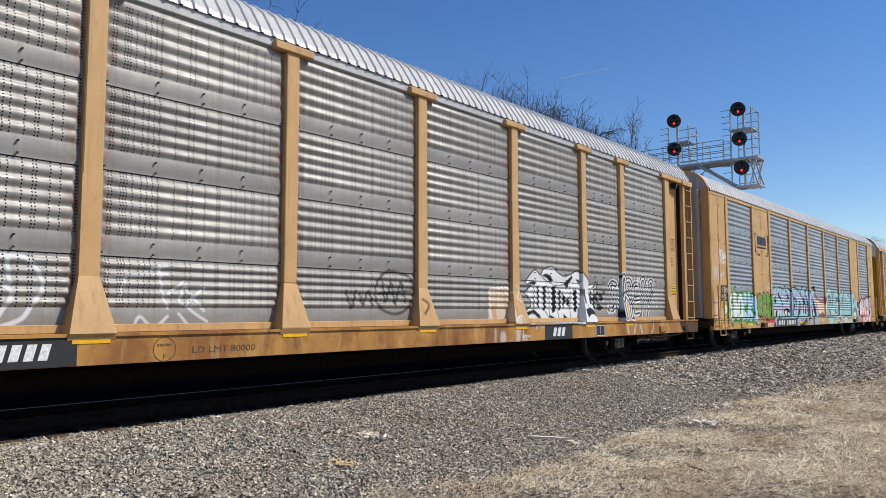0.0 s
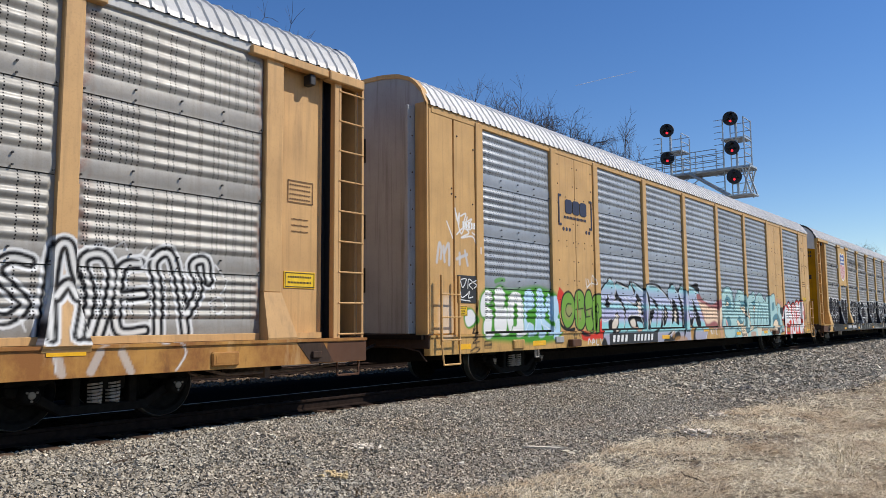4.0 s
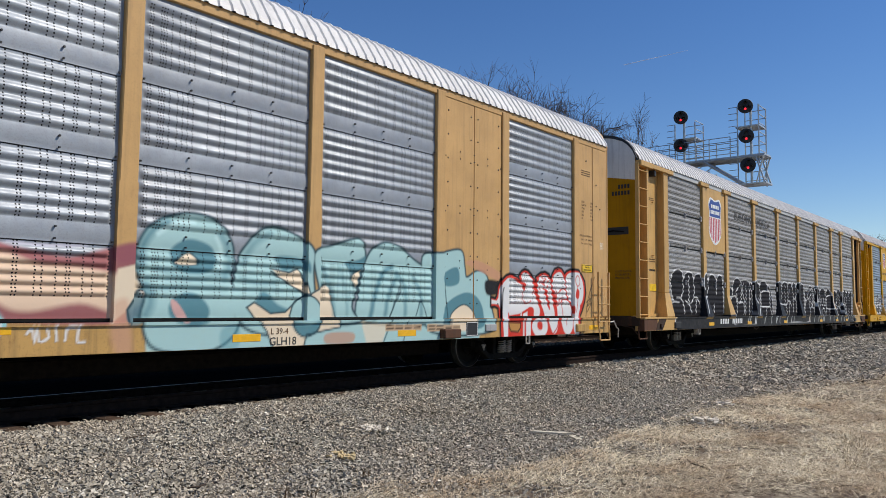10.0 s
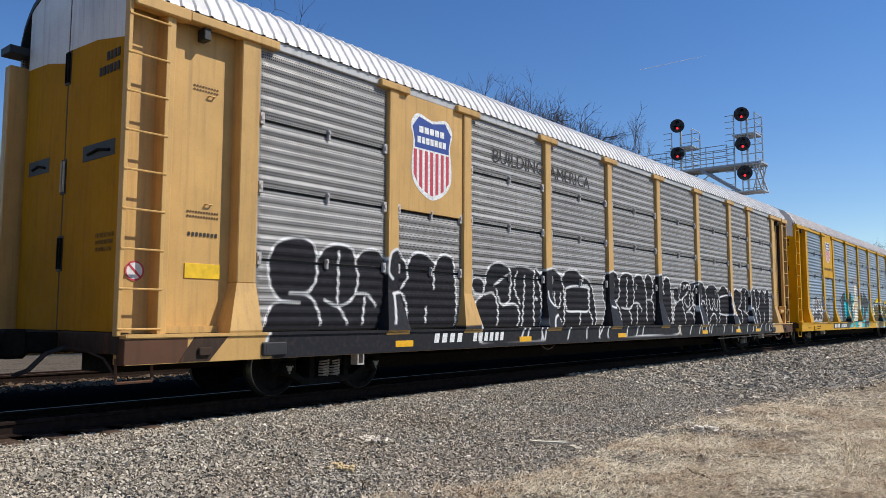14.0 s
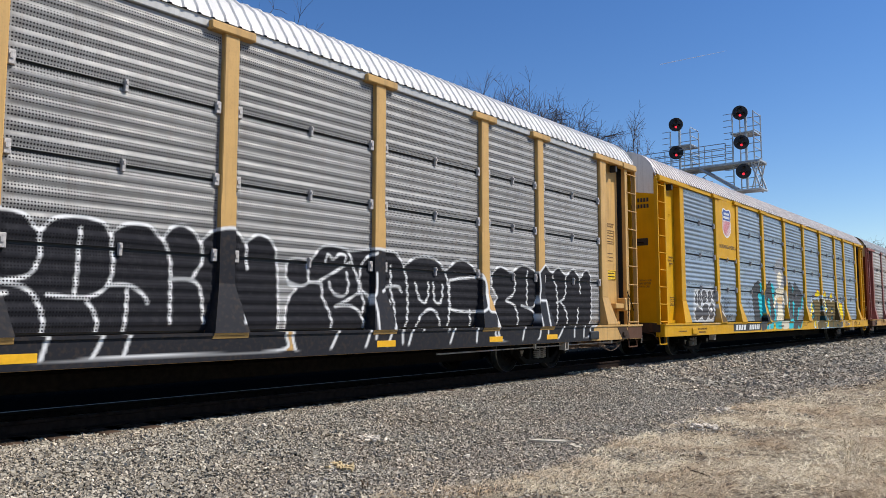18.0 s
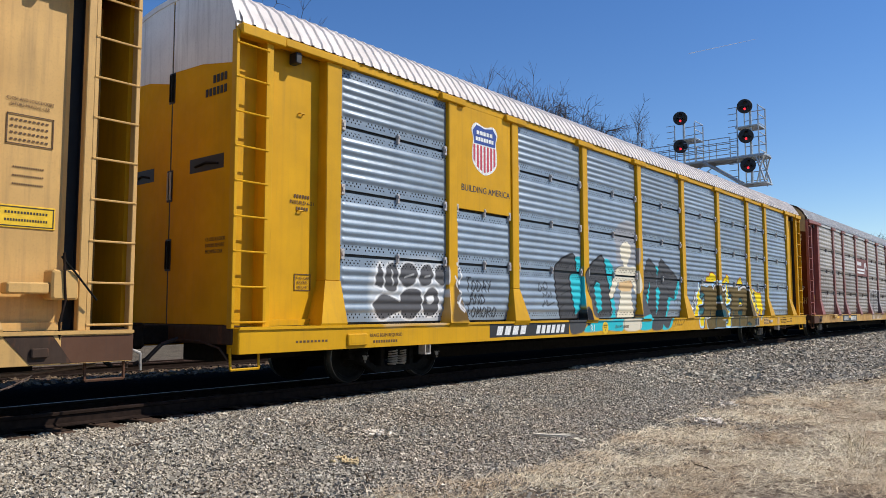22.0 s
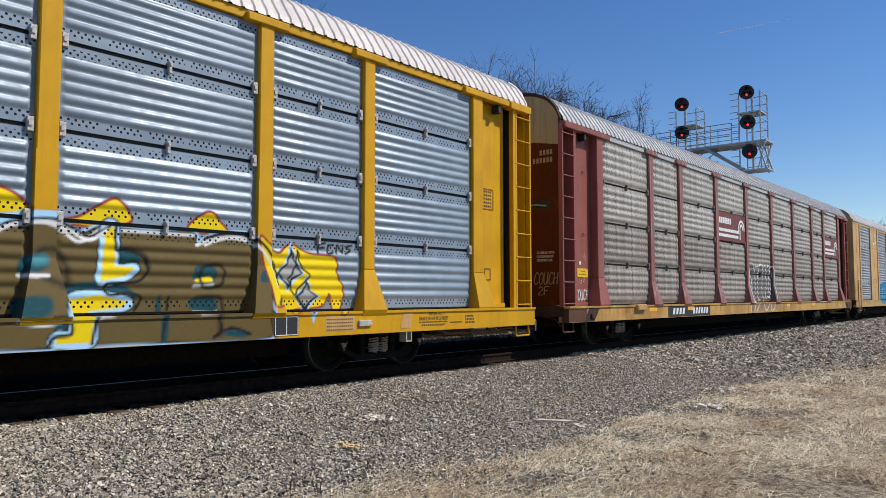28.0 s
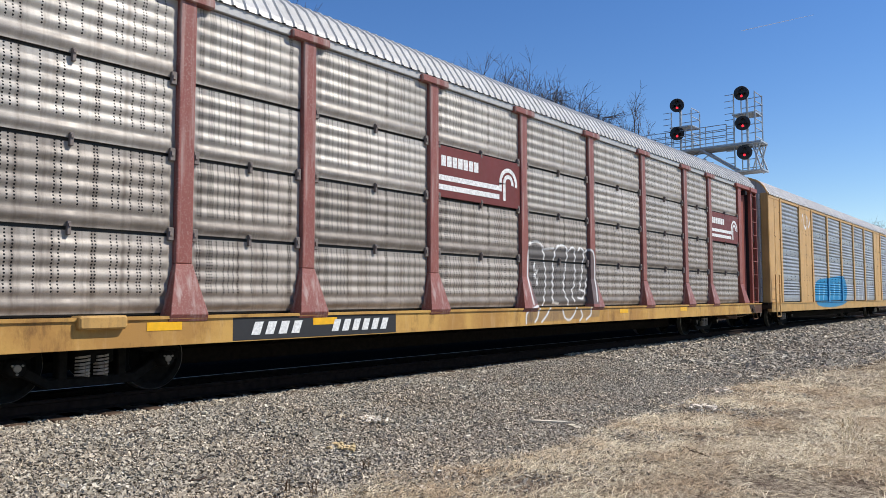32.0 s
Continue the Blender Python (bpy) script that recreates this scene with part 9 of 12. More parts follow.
def build_end(car, style, end0, sgn, key):
    main = style["main"]
    F = lambda s: flip(s, sgn)
    # end doors: two leaves under the arch
    for a, b in ((0.06, 1.575), (1.615, 3.14 if style["boxy"] else 2.86)):
        ys = list(np.linspace(a, b, 9))
        ring = [(y, arch(y)) for y in ys] + [(b, 1.0), (a, 1.0)]
        part("end_door", F(Solid().prism_x(ring, end0, end0 + 0.05)).mesh("end_door", style["end"]), car)
        if style["end_top"]:
            ring = [(y, arch(y)) for y in ys] + [(b, 4.66), ((a + b) / 2, 4.63), (a, 4.50)]
            part("end_door_top", F(Solid().prism_x(ring, end0 - 0.006, end0 + 0.001)).mesh("end_door_top", style["end_top"]), car)
    # gap between the leaves drawn as a strip, its darkness in the colour
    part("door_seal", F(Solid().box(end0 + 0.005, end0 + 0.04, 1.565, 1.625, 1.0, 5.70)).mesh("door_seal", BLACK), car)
    for z, bar_mat in ((1.75, TRUCK), (2.75, HANDLE), (4.20, TRUCK)):
        latch = part("door_latch", F(Solid().box(end0 - 0.008, end0 + 0.03, 1.52, 1.665, z, z + 0.46, 0.004)).mesh("door_latch", BLACK), car)
        part("latch_bar", F(Solid().tube((end0 - 0.022, 1.555, z + 0.03), (end0 - 0.022, 1.555, z + 0.43), 0.016, 6).tube((end0 - 0.022, 1.63, z + 0.03), (end0 - 0.022, 1.63, z + 0.43), 0.012, 6)).mesh("latch_bar", bar_mat), latch)
    part("end_sill", F(Solid().box(end0 - 0.02, end0 + 0.12, -0.03, 3.23, 0.74, 0.99, 0.012)).mesh("end_sill", END_STEEL), car)
    # roof edge hoop over the end, dark on two cars to paint the shadow gap there
    hoop = Solid()
    ys = list(np.linspace(0.0, 3.2, 25))
    for y, q in zip(ys, ys[1:]):
        hoop.add([(end0 - 0.02, y, arch(y) - 0.02), (end0 - 0.02, q, arch(q) - 0.02), (end0 - 0.02, q, arch(q) + 0.06), (end0 - 0.02, y, arch(y) + 0.06),
                  (end0 + 0.12, y, arch(y) - 0.02), (end0 + 0.12, q, arch(q) - 0.02), (end0 + 0.12, q, arch(q) + 0.06), (end0 + 0.12, y, arch(y) + 0.06)],
                 [(0, 1, 2, 3), (3, 2, 6, 7), (0, 4, 5, 1)])
    part("roof_hoop", F(hoop).mesh("roof_hoop", style["hoop"], weld=True), car)
    # coupler and hoses
    part("coupler", F(Solid().box(-MID - 0.02, end0 + 0.3, 1.50, 1.70, 0.72, 0.98, 0.03).box(-MID - 0.05, -MID + 0.22, 1.42, 1.78, 0.66, 1.02, 0.04)).mesh("coupler", TRUCK), car)
    hose = Solid().path([(end0, 1.25, 0.80), (end0 - 0.25, 1.28, 0.72), (end0 - 0.42, 1.35, 0.52), (end0 - 0.55, 1.45, 0.46)], 0.03)
    part("brake_hose", F(hose).mesh("brake_hose", BLACK), car)
    lever = Solid().path([(end0 - 0.03, 1.45, 0.78), (end0 - 0.10, 0.6, 0.78), (end0 - 0.10, 0.12, 0.70), (end0 - 0.02, 0.02, 0.52)], 0.014)
    part("uncoupling_lever", F(lever).mesh("uncoupling_lever", END_STEEL), car)
    if style["boxy"]:
        corner = Solid().box(end0 + 0.02, -MID + 1.60, 0.0, 0.08, SILL_TOP, 5.02, 0.03)
        corner.grid(np.linspace(end0 + 0.06, -MID + 1.565, 44), np.linspace(SILL_TOP + 0.035, 3.7, 150), lambda x, z: -0.0025, True)
        part("corner_plate", add_spray(F(corner).mesh("corner_plate", main), key, 0, 0, corner.keep), car)
        plate = Solid().box(-MID + 1.615, POSTS[0] - 0.115, 0.0, 0.08, SILL_TOP, 5.02, 0.008)
        plate.grid(np.linspace(-MID + 1.62, POSTS[0] - 0.12, 44), np.linspace(SILL_TOP + 0.01, 3.7, 150), lambda x, z: -0.0025, True)
        part("end_plate", add_spray(F(plate).mesh("end_plate", main), key, 0, 0, plate.keep), car)
        part("corner_post", F(Solid().box(end0 - 0.02, end0 + 0.03, 0.0, 0.27, SILL_TOP, 5.1, 0.01)).mesh("corner_post", main), car)
        frame_post = part("door_frame", F(Solid().box(end0 - 0.20, end0 + 0.02, 0.28, 0.36, 1.0, 5.05, 0.01).box(end0 - 0.12, end0 + 0.02, 0.37, 0.42, 1.0, 5.05)).mesh("door_frame", GREY_END if sgn < 0 else WHITE_END), car, label="pale grey bolted door frame")
        studs = Solid()
        for k in range(12):
            z = 1.2 + k * 0.33
            studs.tube((end0 - 0.09 - 0.05 * (k % 2), 0.283, z), (end0 - 0.09 - 0.05 * (k % 2), 0.270, z), 0.014, 6)
        tagged(part("frame_bolts", F(studs).mesh("frame_bolts", RUST_BROWN), frame_post), kind="stuff")
        x = -MID + 1.07
        a, b = (x, x + 0.50) if sgn < 0 else (-x - 0.50, -x)
        lad = ladder(car, a, b, -0.13, 0.80, 2.02, 0.40, main, 0.02, 0.02)
        st = Solid().path([(a, -0.13, 0.82), (a + 0.02, -0.16, 0.46), (b - 0.02, -0.16, 0.46), (b, -0.13, 0.82)], 0.018)
        part("stirrup", st.mesh("stirrup", main), lad)
        return
    # far corner: recessed plate, post standing out past the doors, beam end under the roof; plate and beam end are
    # coloured dark for shade
    part("corner_plate", F(Solid().box(end0 + 0.06, end0 + 0.10, 2.80, 3.19, SILL_TOP, 5.0)).mesh("corner_plate", END_STEEL), car)
    part("corner_post", F(Solid().box(end0 - 0.20, end0 + 0.10, 3.02, 3.19, SILL_TOP, 4.74, 0.012)).mesh("corner_post", main), car)
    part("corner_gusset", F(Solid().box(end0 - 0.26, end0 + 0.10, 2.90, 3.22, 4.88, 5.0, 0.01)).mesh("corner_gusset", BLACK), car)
    # ladder bay, recessed door post and flared corner post
    deep = style["bay"] if sgn > 0 else 0.19
    part("ladder_recess", F(Solid().box(end0 + 0.05, -MID + 1.16, deep, deep + 0.05, SILL_TOP, 4.95)).mesh("ladder_recess", main), car)
    edge = -MID + 1.17
    if sgn > 0:  # a narrow slot parts the ladder from the end plate; black panels paint its shade
        edge = -MID + 1.30
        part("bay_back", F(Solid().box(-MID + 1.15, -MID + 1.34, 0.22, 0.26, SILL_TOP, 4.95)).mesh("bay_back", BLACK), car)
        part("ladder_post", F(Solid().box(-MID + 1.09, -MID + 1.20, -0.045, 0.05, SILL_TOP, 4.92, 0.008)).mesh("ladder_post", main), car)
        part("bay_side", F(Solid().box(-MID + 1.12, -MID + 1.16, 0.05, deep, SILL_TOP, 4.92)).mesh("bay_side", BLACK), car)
    else:
        part("ladder_post", F(Solid().box(-MID + 1.07, -MID + 1.185, -0.045, 0.20, SILL_TOP, 4.92, 0.008)).mesh("ladder_post", main), car)
    xa, xb = -MID + 0.60, -MID + 1.09
    a, b = (xa, xb) if sgn < 0 else (-xb, -xa)
    ladder(car, a, b, 0.0, 0.95, 4.93, 0.465, main, 0.05, 0.025)
    wing = Solid()
    wing.add([(edge, 0.26, 1.05), (edge, 0.13, 1.05), (edge + 0.03, 0.16, 1.05), (-MID + 2.20, 0.16, 1.05),
              (edge, 0.26, 4.93), (edge, 0.13, 4.93), (edge + 0.03, 0.16, 4.93), (-MID + 2.20, 0.16, 4.93)],
             [(0, 1, 5, 4), (1, 2, 6, 5), (2, 3, 7, 6)])
    part("end_plate", F(wing).mesh("end_plate", main), car)
    part("end_plate_foot", F(Solid().box(edge, -MID + 2.08, 0.10, 0.18, SILL_TOP, 1.06)).mesh("end_plate_foot", main), car)
    part("end_post", F(Solid().box(POSTS[0] - 0.20, POSTS[0] + 0.10, -0.035, 0.24, 1.62, 4.93, 0.012)).mesh("end_post", main), car)
    p = POSTS[0]
    ring = [(p - 0.20, 1.62), (p + 0.10, 1.62), (p + 0.12, 1.00), (p + 0.12, 0.90), (p - 0.40, 0.90), (p - 0.38, 1.00)]
    out = [-0.036, -0.036, -0.18, -0.15, -0.15, -0.18]
    v = [(x, y, z) for (x, z), y in zip(ring, out)] + [(x, 0.20, z) for x, z in ring]
    foot = Solid().add(v, [(0, 1, 2, 5), (5, 2, 3, 4)] + [(i, i + 6, (i + 1) % 6 + 6, (i + 1) % 6) for i in range(6)])
    part("post_foot", F(foot).mesh("post_foot", main), car)
    beam = Solid().box(end0, -MID + 1.35, -0.11, 0.05, 4.86, 5.01, 0.015).box(-MID + 1.36, POSTS[0] + 0.38, -0.085, 0.05, 4.89, 5.01, 0.012)
    part("end_beam", F(beam).mesh("end_beam", main), car)
    part("hanger_bracket", F(Solid().box(-MID + 1.58, -MID + 1.68, -0.04, 0.12, 4.72, 4.88, 0.01)).mesh("hanger_bracket", BLACK), car)
    if style["worn"]:
        cap = Solid().box(end0 - 0.004, -MID + 1.42, -0.039 - LEDGE, 0.02, SILL_LOW + 0.002, SILL_TOP - 0.04, 0.008)
        part("sill_end", F(cap).mesh("sill_end", RUST_BROWN), car, label="rust-brown worn sill end")
        step = Solid().prism([(-MID + 1.30, 0.635), (-MID + 1.72, 0.635), (-MID + 1.98, 0.925), (-MID + 1.50, 0.925)], -0.045 - LEDGE, -0.03 - LEDGE)
        step.box(-MID + 1.55, -MID + 1.72, -0.085 - LEDGE, -0.04 - LEDGE, 0.70, 0.80, 0.01)
        part("sill_step", F(step).mesh("sill_step", END_STEEL), car)
    st = Solid().path([(a, 0.0, 0.70), (a, -0.02, 0.42), (b - 0.05, -0.02, 0.42), (b - 0.05, 0.0, 0.70)], 0.018)
    part("stirrup", st.mesh("stirrup", RUST_BROWN if style["worn"] else main), car)


S1 = [1.01, 1.84, 2.83, 3.82, 4.925]
S2 = [0.985, 2.02, 3.00, 3.99, 4.925]
S3 = [0.985, 1.95, 2.93, 3.88, 4.925]
COMMON = dict(sheet_low=None, post=None, bay=0.26, worn=False, caps=True, boxy=False, skip=(), end_top=None, gap=0.012)
build_car("a", "weathered autorack railcar, grey corrugated sides, tan posts, graffiti", dict(COMMON, bay=0.75, worn=True, main=TAN, sheet=SHEET_A, sill=RUSTY_SILL, roof=ROOF_GREY, chord=ROOF_GREY, hoop=ROOF_GREY, end=TAN, form="band", seams=S1))
BOX_SKIP = tuple((i, j) for i in (1, 7) for j in range(4))
build_car("b", "tan autorack railcar with blue-grey corrugated sheets and teal graffiti", dict(COMMON, main=TAN_PALE, sheet=SHEET_B, sill=SILL_TAN, roof=ROOF_WHITE, chord=TAN_PALE, hoop=TAN_PALE, end=GREY_END, form="band", seams=S1, boxy=True, skip=BOX_SKIP))
build_car("c", "grey corrugated autorack railcar, ochre posts, black graffiti with white outlines", dict(COMMON, bay=0.75, worn=True, main=OCHRE, sheet=SHEET_C, sill=OCHRE, roof=ROOF_WHITE, chord=ROOF_GREY, hoop=BLACK, end=OCHRE_DOOR, end_top=WHITE_END, form="fine", seams=S3, skip=((1, 2), (1, 3)), gap=0.040))
build_car("d", "bright yellow autorack railcar with blue-grey perforated sheets and graffiti", dict(COMMON, main=YELLOW, sheet=SHEET_D, sill=YELLOW, roof=ROOF_CREAM, chord=YELLOW, hoop=ROOF_WHITE, end=YELLOW_DOOR, end_top=WHITE_END, form="bands", seams=S2, skip=((1, 2), (1, 3)), gap=0.045))
build_car("e", "maroon autorack railcar with dirty brown-grey sheets and a tan sill", dict(COMMON, worn=True, main=MAROON, post=MAROON_POST, sheet=SHEET_E, sheet_low=SHEET_E_LOW, sill=WORN_SILL, roof=ROOF_GREY, chord=ROOF_GREY, hoop=END_STEEL, end=BROWN_DOOR, end_top=SMUDGED_TOP, form="low", seams=S3, skip=((3, 2), (8, 2)), gap=0.042))
build_car("f", "tan autorack railcar with blue-grey sheets and blue graffiti", dict(COMMON, main=TAN_PALE, sheet=SHEET_B, sill=SILL_TAN, roof=ROOF_WHITE, chord=TAN_PALE, hoop=TAN_PALE, end=GREY_END, form="band", seams=S1, boxy=True, skip=BOX_SKIP))
START = dict(a=8.17, b=36.65, c=65.13, d=93.60, e=121.98, f=150.45)


# ---- markings and fittings of the cars ----
NAVY = plain("navy_paint", (0.012, 0.018, 0.05), 0.6)
BLUE = plain("shield_blue_paint", (0.025, 0.06, 0.26), 0.5)
STRIPE = plain("shield_red_paint", (0.50, 0.05, 0.07), 0.5)
WHITE = plain("white_lettering", (0.72, 0.72, 0.70), 0.6, vary=0.25, scale=25)
INK = plain("black_lettering", (0.025, 0.022, 0.02), 0.7, vary=0.3, scale=25)
INK_BROWN = plain("brown_lettering", (0.10, 0.05, 0.02), 0.7, vary=0.3, scale=25)
SIGN = plain("yellow_sign", (0.75, 0.47, 0.01), 0.55, vary=0.15)
REFLECT = plain("reflective_amber_strip", (0.80, 0.42, 0.01), 0.35, vary=0.1)
CREAM_PAINT = plain("faded_cream_marks", (0.62, 0.52, 0.45), 0.7)
CLIP = plain("zinc_clip", (0.45, 0.42, 0.40), 0.6, 0.15, vary=0.35, scale=30)
CLIP_BROWN = plain("dirty_clip", (0.17, 0.14, 0.125), 0.7)


def lettering(text, x, z, height, material, parent, y=-0.006, width=None, centred=False):
    """Painted letters on a side, from their lower left corner (or lower middle)."""
    cu = bpy.data.curves.new("lettering", "FONT")
    cu.body, cu.size, cu.extrude, cu.resolution_u = text, height * 1.38, 0.001, 2
    cu.align_x = "CENTER" if centred else "LEFT"
    ob = bpy.data.objects.new("lettering", cu)
    me = bpy.data.meshes.new_from_object(ob)
    bpy.data.objects.remove(ob)
    me.materials.clear()
    me.materials.append(material)
    xs = [v.co.x for v in me.vertices]
    fit = width / (max(xs) - min(xs)) if width else 1.0
    for v in me.vertices:
        v.co.x *= fit
    o = part("lettering", me, parent, (x, y - ledge(parent, z + height), z))
    o.rotation_euler.x = math.pi / 2
    return o


def bars(x0, x1, z0, z1, count, material, parent, y=-0.006, fill_share=0.58, slant=0.0):
    """Unreadable or withheld characters as plain bars, upright or leaning."""
    s = Solid()
    step = (x1 - x0) / count
    y -= ledge(parent, z1)
    lean = slant * (z1 - z0)
    for k in range(count):
        a, b = x0 + k * step, x0 + (k + fill_share) * step
        s.prism([(a, z0), (b, z0), (b + lean, z1), (a + lean, z1)], y - 0.002, y + 0.001)
    return tagged(part("marking", s.mesh("marking", material), parent), kind="stuff")


def plate(x0, x1, z0, z1, material, parent, y0=-0.008, y1=0.0, name="sign_plate", label=""):
    out = ledge(parent, z1)
    return part(name, Solid().box(x0, x1, y0 - out, y1 - out, z0, z1, 0.003).mesh(name, material), parent, label=label)


def outline_box(x0, x1, z0, z1, t, material, parent, y=-0.004):
    s = Solid()
    y -= ledge(parent, z1)
    for a, b, c, d in ((x0, x1, z0, z0 + t), (x0, x1, z1 - t, z1), (x0, x0 + t, z0, z1), (x1 - t, x1, z0, z1)):
        s.box(a, b, y - 0.002, y + 0.001, c, d)
    return part("box_outline", s.mesh("box_outline", material), parent)


SHIELD = [(0.0, 0.86), (0.16, 1.0), (0.5, 0.95), (0.84, 1.0), (1.0, 0.86), (0.94, 0.68), (0.98, 0.40), (0.95, 0.22), (0.78, 0.08), (0.5, 0.0), (0.22, 0.08), (0.05, 0.22), (0.02, 0.40), (0.06, 0.68)]


def shield(car, x0, x1, z0, z1, y):
    w, h = x1 - x0, z1 - z0
    at = lambda u, v, g=0.0: (x0 + w * (0.5 + (u - 0.5) * (1 + g)), z0 + h * (0.5 + (v - 0.5) * (1 + g)))
    ring = flowing([at(u, v, 0.05) for u, v in SHIELD], True, True, 3)[:-1]
    sh = part("shield_emblem", Solid().prism([tuple(p) for p in ring], y - 0.004, y).mesh("shield_emblem", WHITE), car, label="red, white and blue striped shield emblem")
    top = [p for p in SHIELD if p[1] > 0.6] + [(0.945, 0.60), (0.055, 0.60)]
    top = [(0.055, 0.60), (0.06, 0.68), (0.0, 0.86), (0.16, 1.0), (0.5, 0.95), (0.84, 1.0), (1.0, 0.86), (0.94, 0.68), (0.945, 0.60)]
    part("blue_field", Solid().prism([at(u, v, -0.03) for u, v in top], y - 0.006, y - 0.004).mesh("blue_field", BLUE), sh)
    low = [(0.02, 0.40), (0.05, 0.22), (0.22, 0.08), (0.5, 0.0), (0.78, 0.08), (0.95, 0.22), (0.98, 0.40)]
    bottom = lambda u: float(np.interp(u, [p[0] for p in low], [p[1] for p in low]))
    for k in range(7):
        u0, u1 = 0.045 + k * 0.135, 0.045 + k * 0.135 + 0.075
        pts = [at(u0, bottom(u0) + 0.02), at(u1, bottom(u1) + 0.02), at(u1, 0.575), at(u0, 0.575)]
        part("stripe", Solid().prism(pts, y - 0.006, y - 0.004).mesh("stripe", STRIPE), sh)
    for v0, v1, u0, u1, n in ((0.79, 0.87, 0.17, 0.83, 5), (0.66, 0.74, 0.13, 0.87, 7)):
        bars(x0 + w * u0, x0 + w * u1, z0 + h * v0, z0 + h * v1, n, WHITE, sh, y - 0.008, 0.78)


def reflectors(car, zs, skip=()):
    out = ledge(car, 0.9)
    me = Solid().box(-0.21, 0.21, -0.045 - out, -0.036 - out, zs, zs + 0.085).mesh("reflector_strip", REFLECT)
    for i, p in enumerate(POSTS):
        if i not in skip:
            part("reflector_strip", me, car, (p, 0, 0))


def sheet_fittings(car, seams, clip=None):
    """Seam clips at mid sheet and by the posts, or bolts on the lapped bands."""
    if clip:
        mid = Solid().box(-0.020, 0.020, -0.018, 0.03, -0.075, 0.075, 0.004).box(-0.014, 0.014, -0.034, -0.017, 0.015, 0.05).mesh("seam_clip", clip)
        edge = Solid().box(-0.036, 0.036, -0.014, 0.03, -0.080, 0.080, 0.006).box(-0.022, 0.012, -0.028, -0.011, -0.02, 0.035).mesh("corner_clip", clip)
        for i, (a, b) in enumerate(zip(POSTS, POSTS[1:])):
            for z in seams[1:-1]:
                if i == 1 and z > 3.2:
                    continue  # the plain sign panel has none
                part("seam_clip", mid, car, ((a + b) / 2, 0, z))
                part("corner_clip", edge, car, (a + 0.165, 0, z + 0.01))
                part("corner_clip", edge, car, (b - 0.165, 0, z + 0.01))
        return
    s = Solid()
    for a, b in zip(POSTS, POSTS[1:]):
        for z in seams[1:-1]:
            for k in range(5):
                x = a + 0.15 + (b - a - 0.30) * k / 4
                for dz in (0.04, 0.17):
                    if k in (0, 4) and dz > 0.1:
                        continue
                    s.box(x - 0.009, x + 0.009, -0.010, 0.02, z + dz - 0.010, z + dz + 0.010)
    tagged(part("sheet_bolts", s.mesh("sheet_bolts", BLACK), car), kind="stuff")


def end_reads(car, sgn, table=True, sign=True, low=0.0):
    """Small stencilled data on a corner plate, and the yellow height sign."""
    x = sgn * (MID - 1.69)
    if table:
        outline_box(x - 0.24, x + 0.24, 2.95, 3.28, 0.012, INK_BROWN, car, 0.150)
        for k in range(4):
            bars(x - 0.20, x + 0.20, 3.205 - k * 0.07, 3.225 - k * 0.07, 9, INK_BROWN, car, 0.152)
        for k in range(3):
            bars(x - 0.16, x + 0.16, 2.70 - k * 0.09, 2.718 - k * 0.09, 14, INK_BROWN, car, 0.152)
    if sign:
        p = plate(x - 0.29, x + 0.29, 2.12 - low, 2.36 - low, SIGN, car, 0.146, 0.162)
        outline_box(x - 0.275, x + 0.275, 2.135 - low, 2.345 - low, 0.010, INK, p, 0.144)
        bars(x - 0.22, x + 0.22, 2.27 - low, 2.295 - low, 14, INK, p, 0.144), bars(x - 0.22, x + 0.22, 2.19 - low, 2.215 - low, 16, INK, p, 0.144)


# weathered grey car
A = CARS["a"]
sheet_fittings(A, S1)
plate(-6.20, -4.40, 0.625, 0.93, BLACK, A, -0.041, -0.036, "number_plate_panel", "black panel with pale marking bars")
bars(-6.10, -4.66, 0.70, 0.87, 10, WHITE, A, -0.043, 0.66, 0.25)
lettering("LD LMT 80000", -3.02, 0.705, 0.085, INK_BROWN, A, -0.040, 0.92)
ring = Solid()
for k in range(40):
    a0, a1 = k * math.tau / 40, (k + 1) * math.tau / 40
    ring.add([(-3.38 + r * math.cos(t), -0.0395, 0.765 + r * math.sin(t)) for t in (a0, a1) for r in (0.135, 0.147)], [(0, 1, 3, 2)])
part("stencil_ring", ring.mesh("stencil_ring", INK_BROWN), A, (0, -LEDGE, 0))
lettering("F", -3.40, 0.655, 0.06, INK_BROWN, A, -0.040)
bars(-3.47, -3.28, 0.80, 0.83, 6, INK_BROWN, A, -0.039)
plate(5.10, 6.22, 0.625, 0.93, BLACK, A, -0.041, -0.036, "marking_panel", "black panel with three pale bars")
bars(5.40, 5.92, 0.69, 0.87, 3, WHITE, A, -0.043, 0.66, 0.3)
plate(7.30, 7.72, 0.64, 0.90, BLACK, A, -0.041, -0.036, "data_panel")
outline_box(7.31, 7.71, 0.65, 0.89, 0.012, WHITE, A, -0.043)
plate(7.505, 7.52, 0.65, 0.89, WHITE, A, -0.044, -0.041, "data_rule")
reflectors(A, 0.86, (0, 9))
end_reads(A, 1, low=0.42), end_reads(A, -1, low=0.42)

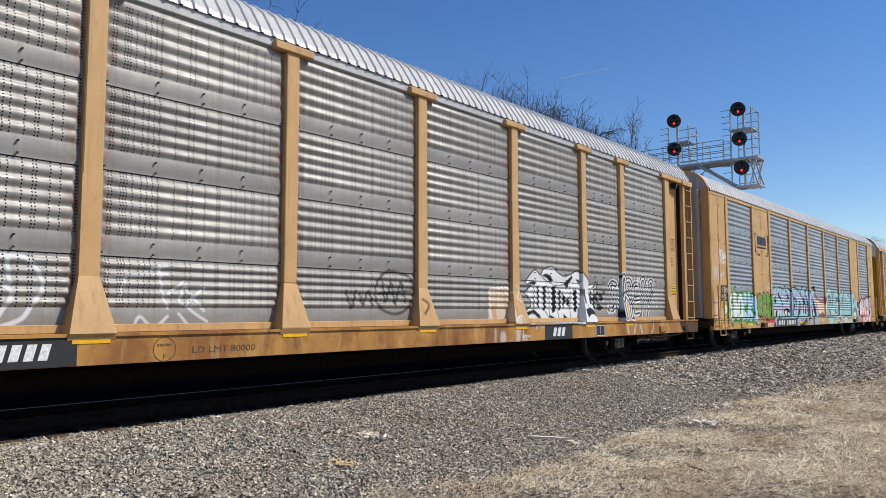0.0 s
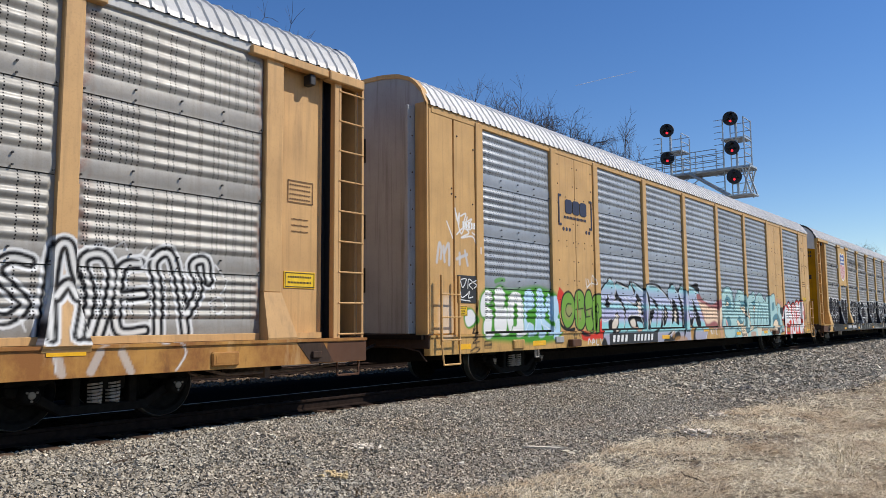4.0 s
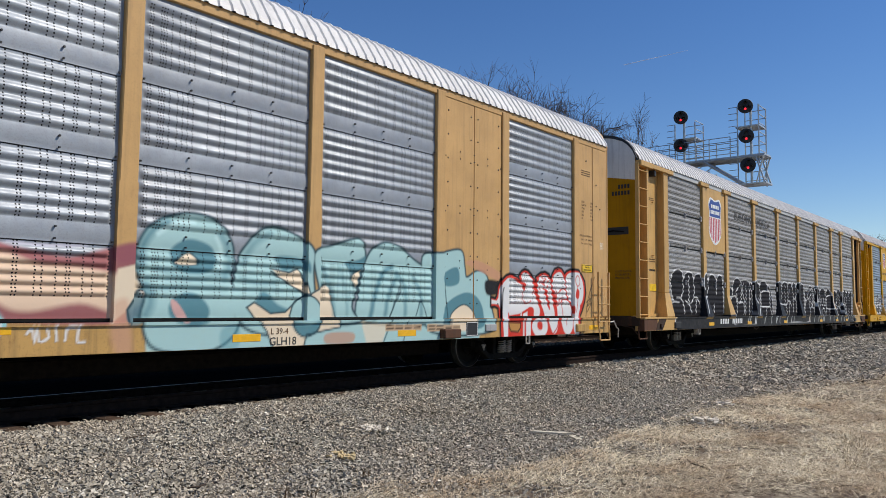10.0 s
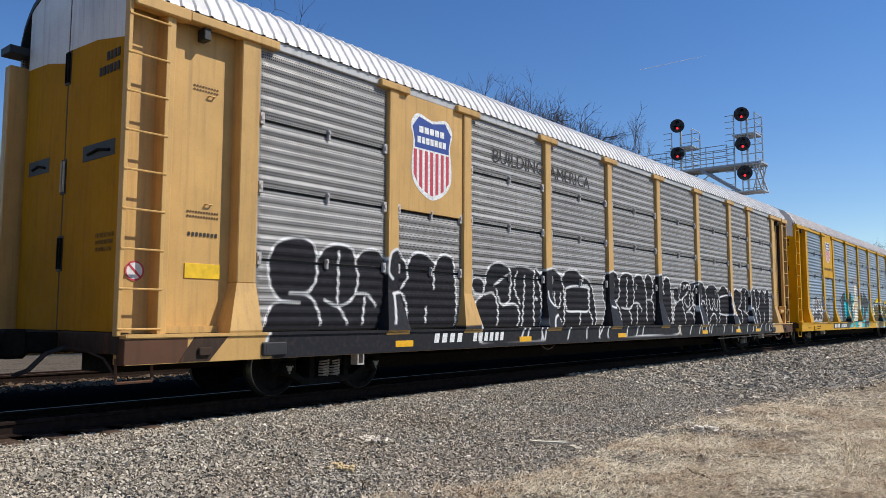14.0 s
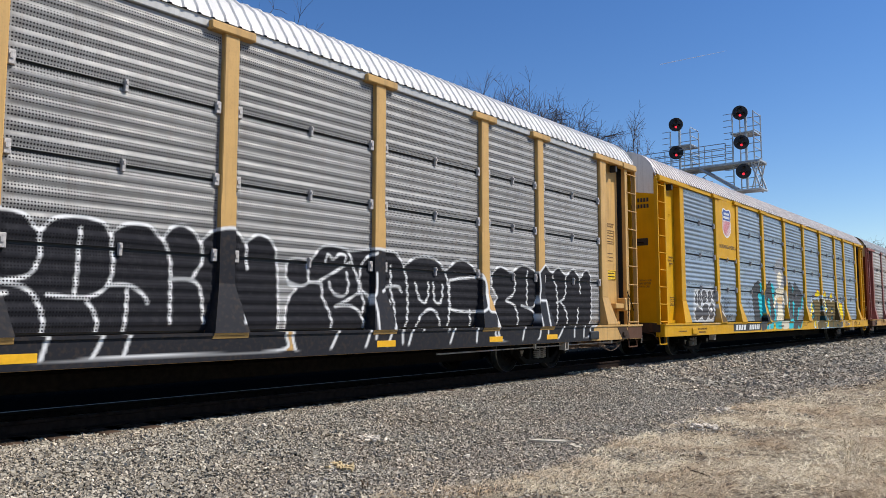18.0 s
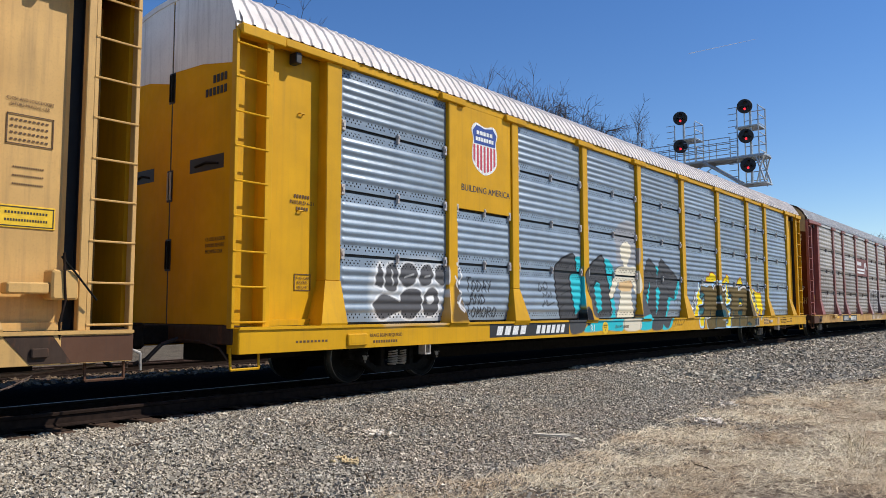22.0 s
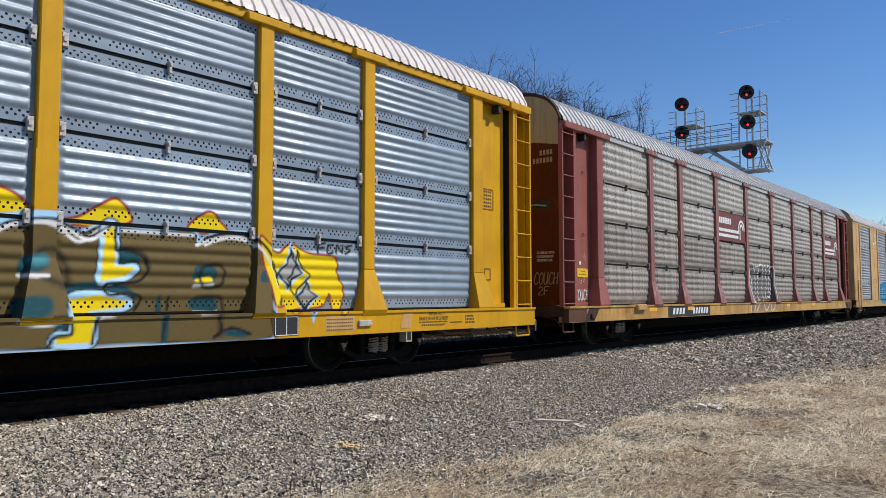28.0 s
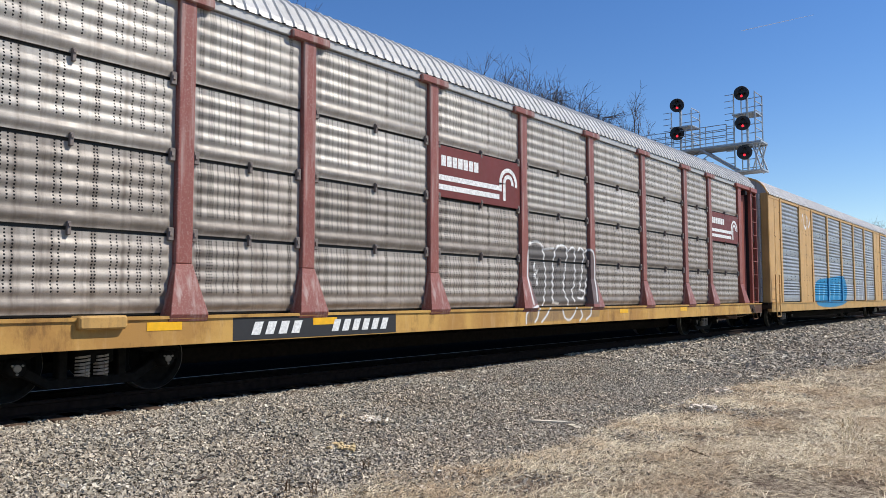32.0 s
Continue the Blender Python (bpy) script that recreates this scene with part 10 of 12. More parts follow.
# tan car with the two plate bays
B = CARS["b"]
sheet_fittings(B, S1)
em = empty("emblem", (0, 0, 0), B)
for u, d in ((-8.80, 1), (-7.24, -1)):
    part("bracket", Solid().box(u, u + 0.045 * d, -0.012, -0.004, 3.34, 4.02).box(u, u + 0.13 * d, -0.0122, -0.0042, 3.98, 4.03).box(u, u + 0.13 * d, -0.0122, -0.0042, 3.33, 3.38).mesh("bracket", NAVY), em)
for k in range(3):
    x = -8.50 + k * 0.34
    part("emblem_block", Solid().prism([(x, 3.66), (x + 0.06, 3.62), (x + 0.25, 3.62), (x + 0.31, 3.66), (x + 0.31, 3.90), (x + 0.25, 3.94), (x + 0.06, 3.94), (x, 3.90)], -0.012, -0.004)
         .mesh("emblem_block", NAVY), em)
bars(-8.55, -7.50, 3.50, 3.56, 16, NAVY, em, -0.006)
for x in (-8.58, -8.44, -8.30, -7.52, -7.38):
    d = Solid().lathe([(-0.008, 0.03), (-0.008, 0.042), (0.0, 0.045)], 12).mesh("dot", NAVY)
    part("dot", d, em, (x, 0, 3.26))
plate(-12.47, -11.84, 1.54, 2.05, BLACK, B, -0.012, -0.003, "black_panel", "black square panel covered with a white scrawled tag")
scr = Solid()
for pts in ([(-12.40, 1.95), (-12.33, 1.82), (-12.22, 1.98), (-12.38, 1.97)], [(-12.18, 1.80), (-12.15, 1.98), (-12.03, 1.93), (-12.13, 1.88), (-12.02, 1.80)], [(-11.90, 1.97), (-12.0, 1.93), (-11.90, 1.88), (-11.98, 1.82)],
            [(-12.40, 1.75), (-12.36, 1.64), (-12.20, 1.70), (-12.12, 1.76), (-12.16, 1.64), (-12.02, 1.66)], [(-12.40, 1.60), (-12.1, 1.58)]):
    scr.path([(x, -0.014, z) for x, z in flowing(pts, False)], 0.012, 4)
part("scrawl", scr.mesh("scrawl", WHITE), B)
p = plate(-12.45, -12.18, 1.31, 1.49, SIGN, B, -0.012, -0.003)
outline_box(-12.44, -12.19, 1.32, 1.48, 0.01, INK, p, -0.013)
for k, w in enumerate(("THIS CAR", "EXCESS", "HEIGHT")):
    lettering(w, -12.315, 1.43 - k * 0.045, 0.028, INK, p, -0.0135, None, True)
plate(-6.55, -3.70, 0.625, 0.90, BLACK, B, -0.041, -0.036, "number_plate_panel", "black panel with pale marking bars")
bars(-6.40, -5.50, 0.685, 0.855, 4, WHITE, B, -0.043, 0.55, 0.25), bars(-5.22, -3.95, 0.685, 0.855, 6, WHITE, B, -0.043, 0.55, 0.25)
for x0, x1 in ((-12.5, -12.12), (-10.0, -9.5), (-3.4, -2.9), (2.87, 3.31), (5.99, 6.43), (12.3, 12.8)):
    plate(x0, x1, 0.70, 0.80, REFLECT, B, -0.042, -0.037, "reflector_strip")
plate(-0.23, 0.22, 0.855, 0.945, REFLECT, B, -0.042, -0.037, "reflector_strip")
lettering("GLH18", 3.45, 0.64, 0.115, INK, B, -0.041), lettering("L 39-4", 3.47, 0.79, 0.085, INK_BROWN, B, -0.041), lettering("+ LD LMT 80000", -2.20, 0.865, 0.085, INK, B, -0.041, 0.90)
plate(7.78, 8.13, 0.66, 0.92, BLACK, B, -0.041, -0.037, "data_panel")
outline_box(7.79, 8.12, 0.67, 0.91, 0.01, WHITE, B, -0.043)
for k, (a, b) in enumerate((("EXH", "19-0"), ("EXH W", "4-7"), ("EXW", "10-7"), ("EW", "6-0"), ("EW", "9-10"), ("H", "16-6"))):
    lettering(a, 12.04, 3.57 - k * 0.075, 0.048, INK_BROWN, B, -0.004), lettering(b, 12.44, 3.57 - k * 0.075, 0.048, INK_BROWN, B, -0.004)
lettering("A&H DECK CLEARANCE", 11.84, 2.80, 0.045, INK_BROWN, B, -0.004, 0.66)
for k, (a, b) in enumerate((("A", "90  1/8  MIN"), ("B", "94  1/16  MIN"))):
    lettering(a, 11.86, 2.71 - k * 0.09, 0.048, INK_BROWN, B, -0.004), lettering(b, 12.02, 2.71 - k * 0.09, 0.048, INK_BROWN, B, -0.004, 0.48)
lettering("BI", 12.88, 2.56, 0.17, plain("pale_lettering", (0.72, 0.62, 0.45), 0.6), B, -0.004)
p = plate(12.03, 12.52, 1.99, 2.17, SIGN, B, -0.012, -0.003)
outline_box(12.04, 12.51, 2.0, 2.16, 0.01, INK, p, -0.013)
lettering("THIS CAR", 12.275, 2.09, 0.035, INK, p, -0.0135, None, True), lettering("EXCESS HEIGHT", 12.275, 2.03, 0.035, INK, p, -0.0135, None, True)
for k in range(3):
    bars(12.03, 12.45, 4.30 - k * 0.05, 4.32 - k * 0.05, 9, INK_BROWN, B, -0.004)

# grey car with the shield
Cc = CARS["c"]
sheet_fittings(Cc, S3, CLIP)
plate(POSTS[1] + 0.118, POSTS[2] - 0.118, 2.95, 4.92, OCHRE, Cc, -0.008, 0.05, "emblem_plate", "ochre plate with a striped shield emblem")
shield(Cc, -8.56, -7.50, 3.22, 4.62, -0.008)
lettering("BUILDING", -6.22, 4.17, 0.28, INK, Cc, 0.006, 1.80), lettering("AMERICA", -4.12, 4.15, 0.28, INK, Cc, 0.006, 1.76)
bars(-8.13, -7.30, 0.745, 0.90, 4, WHITE, Cc, -0.040, 0.6, 0.2), bars(-7.05, -6.05, 0.745, 0.90, 6, WHITE, Cc, -0.040, 0.62, 0.2)
for x0 in (-9.07, -5.55, -1.35, 4.05, 7.0, 9.0):
    plate(x0, x0 + 0.42, 0.70, 0.80, REFLECT, Cc, -0.042, -0.0385, "reflector_strip")
plate(-12.63, -12.12, 1.66, 1.85, SIGN, Cc, 0.146, 0.162)
bars(-12.60, -12.15, 2.20, 2.25, 8, INK, Cc, 0.152)
for k in range(2):
    bars(-12.62, -12.15, 2.50 - k * 0.06, 2.525 - k * 0.06, 12, INK_BROWN, Cc, 0.152), bars(-12.58, -12.2, 4.15 - k * 0.05, 4.17 - k * 0.05, 9, INK_BROWN, Cc, 0.152)
end_reads(Cc, 1, low=0.06)
lettering("CLOSE AND LOCK DOORS", 12.45, 3.42, 0.04, INK_BROWN, Cc, 0.15, 0.48, True), lettering("BEFORE MOVING CAR", 12.45, 3.36, 0.04, INK_BROWN, Cc, 0.15, 0.40, True)
brake = empty("brake_gear", (0, 0, 0), Cc)
part("brake_box", Solid().box(12.62, 12.90, -0.16, 0.06, 1.30, 1.62, 0.02).box(12.20, 12.62, -0.12, 0.05, 1.36, 1.48, 0.015).mesh("brake_box", OCHRE), brake)
part("brake_chain", Solid().path([(12.76, -0.16, 1.62), (12.72, -0.18, 1.80), (12.76, -0.17, 1.30), (12.70, -0.18, 1.05), (12.74, -0.12, 0.78)], 0.012).mesh("brake_chain", RAIL_RUST), brake)
part("brake_lever", Solid().path([(12.70, -0.17, 1.76), (12.84, -0.18, 1.60), (13.10, -0.15, 1.30)], 0.011).mesh("brake_lever", TRUCK), brake)

# yellow car with the shield
Dd = CARS["d"]
sheet_fittings(Dd, S2, CLIP)
plate(POSTS[1] + 0.118, POSTS[2] - 0.118, 3.02, 4.92, YELLOW, Dd, -0.008, 0.05, "emblem_plate", "yellow plate with a striped shield emblem")
shield(Dd, -8.42, -7.64, 3.74, 4.66, -0.008)
lettering("BUILDING AMERICA", -8.75, 3.36, 0.125, NAVY, Dd, -0.012, 1.52)
lettering("REBUILD 6-21", -12.27, 2.72, 0.055, INK_BROWN, Dd, 0.152, None, True), bars(-12.42, -12.12, 2.81, 2.86, 6, INK_BROWN, Dd, 0.152), bars(-12.38, -12.15, 2.63, 2.68, 5, INK_BROWN, Dd, 0.152)
outline_box(-12.40, -12.10, 1.47, 1.71, 0.012, INK_BROWN, Dd, 0.152)
for k, w in enumerate(("THIS CAR", "EXCESS", "HEIGHT")):
    lettering(w, -12.25, 1.63 - k * 0.065, 0.042, INK_BROWN, Dd, 0.150, None, True)
lettering("BRAKE BEAM REQUIRED", -11.18, 0.78, 0.055, INK_BROWN, Dd, -0.040, 0.72), bars(-11.10, -10.55, 0.69, 0.73, 10, INK_BROWN, Dd, -0.040)
bars(-12.6, -12.0, 0.74, 0.77, 9, INK_BROWN, Dd, -0.040)
plate(-8.10, -5.25, 0.68, 0.93, BLACK, Dd, -0.041, -0.036, "number_plate_panel", "black panel with pale marking bars")
bars(-7.90, -6.86, 0.72, 0.885, 4, WHITE, Dd, -0.043, 0.68, 0.35), bars(-6.55, -5.42, 0.72, 0.885, 6, WHITE, Dd, -0.043, 0.68, 0.35)
lettering("R1", -4.33, 0.71, 0.16, WHITE, Dd, -0.042)
dot = Solid().lathe([(-0.041, 0.13), (-0.039, 0.14), (-0.036, 0.14)], 24).mesh("plate_disc", SIGN)
part("plate_disc", dot, Dd, (-3.62, -0.002 - LEDGE, 0.78))
lettering("EXCEEDS", -3.62, 0.82, 0.035, INK_BROWN, Dd, -0.045, None, True), lettering("PLATE", -3.62, 0.77, 0.035, INK_BROWN, Dd, -0.045, None, True), lettering("F", -3.62, 0.71, 0.04, INK_BROWN, Dd, -0.045, None, True)
lettering("LD LMT 80000", -3.15, 0.76, 0.07, INK_BROWN, Dd, -0.041, 0.72)
outline_box(12.15, 12.55, 2.85, 3.25, 0.012, INK_BROWN, Dd, 0.150), outline_box(12.25, 12.45, 1.50, 1.72, 0.012, INK_BROWN, Dd, 0.150)
for k in range(5):
    bars(12.19, 12.51, 3.18 - k * 0.07, 3.21 - k * 0.07, 5, INK_BROWN, Dd, 0.152)
plate(7.14, 7.55, 0.65, 0.925, BLACK, Dd, -0.041, -0.037, "data_panel")
plate(8.03, 8.62, 0.68, 0.90, OCHRE, Dd, -0.0405, -0.037, "stencil_patch")
for k in range(4):
    bars(8.07, 8.58, 0.845 - k * 0.05, 0.865 - k * 0.05, 14, INK_BROWN, Dd, -0.042)
outline_box(7.15, 7.54, 0.66, 0.915, 0.01, WHITE, Dd, -0.043), plate(7.335, 7.35, 0.66, 0.915, WHITE, Dd, -0.044, -0.041, "data_rule")
part("tag_holder", Solid().box(8.68, 8.95, -0.075 - LEDGE, -0.035 - LEDGE, 0.74, 0.83, 0.008).mesh("tag_holder", CLIP), Dd)
lettering("SPECIAL NO. 19", 10.30, 0.875, 0.055, INK_BROWN, Dd, -0.040, 0.40), lettering("BRAKE BEAM REQUIRED", 10.05, 0.795, 0.062, INK_BROWN, Dd, -0.040, 0.74)
bars(10.05, 10.79, 0.755, 0.775, 22, INK_BROWN, Dd, -0.040), bars(10.12, 10.72, 0.70, 0.73, 12, INK_BROWN, Dd, -0.040), bars(10.85, 11.20, 0.735, 0.755, 12, INK_BROWN, Dd, -0.040)
for k in range(3):
    bars(11.28, 11.52 + 0.02 * k, 0.83 - k * 0.055, 0.86 - k * 0.055, 6, INK_BROWN, Dd, -0.040)
part("sill_patch", Solid().prism([(9.60, 0.68), (9.86, 0.68), (9.90, 0.93), (9.68, 0.93)], -0.042 - LEDGE, -0.03 - LEDGE).mesh("sill_patch", TAN_PALE), Dd, label="bare tan primer patch on the yellow sill")

# maroon car with the banner
Ee = CARS["e"]
sheet_fittings(Ee, S3, CLIP_BROWN)


def banner(car, a, b, z0, z1, words):
    pl = plate(a, b, z0, z1, MAROON_FACE, car, -0.010, 0.03, "banner", "maroon banner with white stripes and a curved emblem")
    w = b - a
    bars(a + 0.10, a + w * 0.47, z1 - 0.36, z1 - 0.17, words, WHITE, pl, -0.011, 0.82)
    for z in (z0 + 0.30, z0 + 0.13):
        part("stripe", Solid().box(a + 0.03, a + w * 0.72, -0.014, -0.009, z, z + 0.095).mesh("stripe", WHITE), pl)
    arc = Solid()
    cx, cz = a + w * 0.84, z0 + 0.46
    for r0, r1 in ((0.23, 0.31), (0.10, 0.18)):
        for k in range(18):
            t0, t1 = math.radians(-10 + k * 11), math.radians(-10 + (k + 1) * 11)
            arc.add([(cx + r * math.cos(t), -0.014, cz + r * math.sin(t)) for t in (t0, t1) for r in (r0, r1)], [(0, 1, 3, 2)])
    for x0, x1 in ((-0.31, -0.23), (-0.18, -0.10)):
        arc.box(cx + x0, cx + x1, -0.014, -0.009, z0 + 0.12 + (0.17 if x0 < -0.2 else 0.0), cz)
    part("emblem_arc", arc.mesh("emblem_arc", WHITE), pl)


banner(Ee, POSTS[3] + 0.118, POSTS[4] - 0.118, 2.95, 3.865, 7)
banner(Ee, POSTS[8] + 0.118, POSTS[9] - 0.118, 2.95, 3.865, 7)
plate(-8.38, -5.34, 0.635, 0.93, BLACK, Ee, -0.041, -0.036, "number_plate_panel", "black panel with pale marking bars")
bars(-8.10, -7.22, 0.70, 0.87, 4, WHITE, Ee, -0.043, 0.62, 0.35), bars(-6.70, -5.50, 0.70, 0.87, 6, WHITE, Ee, -0.043, 0.62, 0.35)
for x0 in (-9.55, -7.05, 2.5, 6.2):
    plate(x0, x0 + 0.45, 0.80, 0.90, REFLECT, Ee, -0.043, -0.0415, "reflector_strip")
plate(-12.63, -12.15, 1.62, 1.82, SIGN, Ee, 0.146, 0.162)
lettering("THIS CAR", -12.39, 1.74, 0.035, INK, Ee, 0.145, None, True), lettering("EXCESS HEIGHT", -12.39, 1.67, 0.035, INK, Ee, 0.145, None, True)
part("jack_pad", Solid().box(-10.36, -9.82, -0.24, -0.02, 0.84, 0.99, 0.02).mesh("jack_pad", SILL_TAN), Ee)

# last tan car
Ff = CARS["f"]
sheet_fittings(Ff, S1)
wave = Solid()
pts = flowing([(-8.65, 4.35), (-8.45, 4.65), (-8.25, 4.2), (-7.95, 4.15), (-7.8, 4.65), (-7.55, 4.2), (-7.3, 4.5)], False)
for p, q in zip(pts, pts[1:]):
    wave.add([(p[0], -0.006, p[1] - 0.06), (q[0], -0.006, q[1] - 0.06), (q[0], -0.006, q[1] + 0.06), (p[0], -0.006, p[1] + 0.06)], [(0, 1, 2, 3)])
part("curved_emblem", wave.mesh("curved_emblem", WHITE), Ff)

# jacking boxes, end-door data and slots shared by the carriers
box = Solid().box(-0.20, 0.20, -0.075, 0.0, 0.66, 0.84, 0.015).box(-0.15, 0.15, -0.078, -0.07, 0.70, 0.79)
for key, mat in (("a", RUSTY_SILL), ("b", SILL_TAN), ("d", YELLOW), ("c", BLACK)):
    me = box.mesh("jack_box", mat)
    for x in (-11.45,) if key == "d" else (-11.45, 11.0):
        part("jack_box", me, CARS[key], (x + (0.9 if key == "b" else 0.0), -ledge(CARS[key], 0), 0))
def end_lettering(text, y, z, height, material, car, width):
    """Letters on the end door that faces -x."""
    o = lettering(text, 0, z, height, material, car, 0, width)
    o.location = (-MID + 0.611, y, z)
    o.rotation_euler = (math.pi / 2, 0, -math.pi / 2)
    return o


for key in "cde":
    x, car = -MID + 0.62, CARS[key]
    for y0, y1 in ((0.26, 1.08), (2.05, 2.70)):
        slot = part("door_slot", Solid().box(x - 0.004, x + 0.02, y0, y1, 3.10, 3.30, 0.002).mesh("door_slot", BLACK), car)
        part("slot_bar", Solid().path([(x - 0.012, y0 + 0.12, 3.17), (x - 0.02, (y0 + y1) / 2, 3.21), (x - 0.012, y1 - 0.14, 3.18)], 0.017).mesh("slot_bar", STEEL if key == "e" else TRUCK), slot)
    s = Solid()
    for z, n, hh in ((4.30, 4, 0.11), (4.13, 6, 0.11)):
        for k in range(n):
            s.box(x - 0.010, x - 0.006, 0.22 + k * 0.088, 0.22 + k * 0.088 + 0.058, z, z + hh)
    tagged(part("end_marking", s.mesh("end_marking", INK if key != "e" else SMUDGED_TOP), car), kind="stuff")
    ink = WHITE if key == "e" else INK_BROWN
    for k, words in enumerate(("CLOSE & LOCK", "DOORS BEFORE", "MOVING CAR")):
        end_lettering(words, 0.64, 2.12 - k * 0.085, 0.055, ink, car, 0.46 - 0.03 * k)

STROKES.update(C=(((0.95, 0.85), (0.5, 1), (0.08, 0.6), (0.15, 0.15), (0.55, 0), (0.95, 0.2)),), U=(((0.0, 1), (0.08, 0.2), (0.45, 0), (0.8, 0.2), (0.88, 1), (0.86, 0)),),
               H=(((0.05, 1), (0.1, 0)), ((0.9, 1), (0.85, 0)), ((0.1, 0.5), (0.85, 0.55))), F=(((0.95, 1), (0.1, 0.95), (0.1, 0)), ((0.1, 0.5), (0.7, 0.55))), Z=(((0.1, 0.8), (0.5, 1), (0.9, 0.7), (0.1, 0.05), (1, 0)),))


def tag(word, place, width, height, stroke, material, parent):
    """A hand-sprayed word; place turns letter coordinates into a point."""
    step = width / len(word)
    s = Solid()
    for k, ch in enumerate(word):
        for st in STROKES[ch]:
            pts = flowing([((k + 0.85 * u) * step + 0.12 * v * height, v * height) for u, v in st], False)
            s.path([place(a, b) for a, b in pts], stroke, 4)
    return part("sprayed_tag", s.mesh("sprayed_tag", material), parent, label="white sprayed tag")


tag("COUCH", lambda a, b: (-12.74 + a, 0.156, 1.10 + b), 0.60, 0.24, 0.013, WHITE, Ee)
tag("COUCH", lambda a, b: (-MID + 0.612, 0.72 - a, 1.45 + b), 0.62, 0.26, 0.011, SMUDGED_TOP, Ee)
tag("ZF", lambda a, b: (-MID + 0.612, 0.62 - a, 1.22 + b), 0.30, 0.18, 0.011, SMUDGED_TOP, Ee)
part("sticker", Solid().box(-12.53, -12.45, 0.150, 0.158, 1.90, 1.98).mesh("sticker", WHITE), Ee)
part("sprayed_mark", Solid().path([(-12.76, 0.156, 2.36), (-12.78, 0.156, 2.06), (-12.68, 0.156, 2.08)], 0.009, 4).mesh("sprayed_mark", WHITE), Ee)
for x, z in ((-12.78, 1.52), (-12.42, 1.55), (-12.34, 2.05), (-12.55, 1.50)):
    part("scratches", Solid().path([(x, 0.157, z), (x + 0.05, 0.157, z + 0.12), (x + 0.07, 0.157, z - 0.04), (x + 0.13, 0.157, z + 0.07), (x + 0.10, 0.157, z - 0.06)], 0.004, 3).mesh("scratches", CREAM_PAINT), Ee)
for key in "cde":  # small grips on the corner plate
    for z in (2.62, 4.05):
        part("plate_grip", Solid().path([(-12.36, 0.17, z), (-12.36, 0.12, z), (-12.28, 0.12, z), (-12.28, 0.17, z)], 0.010, 5).mesh("plate_grip", {"c": OCHRE, "d": YELLOW, "e": MAROON}[key]), CARS[key])
# round warning signs on the ladder plates
for key, x, y in (("d", 13.35, 0.255), ("c", -13.27, 0.185)):
    disc = part("round_sign", Solid().lathe([(y - 0.004, 0.120), (y, 0.120)], 24).mesh("round_sign", WHITE), CARS[key], (x, 0, 1.72))
    hoop = Solid()
    for k in range(24):
        a0, a1 = k * math.tau / 24, (k + 1) * math.tau / 24
        hoop.add([(r * math.cos(a), y - 0.006, r * math.sin(a)) for a in (a0, a1) for r in (0.100, 0.122)], [(0, 1, 3, 2)])
    hoop.add([(-0.085, y - 0.006, 0.065), (0.065, y - 0.006, -0.085), (0.085, y - 0.006, -0.065), (-0.065, y - 0.006, 0.085)], [(0, 1, 2, 3)])
    part("red_ring", hoop.mesh("red_ring", STRIPE), disc)
PIPE = plain("rusty_brake_pipe", (0.16, 0.11, 0.085), 0.8, vary=0.3)
for key in "acde":
    for y, z, x1 in ((0.25, 0.52, 13.3), (0.75, 0.47, 13.45), (1.15, 0.55, 13.2)):
        part("brake_pipe", Solid().path([(11.0, y, z + 0.08), (11.3, y, z), (12.6, y, z), (x1, y, z + 0.05)], 0.022).mesh("brake_pipe", PIPE), CARS[key])
    part("air_reservoir_bracket", Solid().box(11.9, 12.0, 0.2, 1.2, 0.44, 0.62, 0.008).mesh("air_reservoir_bracket", PIPE), CARS[key])
ROD = plain("worn_pale_rod", (0.40, 0.36, 0.31), 0.5, 0.3, vary=0.3)
for key in "bcd":  # pale pull rings hung under the sill over each truck
    for x in (-9.82, 9.82):
        out = ledge(CARS[key], 0)
        ring = Solid().box(x - 0.07, x - 0.045, -0.03 - out, 0.0, 0.46, 0.625).box(x + 0.045, x + 0.07, -0.03 - out, 0.0, 0.46, 0.625).box(x - 0.0449, x + 0.0449, -0.03 - out, 0.0, 0.46, 0.485)
        part("pull_ring", ring.mesh("pull_ring", ROD), CARS[key])
part("brake_rod", Solid().path([(5.6, -0.05, 0.53), (8.7, -0.05, 0.55), (12.05, -0.05, 0.57)], 0.013).mesh("brake_rod", ROD), Cc)
part("rod_bracket", Solid().box(8.66, 8.72, -0.075, -0.03, 0.52, 0.64).box(12.0, 12.06, -0.075, -0.03, 0.54, 0.64).mesh("rod_bracket", ROD), Cc)
for key, x0, x1, z in (("c", 11.55, 12.5, 0.52), ("c", -4.6, -4.1, 0.60)):
    links = Solid()
    n = 16
    for k in range(n):
        u, v = k / n, (k + 1.25) / n
        at = lambda w: (x0 + (x1 - x0) * w, -0.06, z - 0.16 * (1 - (2 * w - 1) ** 2) * (x1 - x0))
        a, b = at(u), at(min(v, 1))
        d = 0.010 if k % 2 else 0.0
        links.tube((a[0], a[1] - d, a[2] + 0.006), (b[0], b[1] - d, b[2] + 0.006), 0.006, 4).tube((a[0], a[1] + d, a[2] - 0.006), (b[0], b[1] + d, b[2] - 0.006), 0.006, 4)
    part("chain", links.mesh("chain", PIPE), CARS[key])
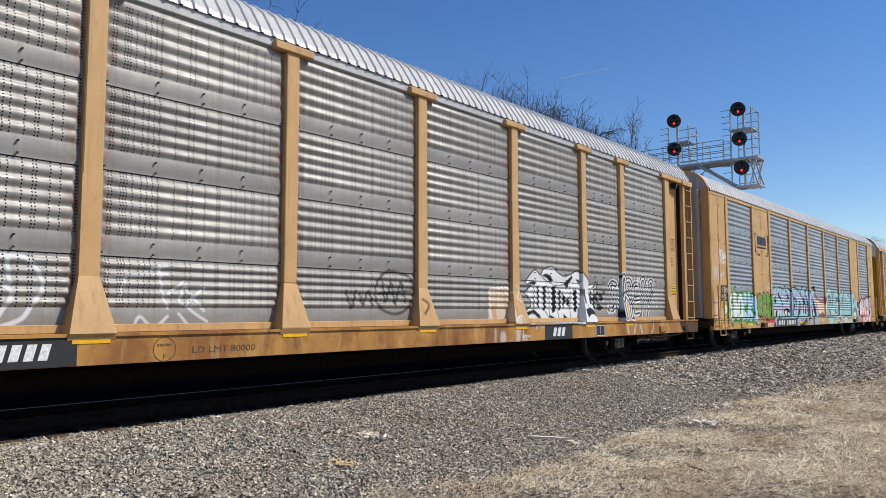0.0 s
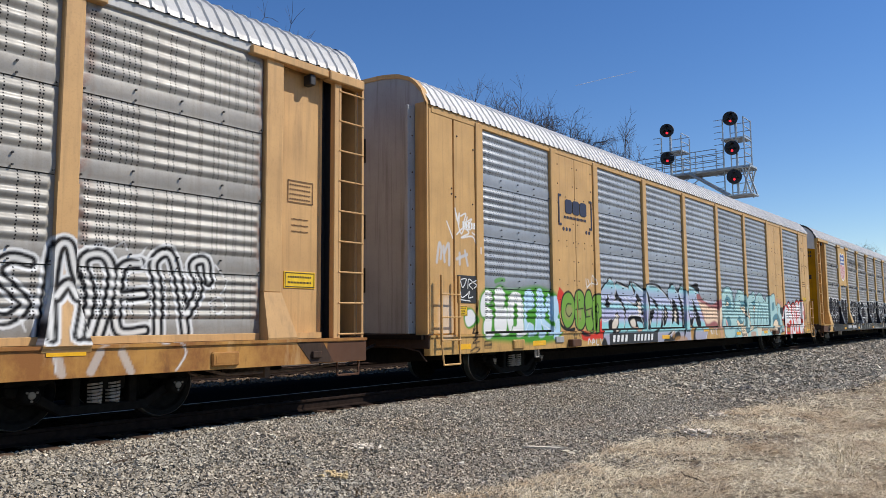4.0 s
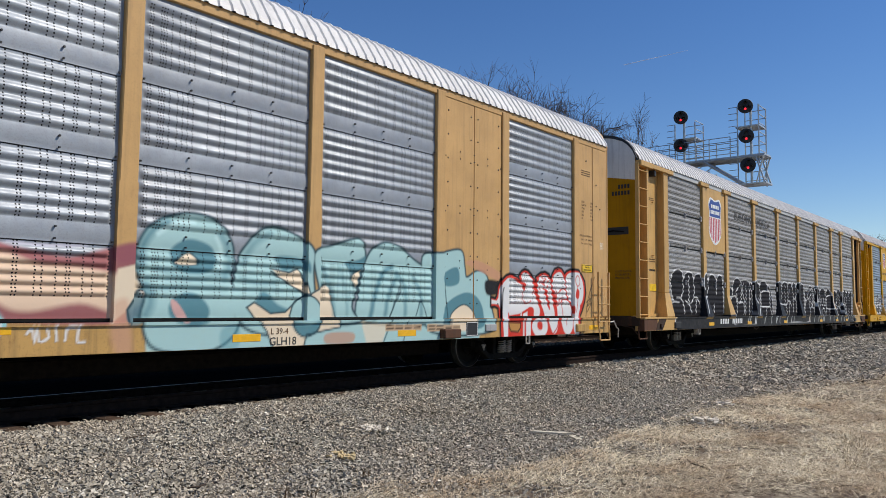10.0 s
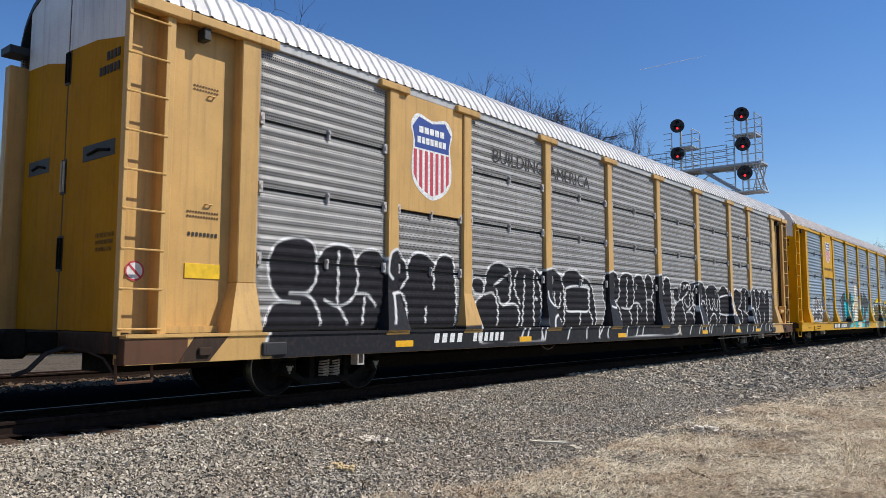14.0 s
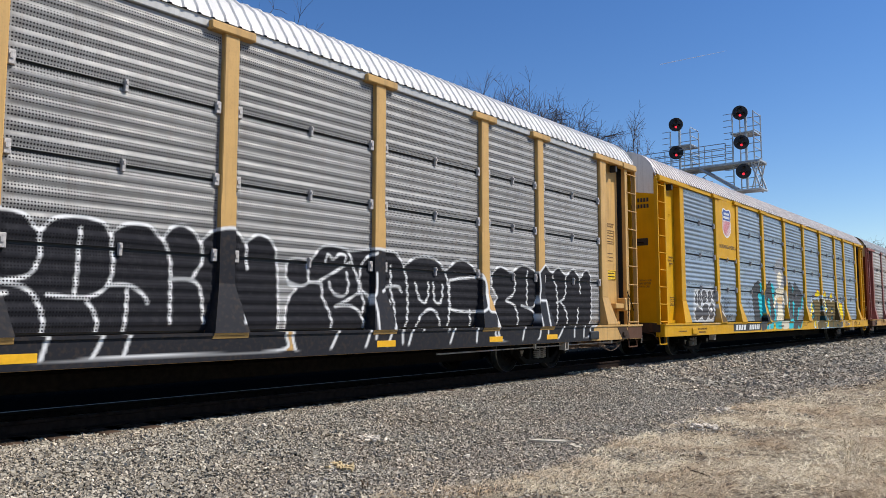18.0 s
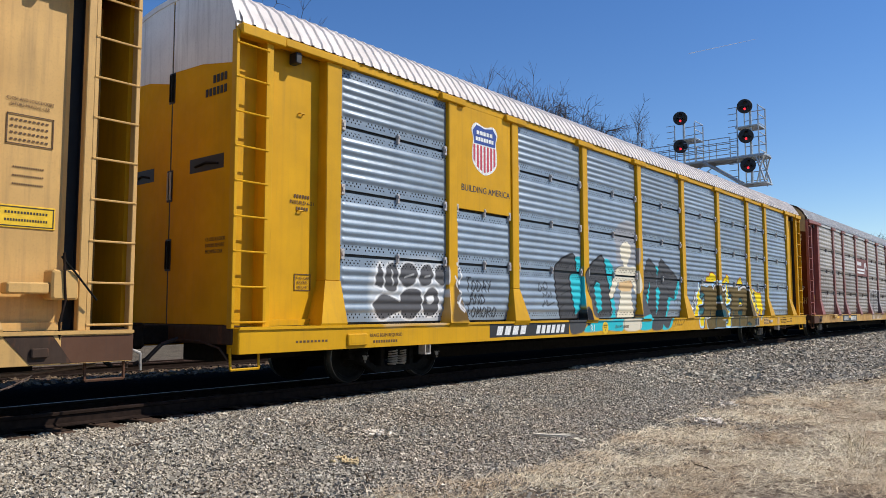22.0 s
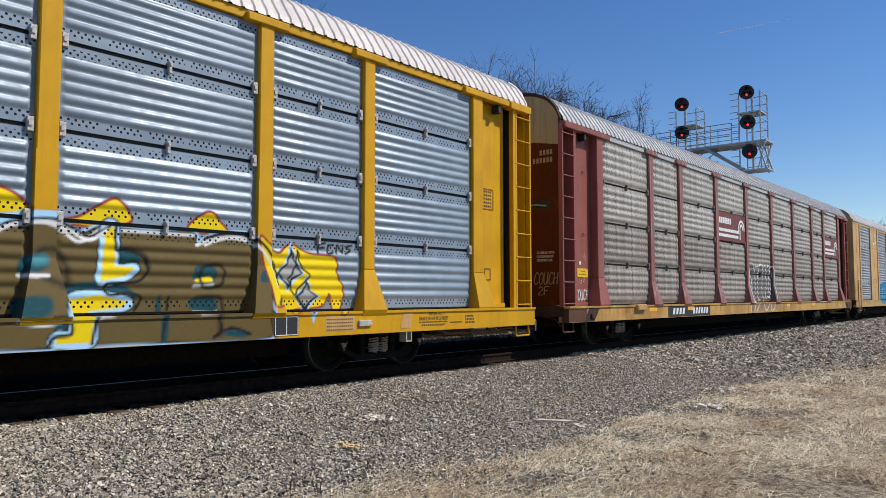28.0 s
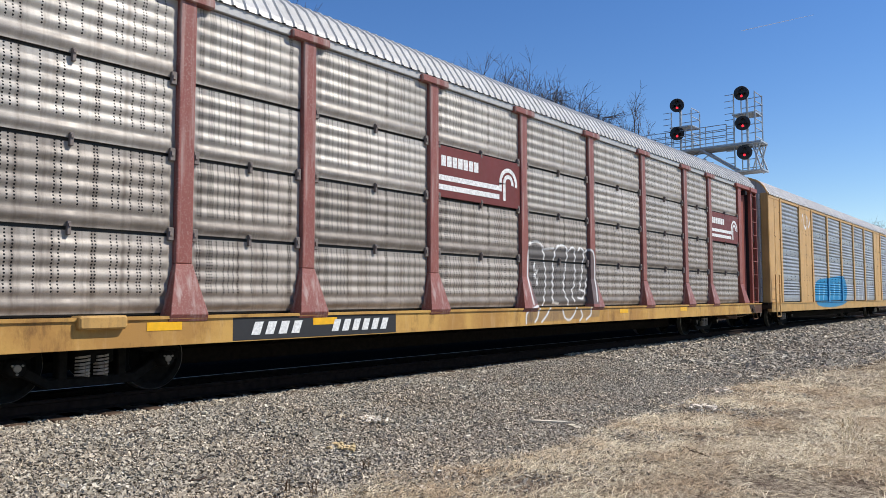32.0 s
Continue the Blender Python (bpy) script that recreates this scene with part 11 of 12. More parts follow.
# hinge pins, bolts and small tags on the tan end plates
STUD = Solid().lathe([(-0.016, 0.006), (-0.012, 0.016), (0.0, 0.018)], 8).mesh("bolt", BLACK)
for car in (B, Ff):
    for x, z in ((-12.62, 3.62), (-12.62, 3.52), (-12.50, 3.48), (-11.98, 3.40), (-12.45, 4.62), (-11.95, 4.45), (12.72, 4.05), (12.72, 3.55), (12.90, 3.50), (12.25, 4.55), (11.95, 1.62)):
        part("bolt", STUD, car, (x, -0.003, z))
for x in (-9.1, 8.35):  # tag holders beside the reflectors
    part("tag_holder", Solid().box(x, x + 0.34, -0.065, -0.038, 0.74, 0.87, 0.01).mesh("tag_holder", GREY_END), B)
part("jack_pad", Solid().box(7.05, 7.50, -0.16, -0.036, 0.64, 0.80, 0.015).mesh("jack_pad", RUST_BROWN), B)
part("jack_pad", Solid().box(-8.55, -8.15, -0.16, -0.036, 0.64, 0.80, 0.015).mesh("jack_pad", RUST_BROWN), B)
bars(-12.30, -11.80, 2.93, 3.05, 6, WHITE, B, -0.004, 0.7)
HOOK = plain("worn_light_steel", (0.42, 0.39, 0.35), 0.5, 0.4, vary=0.3)
for key in "bcde":
    part("cut_lever_handle", Solid().path([(13.35, -0.02, 0.86), (13.48, -0.06, 0.88), (13.56, -0.08, 0.74), (13.66, -0.08, 0.70), (13.68, -0.06, 0.50)], 0.016).mesh("cut_lever_handle", HOOK), CARS[key])


# ---- loose stones, dry grass and scraps beside the track ----
def stones_mesh(name, count, place, size, material, seed):
    """Many small broken stones in one mesh."""
    rng = np.random.default_rng(seed)
    base = np.array([(-1, -0.9, -0.8), (-1, 0.9, -0.8), (-1, 0.1, 1.0), (1, -0.9, -0.8), (1, 0.9, -0.8), (1, 0.1, 1.0)], float)
    sides = (0, 1, 2, 3, 5, 4, 0, 3, 4, 1, 1, 4, 5, 2, 2, 5, 3, 0)
    starts = np.array([0, 3, 6, 10, 14])
    p, grow = place(rng, count)
    count = len(p)
    v = base[None] * (0.70 + 0.42 * rng.random((count, 6, 1))) * (0.62 + 0.6 * rng.random((count, 1, 3)))
    v += rng.normal(0, 0.12, v.shape)
    a = rng.normal(0, 1, (count, 4))
    a /= np.linalg.norm(a, axis=1, keepdims=True)
    w, x, y, z = a.T
    rot = np.stack([1 - 2 * (y * y + z * z), 2 * (x * y - w * z), 2 * (x * z + w * y), 2 * (x * y + w * z), 1 - 2 * (x * x + z * z), 2 * (y * z - w * x),
                    2 * (x * z - w * y), 2 * (y * z + w * x), 1 - 2 * (x * x + y * y)], 1).reshape(-1, 3, 3)
    half = size * 0.5 * grow * np.exp(rng.normal(0, 0.28, count))
    v = np.einsum("nij,nkj->nki", rot, v) * np.array([1.08, 1.08, 0.84]) * half[:, None, None] + p[:, None, :]
    me = bpy.data.meshes.new(name)
    me.vertices.add(count * 6)
    me.vertices.foreach_set("co", v.astype(np.float32).ravel())
    f = (np.array(sides)[None] + (np.arange(count) * 6)[:, None]).reshape(-1)
    me.loops.add(len(f))
    me.loops.foreach_set("vertex_index", f.astype(np.int32))
    me.polygons.add(count * 5)
    me.polygons.foreach_set("loop_start", (starts[None] + (np.arange(count) * 18)[:, None]).ravel().astype(np.int32))
    me.update(calc_edges=True)
    me.shade_flat()
    me.materials.append(material)
    return me


def stone_material(name="broken_grey_stone", stone_tint=(1.0, 1.0, 1.0)):
    n = Nodes(name)
    r = n.island()
    ramp = n.t.nodes.new("ShaderNodeValToRGB")
    n.put(ramp.inputs[0], r)
    e = ramp.color_ramp.elements
    e[0].position, e[0].color = 0.0, (0.200, 0.176, 0.138, 1)
    e[1].position, e[1].color = 1.0, (0.82, 0.75, 0.61, 1)
    for pos, col in ((0.40, (0.36, 0.320, 0.250, 1)), (0.75, (0.475, 0.420, 0.328, 1)), (0.93, (0.58, 0.51, 0.395, 1))):
        k = e.new(pos)
        k.color = col
    c = n.mix(1.0, ramp.outputs[0], n.mix(1.0, (1, 1, 1), n.ramp(n.noise(45.0, 3), 0.3, 0.7, 0.75, 1.2), "MULTIPLY"), "MULTIPLY")
    wide = n.ramp(n.noise(0.9, 3), 0.40, 0.65, 0.0, 0.18)
    c = n.mix(wide, c, n.mix(1.0, c, (1.08, 0.84, 0.64), "MULTIPLY"))
    c = n.mix(1.0, c, stone_tint, "MULTIPLY")
    n.bump(n.noise(120.0, 2), 0.3, 0.004)
    n.bsdf.inputs["Specular IOR Level"].default_value = 0.2
    return n.set(c, 0.85)


def ballast_spots(rng, count):
    x = 1.0 + 16.0 * rng.random(count) ** 1.25
    y = 2.9 + 5.98 * rng.random(count)
    edge = np.array([grass_edge(v) for v in x])
    keep = (y > edge - 0.25 * rng.random(count) - 1.3 * rng.random(count) * (rng.random(count) < 0.30)) & (y * 0.23 < x)
    x, y = x[keep], y[keep]
    z = np.array([ground_height(a, b) for a, b in zip(x, y)])
    return np.stack([x, y, z - 0.004 + 0.036 * rng.random(len(x)) ** 1.2], 1), 0.98 + 0.35 * np.clip((4.5 - x) / 3, 0, 1) * (rng.random(len(x)) < 0.25)


def far_spots(rng, count):
    x = 15.5 + 55.0 * rng.random(count) ** 1.7
    y = 3.6 + 5.5 * rng.random(count)
    edge = np.array([grass_edge(v) for v in x])
    keep = y > edge - 0.3 * rng.random(count)
    x, y = x[keep], y[keep]
    z = np.array([ground_height(a, b) for a, b in zip(x, y)])
    return np.stack([x, y, z + 0.004 + 0.04 * rng.random(len(x))], 1), 1.0 + (x - 15) / 32


def beyond_spots(rng, count):
    x = -4.0 + 44.0 * rng.random(count)
    y = 14.7 + 4.2 * rng.random(count)
    z = np.array([ground_height(a, b) for a, b in zip(x, y)])
    return np.stack([x, y, z + 0.01], 1), np.ones(len(x))


STONE = stone_material()
# browner stones beyond the train, also darkened in colour for its shade
tagged(new("further_ballast_stones", stones_mesh("further_ballast_stones", 14000, beyond_spots, 0.075, stone_material("shaded_brown_ballast", (0.42, 0.33, 0.26)), 6)), "rust-brown crushed ballast stones round the second track, darkened for shade", "ballast", kind="stuff")
tagged(new("ballast_stones", stones_mesh("ballast_stones", 235000, ballast_spots, 0.0242, STONE, 3)), "loose crushed grey ballast stones beside the rails", "ballast", kind="stuff")
tagged(new("far_ballast_stones", stones_mesh("far_ballast_stones", 42000, far_spots, 0.052, STONE, 4)), "crushed grey ballast stones further along the line", "ballast", kind="stuff")


def straw_material():
    n = Nodes("dry_grass_straw")
    ramp = n.t.nodes.new("ShaderNodeValToRGB")
    n.put(ramp.inputs[0], n.island())
    e = ramp.color_ramp.elements
    e[0].position, e[0].color = 0.0, (0.16, 0.11, 0.06, 1)
    e[1].position, e[1].color = 1.0, (0.98, 0.88, 0.66, 1)
    k = e.new(0.5)
    k.color = (0.84, 0.70, 0.46, 1)
    old = n.ramp(n.noise(1.1, 6, rough=0.65), 0.44, 0.62, 0.0, 0.85)  # older, browner patches
    c = n.mix(old, ramp.outputs[0], n.mix(1.0, ramp.outputs[0], (0.60, 0.48, 0.39), "MULTIPLY"))
    return n.set(c, 0.75)


def grass_mesh(name, count, x_range, seed, blade, material, upright=0.25, power=1.0, clumps=0.0):
    """Dry blades, most of them lying flat, each of two bent quads."""
    rng = np.random.default_rng(seed)
    x = x_range[0] + (x_range[1] - x_range[0]) * rng.random(count) ** power
    edge = np.array([grass_edge(v) for v in x])
    y = edge + 0.12 + 0.9 * rng.random(count) * (rng.random(count) < 0.07) - (edge + 2.4) * rng.random(count) ** 1.1
    thick = np.array([noise.noise((a * 0.8, b * 0.8, 2.0)) + 0.5 * noise.noise((a * 2.6, b * 2.6, 7.0)) for a, b in zip(x, y)])
    keep = (thick > -0.58 + 0.95 * rng.random(count)) & (y > -0.2 * abs(x))
    x, y = x[keep], y[keep]
    count = len(x)
    z = np.array([ground_height(a, b) for a, b in zip(x, y)])
    head = rng.normal(0.15, 0.75, count)
    bow = rng.normal(0.0, 0.22, count)
    lift = np.abs(rng.normal(0, upright, count)) + 0.04
    ln = blade * np.exp(rng.normal(0, 0.35, count)) * (1 + np.maximum(x - 10, 0) / 22)
    wide = 0.0010 * (1 + rng.random(count)) * (1 + np.maximum(x - 5, 0) / 10)
    d = np.stack([np.cos(head) * np.cos(lift), np.sin(head) * np.cos(lift), np.sin(lift)], 1)
    d2 = np.stack([np.cos(head + bow) * np.cos(lift * 0.2), np.sin(head + bow) * np.cos(lift * 0.2), np.sin(lift * 0.2 - 0.1)], 1)
    s = np.stack([-np.sin(head), np.cos(head), 0.5 * rng.normal(0, 1, count)], 1) * wide[:, None]
    p0 = np.stack([x, y, z + 0.006 + 0.03 * rng.random(count)], 1)
    p1 = p0 + d * (ln * 0.55)[:, None]
    p2 = p1 + d2 * (ln * 0.45)[:, None]
    v = np.stack([p0 - s, p0 + s, p1 - s * 0.8, p1 + s * 0.8, p2 - s * 0.2, p2 + s * 0.2], 1)
    me = bpy.data.meshes.new(name)
    me.vertices.add(count * 6)
    me.vertices.foreach_set("co", v.astype(np.float32).ravel())
    f = (np.array([(0, 1, 3, 2), (2, 3, 5, 4)])[None] + (np.arange(count) * 6)[:, None, None]).reshape(-1)
    me.loops.add(len(f))
    me.loops.foreach_set("vertex_index", f.astype(np.int32))
    me.polygons.add(count * 2)
    me.polygons.foreach_set("loop_start", np.arange(0, count * 8, 4, dtype=np.int32))
    me.update(calc_edges=True)
    me.materials.append(material)
    return me


STRAW = straw_material()
tagged(new("dry_grass", grass_mesh("dry_grass", 200000, (3.0, 15.0), 9, 0.125, STRAW, 0.26, 1.0)), "flattened pale dry grass at the edge of the ballast", "dry grass", kind="stuff")
tagged(new("far_dry_grass", grass_mesh("far_dry_grass", 40000, (14.0, 70.0), 10, 0.20, STRAW, 0.25, 1.8)), "pale dry grass strip along the ballast further off", "dry grass", kind="stuff")

tagged(new("trodden_dry_grass", grass_mesh("trodden_dry_grass", 22000, (-5.0, 3.2), 12, 0.15, STRAW, 0.22, 1.0)), "flattened pale dry grass on level ground", "dry grass", kind="stuff")

# dry stalks standing at the edge of the stones
for x, y, hgt, seed in ((4.03, 4.98, 0.16, 1), (4.18, 4.80, 0.13, 2), (5.1, 5.15, 0.10, 3)):
    rnd = random.Random(seed)
    s = Solid()
    z = ground_height(x, y)
    for k in range(4):
        dx, dy = rnd.uniform(-0.04, 0.04), rnd.uniform(-0.04, 0.04)
        top = (dx + rnd.uniform(-0.05, 0.05), dy + rnd.uniform(-0.04, 0.04), hgt * rnd.uniform(0.6, 1))
        s.tube((dx, dy, -0.02), top, 0.004, 4, 0.002)
        for _ in range(4):
            u = rnd.uniform(0.4, 1)
            q = Vector((dx, dy, 0)).lerp(Vector(top), u)
            s.tube(q, q + Vector((rnd.uniform(-0.04, 0.04), rnd.uniform(-0.04, 0.04), rnd.uniform(0.01, 0.04))), 0.003, 3, 0.001)
    ob = new("dry_weed", s.mesh("dry_weed", plain("dead_stalk", (0.13, 0.085, 0.05), 0.9)))
    ob.location = (x, y, z)
    tagged(ob, "small dead brown weed stalks standing among stones", "weed")


def grass_tuft(x, y, height, count, seed):
    """A clump of long dry blades that arch outwards."""
    rnd = random.Random(seed)
    s = Solid()
    for _ in range(count):
        a, lean = rnd.uniform(0, math.tau), rnd.uniform(0.25, 1.1)
        ln, w = height * rnd.uniform(0.6, 1.25), rnd.uniform(0.0016, 0.0032)
        p = Vector((rnd.gauss(0, 0.09), rnd.gauss(0, 0.09), 0.0))
        rise = 1.3 - 0.5 * lean
        side = Vector((-math.sin(a), math.cos(a), 0)) * w
        spine = []
        for _k in range(5):
            spine.append(p.copy())
            p = p + Vector((math.cos(a) * math.cos(rise), math.sin(a) * math.cos(rise), math.sin(rise))) * ln / 4
            rise -= lean * 0.62
        spine = [Vector((q.x, q.y, max(q.z, 0.006))) for q in spine]
        v = [q + side * f * (1 - 0.2 * k) for k, q in enumerate(spine) for f in (-1, 1)]
        s.add(v, [(2 * k, 2 * k + 1, 2 * k + 3, 2 * k + 2) for k in range(4)])
    ob = new("grass_tuft", s.mesh("grass_tuft", STRAW))
    ob.location = (x, y, ground_height(x, y))
    tagged(ob, "tuft of long curled pale dry grass blades", "dry grass", "dry grass tufts")


for k, (x, y, h, n) in enumerate(((10.1, 2.05, 0.30, 130), (9.6, 1.95, 0.24, 90), (10.7, 2.15, 0.26, 90), (8.9, 1.75, 0.22, 80), (11.6, 2.3, 0.22, 70), (8.4, 2.9, 0.12, 60), (9.4, 3.3, 0.12, 60), (12.6, 3.2, 0.14, 60), (7.4, 3.3, 0.11, 60), (6.7, 3.7, 0.10, 50), (10.6, 3.6, 0.12, 50), (14.2, 3.3, 0.16, 60))):
    grass_tuft(x, y, h, n, 60 + k)


def scrap(name, x, y, pieces, material, label, seed):
    """A few thin splinters or flakes lying close together."""
    rnd = random.Random(seed)
    s = Solid()
    z = ground_height(x, y)
    for dx, dy, ln, wd, turn in pieces:
        c, q = math.cos(turn), math.sin(turn)
        pts = []
        for u, v in ((-1, -0.6), (-0.4, -1), (0.6, -0.8), (1, 0.1), (0.5, 0.9), (-0.6, 0.8)):
            a, b = u * ln / 2 * rnd.uniform(0.85, 1.1), v * wd / 2 * rnd.uniform(0.7, 1.2)
            pts.append((dx + a * c - b * q, dy + a * q + b * c, rnd.uniform(0.040, 0.062)))
        n = len(pts)
        s.add(pts + [(a, b, h - 0.018) for a, b, h in pts], [tuple(range(n)), tuple(range(2 * n - 1, n - 1, -1))] + [(i, i + n, (i + 1) % n + n, (i + 1) % n) for i in range(n)])
    ob = new(name, s.mesh(name, material))
    ob.location = (x, y, z)
    tagged(ob, label, "debris")


DARK_TWIG = plain("dark_dead_twig", (0.07, 0.05, 0.038), 0.9, vary=0.3)
for x, y, turn, ln in ((4.10, 7.52, 0.25, 0.62), (3.72, 5.85, -0.25, 0.20), (6.3, 6.4, 0.5, 0.25), (9.2, 4.3, -0.2, 0.45), (7.6, 2.9, 0.9, 0.5)):
    c, q = math.cos(turn) * ln / 2, math.sin(turn) * ln / 2
    stick = Solid().path([(-c, -q, 0.02), (-c * 0.3, -q * 0.2, 0.035), (c * 0.4, q * 0.6, 0.03), (c, q, 0.045)], 0.009)
    ob = new("dead_twig", stick.mesh("dead_twig", DARK_TWIG))
    ob.location = (x, y, ground_height(x, y))
    tagged(ob, "short dark dead twig lying on ballast stones", "twig")
PALE_WOOD = plain("bleached_wood", (0.62, 0.55, 0.42), 0.85, vary=0.3)
PALE_STONE = plain("white_chippings", (0.80, 0.71, 0.58), 0.9, vary=0.3)


def flakes(seed, count, wide, deep, size):
    """Small flakes scattered over an uneven patch that points away from the path."""
    rnd = random.Random(seed)
    return [(rnd.gauss(0, wide / 2) + 0.35 * v, v, size * rnd.uniform(0.5, 1.3), size * rnd.uniform(0.3, 0.7), rnd.uniform(0, 3.1)) for v in (rnd.gauss(0, deep / 2) for _ in range(count))]



scrap("wood_splinter", 8.42, 5.10, [(-0.02, 0.05, 0.62, 0.035, -1.02), (0.05, 0.10, 0.50, 0.030, -0.92), (-0.10, -0.32, 0.16, 0.09, 0.3), (-0.16, -0.42, 0.14, 0.08, 1.0), (-0.06, -0.44, 0.10, 0.06, 2.0)], PALE_WOOD, "bleached splintered wood scrap lying on ballast", 1)
scrap("wood_splinter", 9.05, 5.02, [(0, 0, 0.13, 0.07, 0.4), (0.10, -0.05, 0.08, 0.05, 1.4)], PALE_WOOD, "short bleached wood chip lying on ballast", 5)
scrap("white_chippings", 6.68, 6.66, flakes(21, 30, 0.13, 0.24, 0.075), PALE_STONE, "patch of white stone chippings on ballast", 2)
scrap("leaf_litter", 5.47, 5.89, flakes(22, 26, 0.12, 0.22, 0.075), plain("dry_leaf", (0.58, 0.44, 0.24), 0.8), "small heap of dry yellow leaves on ballast", 3)
scrap("pale_rubble", 10.87, 4.14, [(0, 0, 0.20, 0.12, 0.2)] + flakes(23, 26, 0.30, 0.34, 0.09), PALE_STONE, "pale broken rubble in dry grass", 4)
scrap("pale_rubble", 13.0, 4.55, flakes(24, 22, 0.4, 0.3, 0.09), PALE_STONE, "pale broken rubble at the edge of dry grass", 6)
scrap("soil_clods", 20.6, 3.68, [(-0.9, 0.03, 0.7, 0.30, 0.1), (-0.3, -0.04, 0.6, 0.34, 0.3), (0.3, 0.05, 0.7, 0.32, -0.2), (0.9, 0.0, 0.6, 0.30, 0.2), (1.5, 0.04, 0.7, 0.34, 0.0)], plain("damp_brown_soil", (0.045, 0.028, 0.020), 0.95, vary=0.5, scale=6), "low bank of dark damp brown soil beside the grass", 7)
rng = random.Random(70)
for k in range(14):
    x, y = rng.uniform(4.2, 12.0), rng.uniform(5.0, 8.2)
    scrap("pale_stone", x, y, [(0, 0, rng.uniform(0.05, 0.10), rng.uniform(0.035, 0.07), rng.uniform(0, 3))], PALE_STONE if k % 3 else PALE_WOOD, "single pale stone flake among grey ballast", 80 + k)


# ---- signal bridge behind the train ----
def build_signal():
    X = 36.0
    sig = tagged(empty("signal_bridge", (X, 19.6, -0.4)), "grey steel cantilever signal bridge with five red signal heads", "signal")
    heads = [(14.27, 10.64), (14.29, 9.23), (11.16, 10.70), (11.14, 9.28), (11.09, 7.90)]
    dy, dz = -19.6, 0.4
    red = glow("red_signal_lamp", (1.0, 0.03, 0.05), 1.3)
    disc = Solid().lathe([(-0.02, 0.33), (0.0, 0.345), (0.03, 0.34)], 32, "x").mesh("backplate", BLACK)
    hoods = []
    for dx, dzz, r in ((0, 0.13, 0.085), (-0.12, -0.10, 0.085), (0.12, -0.10, 0.085)):
        hood = Solid()
        for k in range(-1, 8):
            a, b = math.radians(k * 25 - 10), math.radians(k * 25 + 15)
            hood.add([(-0.02, dx + math.cos(a) * r, dzz + math.sin(a) * r), (-0.20, dx + math.cos(a) * r, dzz + math.sin(a) * r),
                      (-0.20, dx + math.cos(b) * r, dzz + math.sin(b) * r), (-0.02, dx + math.cos(b) * r, dzz + math.sin(b) * r)], [(0, 1, 2, 3)])
        hoods.append(hood.mesh("hood", BLACK))
    lamp = Solid().lathe([(-0.03, 0.052), (-0.02, 0.058), (0.0, 0.06)], 16, "x").mesh("lamp", red)
    case = Solid().box(0.02, 0.24, -0.16, 0.16, -0.24, 0.22, 0.03).mesh("lamp_case", STEEL)
    for y, z in heads:
        h = empty("signal_head", (-0.5, y + dy, z + dz), sig)
        h.rotation_euler.z = math.radians(22)
        part("backplate", disc, h), part("lamp_case", case, h)
        for hood in hoods:
            part("hood", hood, h)
        part("lamp", lamp, h, (0, 0.0, -0.13))
    s = Solid()
    def rod(a, b, r=0.025):
        s.tube((a[0], a[1] + dy, a[2] + dz), (b[0], b[1] + dy, b[2] + dz), r, 5)
    # masts carrying the heads
    for y, z0, z1 in ((14.2, 8.3, 10.6), (11.0, 7.0, 10.7)):
        mast = Solid().tube((-0.25, y + dy, z0 + dz), (-0.25, y + dy, z1 + dz), 0.06, 8)
        part("mast", mast.mesh("mast", STEEL), sig)
    # main walkway beam
    beam = Solid()
    for x in (-0.45, 0.55):
        for y, z in ((10.35, 8.30), (12.9, 7.75)):
            beam.tube((x, y + dy, z + dz), (x, 19.6 + dy, z + dz), 0.05, 6)
    k = 12.9
    while k < 18.0:
        for x in (-0.45, 0.55):
            beam.tube((x, k + dy, 8.30 + dz), (x, k + 0.9 + dy, 7.75 + dz), 0.025, 5)
        k += 0.9
    beam.box(-0.45, 0.55, 10.35 + dy, 19.6 + dy, 8.32 + dz, 8.40 + dz)
    part("beam", beam.mesh("beam", STEEL), sig)
    # lower service platform and its hangers at the tip
    low = Solid().box(-0.5, 0.5, 10.30 + dy, 11.6 + dy, 7.0 + dz, 7.06 + dz)
    part("service_platform", low.mesh("service_platform", STEEL), sig)
    for x in (-0.45, 0.5):
        for a, b, r in (((10.35, 7.0), (10.75, 8.3), 0.04), ((10.75, 7.0), (10.40, 8.3), 0.03), ((11.4, 7.05), (13.2, 8.3), 0.075)):
            rodm = Solid().tube((x, a[0] + dy, a[1] + dz), (x, b[0] + dy, b[1] + dz), r, 6)
            part("brace", rodm.mesh("brace", STEEL), sig)
    # railings
    for z in (8.75, 9.05, 9.35):
        for x in (-0.45, 0.55):
            rod((x, 11.9, z), (x, 17.9, z), 0.02)
    for y in np.arange(11.9, 18.0, 1.0):
        for x in (-0.45, 0.55):
            rod((x, y, 8.38), (x, y, 9.35), 0.022)
    # cages round the heads, with a ladder on their far side
    for y0, y1, z0, z1 in ((13.62, 15.05, 8.4, 10.35), (10.62, 12.0, 7.0, 10.75)):
        stile = y1 - 0.42
        for x in (-0.35, 0.75):
            rod((x, y0, z0), (x, y0, z1), 0.032), rod((x, stile, z0), (x, stile, z1), 0.032)
        for k in range(int((z1 - z0) / 0.30) + 1):
            rod((-0.35, stile, z0 + 0.15 + k * 0.30), (-0.35, y1, z0 + 0.15 + k * 0.30), 0.016)
        z = z0 + 0.35
        while z < z1 + 0.1:
            rod((-0.35, y0, z), (0.75, y0, z), 0.020), rod((0.75, y0, z), (0.75, stile, z), 0.020)
            z += 0.42
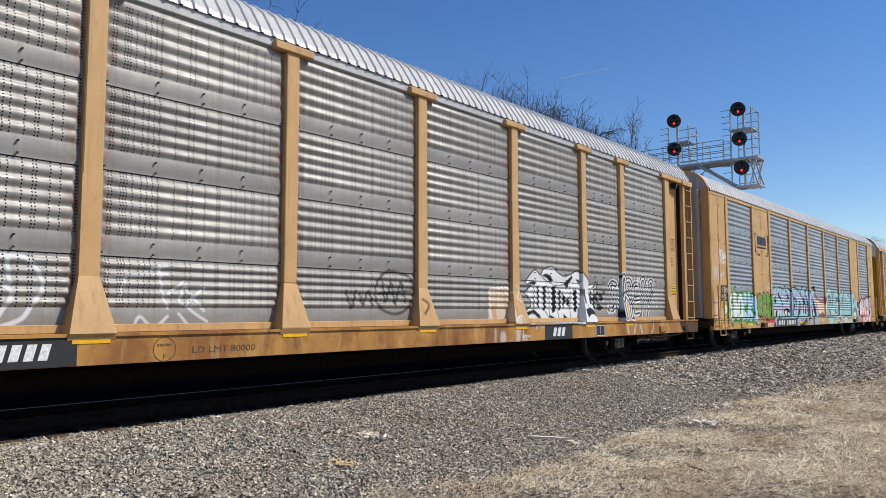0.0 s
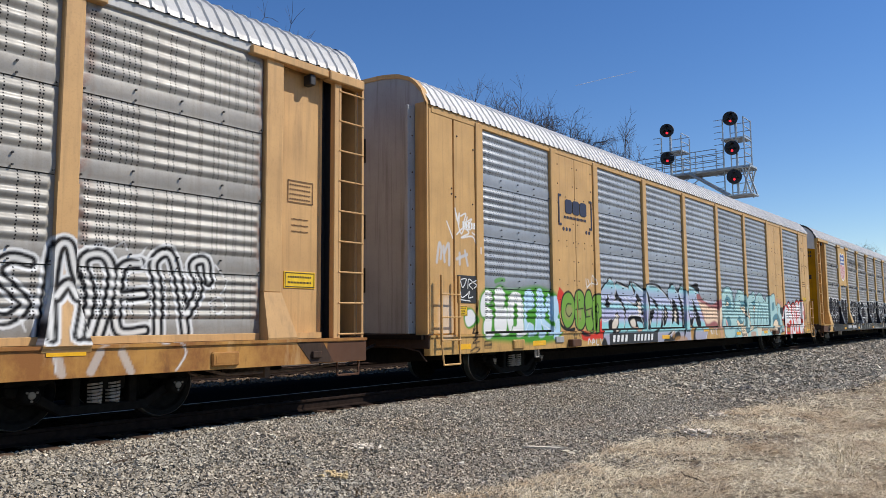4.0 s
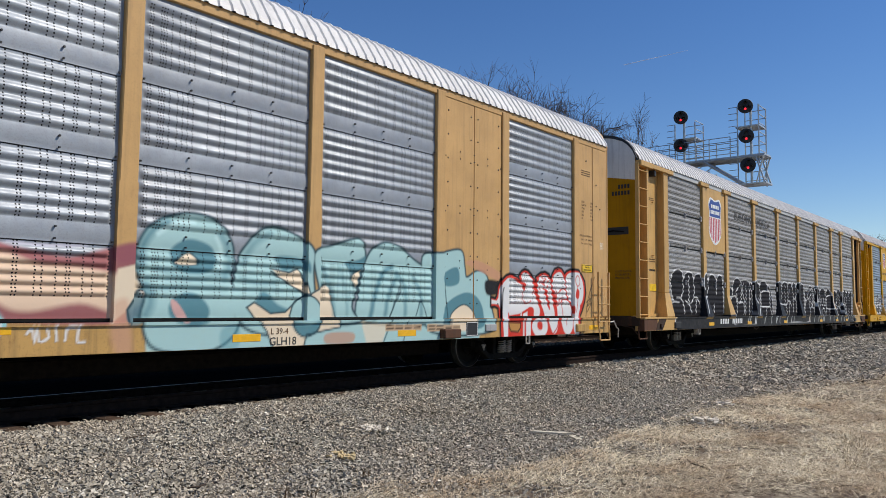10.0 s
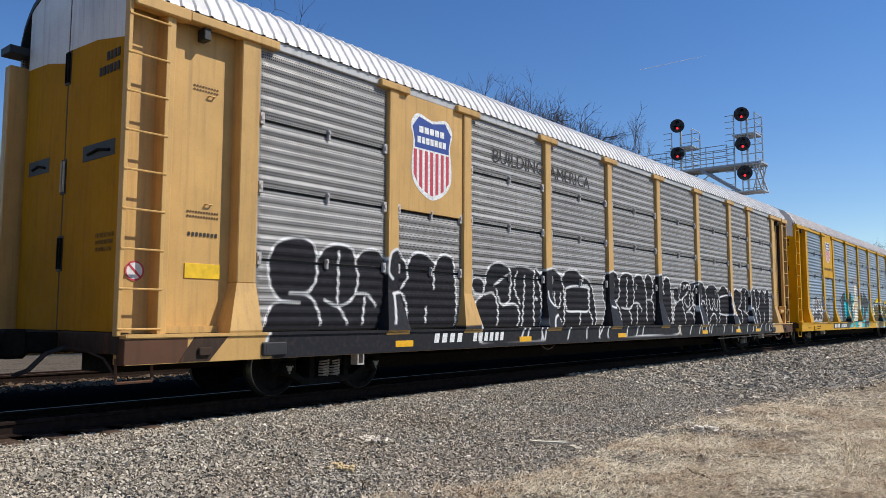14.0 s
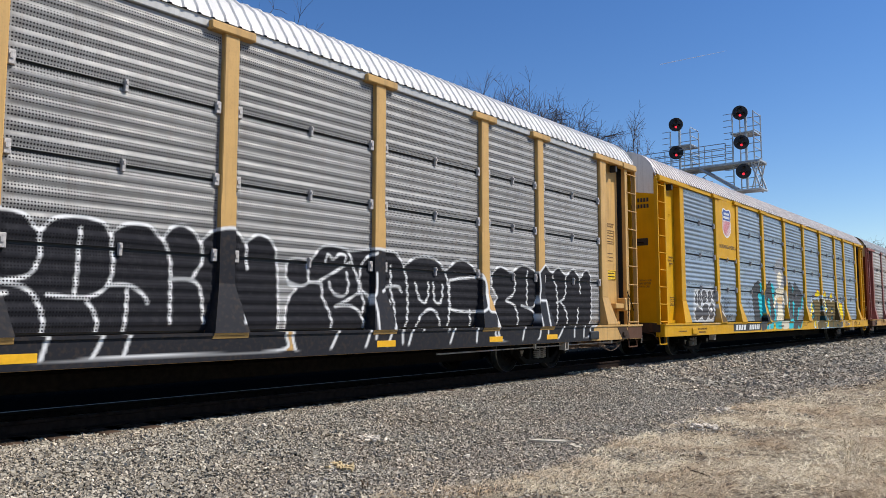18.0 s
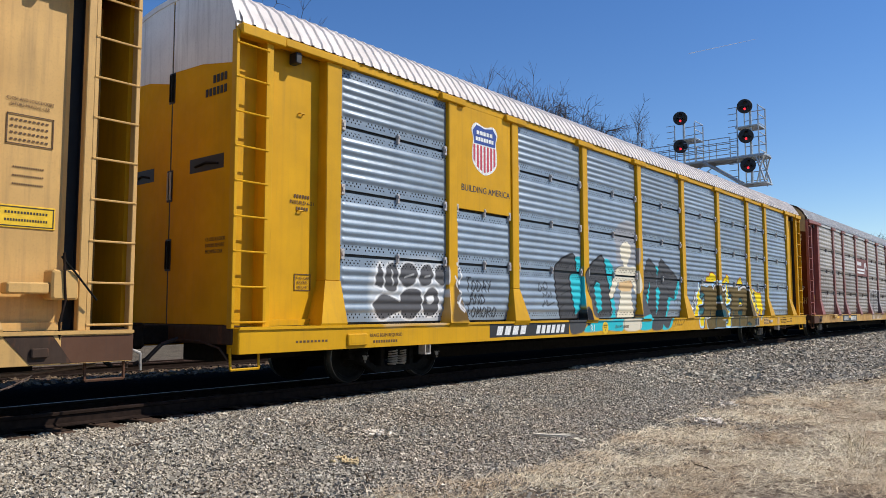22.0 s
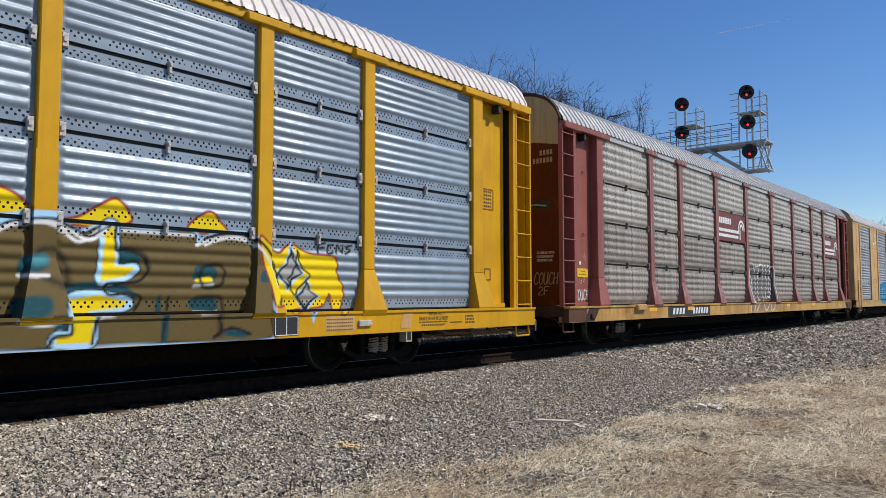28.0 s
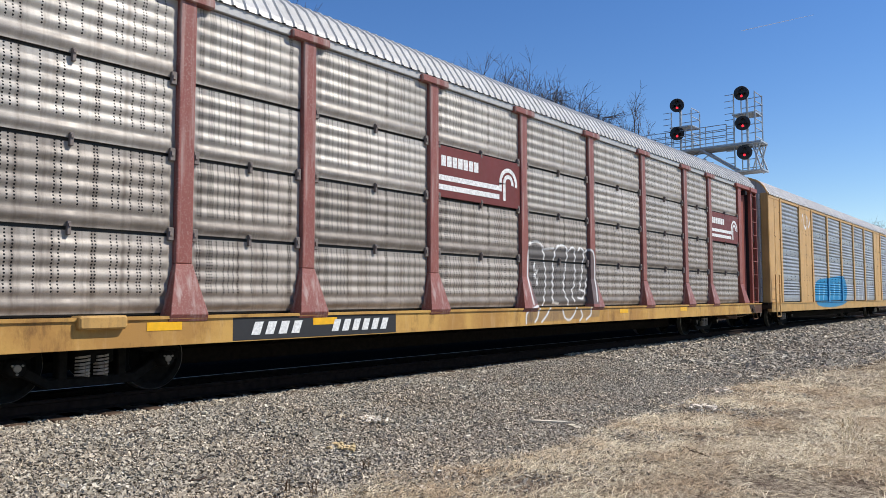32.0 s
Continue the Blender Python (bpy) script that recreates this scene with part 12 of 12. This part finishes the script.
        for z in ((9.55,) if y0 > 12 else (9.75, 8.35)):
            s.box(-0.35, 0.75, y0 + dy, stile + 0.1 + dy, z + dz, z + 0.06 + dz)
    part("railing", s.mesh("railing", STEEL), sig)
    part("column", Solid().tube((0, 0, 0), (0, 0, 8.9), 0.28, 16).box(-0.6, 0.6, -0.6, 0.6, 0, 0.35).mesh("column", STEEL), sig)


build_signal()


# ---- bare trees beyond the line ----
BARK = plain("grey_brown_bark", (0.125, 0.102, 0.090), 0.9, vary=0.3, scale=6)


def build_tree(x, y, height, seed, label, wide=0.30, depth_max=5):
    """A leafless tree of the given height: a forked trunk, arching limbs and a rounded crown of many thin twigs."""
    rnd = random.Random(seed)
    tree = tagged(empty("tree", (x, y, -0.9)), label, "tree", "bare trees")
    wood, twig = Solid(), Solid()
    mid, tall = height * 0.62, height * 0.40

    def outside(q):
        bump = 1.0 + 0.22 * noise.noise((q.x * 0.22 + seed, q.y * 0.22, q.z * 0.22))
        return (q.x / (height * wide)) ** 2 + (q.y / (height * wide)) ** 2 + ((q.z - mid) / tall) ** 2 > bump

    def limb(p, way, length, r, level):
        steps = (4, 4, 4, 3, 2, 2)[level]
        q = Vector(p)
        if level > 2 and q.z < height * 0.42:
            return  # low twigs have died off in the shade
        bend = Vector((rnd.uniform(-1, 1), rnd.uniform(-1, 1), (rnd.uniform(-0.2, 0.55) if level < 3 else rnd.uniform(-0.6, 0.3)))) * (0.10, 0.26, 0.34, 0.32, 0.30, 0.26)[level]
        for k in range(steps):
            way = (way + bend + Vector((rnd.uniform(-1, 1), rnd.uniform(-1, 1), rnd.uniform(-0.8, 0.8))) * 0.22).normalized()
            nxt = q + way * length / steps
            ra, rb = r * (1 - 0.45 * k / steps), r * (1 - 0.45 * (k + 1) / steps)
            (wood if level < 3 else twig).tube(q, nxt, ra, 6 if level < 2 else 3, rb, level < 2)
            q = nxt
            if level > 1 and outside(q):
                return
            if 0 < level < depth_max:
                for _ in range(2 if level in (3, 4) else 1):
                    side = way.orthogonal().normalized()
                    side.rotate(Matrix.Rotation(rnd.uniform(0, math.tau), 3, way))
                    limb(q, (way * 0.85 + side * rnd.uniform(0.5, 1.0) + Vector((0, 0, 0.10))).normalized(), length * rnd.uniform(0.45, 0.68), max(rb * 0.60, 0.0085), level + 1)
        if level < depth_max:
            for k in range(2 if level else 6):
                side = Vector((math.cos(k * 1.047 + seed), math.sin(k * 1.047 + seed), 0.0)) if level == 0 else way.orthogonal().normalized()
                if level:
                    side.rotate(Matrix.Rotation(rnd.uniform(0, math.tau), 3, way))
                limb(q, (way + side * rnd.uniform(0.35, 0.8)).normalized(), length * rnd.uniform(0.58, 0.78), max(r * 0.52, 0.0085), level + 1)

    limb((0, 0, 0), Vector((0, 0, 1)), height * 0.34, height * 0.020, 0)
    top = float(np.percentile([p[2] for p in twig.v], 98.5))
    for m in (wood, twig):
        m.v = [(a, b, c * height / top) for a, b, c in m.v]
    part("trunk", wood.mesh("trunk", BARK), tree)
    part("crown", twig.mesh("crown", BARK), tree, label="bare twiggy crown")


FINE = "bare deciduous tree with a rounded crown of fine twigs"
WIDE = "tall bare deciduous tree with a wide twiggy crown"
build_tree(48.5, 38.0, 19.0, 17, FINE, 0.24)
build_tree(54.0, 38.0, 21.7, 11, WIDE, 0.30)
build_tree(61.5, 38.5, 20.9, 12, WIDE, 0.30)
build_tree(57.5, 39.5, 20.6, 37, FINE, 0.27)
build_tree(66.5, 38.0, 21.6, 5, FINE, 0.30)
build_tree(69.0, 40.0, 21.4, 41, FINE, 0.26)
build_tree(71.5, 38.5, 22.3, 21, FINE, 0.30)
build_tree(75.5, 38.5, 21.2, 24, FINE, 0.22)
build_tree(84.0, 39.0, 19.8, 8, FINE, 0.20)
build_tree(91.0, 39.0, 19.4, 9, FINE, 0.20)
build_tree(27.4, 37.0, 18.2, 14, "bare deciduous tree showing its top above the train", 0.28)
build_tree(213.0, 38.0, 20.5, 31, "far bare tree beside the line", 0.3, 4)
build_tree(226.0, 40.0, 20.0, 33, "far bare tree beside the line", 0.3, 4)


# ---- contrail, drifting across the sky ----
def build_contrail():
    n = Nodes("contrail_ice_cloud")
    n.set((0.95, 0.95, 0.97), 1.0)
    n.bsdf.inputs["Alpha"].default_value = 0.40
    L, rings, sides = 235.0, 14, 8
    v = []
    for k in range(rings):
        u = k / (rings - 1)
        r = 0.5 + 1.8 * u ** 0.7 * (1 - 0.5 * u)
        v += [(L * (0.5 - u), r * math.cos(a * math.tau / sides), r * math.sin(a * math.tau / sides)) for a in range(sides)]
    s = Solid().add(v, [(k * sides + a, k * sides + (a + 1) % sides, (k + 1) * sides + (a + 1) % sides, (k + 1) * sides + a) for k in range(rings - 1) for a in range(sides)])
    trail = tagged(new("contrail", s.mesh("contrail", n.mat, True)), "thin white aircraft contrail high in the blue sky", "contrail")
    return trail


CONTRAIL = build_contrail()


# ---- motion ----
def motions():
    for key, car in CARS.items():
        walk(car, [(t, pose(START[key] - d, SIDE, 0)) for t, d in ROLLED])
    total = ROLLED[-1][1]
    turns = math.degrees(total / WHEEL_R)
    steps = int(turns / 80) + 1
    ts = [t for t, _ in ROLLED]
    ds = [d for _, d in ROLLED]
    rows = []
    for k in range(steps + 1):
        d = total * k / steps
        t = float(np.interp(d, ds, ts))
        rows.append((t, -math.degrees(d / WHEEL_R)))
    for w in WHEELS:
        walk(w, [(t, pose(*w.location, 0, a, 0)) for t, a in rows])
    walk(CONTRAIL, [(t, look_along(a, b)) for t, a, b in CONTRAIL_WAY])


def look_along(a, b):
    """Pose of a thing between two points, its x axis along them."""
    a, b = Vector(a), Vector(b)
    return Matrix.Translation((a + b) / 2) @ (b - a).to_track_quat("X", "Z").to_matrix().to_4x4()


CONTRAIL_WAY = [
    (0.0, (2486, 1415, 905), (2560, 1259, 929)),
    (6.0, (2548, 1291, 918), (2606, 1150, 941)),
    (13.0, (2603, 1163, 933), (2657, 1016, 953)),
    (19.0, (2645, 1055, 944), (2695, 903, 959)),
    (23.0, (2672, 980, 950), (2720, 819, 966)),
    (28.0, (2688, 931, 954), (2745, 724, 969)),
    (32.0, (2720, 829, 957), (2765, 638, 973)),
]

motions()
